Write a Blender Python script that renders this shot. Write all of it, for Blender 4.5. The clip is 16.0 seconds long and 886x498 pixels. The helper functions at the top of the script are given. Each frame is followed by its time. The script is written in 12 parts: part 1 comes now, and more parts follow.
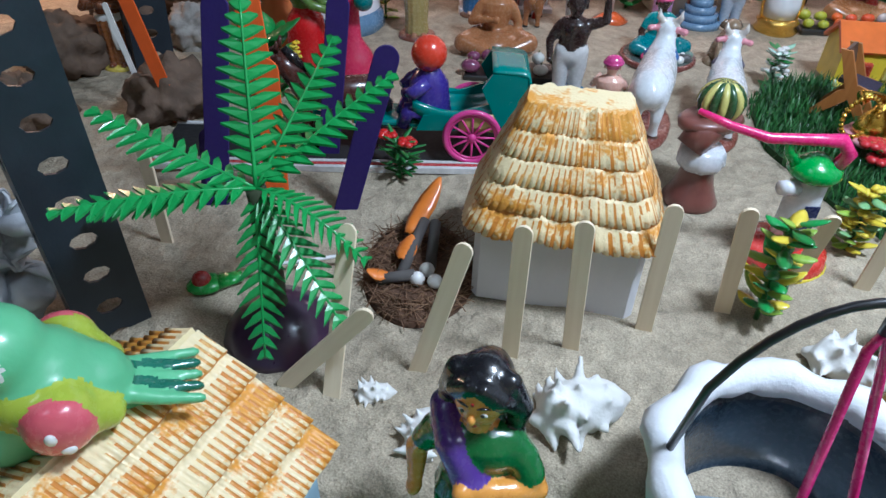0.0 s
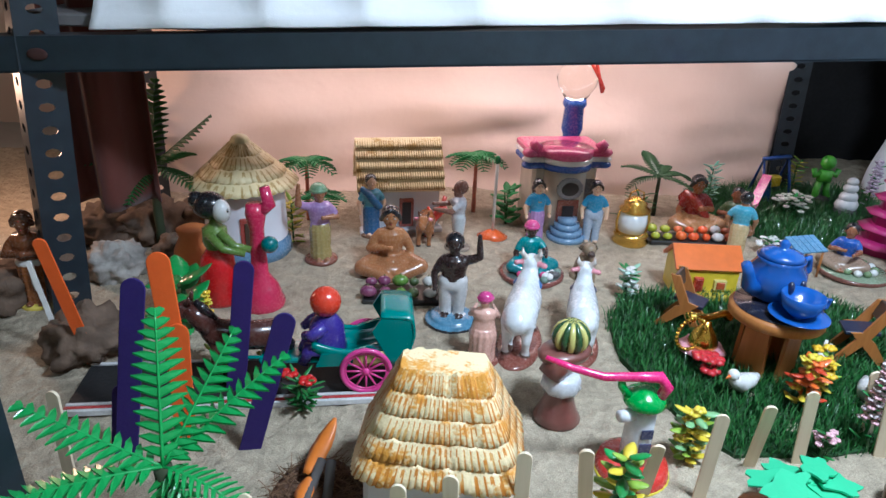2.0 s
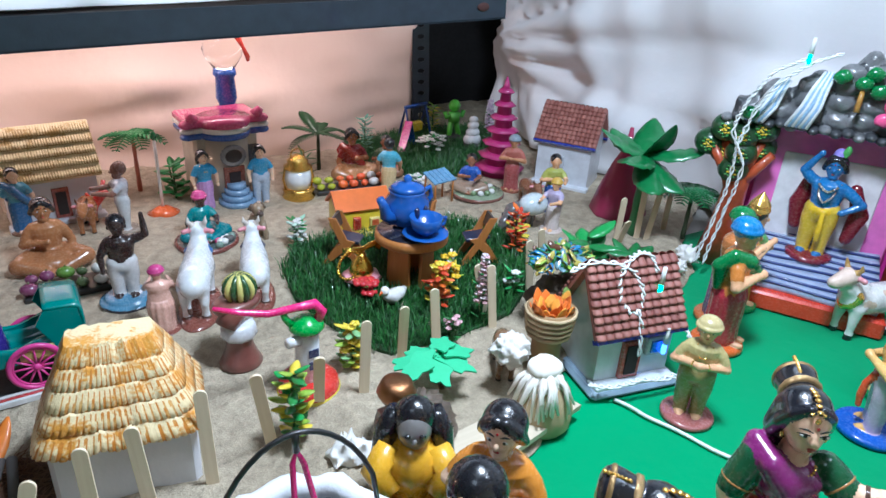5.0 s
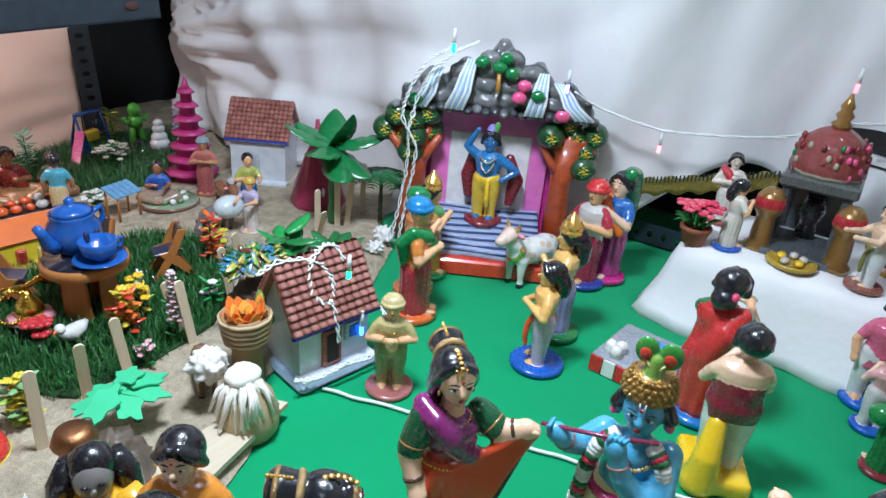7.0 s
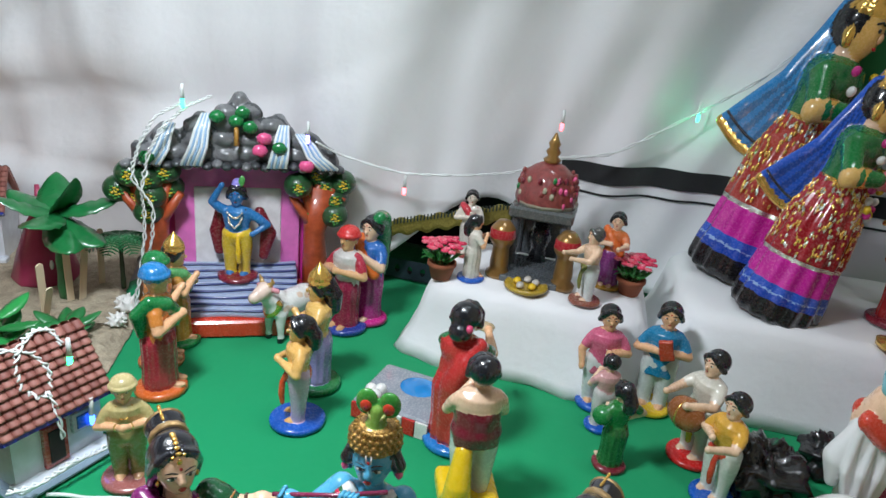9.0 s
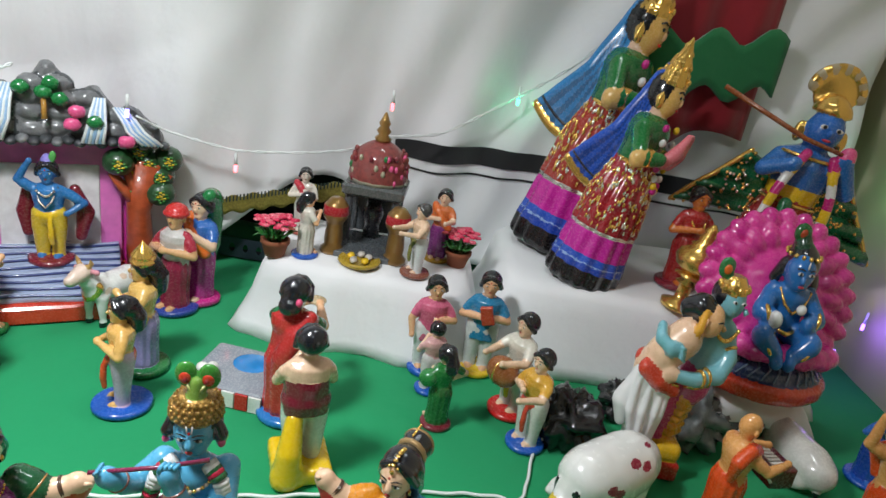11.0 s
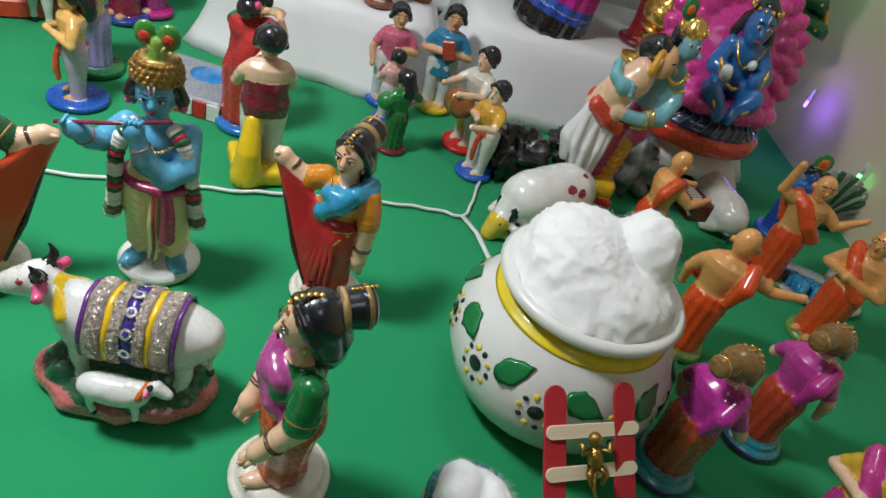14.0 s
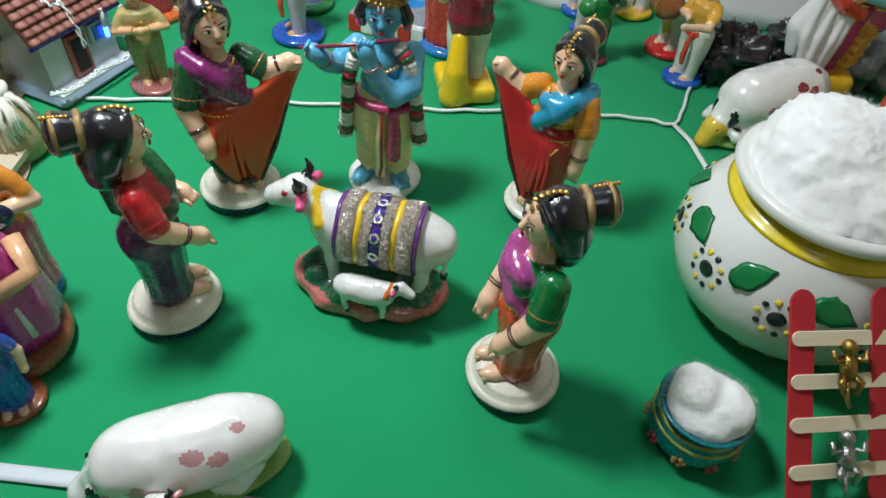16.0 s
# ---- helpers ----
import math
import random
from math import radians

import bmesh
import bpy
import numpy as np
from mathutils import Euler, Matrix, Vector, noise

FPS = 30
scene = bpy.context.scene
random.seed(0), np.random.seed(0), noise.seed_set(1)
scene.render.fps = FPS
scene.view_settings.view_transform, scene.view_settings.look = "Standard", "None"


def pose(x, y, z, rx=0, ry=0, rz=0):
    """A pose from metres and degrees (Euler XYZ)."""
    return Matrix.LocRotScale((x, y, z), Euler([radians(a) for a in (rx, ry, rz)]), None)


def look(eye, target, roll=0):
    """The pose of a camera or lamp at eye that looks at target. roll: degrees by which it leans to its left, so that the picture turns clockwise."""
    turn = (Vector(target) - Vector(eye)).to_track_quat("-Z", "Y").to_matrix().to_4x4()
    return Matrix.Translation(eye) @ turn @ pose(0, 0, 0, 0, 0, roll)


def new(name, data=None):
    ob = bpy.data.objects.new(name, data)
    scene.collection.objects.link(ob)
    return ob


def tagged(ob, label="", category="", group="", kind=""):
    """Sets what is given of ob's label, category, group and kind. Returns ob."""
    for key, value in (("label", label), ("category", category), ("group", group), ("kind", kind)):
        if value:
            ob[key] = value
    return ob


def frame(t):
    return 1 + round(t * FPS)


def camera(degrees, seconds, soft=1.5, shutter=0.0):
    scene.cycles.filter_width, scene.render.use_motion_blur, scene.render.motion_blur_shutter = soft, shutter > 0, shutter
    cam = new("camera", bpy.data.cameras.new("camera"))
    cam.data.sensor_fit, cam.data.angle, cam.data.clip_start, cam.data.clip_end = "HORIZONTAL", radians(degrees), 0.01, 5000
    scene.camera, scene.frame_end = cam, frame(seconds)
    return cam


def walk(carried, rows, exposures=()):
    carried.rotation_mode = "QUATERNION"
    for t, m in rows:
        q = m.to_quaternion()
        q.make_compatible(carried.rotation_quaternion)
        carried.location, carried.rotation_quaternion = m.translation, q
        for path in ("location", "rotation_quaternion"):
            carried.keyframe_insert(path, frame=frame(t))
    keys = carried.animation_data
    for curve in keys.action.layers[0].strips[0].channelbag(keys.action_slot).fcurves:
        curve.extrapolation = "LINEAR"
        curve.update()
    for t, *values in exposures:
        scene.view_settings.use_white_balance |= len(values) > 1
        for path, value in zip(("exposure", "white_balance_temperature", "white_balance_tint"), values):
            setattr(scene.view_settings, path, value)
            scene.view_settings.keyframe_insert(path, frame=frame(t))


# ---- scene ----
cam = camera(68.0, 16.0)
PATH = [
    (0, (0.087, 0.106, 0.31), (0.058, 1.684, -0.919), 1.5),
    (0.5, (0.084, 0.122, 0.318), (0.051, 1.766, -0.821), 1.9),
    (1, (0.093, 0.109, 0.357), (0.093, 1.852, -0.624), 1.3),
    (1.5, (0.109, 0.091, 0.389), (0.154, 1.89, -0.483), 0.7),
    (2, (0.112, 0.074, 0.409), (0.307, 1.89, -0.406), 2.5),
    (2.5, (0.112, 0.061, 0.413), (0.379, 1.864, -0.409), 3.6),
    (3, (0.122, 0.043, 0.412), (0.506, 1.813, -0.436), 3.2),
    (3.5, (0.134, 0.022, 0.417), (0.707, 1.734, -0.444), 4.3),
    (3.7, (0.138, 0.014, 0.42), (0.783, 1.702, -0.435), 4.0),
    (5.8, (0.14, -0.037, 0.442), (1.38, 1.242, -0.467), 5.3),
    (6, (0.145, -0.041, 0.441), (1.46, 1.16, -0.469), 5.8),
    (6.5, (0.161, -0.052, 0.453), (1.607, 1.019, -0.418), 5.7),
    (7, (0.179, -0.067, 0.46), (1.706, 0.893, -0.404), 5.1),
    (7.5, (0.194, -0.086, 0.466), (1.833, 0.71, -0.359), 5.6),
    (8, (0.201, -0.107, 0.468), (1.897, 0.56, -0.355), 5.4),
    (8.5, (0.205, -0.109, 0.466), (1.93, 0.447, -0.378), 6.1),
    (9, (0.21, -0.119, 0.481), (2.028, 0.323, -0.225), 6.1),
    (9.2, (0.209, -0.125, 0.486), (2.065, 0.271, -0.148), 5.8),
    (11.3, (0.176, -0.15, 0.492), (2.026, -0.223, -0.265), 10.9),
    (11.5, (0.171, -0.149, 0.485), (2.001, -0.252, -0.314), 11.6),
    (12, (0.155, -0.149, 0.481), (1.932, -0.249, -0.431), 12.9),
    (12.5, (0.14, -0.153, 0.478), (1.873, -0.269, -0.513), 12.9),
    (13, (0.134, -0.158, 0.467), (1.831, -0.379, -0.568), 15.8),
    (13.5, (0.132, -0.166, 0.45), (1.764, -0.46, -0.669), 18.7),
    (14, (0.125, -0.166, 0.441), (1.689, -0.425, -0.778), 19.0),
    (14.5, (0.115, -0.168, 0.437), (1.522, -0.319, -0.977), 17.3),
    (15, (0.104, -0.161, 0.432), (1.463, -0.156, -1.035), 12.6),
    (15.5, (0.105, -0.141, 0.423), (1.447, 0.011, -1.052), 8.0),
    (16, (0.103, -0.131, 0.425), (1.461, 0.07, -1.029), 5.7),
]
EXPOSURES = [(0.0, -0.14, 5400.0, 10.0), (1.5, 0.0, 5400.0, 8.0), (3.5, 0.06, 5400.0, 10.0), (7.0, -0.03, 5750.0, 10.0), (9.0, -0.16, 6250.0, 10.0), (12.0, -0.15, 6700.0, 10.0), (14.0, -0.33, 6700.0, 11.0), (16.0, -0.28, 6500.0, 7.0)]
walk(cam, [(t, look(eye, target, roll)) for t, eye, target, roll in PATH], EXPOSURES)

# ---- light ----
world = bpy.data.worlds.new("world")
scene.world = world
world.use_nodes = True
world.node_tree.nodes["Background"].inputs[0].default_value = (0.8, 0.85, 1.0, 1)
world.node_tree.nodes["Background"].inputs[1].default_value = 0.004


def area_lamp(name, eye, target, size, size_y, watts, color):
    data = bpy.data.lights.new(name, "AREA")
    data.shape, data.size, data.size_y, data.energy, data.color = "RECTANGLE", size, size_y, watts, color
    ob = new(name, data)
    ob.matrix_world = look(eye, target)
    return ob


def point_lamp(name, at, watts, color, radius=0.01):
    data = bpy.data.lights.new(name, "POINT")
    data.energy, data.color, data.shadow_soft_size = watts, color, radius
    ob = new(name, data)
    ob.location = at
    return ob


area_lamp("tube_light", (0.50, 0.27, 0.86), (0.52, 0.27, 0.0), 0.14, 0.14, 11.2, (0.91, 0.97, 1.0))
# added fill over the large dolls and backdrop, matches no known lamp
area_lamp("large_doll_fill", (0.98, -0.22, 1.65), (1.15, -0.32, 0.1), 0.5, 0.08, 4.6, (0.91, 0.97, 1.0))
# soft fill added from the near side to lift surfaces that face it
area_lamp("front_fill", (-0.55, -0.25, 1.75), (0.35, 0.25, 0.0), 0.5, 0.5, 2.3, (0.86, 0.95, 1.0))
area_lamp("shelf_light", (0.30, 1.08, 0.318), (0.30, 1.17, 0.0), 0.9, 0.04, 1.8, (1.0, 0.74, 0.64))
point_lamp("bulb_light", (-0.52, 1.02, 0.24), 2.9, (1.0, 0.55, 0.32), 0.03)


# ---- materials ----
MATS = {}


def ramp_mix(nt, fac, a, b):
    mix = nt.nodes.new("ShaderNodeMix")
    mix.data_type = "RGBA"
    nt.links.new(fac, mix.inputs[0])
    mix.inputs[6].default_value, mix.inputs[7].default_value = (*a, 1), (*b, 1)
    return mix.outputs[2]


def paint(color, rough=0.24, metal=0.0, worn=0.22, scale=55.0, bump=0.05, coat=0.6, name="paint"):
    """Brushed paint or plastic: colour drifting at two scales, fine relief."""
    key = (tuple(color), rough, metal, worn, scale, bump, coat)
    if key in MATS:
        return MATS[key]
    m = bpy.data.materials.new(name)
    m.use_nodes = True
    nt = m.node_tree
    p = nt.nodes["Principled BSDF"]
    geo = nt.nodes.new("ShaderNodeTexCoord")
    n1 = nt.nodes.new("ShaderNodeTexNoise")
    n1.inputs["Scale"].default_value, n1.inputs["Detail"].default_value = scale, 5.0
    n2 = nt.nodes.new("ShaderNodeTexNoise")
    n2.inputs["Scale"].default_value, n2.inputs["Detail"].default_value = scale * 6, 3.0
    for n in (n1, n2):
        nt.links.new(geo.outputs["Object"], n.inputs["Vector"])
    dark = tuple(c * (1 - 1.6 * worn) for c in color)
    light = tuple(min(1.0, c * (1 + 0.7 * worn) + 0.03 * worn) for c in color)
    big = ramp_mix(nt, n1.outputs["Fac"], dark, light)
    mix = nt.nodes.new("ShaderNodeMix")
    mix.data_type, mix.blend_type = "RGBA", "OVERLAY"
    mix.inputs[0].default_value = worn * 0.12
    nt.links.new(big, mix.inputs[6])
    nt.links.new(n2.outputs["Fac"], mix.inputs[7])
    nt.links.new(mix.outputs[2], p.inputs["Base Color"])
    rr = nt.nodes.new("ShaderNodeMapRange")
    rr.inputs[3].default_value, rr.inputs[4].default_value = max(0.05, rough - 0.1), rough + 0.15
    nt.links.new(n2.outputs["Fac"], rr.inputs[0])
    nt.links.new(rr.outputs[0], p.inputs["Roughness"])
    p.inputs["Metallic"].default_value = metal
    p.inputs["Coat Weight"].default_value = coat
    p.inputs["Coat Roughness"].default_value = 0.09
    b = nt.nodes.new("ShaderNodeBump")
    b.inputs["Strength"].default_value, b.inputs["Distance"].default_value = bump, 0.001
    nt.links.new(n2.outputs["Fac"], b.inputs["Height"])
    nt.links.new(b.outputs[0], p.inputs["Normal"])
    MATS[key] = m
    return m


def matte(color, rough=0.85, worn=0.2, scale=40.0, bump=0.3, name="matte"):
    return paint(color, rough, 0.0, worn, scale, bump, 0.0, name)


def metal(color, rough=0.25, bump=0.6, scale=120.0):
    return paint(color, rough, 1.0, 0.15, scale, bump, 0.1, "metal_paint")


def glow(color, strength, name="glow"):
    key = ("glow", color, strength)
    if key not in MATS:
        m = bpy.data.materials.new(name)
        m.use_nodes = True
        p = m.node_tree.nodes["Principled BSDF"]
        p.inputs["Base Color"].default_value = (*color, 1)
        p.inputs["Emission Color"].default_value = (*color, 1)
        p.inputs["Emission Strength"].default_value = strength
        MATS[key] = m
    return MATS[key]


def cloth(color, name="cloth", scale=900.0, stain=0.12, sheen=0.3, soft=6.0):
    m = bpy.data.materials.new(name)
    m.use_nodes = True
    nt = m.node_tree
    p = nt.nodes["Principled BSDF"]
    tc = nt.nodes.new("ShaderNodeTexCoord")
    big = nt.nodes.new("ShaderNodeTexNoise")
    big.inputs["Scale"].default_value, big.inputs["Detail"].default_value = soft, 6.0
    fine = nt.nodes.new("ShaderNodeTexNoise")
    fine.inputs["Scale"].default_value = scale
    crease = nt.nodes.new("ShaderNodeTexNoise")
    crease.inputs["Scale"].default_value, crease.inputs["Detail"].default_value = soft * 2.2, 4.0
    for n in (big, fine, crease):
        nt.links.new(tc.outputs["Object"], n.inputs["Vector"])
    c = ramp_mix(nt, big.outputs["Fac"], tuple(v * (1 - 2 * stain) for v in color), tuple(min(1, v * (1 + stain)) for v in color))
    nt.links.new(c, p.inputs["Base Color"])
    p.inputs["Roughness"].default_value = 0.9
    p.inputs["Sheen Weight"].default_value = sheen
    b = nt.nodes.new("ShaderNodeBump")
    b.inputs["Strength"].default_value, b.inputs["Distance"].default_value = 0.35, 0.0006
    nt.links.new(fine.outputs["Fac"], b.inputs["Height"])
    b2 = nt.nodes.new("ShaderNodeBump")
    b2.inputs["Strength"].default_value, b2.inputs["Distance"].default_value = 0.35, 0.012
    nt.links.new(crease.outputs["Fac"], b2.inputs["Height"])
    nt.links.new(b.outputs[0], b2.inputs["Normal"])
    nt.links.new(b2.outputs[0], p.inputs["Normal"])
    return m


def glass_mat():
    m = bpy.data.materials.new("glass")
    m.use_nodes = True
    p = m.node_tree.nodes["Principled BSDF"]
    p.inputs["Base Color"].default_value = (1, 0.98, 0.95, 1)
    p.inputs["Transmission Weight"].default_value = 1.0
    p.inputs["Roughness"].default_value = 0.03
    p.inputs["IOR"].default_value = 1.2
    return m


def sand_mat():
    m = bpy.data.materials.new("sand")
    m.use_nodes = True
    nt = m.node_tree
    p = nt.nodes["Principled BSDF"]
    tc = nt.nodes.new("ShaderNodeTexCoord")
    sizes = (9.0, 70.0, 900.0)
    outs = []
    for s in sizes:
        n = nt.nodes.new("ShaderNodeTexNoise")
        n.inputs["Scale"].default_value, n.inputs["Detail"].default_value = s, 6.0
        nt.links.new(tc.outputs["Object"], n.inputs["Vector"])
        outs.append(n.outputs["Fac"])
    a = ramp_mix(nt, outs[0], (0.270, 0.222, 0.155), (0.52, 0.445, 0.330))
    clump = nt.nodes.new("ShaderNodeMix")
    clump.data_type, clump.blend_type = "RGBA", "OVERLAY"
    clump.inputs[0].default_value = 0.5
    nt.links.new(a, clump.inputs[6])
    nt.links.new(outs[1], clump.inputs[7])
    a = clump.outputs[2]
    mix = nt.nodes.new("ShaderNodeMix")
    mix.data_type, mix.blend_type = "RGBA", "OVERLAY"
    mix.inputs[0].default_value = 0.75
    nt.links.new(a, mix.inputs[6])
    nt.links.new(outs[2], mix.inputs[7])
    nt.links.new(mix.outputs[2], p.inputs["Base Color"])
    p.inputs["Roughness"].default_value = 0.95
    b = nt.nodes.new("ShaderNodeBump")
    b.inputs["Strength"].default_value, b.inputs["Distance"].default_value = 0.7, 0.0012
    nt.links.new(outs[2], b.inputs["Height"])
    b2 = nt.nodes.new("ShaderNodeBump")
    b2.inputs["Strength"].default_value, b2.inputs["Distance"].default_value = 0.8, 0.010
    nt.links.new(outs[1], b2.inputs["Height"])
    nt.links.new(b.outputs[0], b2.inputs["Normal"])
    nt.links.new(b2.outputs[0], p.inputs["Normal"])
    return m


def wood_mat(light, dark, rough=0.6, name="wood", along=2):
    m = bpy.data.materials.new(name)
    m.use_nodes = True
    nt = m.node_tree
    p = nt.nodes["Principled BSDF"]
    tc = nt.nodes.new("ShaderNodeTexCoord")
    mp = nt.nodes.new("ShaderNodeMapping")
    s = [260.0, 260.0, 260.0]
    s[along] = 14.0
    mp.inputs["Scale"].default_value = s
    n = nt.nodes.new("ShaderNodeTexNoise")
    n.inputs["Scale"].default_value, n.inputs["Detail"].default_value = 1.0, 4.0
    info = nt.nodes.new("ShaderNodeObjectInfo")
    add = nt.nodes.new("ShaderNodeVectorMath")
    nt.links.new(tc.outputs["Object"], mp.inputs["Vector"])
    nt.links.new(mp.outputs[0], add.inputs[0])
    nt.links.new(info.outputs["Random"], add.inputs[1])
    nt.links.new(add.outputs[0], n.inputs["Vector"])
    c = ramp_mix(nt, n.outputs["Fac"], dark, light)
    nt.links.new(c, p.inputs["Base Color"])
    p.inputs["Roughness"].default_value = rough
    b = nt.nodes.new("ShaderNodeBump")
    b.inputs["Strength"].default_value, b.inputs["Distance"].default_value = 0.25, 0.0006
    nt.links.new(n.outputs["Fac"], b.inputs["Height"])
    nt.links.new(b.outputs[0], p.inputs["Normal"])
    return m


WHITE, CREAM, BLACK = (0.82, 0.82, 0.80), (0.80, 0.76, 0.66), (0.008, 0.008, 0.011)
RED, MAROON, ORANGE, YELLOW = (0.62, 0.015, 0.015), (0.20, 0.015, 0.03), (0.80, 0.16, 0.02), (0.85, 0.55, 0.02)
GREEN, LEAF, LIME = (0.01, 0.20, 0.05), (0.025, 0.19, 0.03), (0.22, 0.55, 0.12)
BLUE, NAVY, SKY, TEAL = (0.01, 0.10, 0.50), (0.015, 0.02, 0.12), (0.10, 0.42, 0.66), (0.0, 0.28, 0.25)
PINK, MAGENTA, PURPLE, ROSE = (0.80, 0.10, 0.28), (0.58, 0.02, 0.24), (0.14, 0.03, 0.22), (0.75, 0.30, 0.35)
BROWN, TAN, SKIN, PALE = (0.13, 0.05, 0.025), (0.42, 0.24, 0.11), (0.82, 0.46, 0.25), (0.88, 0.59, 0.40)
GREY, STONE, OLIVE = (0.35, 0.36, 0.38), (0.09, 0.10, 0.11), (0.30, 0.26, 0.09)
GOLD = paint((0.90, 0.56, 0.14), 0.2, 0.8, 0.12, 60.0, 0.2, 0.4, "gilt_paint")
SILVER = metal((0.95, 0.90, 0.84), 0.2, 0.6, 420.0)
WHITE_CLOTH = cloth((0.80, 0.80, 0.82), "white_cloth", stain=0.05)
SAND = sand_mat()
STICK = wood_mat((0.86, 0.75, 0.56), (0.70, 0.57, 0.39), 0.65, "birch_wood")
SADDLE = paint((0.62, 0.52, 0.46), 0.3, 0.45, 0.5, 420.0, 1.0, 0.2, "glitter")
PLAIN_GREEN = (0.002, 0.295, 0.108)


# ---- mesh tools ----
class Mesh:
    """Collects rings, tubes, boxes and balls, each with a material, into one mesh."""

    def __init__(self):
        self.v, self.f, self.mi, self.sm, self.mats = [], [], [], [], []

    def slot(self, mat):
        if isinstance(mat, tuple):
            mat = paint(mat)
        if mat not in self.mats:
            self.mats.append(mat)
        return self.mats.index(mat)

    def add(self, verts, faces, mat, smooth=True):
        o = len(self.v)
        self.v.extend(tuple(p) for p in verts)
        slots = [self.slot(k) for k in mat] if isinstance(mat, list) else None
        one = None if slots else self.slot(mat)
        for i, fc in enumerate(faces):
            self.f.append(tuple(a + o for a in fc))
            self.mi.append(slots[i] if slots else one)
            self.sm.append(smooth)
        return self

    def rings(self, rings, mat, cap=True, smooth=True, closed=True):
        """Joins rings of equal length. mat: one, or a list with one for each band."""
        n = len(rings[0])
        verts = [p for r in rings for p in r]
        faces, ms = [], []
        last = n if closed else n - 1
        for k in range(len(rings) - 1):
            for i in range(last):
                j = (i + 1) % n
                faces.append((k * n + i, k * n + j, (k + 1) * n + j, (k + 1) * n + i))
                ms.append(mat[k] if isinstance(mat, list) else mat)
        if cap and closed:
            faces.append(tuple(range(n - 1, -1, -1)))
            ms.append(mat[0] if isinstance(mat, list) else mat)
            faces.append(tuple((len(rings) - 1) * n + i for i in range(n)))
            ms.append(mat[-1] if isinstance(mat, list) else mat)
        return self.add(verts, faces, ms, smooth)

    def lathe(self, prof, mat=None, at=(0, 0, 0), seg=18, sx=1.0, sy=1.0, turn=None, flute=0.0, folds=9):
        """prof: (radius, height) or (radius, height, material of the band above)."""
        rings, ms = [], []
        for q in prof:
            r, z = q[0], q[1]
            ms.append(q[2] if len(q) > 2 else mat)
            ring = []
            for i in range(seg):
                a = 2 * math.pi * i / seg
                k = 1 + flute * math.cos(folds * a)
                p = Vector((r * k * sx * math.cos(a), r * k * sy * math.sin(a), z))
                ring.append((turn @ p if turn else p) + Vector(at))
            rings.append(ring)
        for k in range(1, len(ms)):
            if ms[k] is None:
                ms[k] = ms[k - 1]
        return self.rings(rings, ms[:-1])

    def ball(self, at, radii, mat, seg=14, rows=9, turn=None, low=0.0):
        """Ellipsoid; low cuts it at that share of its height from below."""
        if not isinstance(radii, (tuple, list)):
            radii = (radii,) * 3
        rings = []
        for k in range(rows + 1):
            t = math.pi * (low + (1 - low) * k / rows) - math.pi / 2
            c, s = max(math.cos(t), 0.02), math.sin(t)
            ring = []
            for i in range(seg):
                a = 2 * math.pi * i / seg
                p = Vector((radii[0] * c * math.cos(a), radii[1] * c * math.sin(a), radii[2] * s))
                ring.append((turn @ p if turn else p) + Vector(at))
            rings.append(ring)
        return self.rings(rings, mat)

    def tube(self, pts, radii, mat, seg=9, flat=1.0):
        pts = [Vector(p) for p in pts]
        if not isinstance(radii, (list, tuple)):
            radii = [radii] * len(pts)
        rings = []
        side = None
        for k, p in enumerate(pts):
            d = (pts[min(k + 1, len(pts) - 1)] - pts[max(k - 1, 0)]).normalized()
            if side is None:
                ref = Vector((0, 0, 1)) if abs(d.z) < 0.9 else Vector((1, 0, 0))
                side = d.cross(ref).normalized()
            side = (side - d * side.dot(d)).normalized()
            up = side.cross(d)
            r = radii[k]
            rings.append([p + side * (r * math.cos(2 * math.pi * i / seg)) + up * (r * flat * math.sin(2 * math.pi * i / seg)) for i in range(seg)])
        return self.rings(rings, mat)

    def box(self, at, size, mat, turn=None, bevel=0.12):
        """A block with its edges taken off."""
        x, y, z = (s / 2 for s in size)
        b = min(size) * bevel
        rings = []
        for h, k in ((-z, b), (-z + b, 0), (z - b, 0), (z, b)):
            ring = []
            for cx, cy in ((1, 1), (-1, 1), (-1, -1), (1, -1)):
                e = b
                a1, a2 = (x - k, y - k - e), (x - k - e, y - k)
                two = [a1, a2] if cx * cy > 0 else [a2, a1]
                for u, w in two:
                    ring.append(Vector((cx * u, cy * w, h)))
            rings.append([((turn @ p) if turn else p) + Vector(at) for p in ring])
        return self.rings(rings, mat, smooth=False)

    def slab(self, outline, z0, z1, mat, m=None):
        """A flat outline given depth along z."""
        low = [Vector((x, y, z0)) for x, y in outline]
        top = [Vector((x, y, z1)) for x, y in outline]
        if m:
            low, top = [m @ p for p in low], [m @ p for p in top]
        return self.rings([low, top], mat, smooth=False)

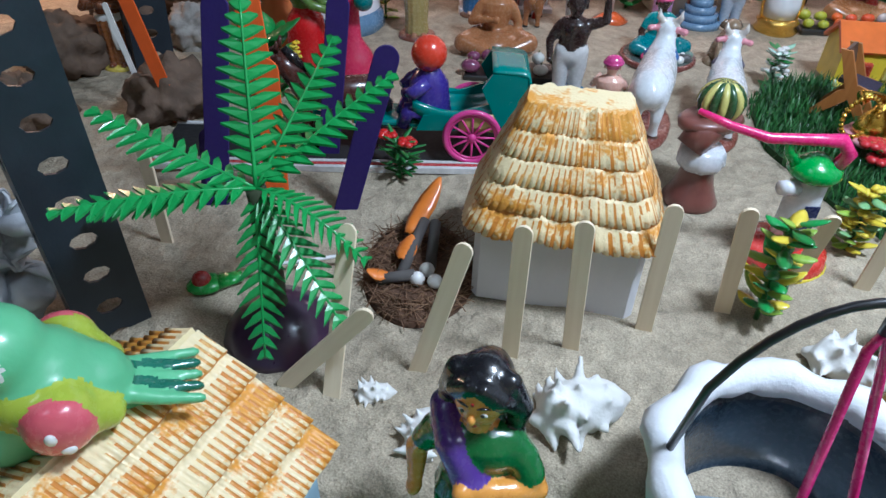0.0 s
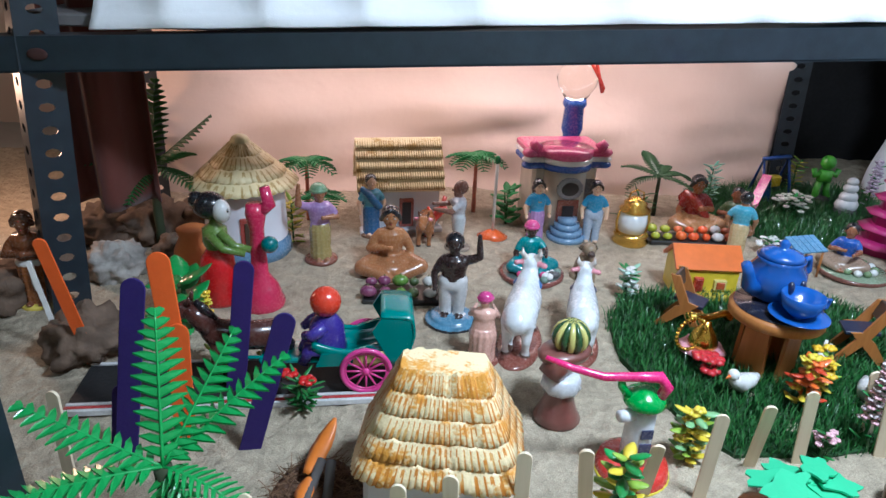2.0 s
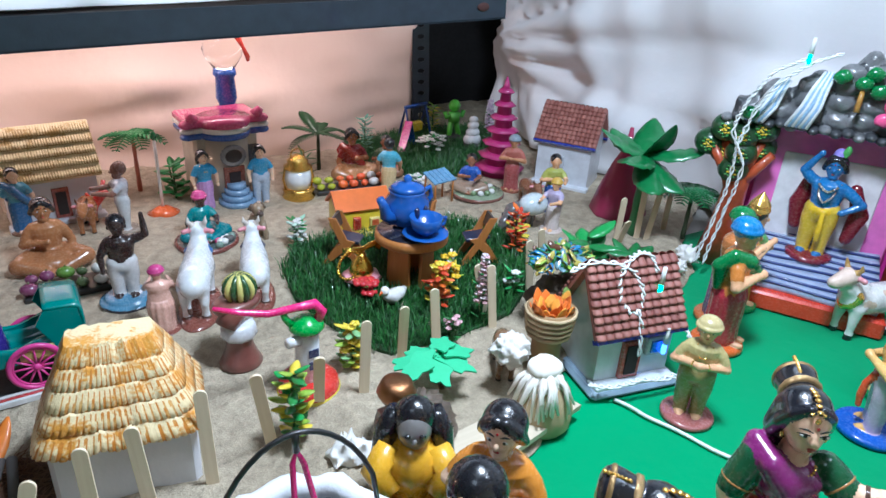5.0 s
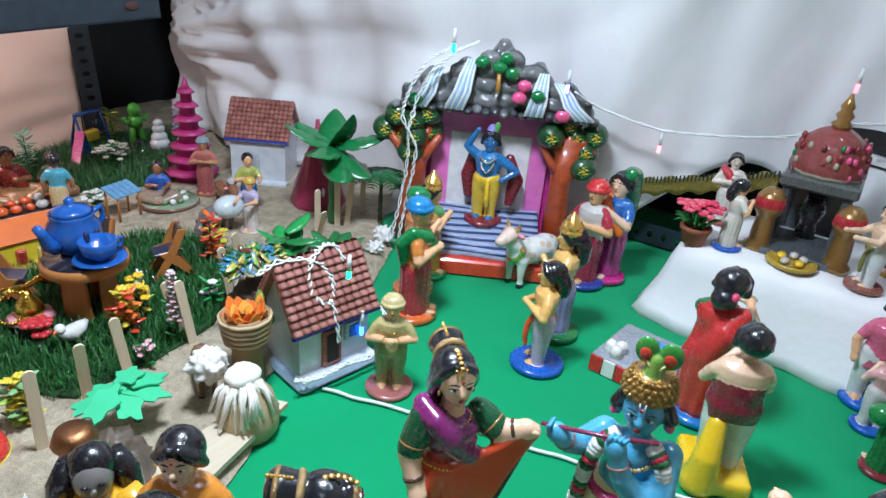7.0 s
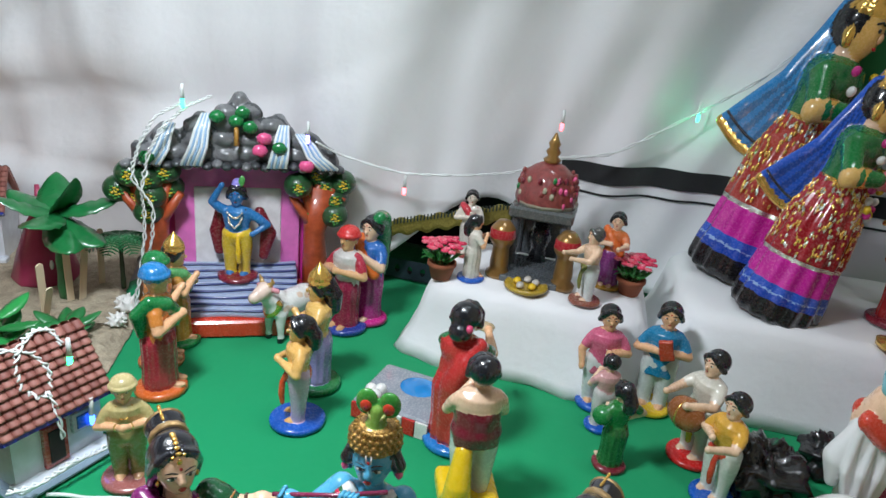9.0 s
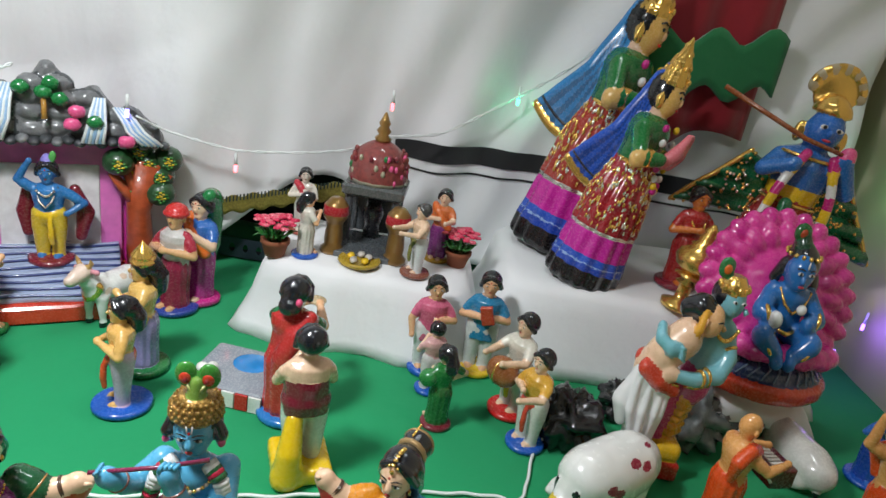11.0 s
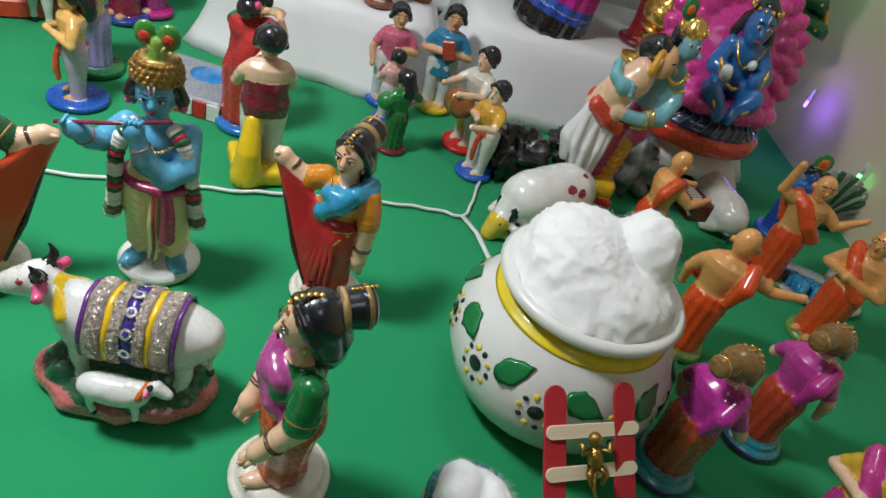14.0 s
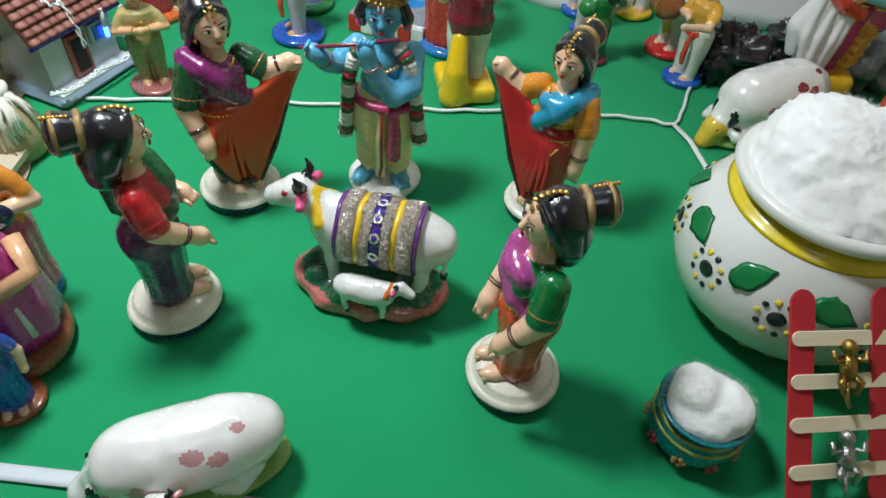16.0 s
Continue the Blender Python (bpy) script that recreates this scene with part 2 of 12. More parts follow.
    def sheet(self, fn, nu, nv, mat, thick=0.0, smooth=True):
        """A sheet p = fn(u, v), u and v from 0 to 1, given some thickness."""
        g = [[Vector(fn(i / nu, j / nv)) for j in range(nv + 1)] for i in range(nu + 1)]
        verts = [p for row in g for p in row]
        w = nv + 1
        faces = [(i * w + j, (i + 1) * w + j, (i + 1) * w + j + 1, i * w + j + 1) for i in range(nu) for j in range(nv)]
        if thick:
            o = len(verts)
            back = []
            for i in range(nu + 1):
                for j in range(nv + 1):
                    du = g[min(i + 1, nu)][j] - g[max(i - 1, 0)][j]
                    dv = g[i][min(j + 1, nv)] - g[i][max(j - 1, 0)]
                    nrm = du.cross(dv)
                    back.append(g[i][j] - (nrm.normalized() if nrm.length > 1e-12 else Vector((0, 0, 1))) * thick)
            faces += [tuple(a + o for a in reversed(fc)) for fc in faces]
            verts += back
            rim = [i * w for i in range(nu + 1)] + [nu * w + j for j in range(1, nv + 1)] + [i * w + nv for i in range(nu - 1, -1, -1)] + [j for j in range(nv - 1, 0, -1)]
            for k in range(len(rim)):
                a, b = rim[k], rim[(k + 1) % len(rim)]
                faces.append((b, a, a + o, b + o))
        return self.add(verts, faces, mat, smooth)

    def uneven(self, amount, scale):
        """Hand-made unevenness."""
        self.v = [tuple(Vector(p) + noise.noise_vector(Vector(p) * scale) * amount) for p in self.v]
        return self

    def data(self, name):
        me = bpy.data.meshes.new(name)
        me.from_pydata(self.v, [], self.f)
        for m in self.mats:
            me.materials.append(m)
        me.polygons.foreach_set("material_index", self.mi)
        me.polygons.foreach_set("use_smooth", self.sm)
        me.validate()
        me.update()
        return me

    def thing(self, name, label="", category="", group="", kind="", at=(0, 0, 0), turn=0.0, scale=1.0):
        if scale != 1.0:
            self.v = [(x * scale, y * scale, z * scale) for x, y, z in self.v]
        ob = new(name, self.data(name))
        ob.matrix_basis = pose(*at, 0, 0, turn)
        return tagged(ob, label, category, group, kind)

    def part(self, name, parent, label=""):
        ob = new(name, self.data(name))
        ob.parent = parent
        return tagged(ob, label) if label else ob


class Clay:
    """Moulded clay: rounded forms melt into one skin, which is then coloured form by form."""

    def __init__(self, cell=0.007, melt=0.022):
        self.cell, self.melt, self.forms, self.extra, self.move = cell, melt, [], Mesh(), []

    def form(self, fn, lo, hi, mat, melt=None, painted=False, bias=0.0):
        self.forms.append((fn, np.array(lo, float), np.array(hi, float), mat, self.melt if melt is None else melt, painted, bias))
        return self

    def ball(self, at, radii, mat, seg=0, rows=0, turn=None, melt=None, painted=False, bias=0.0):
        if not isinstance(radii, (tuple, list)):
            radii = (radii,) * 3
        c, r = np.array(tuple(at), float), np.array(radii, float)
        rot = np.array(turn.transposed()) if turn else np.eye(3)
        far = np.abs(rot.T) @ r

        def fn(p):
            q = (p - c) @ rot.T / r
            n = np.sqrt((q * q).sum(-1)) + 1e-9
            g = np.sqrt(((q / r) ** 2).sum(-1)) + 1e-9
            return n * (n - 1.0) / g
        if not painted and max(radii) < 2.4 * self.cell:
            self.extra.ball(at, radii, mat, 9, 6, turn)
            return self
        if melt is None and min(radii) < 0.02:
            melt = 0.004
        return self.form(fn, c - far, c + far, mat, melt, painted, bias)

    def tube(self, pts, radii, mat, seg=0, flat=1.0, melt=None, painted=False, bias=0.0):
        pts = [np.array(tuple(p), float) for p in pts]
        if not isinstance(radii, (list, tuple)):
            radii = [radii] * len(pts)
        top = max(radii)
        if not painted and top < 1.5 * self.cell:
            self.extra.tube(pts, list(radii), mat, max(seg, 6), flat)
            return self

        def fn(p):
            best = None
            for a, b, r0, r1 in zip(pts, pts[1:], radii, radii[1:]):
                ab = b - a
                t = np.clip(((p - a) @ ab) / max(ab @ ab, 1e-9), 0, 1)
                d = np.sqrt(((p - a - t[..., None] * ab) ** 2).sum(-1)) - (r0 + (r1 - r0) * t)
                best = d if best is None else np.minimum(best, d)
            return best
        if melt is None and top < 0.016:
            melt = 0.003
        return self.form(fn, np.min(pts, 0) - top, np.max(pts, 0) + top, mat, melt, painted, bias)

    def lathe(self, prof, mat=None, at=(0, 0, 0), seg=0, sx=1.0, sy=1.0, turn=None, flute=0.0, folds=9, melt=None, painted=False, bias=0.0):
        zs, rs = np.array([q[1] for q in prof], float), np.array([q[0] for q in prof], float)
        up = np.maximum.accumulate(zs + np.arange(len(zs)) * 1e-7)
        if not painted and up[-1] - up[0] < 3.5 * self.cell:
            self.extra.lathe(prof, mat, at, max(seg, 12), sx, sy, turn, flute, folds)
            return self
        c, rot = np.array(tuple(at), float), np.array(turn.transposed()) if turn else np.eye(3)
        colours, k = [], mat
        for q in prof:
            k = q[2] if len(q) > 2 else k
            colours.append(k)
        r = rs.max() * (1 + flute) * max(sx, sy)
        half = np.abs(rot.T) @ np.array((r, r, (zs[-1] - zs[0]) / 2))
        mid = c + rot.T @ np.array((0, 0, (zs[-1] + zs[0]) / 2))
        slope = 1.0 / math.sqrt(1 + min(4.0, (np.ptp(rs) / max(1e-6, zs[-1] - zs[0])) ** 2))

        def fn(p, lo=up[0], hi=up[-1]):
            q = (p - c) @ rot.T
            x, y, z = q[..., 0] / sx, q[..., 1] / sy, q[..., 2]
            rad = np.sqrt(x * x + y * y)
            if flute:
                rad = rad / (1 + flute * np.cos(folds * np.arctan2(y, x)))
            d = (rad - np.interp(z, up, rs)) * min(sx, sy) * slope
            return np.maximum(d, np.maximum(lo - z, z - hi))
        if melt is None and up[-1] - up[0] < 0.05:
            melt = 0.003
        cuts = [0] + [i for i in range(1, len(prof) - 1) if colours[i] is not colours[i - 1]]
        if len(cuts) == 1:
            return self.form(fn, mid - half, mid + half, colours[0], melt, painted, bias)
        self.form(fn, mid - half, mid + half, None, melt, painted, bias)
        for i, j in zip(cuts, cuts[1:] + [len(prof) - 1]):
            self.form(lambda p, lo=up[i], hi=up[j]: fn(p, lo, hi), mid - half, mid + half, colours[i], melt, "tint", bias)
        return self

    def box(self, at, size, mat, turn=None, bevel=0.12, melt=0.003, painted=False, bias=0.0):
        c, h = np.array(tuple(at), float), np.array(size, float) / 2
        e = min(size) * max(bevel, 0.1)
        if not painted and min(size) < 2.0 * self.cell:
            self.extra.box(at, size, mat, turn, bevel)
            return self
        rot = np.array(turn.transposed()) if turn else np.eye(3)
        far = np.abs(rot.T) @ h

        def fn(p):
            q = np.abs((p - c) @ rot.T) - h + e
            return np.sqrt((np.maximum(q, 0) ** 2).sum(-1)) + np.minimum(q.max(-1), 0) - e
        return self.form(fn, c - far, c + far, mat, melt, painted, bias)

    def flap(self, a, b, c, thick, mat, melt=None, bias=0.0):
        """A three-cornered piece of clay cloth."""
        a, b, c = (np.array(tuple(p), float) for p in (a, b, c))
        n = np.cross(b - a, c - a)
        n /= np.linalg.norm(n)

        def edge(p, u, v):
            w = v - u
            t = np.clip(((p - u) @ w) / (w @ w), 0, 1)
            return np.sqrt(((p - u - t[..., None] * w) ** 2).sum(-1))

        def fn(p):
            over = np.ones(p.shape[:-1], bool)
            for u, v in ((a, b), (b, c), (c, a)):
                over &= (p - u) @ np.cross(n, v - u) >= 0
            rim = np.minimum(np.minimum(edge(p, a, b), edge(p, b, c)), edge(p, c, a))
            return np.where(over, np.abs((p - a) @ n), rim) - thick
        corners = np.stack((a, b, c))
        return self.form(fn, corners.min(0) - thick, corners.max(0) + thick, mat, melt, False, bias)

    def rings(self, *a, **k):
        self.extra.rings(*a, **k)
        return self

    def sheet(self, fn, nu, nv, mat, thick=0.0, smooth=True):
        self.extra.sheet(fn, nu, nv, mat, thick, smooth)
        return self

    def uneven(self, amount, scale):
        self.move.append((amount, scale))
        return self

    def take(self, other, change):
        """Adds another clay form whose points have gone through change."""
        o = other.mesh()
        self.extra.v += [tuple(change(*q)) for q in o.v]
        n = len(self.extra.v) - len(o.v)
        self.extra.f += [tuple(a + n for a in f) for f in o.f]
        self.extra.mi += [self.extra.slot(o.mats[k]) for k in o.mi]
        self.extra.sm += o.sm
        return self

    def skin(self):
        solid = [f for f in self.forms if not f[5]]
        h = self.cell
        lo = np.min([f[1] for f in solid], 0) - 4 * h
        hi = np.max([f[2] for f in solid], 0) + 4 * h
        dims = np.ceil((hi - lo) / h).astype(int) + 1
        field = np.full(dims, 1.0, np.float32)
        for fn, a, b, mat, k, painted, bias in solid:
            pad = max(k, 0.0) * 1.5 + 3 * h
            i0 = np.maximum(((a - pad - lo) / h).astype(int), 0)
            i1 = np.minimum(((b + pad - lo) / h).astype(int) + 2, dims)
            ax = [lo[i] + h * np.arange(i0[i], i1[i]) for i in range(3)]
            grid = np.stack(np.meshgrid(*ax, indexing="ij"), -1)
            part = field[i0[0]:i1[0], i0[1]:i1[1], i0[2]:i1[2]]
            d = fn(grid)
            if k > 0:
                w = np.clip(0.5 + 0.5 * (part - d) / k, 0, 1)
                part[...] = part * (1 - w) + d * w - k * w * (1 - w)
            else:
                np.minimum(part, d, out=part)
        inside = field < 0
        cells = np.array(dims) - 1
        total, count = np.zeros((*cells, 3), np.float32), np.zeros(cells, np.int32)
        quads = []
        for ax in range(3):
            n = [slice(0, -1) if i == ax else slice(None) for i in range(3)]
            m = [slice(1, None) if i == ax else slice(None) for i in range(3)]
            fa, fb, sa, sb = field[tuple(n)], field[tuple(m)], inside[tuple(n)], inside[tuple(m)]
            idx = np.argwhere(sa != sb)
            va, vb = fa[tuple(idx.T)], fb[tuple(idx.T)]
            pos = idx.astype(np.float32)
            pos[:, ax] += va / (va - vb)
            u, v = (ax + 1) % 3, (ax + 2) % 3
            four = []
            for du, dv in ((-1, -1), (0, -1), (0, 0), (-1, 0)):
                q = idx.copy()
                q[:, u] += du
                q[:, v] += dv
                np.add.at(total, tuple(q.T), pos)
                np.add.at(count, tuple(q.T), 1)
                four.append(q)
            flip = sb[tuple(idx.T)]
            quads.append((four, flip))
        used = np.argwhere(count > 0)
        number = np.full(cells, -1, np.int64)
        number[tuple(used.T)] = np.arange(len(used))
        verts = lo + h * total[tuple(used.T)] / count[tuple(used.T)][:, None]
        faces = []
        for four, flip in quads:
            f = np.stack([number[tuple(q.T)] for q in four], 1)
            f[flip] = f[flip][:, ::-1]
            faces.append(f)
        return verts, np.concatenate(faces)

    def mesh(self):
        """The coloured skin, and whatever sheets go with it, as one Mesh."""
        verts, faces = self.skin()
        mid = verts[faces].mean(1)
        best, which = np.full(len(mid), 9.0), np.zeros(len(mid), int)
        out = Mesh()
        for i, (fn, a, b, mat, k, painted, bias) in enumerate(self.forms):
            if mat is None:
                continue
            d = fn(mid)
            if painted is True:
                hit = d < 0
                best[hit] = np.minimum(best[hit], -0.001)
            else:
                d = d - bias
                hit = d < best + 0.0012
                best = np.minimum(best, d)
            which[hit] = out.slot(mat)
        out.v, out.f = [tuple(p) for p in verts.tolist()], [tuple(f) for f in faces.tolist()]
        out.mi, out.sm = which.tolist(), [True] * len(faces)
        if self.extra.v:
            o = len(out.v)
            out.v += self.extra.v
            out.f += [tuple(a + o for a in f) for f in self.extra.f]
            out.mi += [out.slot(self.extra.mats[k]) for k in self.extra.mi]
            out.sm += self.extra.sm
        for amount, scale in self.move:
            out.uneven(amount, scale)
        return out

    def thing(self, *a, **k):
        return self.mesh().thing(*a, **k)

    def part(self, *a, **k):
        return self.mesh().part(*a, **k)


def holder(name, label, category, at=(0, 0, 0), turn=0.0, group="", kind=""):
    ob = new(name)
    ob.empty_display_size = 0.01
    ob.matrix_basis = pose(*at, 0, 0, turn)
    return tagged(ob, label, category, group, kind)


def wobble(x, y, s, seed=0.0):
    return noise.noise(Vector((x * s, y * s, seed)))


SAND_Z = 0.012


def sand_height(x, y):
    return SAND_Z + 0.004 * wobble(x, y, 9, 1.0) + 0.0030 * wobble(x, y, 33, 2.0) + 0.0014 * wobble(x, y, 62, 4.0)


# ---- structure: room, floor cloth, sand, backdrop ----
ROOM_WALL = matte((0.80, 0.67, 0.47), 0.8, 0.05, 3.0, 0.1, "wall_paint")


def slab_box(name, lo, hi, mat, kind="structure"):
    m = Mesh()
    m.box([(a + b) / 2 for a, b in zip(lo, hi)], [b - a for a, b in zip(lo, hi)], mat, bevel=0.02)
    return m.thing(name, kind=kind)


slab_box("floor", (-1.9, -1.2, -0.06), (1.8, 1.9, -0.006), matte((0.45, 0.43, 0.40), 0.4, 0.1, 6.0, 0.1, "floor_tile"))
# ceiling, north and west sides are unseen; dark colours hold back bounced light
slab_box("ceiling", (-1.9, -1.2, 2.6), (1.8, 1.9, 2.7), matte((0.40, 0.39, 0.37), 0.9, 0.03, 3.0, 0.1))
slab_box("wall_south", (-1.9, -1.2, -0.06), (1.8, -0.885, 2.6), ROOM_WALL)
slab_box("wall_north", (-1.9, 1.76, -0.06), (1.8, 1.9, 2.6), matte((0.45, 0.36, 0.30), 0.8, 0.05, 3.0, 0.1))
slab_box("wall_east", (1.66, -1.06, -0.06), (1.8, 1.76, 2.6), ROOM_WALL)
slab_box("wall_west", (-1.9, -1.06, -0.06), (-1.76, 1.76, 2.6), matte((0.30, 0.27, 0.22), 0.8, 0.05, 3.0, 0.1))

m = Mesh()
m.sheet(lambda u, v: (-0.9 + 2.35 * u, -1.0 + 1.6 * v, 0.0012 * wobble(u, v, 14, 3.0) - 0.0008 + 0.002 * max(0, wobble(u * 0.6, v * 2.2, 6, 8.0)) ** 2), 90, 70,
        cloth(PLAIN_GREEN, "green_felt", 700.0, 0.14, 0.1, 4.0), 0.003)
m.thing("ground", "bright green felt cloth spread flat over the floor", "cloth", kind="structure")


def sand_front(x):
    """The near edge of the sand, from left to right."""
    pts = [(-0.75, 0.27), (0.30, 0.28), (0.46, 0.31), (0.53, 0.345), (0.575, 0.40), (0.80, 0.44), (0.93, 0.50), (1.0, 0.58), (1.2, 0.70), (1.5, 0.75)]
    for (a, b), (c, d) in zip(pts, pts[1:]):
        if x <= c:
            return b + (d - b) * (x - a) / (c - a)
    return pts[-1][1]


def sand_point(u, v):
    x = -0.75 + 2.15 * u
    f = sand_front(x) + 0.006 * wobble(x, 0.0, 40, 5.0)
    y = f + (1.46 - f) * v
    edge = min(1.0, v * (1.46 - f) / 0.02)
    return (x, y, sand_height(x, y) * edge + 0.002)


m = Mesh()
m.sheet(sand_point, 215, 120, SAND)
m.thing("sand", "pale brown sand bed of a toy village", "sand", kind="structure")


def lerp_path(pts, t):
    n = len(pts) - 1
    k = min(int(t * n), n - 1)
    a, b = Vector(pts[k]), Vector(pts[k + 1])
    c, d = Vector(pts[max(k - 1, 0)]), Vector(pts[min(k + 2, n)])
    f = t * n - k
    return a + (b - a) * f + ((b - c) * 0.25 * f * (1 - f) ** 2 - (d - a) * 0.25 * f * f * (1 - f))


BACK = [(1.10, 1.24), (1.10, 1.10), (1.11, 0.95), (1.13, 0.80), (1.155, 0.65), (1.18, 0.50), (1.20, 0.35), (1.235, 0.20), (1.32, 0.08), (1.39, -0.05), (1.40, -0.2), (1.40, -0.35), (1.40, -0.47), (1.40, -0.58), (1.395, -0.70), (1.39, -0.82)]


def hem(y):
    """Height of the backdrop's lower edge: it lifts where it is gathered."""
    return 0.02 + 0.15 * math.exp(-((y - 0.08) / 0.13) ** 2)


def back_cloth(u, v):
    p = lerp_path(BACK, u)
    y = p.y
    z = hem(y) + (1.25 - hem(y)) * v
    q = (y + 0.2) * (1.15 - 0.55 * z) + 0.35 * z
    # gathered at the shelf's corner, from where the folds fan out
    far, fan = math.hypot(1.26 - y, z - 0.21), math.atan2(z - 0.21, 1.26 - y)
    fold = math.sin(13 * fan + 1.2 + 1.3 * wobble(y, z, 3, 7.0))
    pull = 0.030 * (1 - 2 * abs(fold) ** 0.7) * min(1.0, far / 0.16) * math.exp(-far / 0.42) * (1.0 if fan > -0.35 else 0.3) + 0.004 * math.sin(21 * q)
    swag = 0.050 * wobble(q * 2.6, z * 0.7, 2.4, 4.0) + 0.018 * wobble(q * 7.5, z * 1.4 + y, 2.2, 9.0)
    lip = 0.02 * math.sin(30 * z + 9 * y) * math.exp(-((z - 0.2) / 0.12) ** 2) * max(0.0, min(1.0, (y - 0.35) * 3))
    return (p.x - 0.03 + pull + swag + lip - 0.10 * v * max(0.0, y - 0.6), y, z)


m = Mesh()
m.sheet(back_cloth, 170, 90, WHITE_CLOTH, 0.002)
tagged(m.thing("backdrop_cloth"), "white cotton sheet hung in loose folds behind the display", "cloth", kind="structure")

def stripe_at(u, z):
    """A place on the sheet at height z; it goes along y from behind the shrine."""
    s = 0.595 + 0.375 * u
    low = hem(lerp_path(BACK, s).y)
    return back_cloth(s, (z - 0.02 * (1 - u) ** 2 - low) / (1.25 - low))


# black woven stripe and the gold-green zari border of the hanging sheet
m = Mesh()
m.sheet(lambda u, v: Vector(stripe_at(u, 0.228 + 0.034 * v)) + Vector((-0.004, 0, 0)), 70, 2, cloth((0.012, 0.012, 0.014), "black_stripe"))
m.sheet(lambda u, v: Vector(stripe_at(u, 0.208 + 0.004 * v)) + Vector((-0.004, 0, 0)), 70, 1, cloth((0.012, 0.012, 0.014), "black_stripe"))
m.thing("trim_stripe", "black woven stripe along the white sheet", "trim", kind="structure")
m = Mesh()
zari = paint((0.30, 0.24, 0.04), 0.35, 0.6, 0.4, 300.0, 0.8, 0.0)
m.sheet(lambda u, v: (1.185 + 0.04 * u, 0.27 - 0.25 * u, 0.088 + 0.07 * u + (0.028) * v + 0.003 * math.sin(50 * u)), 60, 4, zari, 0.0015)
for k in range(46):
    u = (k + 0.5) / 46
    m.box((1.182 + 0.04 * u, 0.27 - 0.25 * u, 0.114 + 0.07 * u), (0.002, 0.0022, 0.010), cloth((0.01, 0.03, 0.02), "zari_dark") if k == 0 else m.mats[-1])
m.thing("trim_zari", "gold and dark green zari border of the draped sheet", "trim", kind="structure")

slab_box("wall_screen", (0.55, 1.50, -0.005), (1.45, 1.53, 1.4), matte((0.012, 0.011, 0.012), 0.9, 0.2, 20.0, 0.2, "black_cloth_and_gap"))
# black sheet added behind the lifted hem, stands for the shade in the gap
slab_box("wall_under", (1.45, -0.80, -0.005), (1.47, 1.5, 0.4), matte((0.012, 0.012, 0.014), 0.9, 0.2, 20.0, 0.2, "black_cloth_and_gap"))


def rear_cloth(u, v):
    x = -0.42 + 1.285 * u
    z = 0.005 + 0.44 * v
    y = 1.235 + 0.10 * max(0.0, u - 0.75) + 0.030 * wobble(x * 2 + z * 2.0, z * 4, 2.5, 11.0) + 0.014 * math.sin(9 * x + 9 * z) + 0.010 * wobble(x * 3 - z * 4, z * 9, 2.2, 3.0) - 0.05 * max(0, 0.12 - z)
    y += 0.020 * math.tanh(14 * (z - 0.19 - 0.10 * x + 0.05 * math.sin(4 * x)))
    return (x, y, z)


m = Mesh()
m.sheet(rear_cloth, 120, 46, cloth((0.78, 0.62, 0.53), "peach_cloth", stain=0.05), 0.002)
m.thing("rear_cloth", "pale cloth hung loosely behind the toy village", "cloth", kind="structure")

# ---- slotted steel shelf ----
STEEL = paint((0.015, 0.025, 0.037), 0.42, 0.0, 0.25, 60.0, 0.15, 0.1, "enamelled_steel")


def angle_post(name, label, length, width, m4):
    """An L-shaped slotted angle; the slots go through both flanges."""
    ob = holder(name, label, "shelf post")
    ob.matrix_basis = m4
    t = 0.002
    for k in range(2):
        mm = Mesh()
        pitch, hw, hh = 0.024, 0.0068, 0.0050
        n = int(length / pitch)
        for row in range(n):
            z0, z1 = row * pitch, (row + 1) * pitch
            zc = (z0 + z1) / 2
            for c in range(1):
                u0, u1 = 0.0, width
                uc = (u0 + u1) / 2
                ring = [(uc + hw * 1.15 * math.cos(a), zc + hh * math.sin(a)) for a in (math.pi * (1.25 + 0.5 * q / 2) for q in range(8))]
                um = (u0 + u1) / 2
                big = [(u0, z0), (um, z0), (u1, z0), (u1, zc), (u1, z1), (um, z1), (u0, z1), (u0, zc)]
                for depth in (0.0, t):
                    pts = [(p[0], depth, p[1]) for p in big] + [(p[0], depth, p[1]) for p in ring]
                    fs = [(i, (i + 1) % 8, 8 + (i + 1) % 8, 8 + i) for i in range(8)]
                    if k:
                        pts = [(b, a, c2) for a, b, c2 in pts]
                    mm.add(pts, fs, STEEL, False)
                pts = [(p[0], d, p[1]) for d in (0.0, t) for p in ring]
                if k:
                    pts = [(b, a, c2) for a, b, c2 in pts]
                mm.add(pts, [(i, (i + 1) % 8, 8 + (i + 1) % 8, 8 + i) for i in range(8)], STEEL, False)
        first, index, kept = {}, [], []
        for q in mm.v:
            key = tuple(round(c, 6) for c in q)
            if key not in first:
                first[key] = len(kept)
                kept.append(q)
            index.append(first[key])
        mm.v, mm.f = kept, [tuple(index[i] for i in f) for f in mm.f]
        mm.part("flange", ob)
    return ob


def lean(at, dx, dy, turn=0.0):
    """A pose whose z axis leans towards dx, dy for each metre up."""
    z = Vector((dx, dy, 1)).normalized()
    x = Vector((math.cos(radians(turn)), math.sin(radians(turn)), 0))
    x = (x - z * x.dot(z)).normalized()
    y = z.cross(x)
    m3 = Matrix((x, y, z)).transposed()
    return Matrix.Translation(at) @ m3.to_4x4()


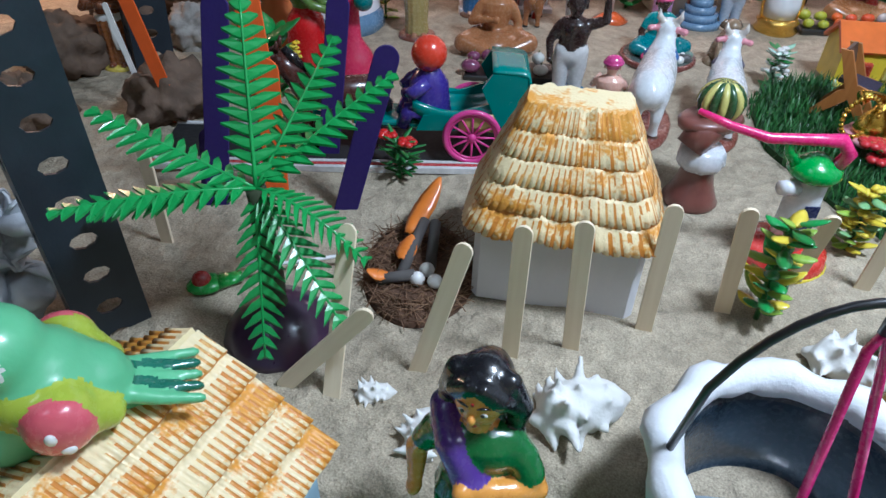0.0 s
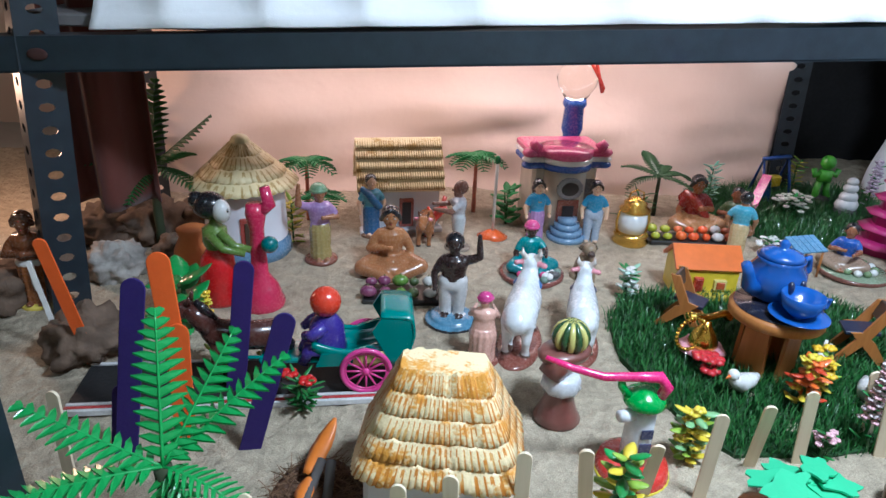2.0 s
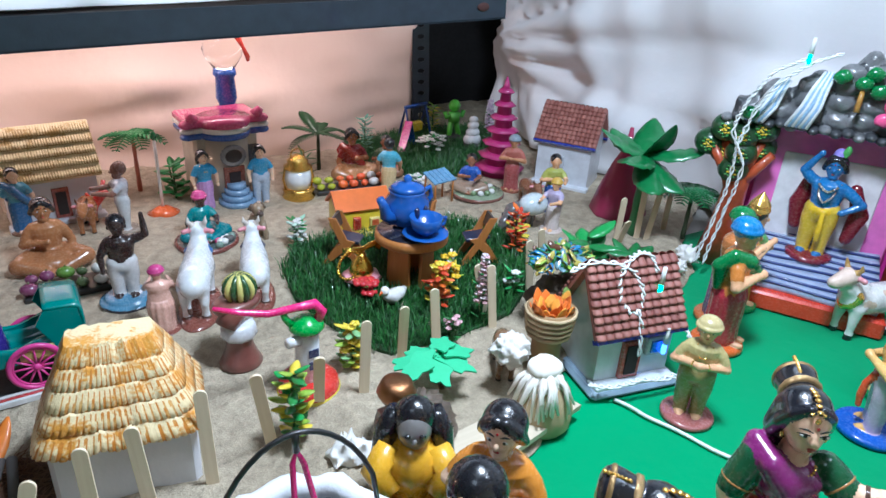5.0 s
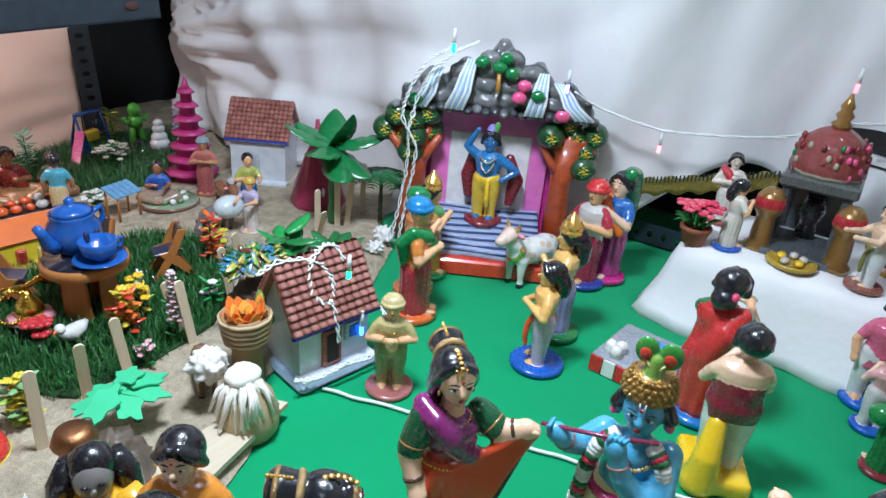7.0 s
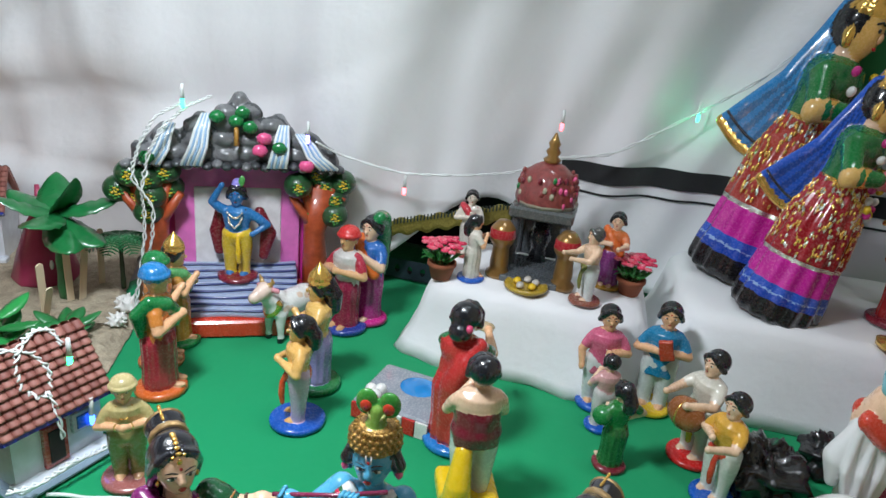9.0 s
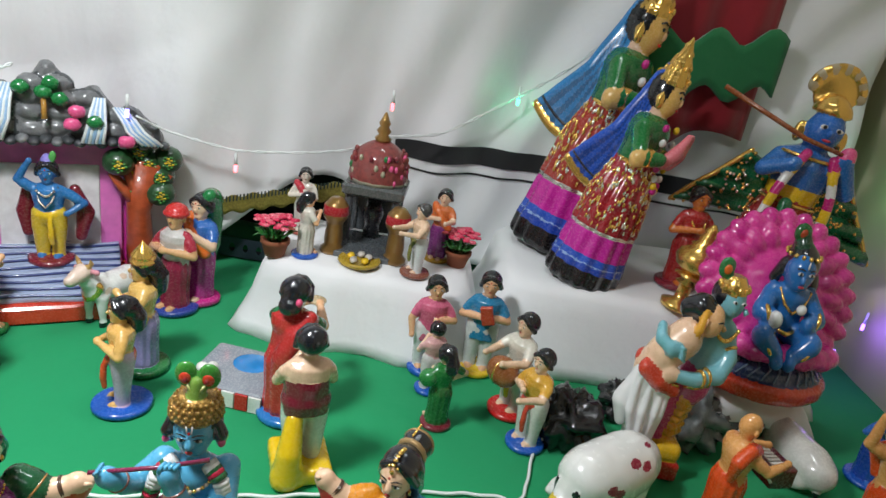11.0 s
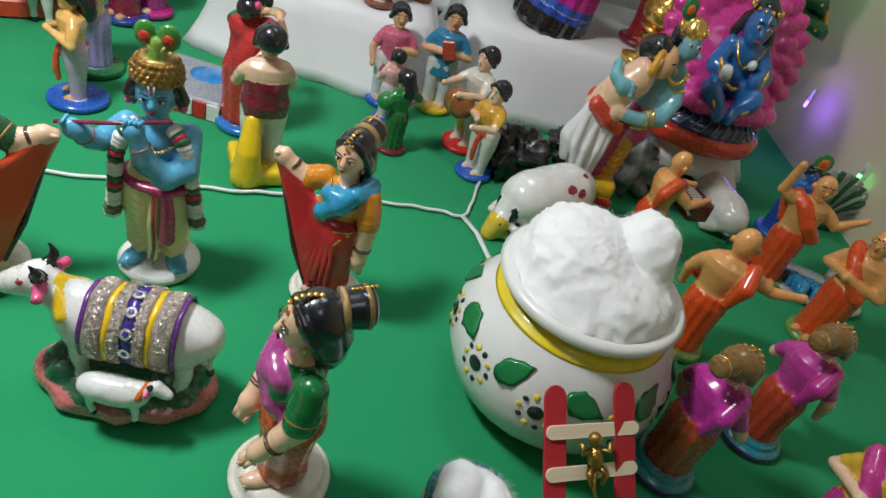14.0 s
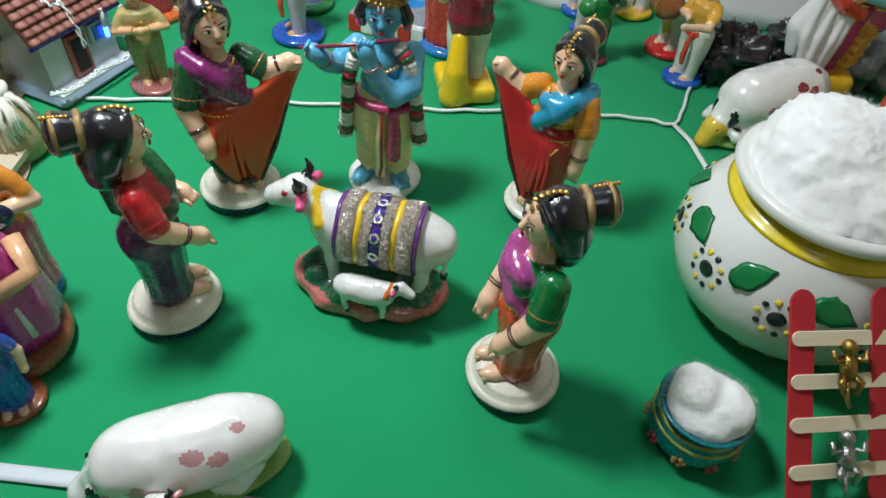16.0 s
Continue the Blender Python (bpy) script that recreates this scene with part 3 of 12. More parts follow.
SLOT_LABEL = "dark blue-grey slotted steel post"
angle_post("shelf_post", SLOT_LABEL + " at the sand", 0.62, 0.040, lean((-0.132, 0.376, 0.0), -0.02, 0.02, 42))
angle_post("shelf_post", SLOT_LABEL + ", carrying the front beam", 0.70, 0.040, lean((-0.258, 0.765, 0.0), 0.06, 0.02, 35))
angle_post("shelf_post", SLOT_LABEL + " at the back by the peach cloth", 0.70, 0.034, lean((-0.272, 1.16, 0.0), 0.02, 0.0, -5))
angle_post("shelf_post", SLOT_LABEL + " at the back before a black cloth", 0.70, 0.036, lean((0.868, 1.235, 0.0), -0.05, 0.0, -20))

m = Mesh()
bm4 = Matrix.Translation((-0.275, 0.772, 0.286)) @ Euler((0, -radians(2.3), 0)).to_matrix().to_4x4()
for lo, hi in (((0, 0, 0), (1.02, 0.002, 0.034)), ((0, 0.002, 0.032), (1.02, 0.034, 0.034)), ((0, 0.0, -0.001), (1.02, 0.012, 0.001))):
    pts = [bm4 @ Vector((x, y, z)) for z in (lo[2], hi[2]) for x, y in ((lo[0], lo[1]), (hi[0], lo[1]), (hi[0], hi[1]), (lo[0], hi[1]))]
    m.rings([pts[:4], pts[4:]], STEEL, smooth=False)
beam = m.thing("shelf_beam", "dark blue-grey painted steel shelf beam above the toy village", "shelf beam")
for x in (0.055, 0.98):
    b = Mesh()
    b.ball(bm4 @ Vector((x, -0.001, 0.017)), (0.010, 0.002, 0.006), matte((0.05, 0.015, 0.012)))
    b.part("bolt_hole", beam)


def top_cloth(u, v):
    x = -0.17 + 0.95 * u
    q = bm4 @ Vector((x + 0.275, 0.02, 0.036))
    s = abs(math.sin(math.pi * (x * 8.2 + 0.25 * math.sin(9 * x))))
    return (x, 0.775 + 0.03 * v + 0.034 * s * math.sin(math.pi * min(1, v * 1.4)) , q.z + 0.004 + 0.16 * v)


m = Mesh()
m.sheet(top_cloth, 130, 14, WHITE_CLOTH, 0.002)
m.thing("shelf_cloth", "white cloth pleated along the shelf above the beam", "cloth")
m = Mesh()
m.box((0.25, 1.02, 0.335), (1.0, 0.44, 0.012), matte((0.16, 0.15, 0.15)))
m.thing("shelf_board", "grey shelf board lying above the toy village", "shelf board")
m = Mesh()
m.sheet(lambda u, v: (-0.275 + 0.105 * v, 0.90 + 0.03 * math.sin(9 * v), 0.30 - 0.20 * (1 - u) + 0.1 * u), 20, 10, cloth((0.12, 0.03, 0.02), "brick_cloth"), 0.002)
m.thing("hanging_cloth", "brick red patterned cloth hung beside the shelf post", "cloth")


# ---- clay dolls: each is one mesh ----
POSES = {
    "down": ((0.02, 0.19, 0.55), (0.07, 0.18, 0.42)),
    "fold": ((0.03, 0.20, 0.56), (0.16, 0.02, 0.61)),
    "pray": ((0.08, 0.17, 0.56), (0.18, 0.02, 0.68)),
    "out": ((0.05, 0.27, 0.64), (0.08, 0.42, 0.68)),
    "up": ((0.03, 0.25, 0.76), (0.05, 0.24, 0.97)),
    "fwd": ((0.12, 0.17, 0.60), (0.32, 0.11, 0.62)),
    "flute": ((0.08, 0.23, 0.62), (0.19, 0.10, 0.78)),
    "hip": ((-0.02, 0.29, 0.58), (0.05, 0.17, 0.50)),
}


def doll(name, label, at, h, face, lower=RED, upper=GREEN, skin=SKIN, hair=BLACK, base=(WHITE, 0.16), under=None, legs=False, sit=False,
         left="down", right="down", sleeve=None, bun=0.0, long_hair=0.0, crown=None, cap=None, sash=None, stole=None, beads=None,
         trim=None, fat=1.0, tunic=False, bald=False, held=None, category="doll", group="", mini=False, arm=1.0):
    """A painted doll of height h that looks towards face (degrees from +x)."""
    m = Clay(0.0125 if mini else 0.0085, 0.018)
    seg = 12 if mini else 20
    low = 0.0
    if base:
        bm, br = base
        low = 0.055
        if under:
            low = 0.100
            m.lathe([(br * 1.00, 0.0, under), (br * 1.06, 0.012), (br * 1.07, 0.044, bm), (br * 1.03, 0.050), (br * 0.97, 0.060), (br * 0.88, 0.066), (br * 0.84, 0.092), (br * 0.76, 0.100), (br * 0.3, 0.104)], seg=32)
        else:
            m.lathe([(br * 0.94, 0.0, bm), (br, 0.012), (br, 0.04), (br * 0.9, 0.055), (br * 0.4, 0.062)], seg=seg)
    if sit:
        d = 0.52
        m.ball((0.05, 0, 0.10), (0.22, 0.28, 0.10), lower, seg, 8)
        for s in (1, -1):
            m.tube([(0.0, s * 0.12, 0.13), (0.16, s * 0.27, 0.12), (0.27, s * 0.06, 0.07)], [0.09, 0.08, 0.05], lower, 8)
            m.ball((0.27, s * 0.02, 0.05), (0.06, 0.04, 0.03), skin, 8, 5)
        shift = -0.30
        waist = 0.16
    elif legs:
        shift, waist = 0.0, 0.46
        for s in (1, -1):
            m.tube([(0, s * 0.065, low), (0.0, s * 0.068, 0.18), (0.0, s * 0.07, 0.34), (0, s * 0.06, 0.47)], [0.055, 0.062, 0.078, 0.088], lower, 10)
            m.ball((0.035, s * 0.068, low + 0.012), (0.065, 0.035, 0.022), skin, 9, 5)
        m.ball((0, 0, 0.44), (0.10, 0.13, 0.10), lower, seg, 7)
    else:
        shift, waist = 0.0, 0.46
        hemc = trim or lower
        m.lathe([(0.108 * fat, low, hemc), (0.118 * fat, low + 0.025, lower), (0.112 * fat, 0.20), (0.117 * fat, 0.34), (0.118 * fat, 0.42), (0.098 * fat, 0.49)], seg=54 if not mini else 14, sy=1.08, flute=0.035, folds=13)
        for s in (1, -1):
            m.ball((0.13 * fat, s * 0.05, low + 0.012), (0.045, 0.03, 0.018), skin, 8, 5)
    z = shift
    m.lathe([(0.102 * fat, 0.44 + z, upper), (0.098 * fat, 0.52 + z), (0.115, 0.60 + z), (0.128, 0.66 + z), (0.12, 0.715 + z), (0.075, 0.752 + z), (0.042, 0.765 + z, skin), (0.040, 0.80 + z)], seg=seg, sx=0.82, sy=1.12)
    if tunic:
        m.lathe([(0.118, 0.350), (0.122, 0.365), (0.112, 0.46), (0.108, 0.56), (0.122, 0.66), (0.112, 0.72), (0.06, 0.755)], upper, sx=0.86, sy=1.10, flute=0.02, folds=9)
        for q in range(3):
            m.extra.ball((0.104, 0.0, 0.66 - 0.05 * q), (0.006, 0.006, 0.006), WHITE, 7, 5)
    if sash:
        m.lathe([(0.112 * fat, 0.45 + z, sash), (0.122 * fat, 0.475 + z), (0.112 * fat, 0.505 + z)], seg=seg, sx=0.9, sy=1.1)
        m.tube([(0.10, 0.03, 0.48 + z), (0.13, 0.03, 0.40 + z), (0.135, 0.035, 0.30 + z), (0.125, 0.04, 0.22 + z)] if not sit else [(0.1, 0, 0.48 + z), (0.15, 0, 0.44 + z)], [0.02, 0.024, 0.026, 0.02] if not sit else 0.02, sash, 7, 0.5)
    if stole:
        m.tube([(-0.09, -0.10, 0.50 + z), (-0.10, -0.13, 0.66 + z), (-0.02, -0.12, 0.745 + z), (0.075, -0.06, 0.70 + z), (0.112, 0.02, 0.60 + z), (0.09, 0.11, 0.50 + z)], [0.03, 0.05, 0.045, 0.05, 0.055, 0.05], stole, 8, 0.45)
    hm = 0.865 + z
    m.ball((0.012, 0, hm), (0.076, 0.072, 0.094), skin, seg, 10)
    m.ball((0.092, 0, hm - 0.012), (0.016, 0.013, 0.018), skin, 7, 5)
    m.ball((0.035, 0, hm - 0.075), (0.045, 0.042, 0.03), skin, 9, 5)
    for s in (1, -1):
        m.ball((0.005, s * 0.08, hm - 0.015), (0.016, 0.012, 0.024), skin, 7, 5)
        if not mini:
            m.ball((0.0795, s * 0.030, hm + 0.010), (0.0050, 0.0140, 0.0068), (0.80, 0.78, 0.74), 9, 6)
            m.ball((0.0835, s * 0.029, hm + 0.010), (0.0035, 0.0068, 0.0066), BLACK, 8, 5)
            m.tube([(0.082, s * 0.012, hm + 0.030), (0.080, s * 0.030, hm + 0.036), (0.070, s * 0.047, hm + 0.029)], [0.003, 0.0045, 0.0025], BLACK, 5)
    if not mini:
        m.ball((0.080, 0, hm - 0.046), (0.006, 0.014, 0.005), (0.55, 0.08, 0.08), 9, 5)
        m.ball((0.084, 0, hm + 0.044), (0.0035, 0.0055, 0.0075), (0.55, 0.02, 0.02), 7, 5)
    if bald:
        pass
    elif cap:
        m.ball((-0.005, 0, hm + 0.045), (0.095, 0.095, 0.075), cap, seg, 8)
        m.lathe([(0.10, hm + 0.02), (0.108, hm + 0.035), (0.10, hm + 0.055)], cap, seg=seg)
    elif hair:
        hr = 0.092 if arm == 1 else 0.084
        m.ball((-0.022, 0, hm + 0.026), (hr, hr, hr), hair, seg, 9)
        if not mini:
            for s in (1, -1):
                m.tube([(0.055, s * 0.02, hm + 0.08), (0.04, s * 0.065, hm + 0.04), (0.0, s * 0.09, hm - 0.02)], [0.022, 0.026, 0.02], hair, 7)
    if long_hair:
        m.tube([(-0.07, 0, hm + 0.04), (-0.11, 0, hm - 0.06), (-0.115, 0, hm - 0.05 - long_hair * 0.6), (-0.09, 0, hm - 0.06 - long_hair)], [0.058, 0.064, 0.052, 0.02] if arm > 1 else [0.06, 0.074, 0.062, 0.02], hair, 14, 1.2)
    if bun:
        m.tube([(-0.07, 0, hm + 0.03), (-0.115, 0, hm + 0.05)], 0.05, hair, 10)
        m.lathe([(0.052, -0.012, GOLD), (0.058, 0.0), (0.052, 0.012)], seg=12, at=(-0.105, 0, hm + 0.042), turn=Euler((0, radians(-70), 0)).to_matrix())
        bt = Euler((0, radians(-78), 0)).to_matrix()
        m.lathe([(0.045, 0.0), (bun * 0.66, 0.008), (bun * 0.70, 0.045), (bun * 0.78, 0.080), (bun * 0.76, 0.096), (bun * 0.55, 0.106), (0.012, 0.109)], hair, at=(-0.112, 0, hm + 0.042), seg=18, turn=bt, flute=0.03, folds=7)
        m.lathe([(bun * 0.79, 0.074), (bun * 0.83, 0.081), (bun * 0.79, 0.088)], GOLD, at=(-0.112, 0, hm + 0.042), seg=18, turn=bt)
        for k in range(7):
            b = -1.2 + 0.4 * k
            m.ball((0.058 - 0.028 * abs(b), 0.078 * math.sin(b), hm + 0.046 + 0.060 * math.cos(b)), (0.007, 0.010, 0.006), GOLD, 7, 5)
        m.tube([(0.075, 0, hm + 0.07), (0.02, 0, hm + 0.115), (-0.04, 0, hm + 0.12)], [0.005, 0.006, 0.005], GOLD, 6)
    if crown:
        m.lathe([(0.088, hm + 0.05, crown), (0.098, hm + 0.065), (0.085, hm + 0.085), (0.088, hm + 0.11), (0.062, hm + 0.15), (0.04, hm + 0.175), (0.018, hm + 0.20), (0.004, hm + 0.225)], seg=14)
    if trim and not mini:
        m.lathe([(0.07, 0.735 + z), (0.082, 0.74 + z), (0.07, 0.75 + z)], GOLD, seg=14, sx=0.85, sy=1.1)
        m.tube([(0.05, 0.06, 0.745 + z), (0.105, 0.02, 0.65 + z), (0.105, -0.02, 0.65 + z), (0.05, -0.06, 0.745 + z)], 0.008, GOLD, 6)
    if beads:
        m.tube([(0.03, 0.09, 0.74 + z), (0.12, 0.05, 0.62 + z), (0.125, 0, 0.57 + z), (0.12, -0.05, 0.62 + z), (0.03, -0.09, 0.74 + z)], 0.012, beads, 6)
    hands_at = []
    for s, ps in ((1, left), (-1, right)):
        e, w = (POSES[ps] if isinstance(ps, str) else ps)
        sh = Vector((0.0, s * 0.115, 0.695 + z))
        e, w = Vector((e[0], s * e[1], e[2] + z)), Vector((w[0], s * w[1], w[2] + z))
        cut = sh.lerp(e, 0.62)
        m.tube([sh + Vector((0, -s * 0.02, 0.012)), sh.lerp(e, 0.3), cut], [0.044 * arm, 0.048 * arm, 0.044 * arm], sleeve or upper, 12)
        m.tube([cut, e, e.lerp(w, 0.5), w], [0.036 * arm, 0.037 * arm, 0.032 * arm, 0.024 * arm], skin, 12)
        m.ball(w + (w - e).normalized() * 0.015 * arm, (0.027 * arm, 0.024 * arm, 0.028 * arm), skin, 10, 7)
        if arm > 1:
            tip = w + (w - e).normalized() * 0.04
            for q in range(4):
                m.tube([tip + Vector((0.012 - 0.012 * q, 0, 0.004)), tip + (w - e).normalized() * 0.028 + Vector((0.010 - 0.011 * q, 0, -0.012))], [0.010, 0.006], skin, 7)
            m.lathe([(0.041 * arm, -0.008), (0.045 * arm, 0.0), (0.041 * arm, 0.008)], trim or GOLD, at=cut, seg=14, turn=(e - sh).to_track_quat("Z", "Y").to_matrix())
        if trim and not mini:
            c = e.lerp(w, 0.82)
            m.ball(c, (0.030 * arm, 0.030 * arm, 0.010 if arm == 1 else 0.006), GOLD if arm == 1 else trim, 10, 5, turn=(w - e).to_track_quat("Z", "Y").to_matrix())
        hands_at.append(w)
    if held:
        held(m, hands_at)
    m.uneven(0.006, 7.0)
    return m.thing(name, label, category, group, at=at, turn=face, scale=h)


def beast(name, label, at, h, face, coat=WHITE, head=None, horns=BLACK, base=None, spots=None, saddle=None, collar=None, graze=False, fat=1.0, category="cow figurine",
          group="", udder=None, hoof=BLACK, long_neck=False, ears=None, lie=False):
    """A painted animal of unit height at the back, looking along +x before it is turned."""
    m = Clay(0.024, 0.06)
    head = head or coat
    if base:
        m.lathe([(0.56, 0.0, base), (0.62, 0.03), (0.60, 0.09), (0.5, 0.12)], seg=22, sx=1.35, sy=0.62)
    z = (0.10 if base else 0.0) - (0.30 if lie else 0.0)
    spine = [(-0.64, 0, 0.66 + z), (-0.56, 0, 0.70 + z), (-0.38, 0, 0.69 + z), (-0.12, 0, 0.675 + z), (0.15, 0, 0.68 + z), (0.38, 0, 0.72 + z), (0.52, 0, 0.76 + z)]
    girth = [(0.06, 0, 0), (0.21 * fat, 0, 0), (0.275 * fat, 0, 0), (0.29 * fat, 0, 0), (0.285 * fat, 0, 0), (0.25 * fat, 0, 0), (0.13, 0, 0)]
    m.tube([lerp_path(spine, k / 24) for k in range(25)], [lerp_path(girth, k / 24).x for k in range(25)], coat, 28, 1.06)
    m.ball((0.30, 0, 0.93 + z), (0.16, 0.10, 0.10), coat, 12, 7)
    for x, s in ((0.40, 1), (0.40, -1), (-0.45, 1), (-0.45, -1)):
        if lie:
            m.tube([(x, s * 0.20, 0.50 + z), (x + 0.10, s * 0.30, 0.40 + z), (x + 0.26, s * 0.27, 0.40 + z)], [0.14, 0.09, 0.06], coat, 10)
            continue
        m.tube([(x, s * 0.15, 0.6 + z), (x + (0.02 if x > 0 else -0.05), s * 0.16, 0.32 + z), (x + 0.01, s * 0.16, 0.07 + z)], [0.12, 0.075, 0.055], coat, 9)
        m.tube([(x + 0.01, s * 0.16, 0.08 + z), (x + 0.02, s * 0.16, z)], [0.058, 0.066], hoof, 9)
    if graze:
        neck, hd, nose = (0.62, 0, 0.62 + z), (0.78, 0, 0.42 + z), (0.88, 0, 0.26 + z)
    elif long_neck:
        neck, hd, nose = (0.60, 0, 0.98 + z), (0.72, 0, 1.18 + z), (0.98, 0, 1.10 + z)
    else:
        neck, hd, nose = (0.62, 0, 0.90 + z), (0.78, 0, 1.02 + z), (1.02, 0, 0.90 + z)
    m.tube([(0.40, 0, 0.76 + z), neck, hd], [0.22, 0.16, 0.12], coat, 14, 0.85)
    m.tube([Vector(hd) - (Vector(nose) - Vector(hd)) * 0.3, hd, Vector(hd).lerp(Vector(nose), 0.6), nose, Vector(nose) + (Vector(nose) - Vector(hd)) * 0.08], [0.09, 0.155, 0.13, 0.105, 0.05], head, 12)
    hv = Vector(hd)
    if saddle:
        for s in (1, -1):
            m.extra.ball(hv + Vector((0.055, s * 0.135, 0.045)), (0.045, 0.012, 0.032), (0.62, 0.03, 0.06), 12, 6)
            m.extra.ball(Vector(nose) + Vector((0.03, s * 0.07, 0.02)), (0.02, 0.016, 0.016), (0.70, 0.10, 0.14), 9, 6)
    for s in (1, -1):
        m.tube([hv + Vector((-0.06, s * 0.08, 0.10)), hv + Vector((-0.09, s * 0.15, 0.18)), hv + Vector((-0.05, s * 0.16, 0.28))], [0.048, 0.042, 0.015], horns, 9)
        m.tube([hv + Vector((-0.08, s * 0.10, 0.03)), hv + Vector((-0.12, s * 0.24, 0.01))], [0.035, 0.05], ears or ROSE, 8, 0.4)
        m.ball(hv + Vector((0.07, s * 0.105, 0.05)), (0.03, 0.02, 0.03), BLACK, 7, 5)
    drop = 0.42 if lie else 0.3
    m.tube([(-0.62, 0, 0.80 + z), (-0.70, 0.03, 0.62 + z), (-0.70, 0.05, drop + 0.04 + z)], [0.04, 0.03, 0.02], coat, 7)
    m.ball((-0.70, 0.05, drop + z), (0.04, 0.04, 0.07), hoof, 7, 5)
    if udder:
        m.ball((-0.25, 0, 0.40 + z), (0.15, 0.13, 0.09), udder, 9, 5)
    if spots:
        rs = random.Random(5)
        for k in range(6):
            a, x = rs.uniform(-1.7, 1.7), -0.5 + 0.18 * k + rs.uniform(-0.06, 0.06)
            r = 0.287 * fat
            n = Vector((0, math.sin(a), math.cos(a) * 1.08))
            m.ball(Vector((x, 0, 0.685 + z)) + n * r * 0.985, (0.085, 0.065, 0.06), spots, turn=n.to_track_quat("Z", "Y").to_matrix(), painted=True)
    if saddle:
        bands = [(-0.44, PURPLE, 0.022), (-0.34, SADDLE, 0.078), (-0.232, YELLOW, 0.03), (-0.155, SADDLE, 0.045), (-0.055, (0.06, 0.03, 0.28), 0.05), (0.045, SADDLE, 0.045), (0.122, YELLOW, 0.03), (0.225, SADDLE, 0.072), (0.32, PURPLE, 0.022)]
        for x, c, w in bands:
            arc = []
            for e in (-w, w):
                ring = []
                for i in range(17):
                    a = -2.05 + 4.1 * i / 16
                    r = 0.315 * fat if c is SADDLE else 0.307 * fat
                    ring.append((x + e, r * math.sin(a), 0.685 + z + 1.1 * r * math.cos(a)))
                arc.append(ring)
            inner = [[(p[0], p[1] * 0.93, 0.685 + z + (p[2] - 0.685 - z) * 0.93) for p in rr] for rr in arc]
            m.rings([inner[0], arc[0], arc[1], inner[1]], c, cap=False, closed=False)
        rs = random.Random(9)
        for k in range(900):
            x = rs.choice((-0.34, -0.34, -0.155, 0.045, 0.225, 0.225)) + rs.uniform(-0.05, 0.05)
            a = rs.uniform(-1.9, 1.9)
            n = Vector((0, math.sin(a), math.cos(a) * 1.1))
            m.ball(Vector((x, 0, 0.685 + z)) + n * 0.317 * fat, (0.019, 0.0055, 0.007), SILVER if k % 4 else (0.62, 0.48, 0.40), 5, 3, turn=n.to_track_quat("Z", "Y").to_matrix() @ Euler((0, 0, rs.uniform(0, 3))).to_matrix())
        for k in range(7):
            a = -1.5 + 0.5 * k
            n = Vector((0, math.sin(a), math.cos(a) * 1.1))
            c = Vector((-0.055, 0, 0.685 + z)) + n * 0.312 * fat
            tq = n.to_track_quat("Z", "Y").to_matrix()
            m.extra.lathe([(0.040, -0.004), (0.052, 0.004), (0.050, 0.010), (0.040, 0.010)], SILVER, at=c, seg=16, turn=tq)
            m.extra.ball(c, (0.040, 0.040, 0.014), (0.07, 0.03, 0.30), 14, 5, turn=tq)
    if collar:
        m.tube([(0.50, 0.21, 0.86 + z), (0.60, 0.0, 1.04 + z), (0.50, -0.21, 0.86 + z), (0.56, -0.10, 0.66 + z), (0.60, 0.0, 0.58 + z), (0.56, 0.10, 0.66 + z), (0.50, 0.21, 0.86 + z)], 0.048, collar, 8)
    m.uneven(0.012, 5.0)
    return m.thing(name, label, category, group, at=at, turn=face, scale=h)


# ---- the green stage: dancers round the flute player ----
RING = "dancers in a ring"
DARK_HAIR = paint((0.010, 0.011, 0.016), 0.2, 0, 0.2, 120, 0.25, 0.8)
CLAY_SKIN = paint((0.88, 0.57, 0.38), 0.26, 0, 0.10, 30, 0.06, 0.6)


def clay_face(m, c, skin, brow=BLACK):
    """Eyes, brows, lips and forehead mark, painted on a head whose centre is c."""
    x, y, z = c
    e = m.extra
    for s in (1, -1):
        e.ball((x + 0.066, s * 0.030, z + 0.006), (0.0050, 0.0150, 0.0066), (0.80, 0.77, 0.72), 9, 6)
        e.ball((x + 0.0695, s * 0.028, z + 0.006), (0.0034, 0.0070, 0.0064), BLACK, 8, 5)
        e.tube([(x + 0.072, s * 0.013, z + 0.011), (x + 0.0705, s * 0.029, z + 0.015), (x + 0.058, s * 0.049, z + 0.008)], [0.0018, 0.0030, 0.0012], BLACK, 5)
        e.tube([(x + 0.072, s * 0.010, z + 0.024), (x + 0.070, s * 0.028, z + 0.032), (x + 0.058, s * 0.048, z + 0.025)], [0.0020, 0.0032, 0.0014], brow, 5)
    e.ball((x + 0.074, 0, z - 0.040), (0.0055, 0.0150, 0.0042), (0.50, 0.05, 0.05), 9, 5)
    e.ball((x + 0.072, 0, z - 0.048), (0.0055, 0.0105, 0.0042), (0.56, 0.08, 0.07), 9, 5)
    e.ball((x + 0.074, 0, z + 0.040), (0.0030, 0.0055, 0.0070), (0.55, 0.02, 0.02), 7, 5)


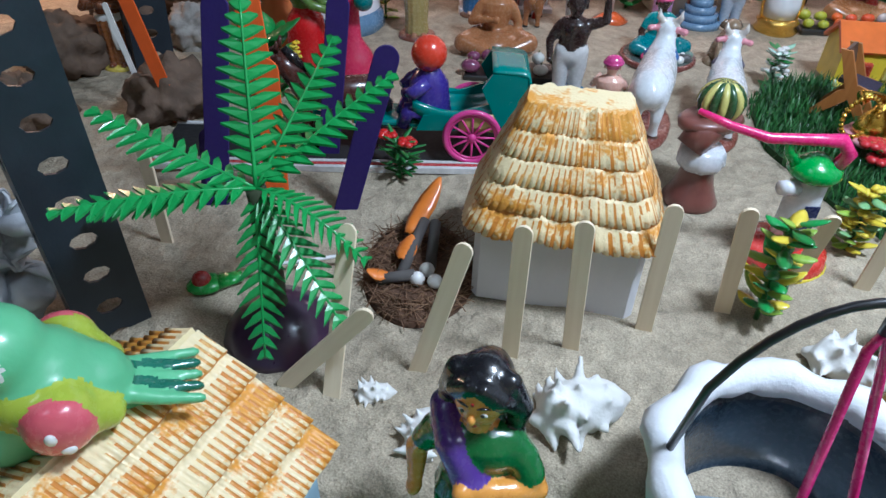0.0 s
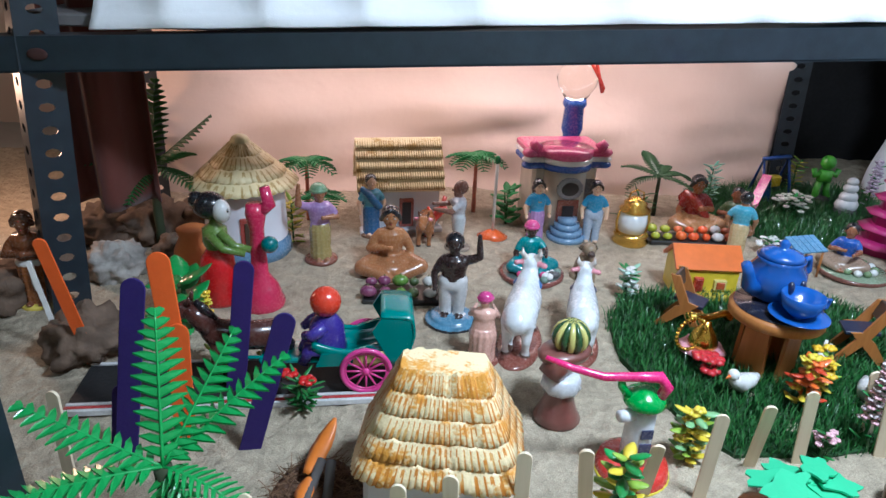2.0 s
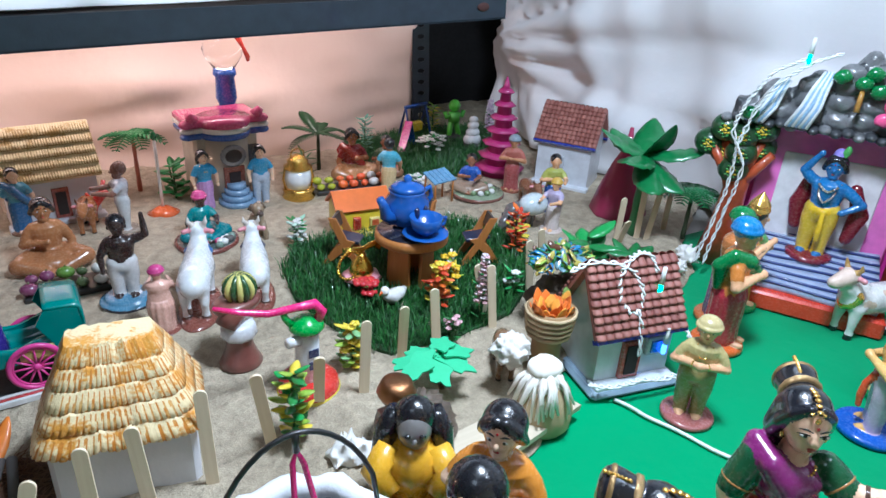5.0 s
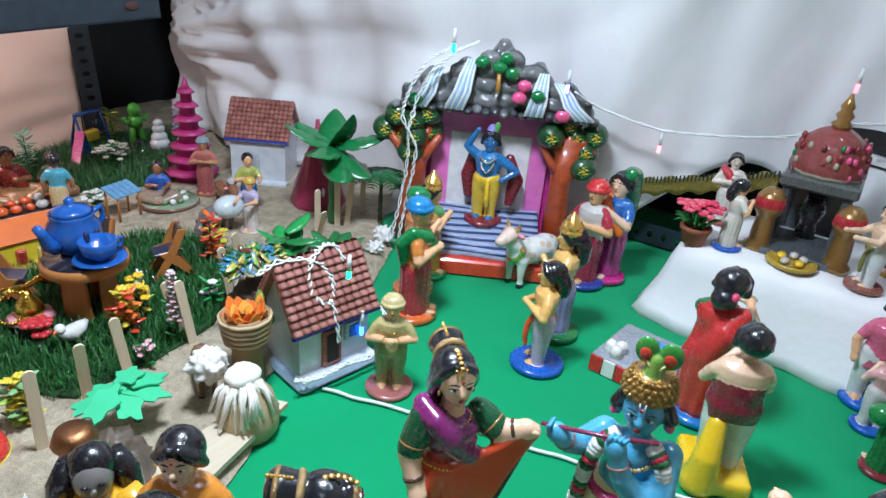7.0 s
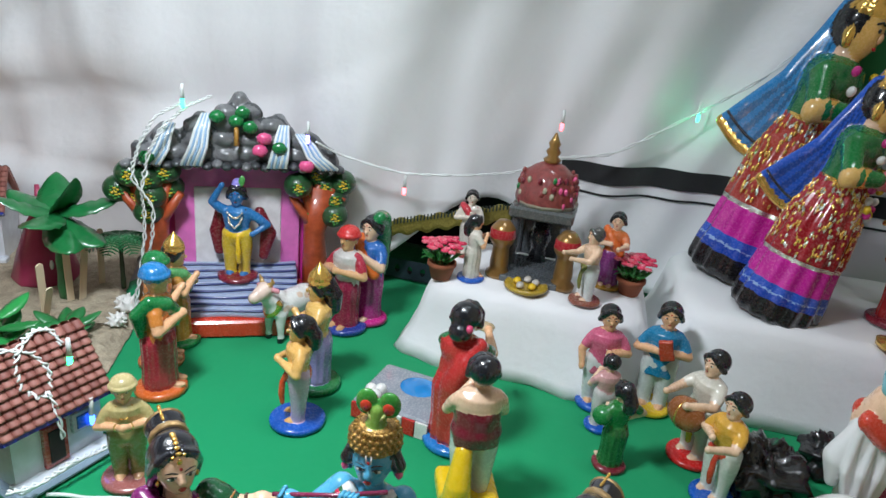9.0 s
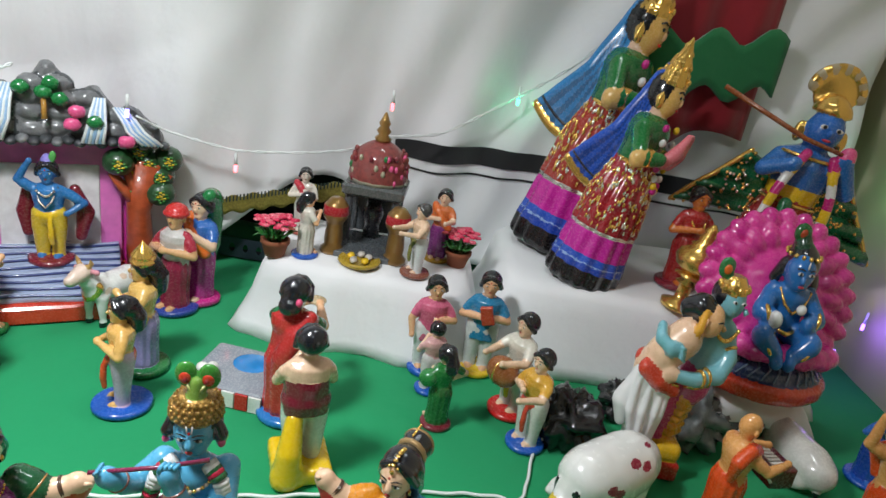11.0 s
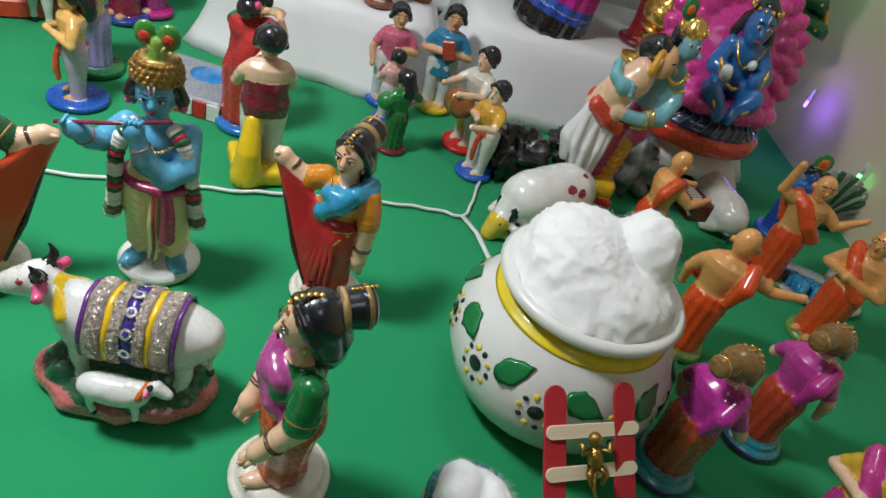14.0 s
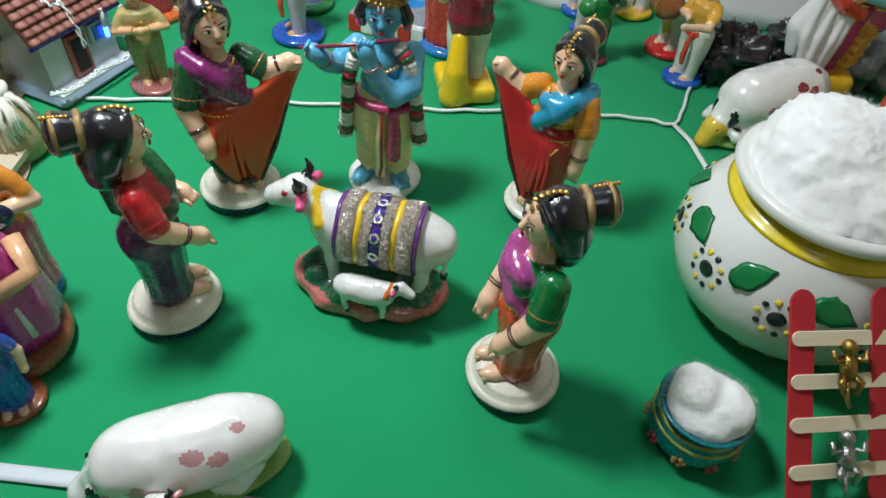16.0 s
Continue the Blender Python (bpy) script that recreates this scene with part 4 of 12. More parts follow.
def dancer(label, at, h, face, skirt, bodice, sleeve, scarf, left, right, hem, raised=0, belt=0, scarf_edge=(0.70, 0.55, 0.68), waist=None):
    """A moulded dancer on a round base; raised: the side (1 left, -1 right) whose hand lifts the skirt."""
    m = Clay(0.0062, 0.020)
    m.lathe([(0.166, 0.0), (0.176, 0.010), (0.176, 0.034), (0.170, 0.044)], NAVY, melt=0.0)
    m.extra.lathe([(0.172, 0.040, NAVY), (0.182, 0.034), (0.183, 0.046, CREAM), (0.178, 0.058), (0.165, 0.064), (0.158, 0.066), (0.150, 0.090), (0.140, 0.099), (0.10, 0.104), (0.02, 0.105)], seg=44)
    for s in (1, -1):
        m.ball((0.085, s * 0.045, 0.116), (0.060, 0.031, 0.024), CLAY_SKIN, melt=0.012)
        for q in range(4):
            m.extra.ball((0.140 - 0.004 * q, s * (0.026 + 0.0125 * q), 0.110), (0.013, 0.0066, 0.009), CLAY_SKIN, 8, 5)
    m.lathe([(0.092, 0.108, hem), (0.097, 0.140, skirt), (0.092, 0.20), (0.100, 0.30), (0.114, 0.40), (0.108, 0.46), (0.088, 0.50)], sx=0.92, sy=1.06, flute=0.028, folds=10, melt=0.01)
    m.ball((-0.035, 0, 0.42), (0.080, 0.105, 0.085), skirt)
    m.ball((0.0, 0, 0.50), (0.076, 0.092, 0.060), waist or bodice)
    m.ball((0.004, 0, 0.61), (0.078, 0.108, 0.105), bodice)
    for s in (1, -1):
        m.ball((0.058, s * 0.046, 0.610), (0.044, 0.046, 0.046), bodice)
    m.tube([(0.0, 0, 0.70), (0.012, 0, 0.78)], [0.044, 0.036], CLAY_SKIN, melt=0.012)
    tips = []
    for s, (e, w) in ((1, left), (-1, right)):
        sh = Vector((-0.006, s * 0.112, 0.672))
        e, w = Vector((e[0], s * e[1], e[2])), Vector((w[0], s * w[1], w[2]))
        cut = sh.lerp(e, 0.80)
        m.tube([sh, sh.lerp(cut, 0.5), cut], [0.052, 0.057, 0.054], sleeve, melt=0.014)
        m.tube([cut, e, e.lerp(w, 0.55), w], [0.043, 0.044, 0.039, 0.033], CLAY_SKIN, melt=0.010)
        d = (w - e).normalized()
        m.ball(w + d * 0.020, (0.036, 0.034, 0.038), CLAY_SKIN, melt=0.016)
        m.tube([w + d * 0.02, w + d * 0.052 + Vector((0.004, 0, -0.010))], [0.030, 0.018], CLAY_SKIN, melt=0.010)
        side = Vector((d.y, -d.x, 0)).normalized()
        for q in range(4):
            o = side * (0.0105 * (q - 1.5))
            m.extra.tube([w + d * 0.040 + o * 1.5, w + d * 0.068 + o * 1.5 + Vector((0.004, 0, -0.014))], [0.0105, 0.0075], CLAY_SKIN, 7)
        turn = d.to_track_quat("Z", "Y").to_matrix()
        for q, r in ((0.62, 0.0415), (0.69, 0.0405)):
            m.extra.lathe([(r - 0.003, -0.004), (r + 0.002, 0.0), (r - 0.003, 0.004)], (0.10, 0.05, 0.03), at=e.lerp(w, q), seg=16, turn=turn)
        m.extra.lathe([(0.054, -0.006), (0.0575, 0.0), (0.054, 0.006)], (0.42, 0.20, 0.06) if belt < 2 else sleeve, at=sh.lerp(cut, 0.86), seg=18, turn=(cut - sh).to_track_quat("Z", "Y").to_matrix())
        tips.append(w + d * 0.04)
    # scarf across the breast, over the shoulder that does not lift the skirt
    k = -raised if raised else (-1 if belt == 1 else 1)
    m.tube([(-0.080, k * 0.06, 0.52), (-0.082, k * 0.085, 0.64), (-0.030, k * 0.105, 0.715), (0.050, k * 0.070, 0.690), (0.086, k * 0.020, 0.630), (0.080, -k * 0.050, 0.560), (0.040, -k * 0.095, 0.520)], [0.030, 0.042, 0.040, 0.044, 0.046, 0.038, 0.026], scarf, melt=0.012, bias=0.004)
    if belt != 3:
        m.ball((0.070, 0.0, 0.655), (0.046, 0.085, 0.042), scarf, melt=0.018, bias=0.003)
    for o, r in ((0.046, 0.0042),):
        m.extra.tube([(-0.03, k * 0.148, 0.690), (0.040, k * 0.112, 0.668), (0.094, k * 0.060, 0.600), (0.100, -k * 0.010, 0.540), (0.066, -k * 0.072, 0.500)], [0.004] * 5, scarf_edge, 6)
    # waist band of beads
    for q in range(26 if belt else 0):
        b = -1.9 + 3.8 * q / 25
        for row in range(2 if belt == 2 else 1):
            m.extra.ball((0.094 * math.cos(b) - 0.004, 0.106 * math.sin(b), 0.486 - 0.018 * row), (0.0075, 0.0085, 0.0075), GOLD if belt < 3 else (0.06, 0.03, 0.05), 7, 5)
    if belt == 2:
        for q in range(20):
            u = q / 19
            m.extra.ball((0.108 - 0.02 * abs(u - 0.5), -0.085 + 0.15 * u, 0.46 - 0.085 * math.sin(math.pi * u)), (0.006, 0.007, 0.006), GOLD, 7, 5)
    if raised:
        w = tips[0] if raised > 0 else tips[1]
        o = tips[1] if raised > 0 else tips[0]
        low = Vector((0.105, raised * 0.055, 0.150))
        m.flap((0.07, -raised * 0.03, 0.46), w + Vector((0.0, 0, -0.02)), low, 0.020, skirt, melt=0.03)
        m.flap((0.03, raised * 0.08, 0.44), w + Vector((0.0, 0, -0.03)), (0.03, raised * 0.09, 0.16), 0.018, skirt, melt=0.03)
        m.ball((0.075, raised * 0.07, 0.33), (0.030, 0.050, 0.16), skirt, melt=0.04)
        for q in range(5):
            y = -0.045 + 0.028 * q
            m.tube([(0.098, y * 0.7 * raised, 0.44), (0.112, y * raised, 0.30), (0.108, (y * 1.1 + 0.012) * raised, 0.17)], [0.006, 0.011, 0.010], skirt, melt=0.010)
        trail = [w + Vector((0.004, raised * 0.006, -0.01)), w.lerp(low, 0.35) + Vector((0.008, raised * 0.022, 0)), w.lerp(low, 0.72) + Vector((0.012, raised * 0.030, -0.01)), low + Vector((0.016, 0.0, -0.018)), Vector((0.105, -raised * 0.045, 0.150))]
        if belt != 2:
            trail += [Vector((0.095, -raised * 0.098, 0.205)), Vector((0.08, -raised * 0.135, 0.30)), o + Vector((0, 0, -0.02))]
            m.flap((0.04, -raised * 0.06, 0.46), o, (0.09, -raised * 0.05, 0.16), 0.018, skirt, melt=0.03)
        m.extra.tube(trail, [0.012] * len(trail), hem, 8)
    # head
    c = (0.014, 0, 0.846)
    m.ball(c, (0.066, 0.066, 0.086), CLAY_SKIN, melt=0.012)
    m.ball((0.036, 0, 0.792), (0.036, 0.040, 0.034), CLAY_SKIN, melt=0.02)
    m.tube([(0.074, 0, 0.862), (0.090, 0, 0.833)], [0.007, 0.0115], CLAY_SKIN, melt=0.010)
    m.tube([(0.082, 0, 0.850), (0.0885, 0, 0.834)], [0.010, 0.012], CLAY_SKIN, melt=0.012)
    clay_face(m, c, CLAY_SKIN)
    m.ball((-0.022, 0, 0.872), (0.080, 0.082, 0.082), DARK_HAIR, melt=0.006, bias=0.002)
    for s in (1, -1):
        m.tube([(0.046, s * 0.016, 0.926), (0.030, s * 0.056, 0.890), (-0.004, s * 0.070, 0.830), (-0.03, s * 0.066, 0.775)], [0.014, 0.019, 0.024, 0.024], DARK_HAIR, melt=0.012)
        m.extra.ball((0.022, s * 0.066, 0.800), (0.006, 0.006, 0.013), GOLD, 8, 6)
    m.tube([(-0.050, 0, 0.87), (-0.070, 0, 0.79), (-0.078, 0, 0.72), (-0.074, 0, 0.690)], [0.068, 0.068, 0.056, 0.036], DARK_HAIR, melt=0.02)
    for s in (1, -1):
        m.tube([(-0.050, s * 0.036, 0.85), (-0.064, s * 0.044, 0.77), (-0.066, s * 0.038, 0.72)], [0.048, 0.044, 0.032], DARK_HAIR, melt=0.02)
    bt = Euler((0, radians(-84), 0)).to_matrix()
    b0 = (-0.084, 0, 0.890)
    m.lathe([(0.046, -0.012), (0.058, 0.0), (0.062, 0.026), (0.068, 0.056), (0.068, 0.076), (0.060, 0.094), (0.044, 0.104), (0.020, 0.108)], DARK_HAIR, at=b0, turn=bt, melt=0.004)
    m.extra.lathe([(0.058, -0.004), (0.066, 0.0), (0.068, 0.014), (0.060, 0.019)], paint((0.55, 0.36, 0.16), 0.3, 0.7, 0.3, 300, 0.8, 0.3), at=b0, seg=26, turn=bt, flute=0.02, folds=13)
    for q in range(7):
        z = 0.034 + 0.011 * q
        m.extra.ball(Vector(b0) + bt @ Vector((0.064 + 0.0006 * q, -0.012, z)), (0.007, 0.007, 0.007), GOLD, 7, 5)
    m.extra.lathe([(0.066, 0.066), (0.0715, 0.073), (0.0705, 0.079), (0.066, 0.084)], paint((0.40, 0.25, 0.10), 0.3, 0.6, 0.3, 300, 0.6, 0.3), at=b0, seg=26, turn=bt)
    for q in range(7):
        u = q / 6
        m.extra.ball((0.066 - 0.105 * u, 0, 0.915 + 0.044 * math.sin(math.pi * (0.15 + 0.62 * u))), (0.0095, 0.0105, 0.006), GOLD, 8, 5)
    m.extra.ball((0.073, 0, 0.905), (0.006, 0.010, 0.012), GOLD, 8, 6)
    for s in (1, -1):
        for q in range(4 if raised else 0):
            m.extra.ball((0.062 - 0.012 * q, s * (0.018 + 0.016 * q), 0.922 - 0.010 * q), (0.006, 0.007, 0.005), GOLD, 7, 5)
    # necklace
    for q in range(13 if raised else 0):
        b = -1.3 + 2.6 * q / 12
        m.extra.ball((0.020 + 0.062 * math.cos(b), 0.062 * math.sin(b), 0.708 - 0.020 * math.cos(b)), (0.006, 0.006, 0.006), GOLD, 7, 5)
    m.uneven(0.004, 7.0)
    return m.thing("dancer_doll", label, "doll", RING, at=at, turn=face, scale=h)


dancer("clay dancer in purple blouse holding out her red-orange skirt", (0.521, 0.127, 0.0), 0.200, 229, paint((0.70, 0.075, 0.020), 0.3, 0, 0.12, 30, 0.04, 0.5), (0.20, 0.02, 0.13), (0.008, 0.08, 0.028), (0.22, 0.02, 0.15),
       ((0.050, 0.175, 0.620), (0.085, 0.255, 0.645)), ((0.020, 0.162, 0.530), (0.085, 0.140, 0.400)), (0.030, 0.022, 0.018), raised=1, belt=1, waist=(0.40, 0.035, 0.02))
dancer("clay dancer with blue scarf and orange sleeves lifting red skirt", (0.580, -0.148, 0.0), 0.188, 158, paint((0.62, 0.020, 0.030), 0.3, 0, 0.12, 30, 0.04, 0.5), (0.75, 0.33, 0.03), (0.74, 0.27, 0.015), (0.03, 0.36, 0.62),
       ((0.015, 0.150, 0.525), (0.035, 0.148, 0.365)), ((0.050, 0.180, 0.660), (0.080, 0.262, 0.735)), (0.07, 0.018, 0.018), raised=-1, belt=2, scarf_edge=(0.10, 0.07, 0.08), waist=(0.48, 0.014, 0.022))
dancer("clay dancer in green blouse and rust sari with black bun", (0.385, -0.151, 0.0), 0.196, 112, (0.62, 0.075, 0.02), (0.0, 0.17, 0.04), (0.0, 0.18, 0.04), (0.46, 0.07, 0.30),
       ((0.020, 0.150, 0.545), (0.110, 0.120, 0.415)), ((0.035, 0.128, 0.545), (0.120, 0.066, 0.430)), (0.45, 0.06, 0.03), belt=1)
dancer("clay dancer doll in red and green blouse and dark violet sari", (0.381, 0.118, 0.0), 0.196, -52, (0.095, 0.030, 0.115), (0.52, 0.015, 0.025), (0.58, 0.015, 0.025), (0.010, 0.10, 0.035),
       ((0.050, 0.126, 0.560), (0.125, 0.050, 0.540)), ((0.025, 0.152, 0.560), (0.140, 0.110, 0.455)), (0.03, 0.012, 0.03), belt=3, scarf_edge=(0.30, 0.42, 0.30), waist=(0.095, 0.030, 0.115))


def flute_player():
    """Sky blue flute player with garland, yellow wrap and feathered crown."""
    m = Clay(0.0062, 0.020)
    blue = paint((0.10, 0.42, 0.66), 0.26, 0, 0.14, 30, 0.06, 0.6)
    wrap = paint((0.93, 0.80, 0.44), 0.3, 0, 0.08, 26, 0.04, 0.5)
    rose = (0.54, 0.04, 0.16)
    m.lathe([(0.165, 0.0), (0.172, 0.012), (0.172, 0.030), (0.158, 0.044), (0.120, 0.052), (0.02, 0.055)], WHITE, melt=0.004)
    for s in (1, -1):
        m.ball((0.062, s * 0.086, 0.072), (0.074, 0.040, 0.030), blue, melt=0.014, turn=Euler((0, 0, s * 0.45)).to_matrix())
        for q in range(4):
            m.extra.ball((0.122 - 0.006 * q, s * (0.096 + 0.013 * q), 0.062), (0.014, 0.008, 0.010), blue, 8, 5)
        m.tube([(0.0, s * 0.060, 0.085), (0.004, s * 0.062, 0.20), (0.006, s * 0.066, 0.33), (0.0, s * 0.060, 0.45)], [0.050, 0.060, 0.074, 0.080], wrap)
        for q in range(8):
            z = 0.125 + 0.040 * q
            m.tube([(0.040, s * 0.006, z + 0.006), (0.066 + 0.012 * (q / 8), s * 0.060, z - 0.010), (0.030, s * (0.112 + 0.014 * q / 8), z + 0.008), (-0.02, s * (0.118 + 0.012 * q / 8), z + 0.016)], [0.010, 0.014, 0.013, 0.010], wrap, melt=0.012)
    m.ball((-0.01, 0, 0.44), (0.088, 0.118, 0.085), wrap)
    m.tube([(0.080, 0.004, 0.46), (0.090, -0.002, 0.30), (0.082, -0.004, 0.10)], [0.018, 0.021, 0.022], wrap, melt=0.014)
    m.extra.tube([(0.100, 0.006, 0.45), (0.1125, 0.004, 0.30), (0.106, 0.006, 0.16), (0.104, -0.006, 0.085)], [0.007, 0.0075, 0.0075, 0.009], (0.36, 0.06, 0.035), 7)
    # waist cloth with its knot and tail
    belt = [(0.095 * math.cos(b) - 0.006, 0.120 * math.sin(b), 0.490 - 0.030 * math.cos(b) * (1 if abs(b) < 1.6 else -1)) for b in [-3.14 + 0.314 * q for q in range(21)]]
    m.tube(belt, 0.020, rose, melt=0.008, bias=0.002)
    m.ball((0.108, 0.052, 0.462), (0.024, 0.030, 0.024), rose, melt=0.008)
    m.tube([(0.108, 0.060, 0.45), (0.116, 0.064, 0.36), (0.110, 0.060, 0.235)], [0.022, 0.027, 0.032], rose, melt=0.006)
    m.tube([(0.108, 0.060, 0.46), (0.080, 0.125, 0.475), (0.060, 0.150, 0.455)], [0.013, 0.014, 0.012], rose, melt=0.006)
    # body
    m.ball((0.0, 0, 0.555), (0.080, 0.104, 0.085), blue)
    m.ball((0.002, 0, 0.650), (0.080, 0.122, 0.080), blue)
    m.tube([(0, 0, 0.70), (0.014, 0, 0.79)], [0.046, 0.038], blue)
    far = Vector((0.150, -0.232, 0.715))
    m.tube([(-0.004, -0.115, 0.688), (0.050, -0.190, 0.630), (0.105, -0.215, 0.662), far], [0.050, 0.046, 0.040, 0.034], blue)
    m.ball(far + Vector((0.006, -0.020, 0.014)), (0.034, 0.036, 0.038), blue)
    for q in range(4):
        p = far + Vector((0.024 - 0.014 * q, -0.030, 0.020))
        m.extra.tube([p, p + Vector((0.004, -0.016, 0.022)), p + Vector((0.012, -0.004, 0.036))], [0.0100, 0.0092, 0.0065], blue, 7)
    m.tube([(0.004, 0.115, 0.688), (0.085, 0.125, 0.585), (0.135, 0.060, 0.565)], [0.050, 0.050, 0.046], blue)
    m.tube([(0.135, 0.060, 0.565), (0.160, -0.005, 0.650), (0.158, -0.040, 0.735)], [0.046, 0.040, 0.033], blue)
    m.ball((0.158, -0.048, 0.765), (0.034, 0.036, 0.036), blue)
    for q in range(4):
        m.extra.tube([(0.176 - 0.006 * q, -0.072 + 0.014 * q, 0.785), (0.170, -0.066 + 0.015 * q, 0.806), (0.150, -0.058 + 0.015 * q, 0.808)], [0.0098, 0.0090, 0.0065], blue, 7)
    m.extra.tube([(0.108, 0.078, 0.802), (0.150, -0.090, 0.780), (0.168, -0.305, 0.750)], [0.0085, 0.0085, 0.0085], (0.24, 0.025, 0.08), 9)
    for e, w, r in (((0.105, -0.215, 0.662), far, 0.040), ((0.160, -0.005, 0.650), (0.158, -0.040, 0.735), 0.040)):
        m.extra.lathe([(r - 0.003, -0.005), (r + 0.002, 0.0), (r - 0.003, 0.005)], (0.30, 0.14, 0.12), at=Vector(e).lerp(Vector(w), 0.55), seg=16, turn=(Vector(w) - Vector(e)).to_track_quat("Z", "Y").to_matrix())
    # breast ornaments
    for q in range(15):
        b = -1.2 + 2.4 * q / 14
        m.extra.ball((0.034 + 0.070 * math.cos(b), 0.085 * math.sin(b), 0.700 - 0.055 * math.cos(b)), (0.008, 0.009, 0.009), GOLD if q % 2 else (0.72, 0.55, 0.40), 7, 5)
    for q in range(9):
        m.extra.ball((0.098, 0.006 * math.sin(q), 0.66 - 0.012 * q), (0.007, 0.012, 0.008), GOLD, 7, 5)
    # garland
    for s in (1, -1):
        line = [(0.045, s * 0.060, 0.735), (0.070, s * 0.108, 0.690), (0.074, s * 0.135, 0.600), (0.066, s * 0.146, 0.480), (0.058, s * 0.158, 0.360), (0.052, s * 0.168, 0.285)]
        n = 24
        for k in range(n):
            p = lerp_path(line, (k + 0.5) / n)
            q = lerp_path(line, min(1.0, (k + 0.9) / n)) - lerp_path(line, k / n)
            c = (WHITE, WHITE, (0.02, 0.13, 0.04), (0.62, 0.02, 0.07), (0.02, 0.13, 0.04), WHITE)[k % 6]
            r = 0.030 if k < n - 2 else 0.036
            m.extra.lathe([(r * 0.78, -0.013), (r, -0.008), (r * 1.02, 0.0), (r, 0.008), (r * 0.78, 0.013)], c, at=p, seg=14, turn=q.to_track_quat("Z", "Y").to_matrix(), flute=0.06, folds=7)
    # head
    c = (0.016, 0, 0.850)
    m.ball(c, (0.070, 0.072, 0.086), blue, melt=0.012)
    m.ball((0.040, 0, 0.796), (0.036, 0.042, 0.034), blue, melt=0.02)
    m.tube([(0.078, 0, 0.866), (0.094, 0, 0.836)], [0.008, 0.0125], blue, melt=0.010)
    m.tube([(0.084, 0, 0.856), (0.092, 0, 0.838)], [0.010, 0.012], blue, melt=0.012)
    clay_face(m, (0.019, 0, 0.850), blue)
    m.extra.tube([(0.090, 0.008, 0.886), (0.088, 0.010, 0.915)], 0.0028, WHITE, 6)
    m.extra.tube([(0.090, -0.008, 0.886), (0.088, -0.010, 0.915)], 0.0028, WHITE, 6)
    m.ball((-0.022, 0, 0.860), (0.080, 0.088, 0.080), DARK_HAIR, melt=0.004)
    for s in (1, -1):
        m.tube([(0.02, s * 0.078, 0.885), (0.022, s * 0.092, 0.845), (0.004, s * 0.090, 0.800)], [0.022, 0.026, 0.018], DARK_HAIR, melt=0.008)
        m.extra.ball((0.030, s * 0.098, 0.815), (0.016, 0.014, 0.018), PINK, 9, 6)
    gilt = paint((0.52, 0.30, 0.07), 0.26, 0.7, 0.5, 160, 0.9, 0.4, "gilt_paint")
    m.lathe([(0.078, 0.898), (0.087, 0.906), (0.088, 0.940), (0.080, 0.968), (0.062, 0.992), (0.030, 1.004)], gilt, sx=0.92, melt=0.003)
    for row in range(4):
        for q in range(22):
            b = 2 * math.pi * (q + 0.5 * (row % 2)) / 22
            r = (0.088, 0.087, 0.083, 0.073)[row]
            m.extra.ball((r * 0.92 * math.cos(b), r * math.sin(b), 0.918 + 0.021 * row), (0.008, 0.0105, 0.010), gilt, 7, 5)
    m.ball((0.0, -0.072, 0.950), (0.030, 0.026, 0.022), gilt, melt=0.004)
    m.tube([(0.012, 0, 1.0), (0.006, 0, 1.045)], [0.034, 0.030], (0.20, 0.36, 0.06), melt=0.004)
    for s in (1, -1):
        m.ball((0.004, s * 0.040, 1.072), (0.020, 0.040, 0.050), (0.045, 0.25, 0.035), melt=0.006)
        m.extra.ball((0.020, s * 0.040, 1.066), (0.010, 0.022, 0.024), (0.60, 0.05, 0.02), 12, 8)
        m.extra.ball((0.027, s * 0.036, 1.062), (0.006, 0.010, 0.011), (0.30, 0.01, 0.02), 9, 6)
        m.extra.tube([(0.034, s * 0.010, 1.02), (0.026, s * 0.030, 1.045)], 0.005, (0.55, 0.58, 0.20), 6)
    m.uneven(0.004, 7.0)
    m.thing("flute_player_doll", "sky blue clay flute player in yellow wrap and beaded garland", "doll", at=(0.577, 0.004, 0.0), turn=186, scale=0.203)


flute_player()
cow = beast("cow_figurine", "white clay cow with silver, yellow and purple saddle cloth", (0.442, -0.029, 0.012), 0.079, 90, saddle=True, collar=YELLOW, base=None, ears=PINK, fat=1.12, hoof=BLACK, category="cow figurine")
m = Clay(0.0022, 0.005)
m.lathe([(0.058, 0.0, (0.60, 0.18, 0.16)), (0.062, 0.006), (0.060, 0.016), (0.05, 0.02, (0.03, 0.15, 0.07)), (0.02, 0.024)], seg=30, sx=0.72, sy=1.22)
m.uneven(0.005, 40)
for k in range(9):
    a = 0.7 * k
    m.ball((0.032 * math.cos(a), 0.055 * math.sin(a), 0.020), (0.010, 0.011, 0.011), (0.02, 0.13, 0.06))
m.thing("figurine_base", "pink and green painted clay plinth under the white cow", "plinth", at=(0.441, -0.024, 0.0), scale=0.86)
beast("calf_figurine", "small white clay calf lying beside the saddled cow", (0.407, -0.031, 0.014), 0.034, 268, collar=ORANGE, fat=1.1, ears=PINK, category="calf figurine")

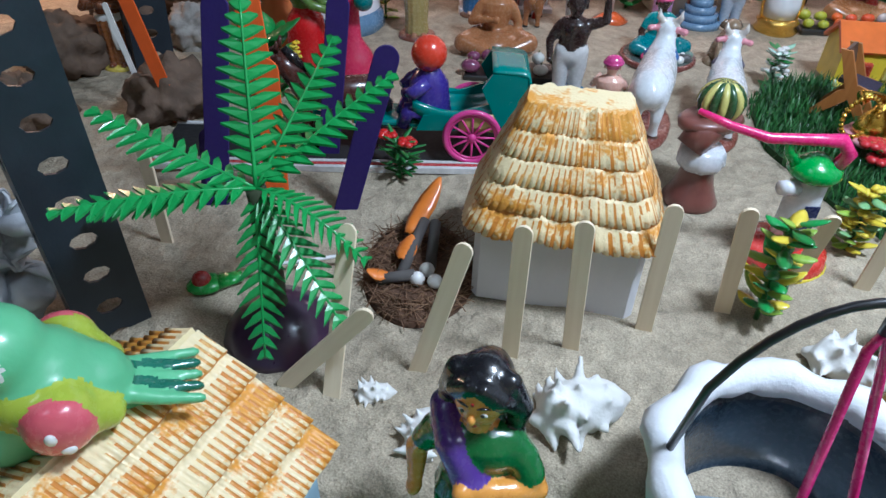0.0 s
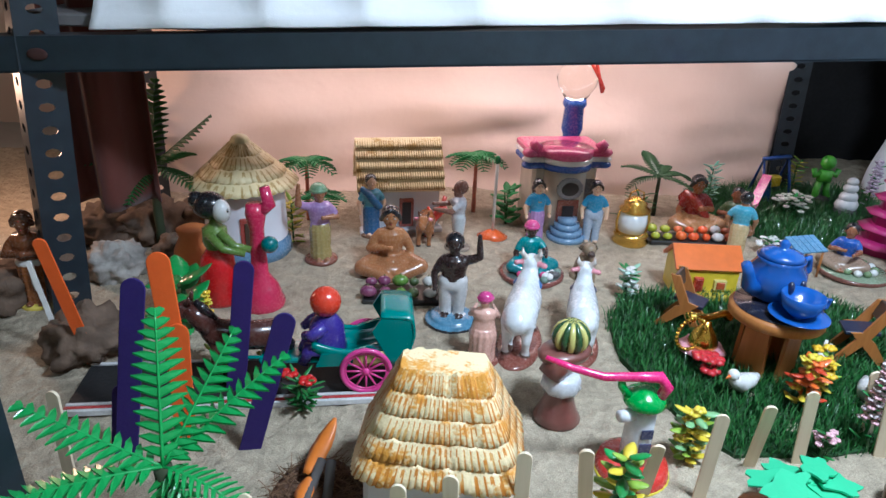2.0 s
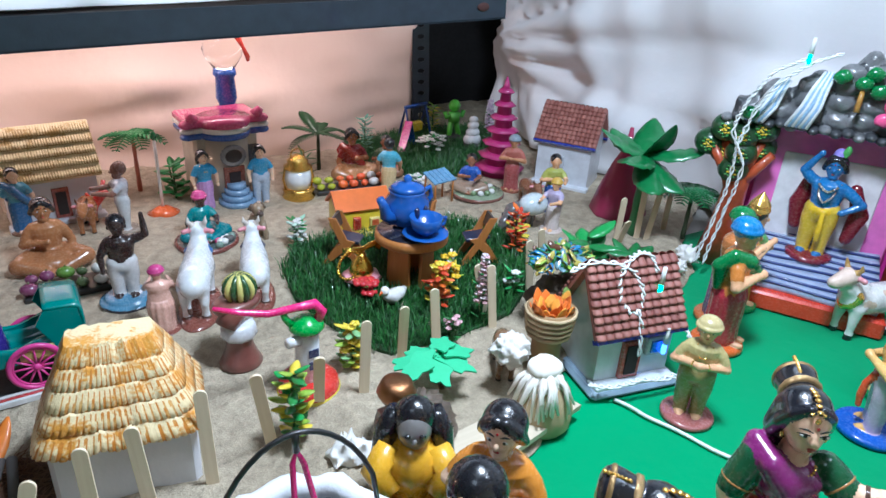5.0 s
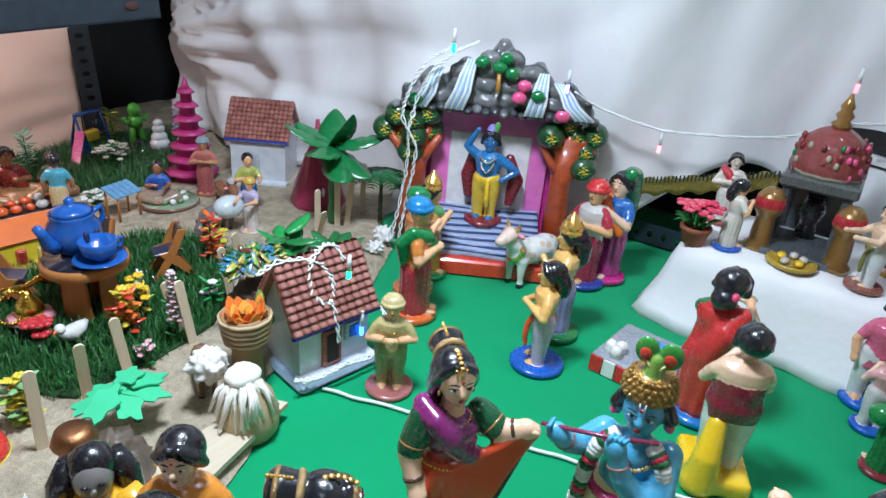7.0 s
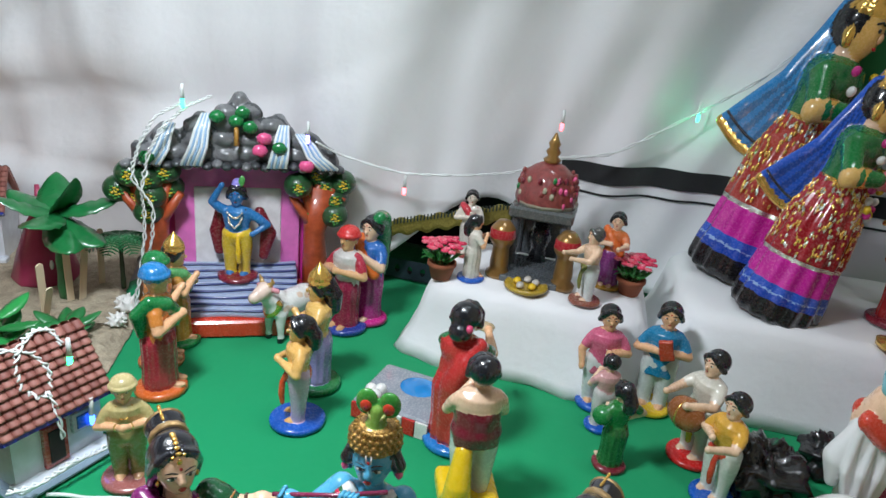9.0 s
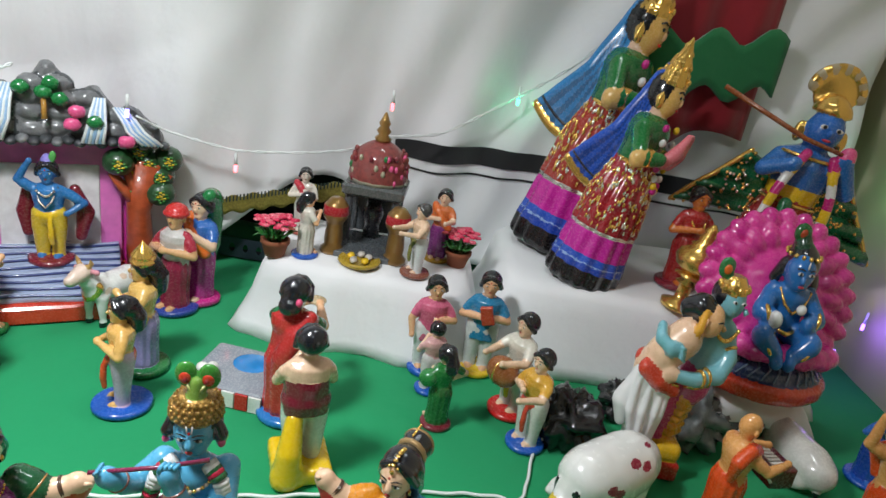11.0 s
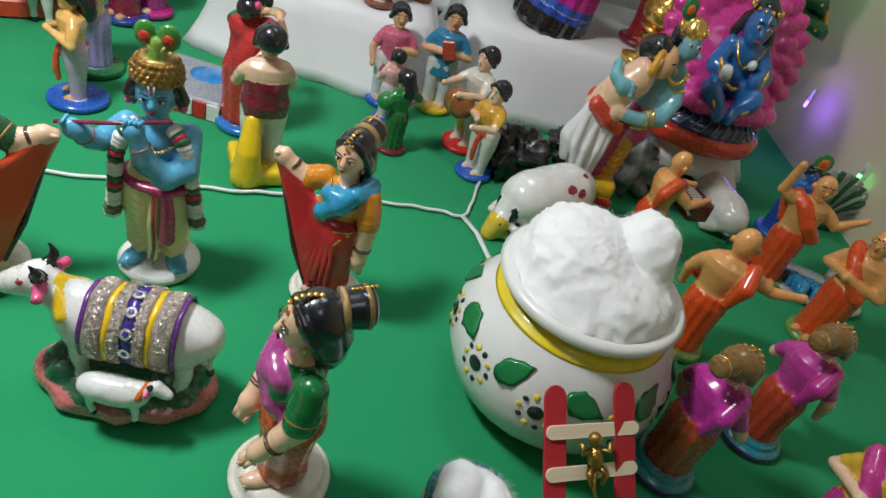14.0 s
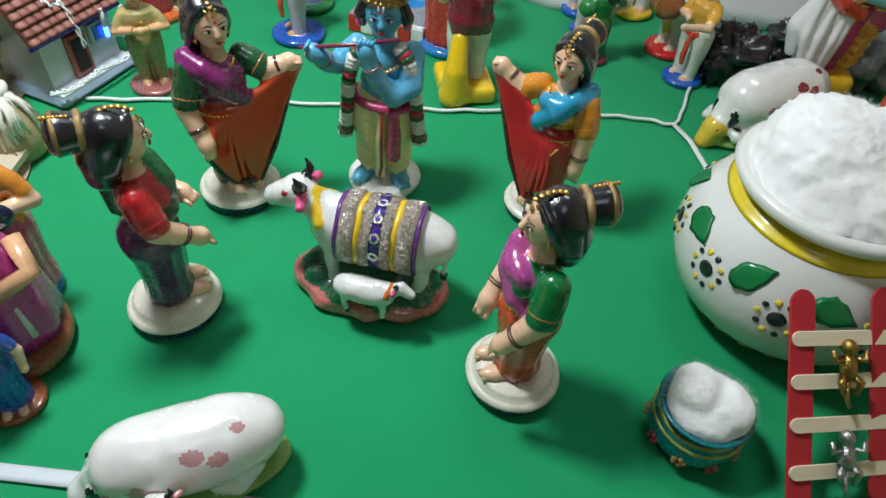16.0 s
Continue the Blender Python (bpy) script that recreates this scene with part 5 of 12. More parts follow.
# front cow, seen from above, with its calf
beast("cow_figurine", "large white clay cow with pink-brown spots, bending to its calf", (0.257, 0.040, 0.0), 0.076, 122, coat=paint((0.82, 0.81, 0.80), 0.22, 0, 0.06, 20, 0.03, 0.6), spots=(0.66, 0.34, 0.36), graze=True, fat=1.25, base=(0.25, 0.45, 0.12), lie=True, category="cow figurine")
beast("calf_figurine", "small white clay calf with red marks below the spotted cow", (0.214, 0.001, 0.004), 0.040, 80, spots=RED, category="calf figurine", collar=RED)

m = Mesh()
m.lathe([(0.032, 0.0, (0.24, 0.07, 0.02)), (0.036, 0.008), (0.032, 0.016)], seg=20, sx=1.2, sy=0.9)
m.lathe([(0.028, 0.016, (0.52, 0.03, 0.30)), (0.030, 0.03), (0.026, 0.07), (0.019, 0.10), (0.015, 0.108)], seg=24, flute=0.06, folds=7)
m.ball((0, 0, 0.13), (0.018, 0.018, 0.021), SKIN)
m.ball((-0.004, 0, 0.135), (0.020, 0.020, 0.020), BLACK)
m.tube([(0.0, 0.022, 0.10), (0.02, 0.028, 0.085), (0.028, 0.004, 0.08)], 0.007, SKIN)
m.tube([(0.0, -0.022, 0.10), (0.02, -0.028, 0.085), (0.028, -0.004, 0.08)], 0.007, SKIN)
m.tube([(0.024, 0.01, 0.03), (0.022, 0.008, 0.06)], [0.004, 0.003], WHITE)
m.tube([(0.026, -0.006, 0.025), (0.024, -0.008, 0.05)], [0.004, 0.003], WHITE)
m.thing("seated_lady_doll", "clay doll in magenta sari with white folds on brown base", "doll", at=(0.323, 0.205, 0), turn=220)
doll("drummer_doll", "clay doll in orange shirt holding a dark drum", (0.364, 0.234, 0.0), 0.166, 215, (0.62, 0.10, 0.22), (0.72, 0.27, 0.03), PALE, base=(BLUE, 0.15), left="fold", right="fold", fat=1.2,
     held=lambda m, w: (m.ball((0.15, 0, 0.60), (0.05, 0.15, 0.085), (0.012, 0.015, 0.06), 16, 9), [m.ball((0.185, y, z), (0.02, 0.05, 0.012), WHITE, 9, 6) for y in (0.06, -0.06) for z in (0.58, 0.63)]))
doll("kneeling_doll", "clay doll in blue with long black hair beside the sand", (0.274, 0.181, 0.0), 0.10, 220, BLUE, (0.02, 0.08, 0.4), PALE, base=((0.26, 0.07, 0.02), 0.2), long_hair=0.2)

# ---- courtiers before the painted arch ----
CROWD = "dolls before the arch"
doll("policeman_doll", "khaki-uniformed policeman doll with a cap, on a pink-brown base", (0.655, 0.287, 0.0), 0.122, 215, OLIVE, (0.50, 0.42, 0.18), SKIN, base=((0.35, 0.12, 0.11), 0.22), legs=True, left="fold", right="fold", cap=(0.60, 0.50, 0.24), trim=BLACK, group=CROWD)
doll("courtier_doll", "clay doll in red and green shawl with a blue hat", (0.797, 0.360, 0.0), 0.172, 300, (0.45, 0.03, 0.05), (0.62, 0.22, 0.04), SKIN, base=((0.65, 0.13, 0.02), 0.18), left="fold", right="fold", stole=GREEN, cap=(0.02, 0.22, 0.55), group=CROWD)
doll("courtier_doll", "clay doll with gold crown and orange robe before the arch", (0.905, 0.415, 0.0), 0.150, 300, (0.55, 0.25, 0.04), (0.60, 0.30, 0.06), SKIN, base=(GREEN, 0.2), left="fold", right="pray", crown=GOLD, stole=(0.1, 0.35, 0.12), group=CROWD)
doll("courtier_doll", "clay doll with green veil and dark skirt beside the arch", (0.850, 0.400, 0.0), 0.160, 300, (0.15, 0.06, 0.18), (0.55, 0.20, 0.06), SKIN, base=((0.5, 0.15, 0.05), 0.18), left="pray", right="pray", cap=GREEN, group=CROWD)
doll("boy_doll", "clay boy with bare yellow chest, orange sash and blue base", (0.806, 0.180, 0.0), 0.142, 120, (0.60, 0.45, 0.62), (0.78, 0.45, 0.13), (0.80, 0.48, 0.16), base=(BLUE, 0.23), legs=True, left="fold", right="fold", sash=(0.75, 0.08, 0.02), long_hair=0.14, group=CROWD)
doll("courtier_doll", "clay doll with gold crown and lilac wrap behind the boy", (0.886, 0.195, 0.0), 0.158, 120, (0.32, 0.28, 0.55), (0.80, 0.50, 0.15), (0.80, 0.48, 0.16), base=(GREEN, 0.2), left="pray", right="fold", crown=GOLD, long_hair=0.18, group=CROWD)
doll("courtier_doll", "bearded clay doll with red turban and robe, on a blue base", (1.045, 0.225, 0.0), 0.168, 165, (0.30, 0.015, 0.06), (0.65, 0.62, 0.60), (0.75, 0.42, 0.2), base=((0.02, 0.05, 0.30), 0.2), left="fold", right="fold", cap=(0.60, 0.03, 0.03), sleeve=(0.45, 0.03, 0.06), group=CROWD)
doll("courtier_doll", "clay lady doll in blue with a long green veil", (1.085, 0.205, 0.0), 0.176, 165, (0.45, 0.03, 0.25), (0.03, 0.15, 0.50), PALE, base=(MAGENTA, 0.18), left="pray", right="pray", stole=ORANGE, group=CROWD,
     held=lambda m, w: m.tube([(-0.02, 0.06, 0.97), (-0.10, 0.02, 0.92), (-0.14, 0, 0.75), (-0.13, 0, 0.50), (-0.10, 0, 0.30)], [0.05, 0.085, 0.09, 0.085, 0.05], (0.01, 0.22, 0.06), 10, 1.3))
beast("cow_figurine", "white clay cow with gold bridle standing before the arch", (0.995, 0.292, 0.0), 0.072, 165, head=(0.80, 0.62, 0.52), collar=GOLD, spots=(0.72, 0.55, 0.42), fat=0.95, long_neck=True, horns=(0.5, 0.3, 0.1))


# ---- painted arch with mountain top ----
def arch():
    ob = holder("painted_arch", "painted clay grotto arch with rocky roof and two trees", "arch", (1.050, 0.410, 0.0), 210)
    # local: +x towards the viewer, y across
    for name, x, w, z, h, c, words in (("back_panel", -0.035, 0.22, 0.115, 0.21, (0.62, 0.03, 0.33), "magenta back panel"), ("inner_rim", -0.027, 0.186, 0.118, 0.19, (0.86, 0.20, 0.60), "pink inner rim"), ("white_panel", -0.0245, 0.128, 0.108, 0.15, (0.90, 0.84, 0.88), "white painted panel")):
        P = Mesh()
        P.box((x, 0, z), (0.012, w, h), paint(c, 0.45))
        P.part(name, ob, words)
    P = Mesh()
    P.box((0.04, 0, 0.013), (0.16, 0.20, 0.026), paint((0.70, 0.05, 0.02)))
    P.part("plinth", ob, "glossy red plinth")
    wave = paint((0.40, 0.48, 0.68), 0.3)
    line = paint((0.03, 0.05, 0.20), 0.3)
    for k in range(9):
        x = 0.10 - 0.016 * k
        P = Mesh()
        P.tube([(x + 0.003 * math.sin(40 * y + k), y, 0.030 + 0.0035 * k + 0.001 * math.cos(60 * y)) for y in [-0.088 + 0.011 * q for q in range(17)]], 0.0085, wave, 7)
        ripple = P.part("ripple", ob, "pale blue painted ripple")
        P = Mesh()
        P.tube([(x + 0.006 + 0.003 * math.sin(40 * y + k), y, 0.036 + 0.0035 * k) for y in [-0.088 + 0.011 * q for q in range(17)]], 0.0022, line, 5)
        P.part("wave_line", ripple, "dark wavy line")
    for s in (1, -1):
        P = Mesh()
        P.tube([(-0.01, s * 0.125, 0.0), (-0.01, s * 0.118, 0.06), (0.0, s * 0.115, 0.12), (-0.01, s * 0.125, 0.19)], [0.026, 0.020, 0.017, 0.03], paint((0.50, 0.08, 0.02), 0.35, 0, 0.4, 90, 0.5), 12)
        for k in range(5):
            a = -0.9 + 0.45 * k
            P.tube([(0.0, s * 0.118, 0.12), (0.01, s * 0.118 + 0.05 * math.sin(a), 0.15 + 0.05 * math.cos(a))], [0.010, 0.006], m_trunk, 7)
        P.part("tree_trunk", ob, "orange-brown painted trunk")
        P = Mesh()
        rs = random.Random(3 + s)
        for k in range(8):
            a, r = k * 2.4 + s, 0.042 * math.sqrt((k + 0.4) / 8)
            c = Vector((rs.uniform(-0.012, 0.012), s * 0.124 + r * math.cos(a), 0.186 + r * math.sin(a)))
            P.ball(c, (0.022, 0.022, 0.020), m_canopy, 14, 9)
            for q in range(16):
                b, e = q * 2.4, 0.010 * math.sqrt(q / 16)
                P.ball(c + Vector((0.0205, e * math.cos(b), e * math.sin(b))), (0.002, 0.0028, 0.0016), m_fruit if q < 7 else m_tip, 6, 4)
        P.part("tree_crown", ob, "dark green crown dotted with yellow flowers")
    # rocks
    rs = random.Random(11)
    rock = paint((0.20, 0.205, 0.215), 0.28, 0, 0.5, 70, 0.4)
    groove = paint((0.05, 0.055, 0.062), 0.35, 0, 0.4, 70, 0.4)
    P = Clay(0.0028, 0.006)
    for y, w, t in ((0.004, 0.050, 0.330), (-0.050, 0.040, 0.300), (-0.098, 0.034, 0.282), (0.058, 0.040, 0.302), (0.104, 0.034, 0.278)):
        P.flap((-0.006, y - w, 0.232), (-0.006, y + w, 0.232), (-0.004, y, t - 0.012), 0.012, rock, melt=0.012)
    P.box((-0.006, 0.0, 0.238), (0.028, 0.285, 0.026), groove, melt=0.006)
    for row, (z, half, n) in enumerate(((0.241, 0.120, 8), (0.262, 0.094, 6), (0.283, 0.052, 4), (0.301, 0.016, 2))):
        for k in range(n):
            y = -half + 2 * half * k / (n - 1) + rs.uniform(-0.004, 0.004)
            c = (0.003, y, z + rs.uniform(-0.003, 0.003))
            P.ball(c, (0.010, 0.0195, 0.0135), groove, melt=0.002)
            P.ball((0.007, y, c[2]), (0.010, 0.0160, 0.0105), rock, turn=Euler((rs.uniform(-0.5, 0.5), 0, 0)).to_matrix(), melt=0.0015)
    P.uneven(0.0016, 80)
    roof = P.part("rocky_roof", ob, "grey painted rocks rising to a peak")
    for k in range(23):
        P = Mesh()
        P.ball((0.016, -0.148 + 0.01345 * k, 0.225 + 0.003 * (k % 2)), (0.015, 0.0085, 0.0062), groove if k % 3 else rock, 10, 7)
        P.part("edge_stone", roof)
    fall = paint((0.34, 0.52, 0.76), 0.25)
    foam = paint((0.82, 0.86, 0.90), 0.3)
    for y0, y1, z0 in ((-0.088, -0.116, 0.284), (-0.040, -0.062, 0.300), (0.066, 0.056, 0.288), (0.088, 0.132, 0.276)):
        stream = None
        for w in range(-3, 4):
            P = Mesh()
            k = w * 0.0032
            P.tube([(0.013, y0 + k * 0.6, z0), (0.022, y0 * 0.7 + y1 * 0.3 + k * 0.9, z0 - (z0 - 0.226) * 0.3), (0.027, (y0 + y1) / 2 + k * 1.1 + 0.001 * math.sin(w), z0 - (z0 - 0.226) * 0.6), (0.031, y1 + k * 1.3, 0.228)], [0.0018, 0.0024, 0.0026, 0.0026], foam if w % 2 else fall, 6)
            stream = P.part("strand", stream) and stream if stream else P.part("waterfall", ob, "blue and white painted waterfall")
    for y, z, c in ((0.0, 0.285, GREEN), (0.022, 0.277, GREEN), (-0.03, 0.29, GREEN), (0.01, 0.297, GREEN), (0.045, 0.262, PINK), (0.038, 0.245, PINK), (0.115, 0.225, PINK), (0.07, 0.25, GREEN), (-0.14, 0.23, GREEN)):
        P = Mesh()
        P.ball((0.034 - 0.16 * (z - 0.22), y * 0.85, z + 0.008), (0.007, 0.011, 0.009), c, 12, 8)
        P.uneven(0.002, 200)
        P.part("bush" if c is GREEN else "flower", ob)
    P = Mesh()
    P.tube([(0.028, 0.0, 0.258), (0.022, 0.0, 0.288)], [0.004, 0.003], (0.5, 0.25, 0.05), 6)
    P.part("stump", ob, "yellow-brown stump")


m_trunk = paint((0.50, 0.08, 0.02), 0.35, 0, 0.4, 90, 0.5)
m_canopy = paint((0.012, 0.075, 0.02), 0.3, 0, 0.4, 90, 0.5)
m_fruit, m_tip = paint((0.70, 0.50, 0.03)), paint((0.06, 0.25, 0.05))
arch()


def blue_god_extra(m, hands_at):
    m.ball((-0.03, 0.0, 0.98), (0.05, 0.05, 0.05), (0.3, 0.25, 0.7), 10, 7)
    m.ball((0.0, 0.05, 1.02), (0.02, 0.03, 0.05), (0.1, 0.4, 0.1), 8, 6)
    m.tube([(-0.10, 0.20, 0.68), (-0.13, 0.28, 0.45), (-0.10, 0.24, 0.22)], [0.05, 0.08, 0.05], MAROON, 9, 0.4)
    m.tube([(-0.10, -0.18, 0.68), (-0.13, -0.22, 0.45), (-0.10, -0.2, 0.25)], [0.05, 0.08, 0.05], MAROON, 9, 0.4)
    for q in range(8):
        m.ball((0.11, -0.07 + 0.02 * q, 0.72 - 0.05 * math.sin(math.pi * q / 7)), 0.014, SILVER, 7, 5)


doll("blue_boy_doll", "blue clay doll in yellow trousers raising one arm inside the arch", (1.035, 0.402, 0.050), 0.152, 200, (0.72, 0.50, 0.04), (0.03, 0.19, 0.48), (0.03, 0.17, 0.45), base=(MAROON, 0.2), legs=True, left="hip", right=((0.03, 0.23, 0.80), (0.06, 0.13, 0.97)), held=blue_god_extra, beads=SILVER, sash=YELLOW)

# ---- shrine on the white-draped box ----
def drape_box(name, label, x0, x1, y0, y1, h, round_=0.03, seed=0.0):
    m = Mesh()
    n, rings = 56, []
    for z, g in ((0.0, 0.034), (h * 0.15, 0.026), (h * 0.4, 0.014), (h * 0.7, 0.006), (h * 0.9, 0.0), (h * 0.985, -0.010), (h * 1.005, -0.026), (h * 1.005, -0.06)):
        ring = []
        for i in range(n):
            a = 2 * math.pi * i / n
            c, s = math.cos(a), math.sin(a)
            k = (abs(c) ** 8 + abs(s) ** 8) ** (-1 / 8)
            wr = 0.011 * wobble(a * 2.6, z * 6, 1.7, seed) * (1 - 0.5 * z / h) + 0.005 * math.sin(9 * a + seed) * (1 - z / h)
            ring.append(((x0 + x1) / 2 + ((x1 - x0) / 2 + g + wr) * c * k, (y0 + y1) / 2 + ((y1 - y0) / 2 + g + wr) * s * k, z + 0.004 * wobble(a * 3, z * 9, 1.3, seed + 2)))
        rings.append(ring)
    m.rings(rings, WHITE_CLOTH)
    return m.thing(name, label, "draped box")


drape_box("draped_box", "box covered with a white cloth, carrying the small shrine", 1.03, 1.25, -0.20, 0.105, 0.108, seed=1.0)
drape_box("draped_box", "taller box covered with crumpled white cloth under the large dolls", 1.06, 1.36, -0.72, -0.245, 0.128, seed=4.0)
TOPZ = 0.109
T2 = 0.130
ob = holder("toy_shrine", "small grey clay temple with red domed roof and gilt finial", "shrine", (1.175, -0.035, TOPZ), 180)
ob.matrix_basis = ob.matrix_basis @ Matrix.Diagonal((0.84, 0.76, 0.90, 1))
for name, c, size in [("floor_slab", (0.045, 0, 0.005), (0.12, 0.11, 0.01)), ("back_wall", (-0.04, 0, 0.05), (0.008, 0.09, 0.088))] + [("post", (x, y, 0.05), (0.016, 0.016, 0.09)) for x in (-0.035, 0.035) for y in (-0.048, 0.048)]:
    m = Mesh()
    m.box(c, size, STONE, bevel=0.25 if name == "post" else 0.12)
    m.part(name, ob, "" if name == "post" else "dark grey stone")
m = Mesh()
m.box((0, 0, 0.103), (0.105, 0.125, 0.020), (0.10, 0.11, 0.11), bevel=0.2)
m.part("cornice", ob)
m = Mesh()
brick = paint((0.30, 0.045, 0.04), 0.4, 0, 0.5, 140, 0.9)
m.lathe([(0.062, 0.113, (0.45, 0.42, 0.32)), (0.064, 0.119, brick), (0.062, 0.13), (0.058, 0.15), (0.046, 0.168), (0.03, 0.178), (0.014, 0.184)], seg=24, sx=0.8, sy=0.95, flute=0.03, folds=12)
dome = m.part("dome", ob, "red knobbly dome")
rs = random.Random(4)
for k in range(60):
    m = Mesh()
    a, z = rs.uniform(0, 6.3), rs.uniform(0.118, 0.165)
    r = 0.060 - 0.35 * max(0, z - 0.145)
    m.ball((r * 0.8 * math.cos(a), r * 0.95 * math.sin(a), z), (0.005, 0.005, 0.006), rs.choice([brick, brick, MAROON, (0.45, 0.42, 0.3), GREEN, PINK]), 6, 4)
    m.part("knob", dome)
m = Mesh()
m.lathe([(0.014, 0.182), (0.018, 0.188), (0.010, 0.194), (0.015, 0.201), (0.009, 0.208), (0.012, 0.214), (0.006, 0.224), (0.002, 0.232)], paint((0.40, 0.22, 0.06), 0.3, 0.5), seg=12)
m.part("finial", ob, "gilt finial")
m = Mesh()
m.lathe([(0.014, 0.01), (0.012, 0.03), (0.018, 0.05), (0.010, 0.075)], BLACK, seg=10)
m.thing("idol", "small black idol inside the shrine", "idol", at=(1.175, -0.035, TOPZ))
for y in (0.012, -0.082):
    m = Mesh()
    m.lathe([(0.018, 0.0), (0.019, 0.006), (0.013, 0.012), (0.014, 0.02), (0.012, 0.045), (0.014, 0.05), (0.017, 0.054), (0.020, 0.062, (0.42, 0.02, 0.03)), (0.018, 0.075), (0.009, 0.086)], paint((0.30, 0.16, 0.04), 0.3, 0.5), seg=14)
    m.thing("lamp_pillar", "gilt pillar with a red pot on top before the shrine", "pillar", "shrine pillars", at=(1.105, y, TOPZ))
m = Mesh()
m.lathe([(0.026, 0.0, (0.45, 0.30, 0.03)), (0.032, 0.005), (0.030, 0.009), (0.022, 0.006)], seg=20)
for k in range(5):
    a = k * 1.3
    m.ball((0.014 * math.cos(a), 0.014 * math.sin(a), 0.010), (0.010, 0.006, 0.004), YELLOW if k % 2 else (0.6, 0.55, 0.5), 8, 5)
m.thing("offering_plate", "yellow offering plate before the shrine", "plate", at=(1.075, -0.035, TOPZ))
doll("devotee_doll", "clay devotee in white sari on a blue base by the shrine", (1.072, 0.046, TOPZ), 0.100, 300, (0.70, 0.66, 0.58), (0.72, 0.68, 0.60), SKIN, base=(BLUE, 0.2), left="pray", right="pray", long_hair=0.15, sash=None)
doll("priest_doll", "bare-chested clay priest in a white wrap, on a brown base", (1.072, -0.118, TOPZ), 0.112, 120, (0.72, 0.74, 0.74), PALE, PALE, base=((0.25, 0.08, 0.05), 0.2), legs=True, left="fwd", right="fwd", sash=(0.2, 0.2, 0.05), hair=(0.05, 0.05, 0.05))
doll("lady_doll", "clay lady in purple sari with an orange shawl beside the shrine", (1.145, -0.145, TOPZ), 0.118, 170, (0.20, 0.03, 0.18), (0.65, 0.16, 0.04), PALE, base=((0.45, 0.25, 0.02), 0.18), left="fwd", right="fold", stole=(0.7, 0.15, 0.03))
doll("goddess_doll", "white clay goddess doll with red shawl behind the flower pot", (1.165, 0.075, TOPZ), 0.108, 190, (0.70, 0.66, 0.60), (0.75, 0.70, 0.62), (0.80, 0.72, 0.62), base=((0.3, 0.05, 0.03), 0.2), left="pray", right="fold", stole=(0.55, 0.03, 0.05), beads=(0.5, 0.05, 0.05))


def flower_pot(at):
    ob = holder("flower_pot", "tiny clay pot of bright pink-red flowers", "flower pot", at, 0, "flower pots")
    m = Mesh()
    m.lathe([(0.014, 0.0), (0.019, 0.018), (0.021, 0.020), (0.021, 0.025), (0.017, 0.025), (0.015, 0.02)], matte((0.30, 0.09, 0.04)), seg=18)
    m.part("pot", ob, "terracotta pot")
    m = Mesh()
    rs = random.Random(8)
    for k in range(60):
        a, r = rs.uniform(0, 6.3), rs.uniform(0.008, 0.034)
        m.tube([(0.005 * math.cos(a), 0.005 * math.sin(a), 0.02), (r * 0.7 * math.cos(a), r * 0.7 * math.sin(a), 0.036), (r * math.cos(a), r * math.sin(a), 0.044 + rs.uniform(-0.012, 0.006))], [0.0015, 0.0022, 0.0005], LEAF, 5)
    m.part("leaves", ob)
    m = Mesh()
    for k in range(34):
        a, r = k * 2.4, 0.030 * math.sqrt(k / 34)
        c = Vector((r * math.cos(a), r * math.sin(a), 0.056 - 6.0 * r * r + rs.uniform(-0.003, 0.003)))
        for q in range(5):
            b = q * 1.257 + k
            m.ball(c + Vector((0.003 * math.cos(b), 0.003 * math.sin(b), 0)), (0.0032, 0.0032, 0.002), (0.70, 0.03, 0.10) if k % 3 else (0.75, 0.12, 0.18), 6, 4)
    m.part("blossoms", ob, "pink-red blossoms")


flower_pot((1.056, 0.086, TOPZ))
flower_pot((1.135, -0.178, TOPZ))

# ---- visitors standing on the green cloth ----
VISIT = "visitors before the shrine"
def worship_lady(m, hands_at):
    """Nape knot with a flower, a long fall of sari and the offering plate."""
    m.ball((-0.085, 0.0, 0.815), (0.062, 0.070, 0.066), DARK_HAIR)
    m.extra.ball((-0.10, -0.058, 0.85), (0.026, 0.022, 0.026), (0.75, 0.08, 0.20), 10, 7)
    m.tube([(-0.02, -0.10, 0.72), (-0.075, -0.06, 0.62), (-0.085, 0.0, 0.45), (-0.07, 0.02, 0.22)], [0.055, 0.075, 0.085, 0.07], (0.55, 0.03, 0.03))
    m.ball((0.36, 0.0, 0.66), (0.065, 0.075, 0.022), (0.55, 0.42, 0.24))


doll("worshipper_doll", "clay lady in red sari offering a plate to the shrine", (0.843, 0.000, 0.0), 0.186, 352, (0.55, 0.03, 0.03), (0.55, 0.03, 0.03), SKIN, base=((0.02, 0.20, 0.58), 0.19), left=((0.12, 0.15, 0.62), (0.31, 0.05, 0.66)), right=((0.12, 0.15, 0.62), (0.31, 0.05, 0.66)), sleeve=(0.01, 0.16, 0.05), hair=DARK_HAIR, fat=1.25, held=worship_lady, group=VISIT)
def shawl_extra(m, hands_at):
    m.lathe([(0.125, 0.40, (0.20, 0.012, 0.03)), (0.132, 0.45), (0.128, 0.52), (0.124, 0.60), (0.116, 0.635)], seg=24, sx=0.92, sy=1.10, flute=0.02, folds=9)


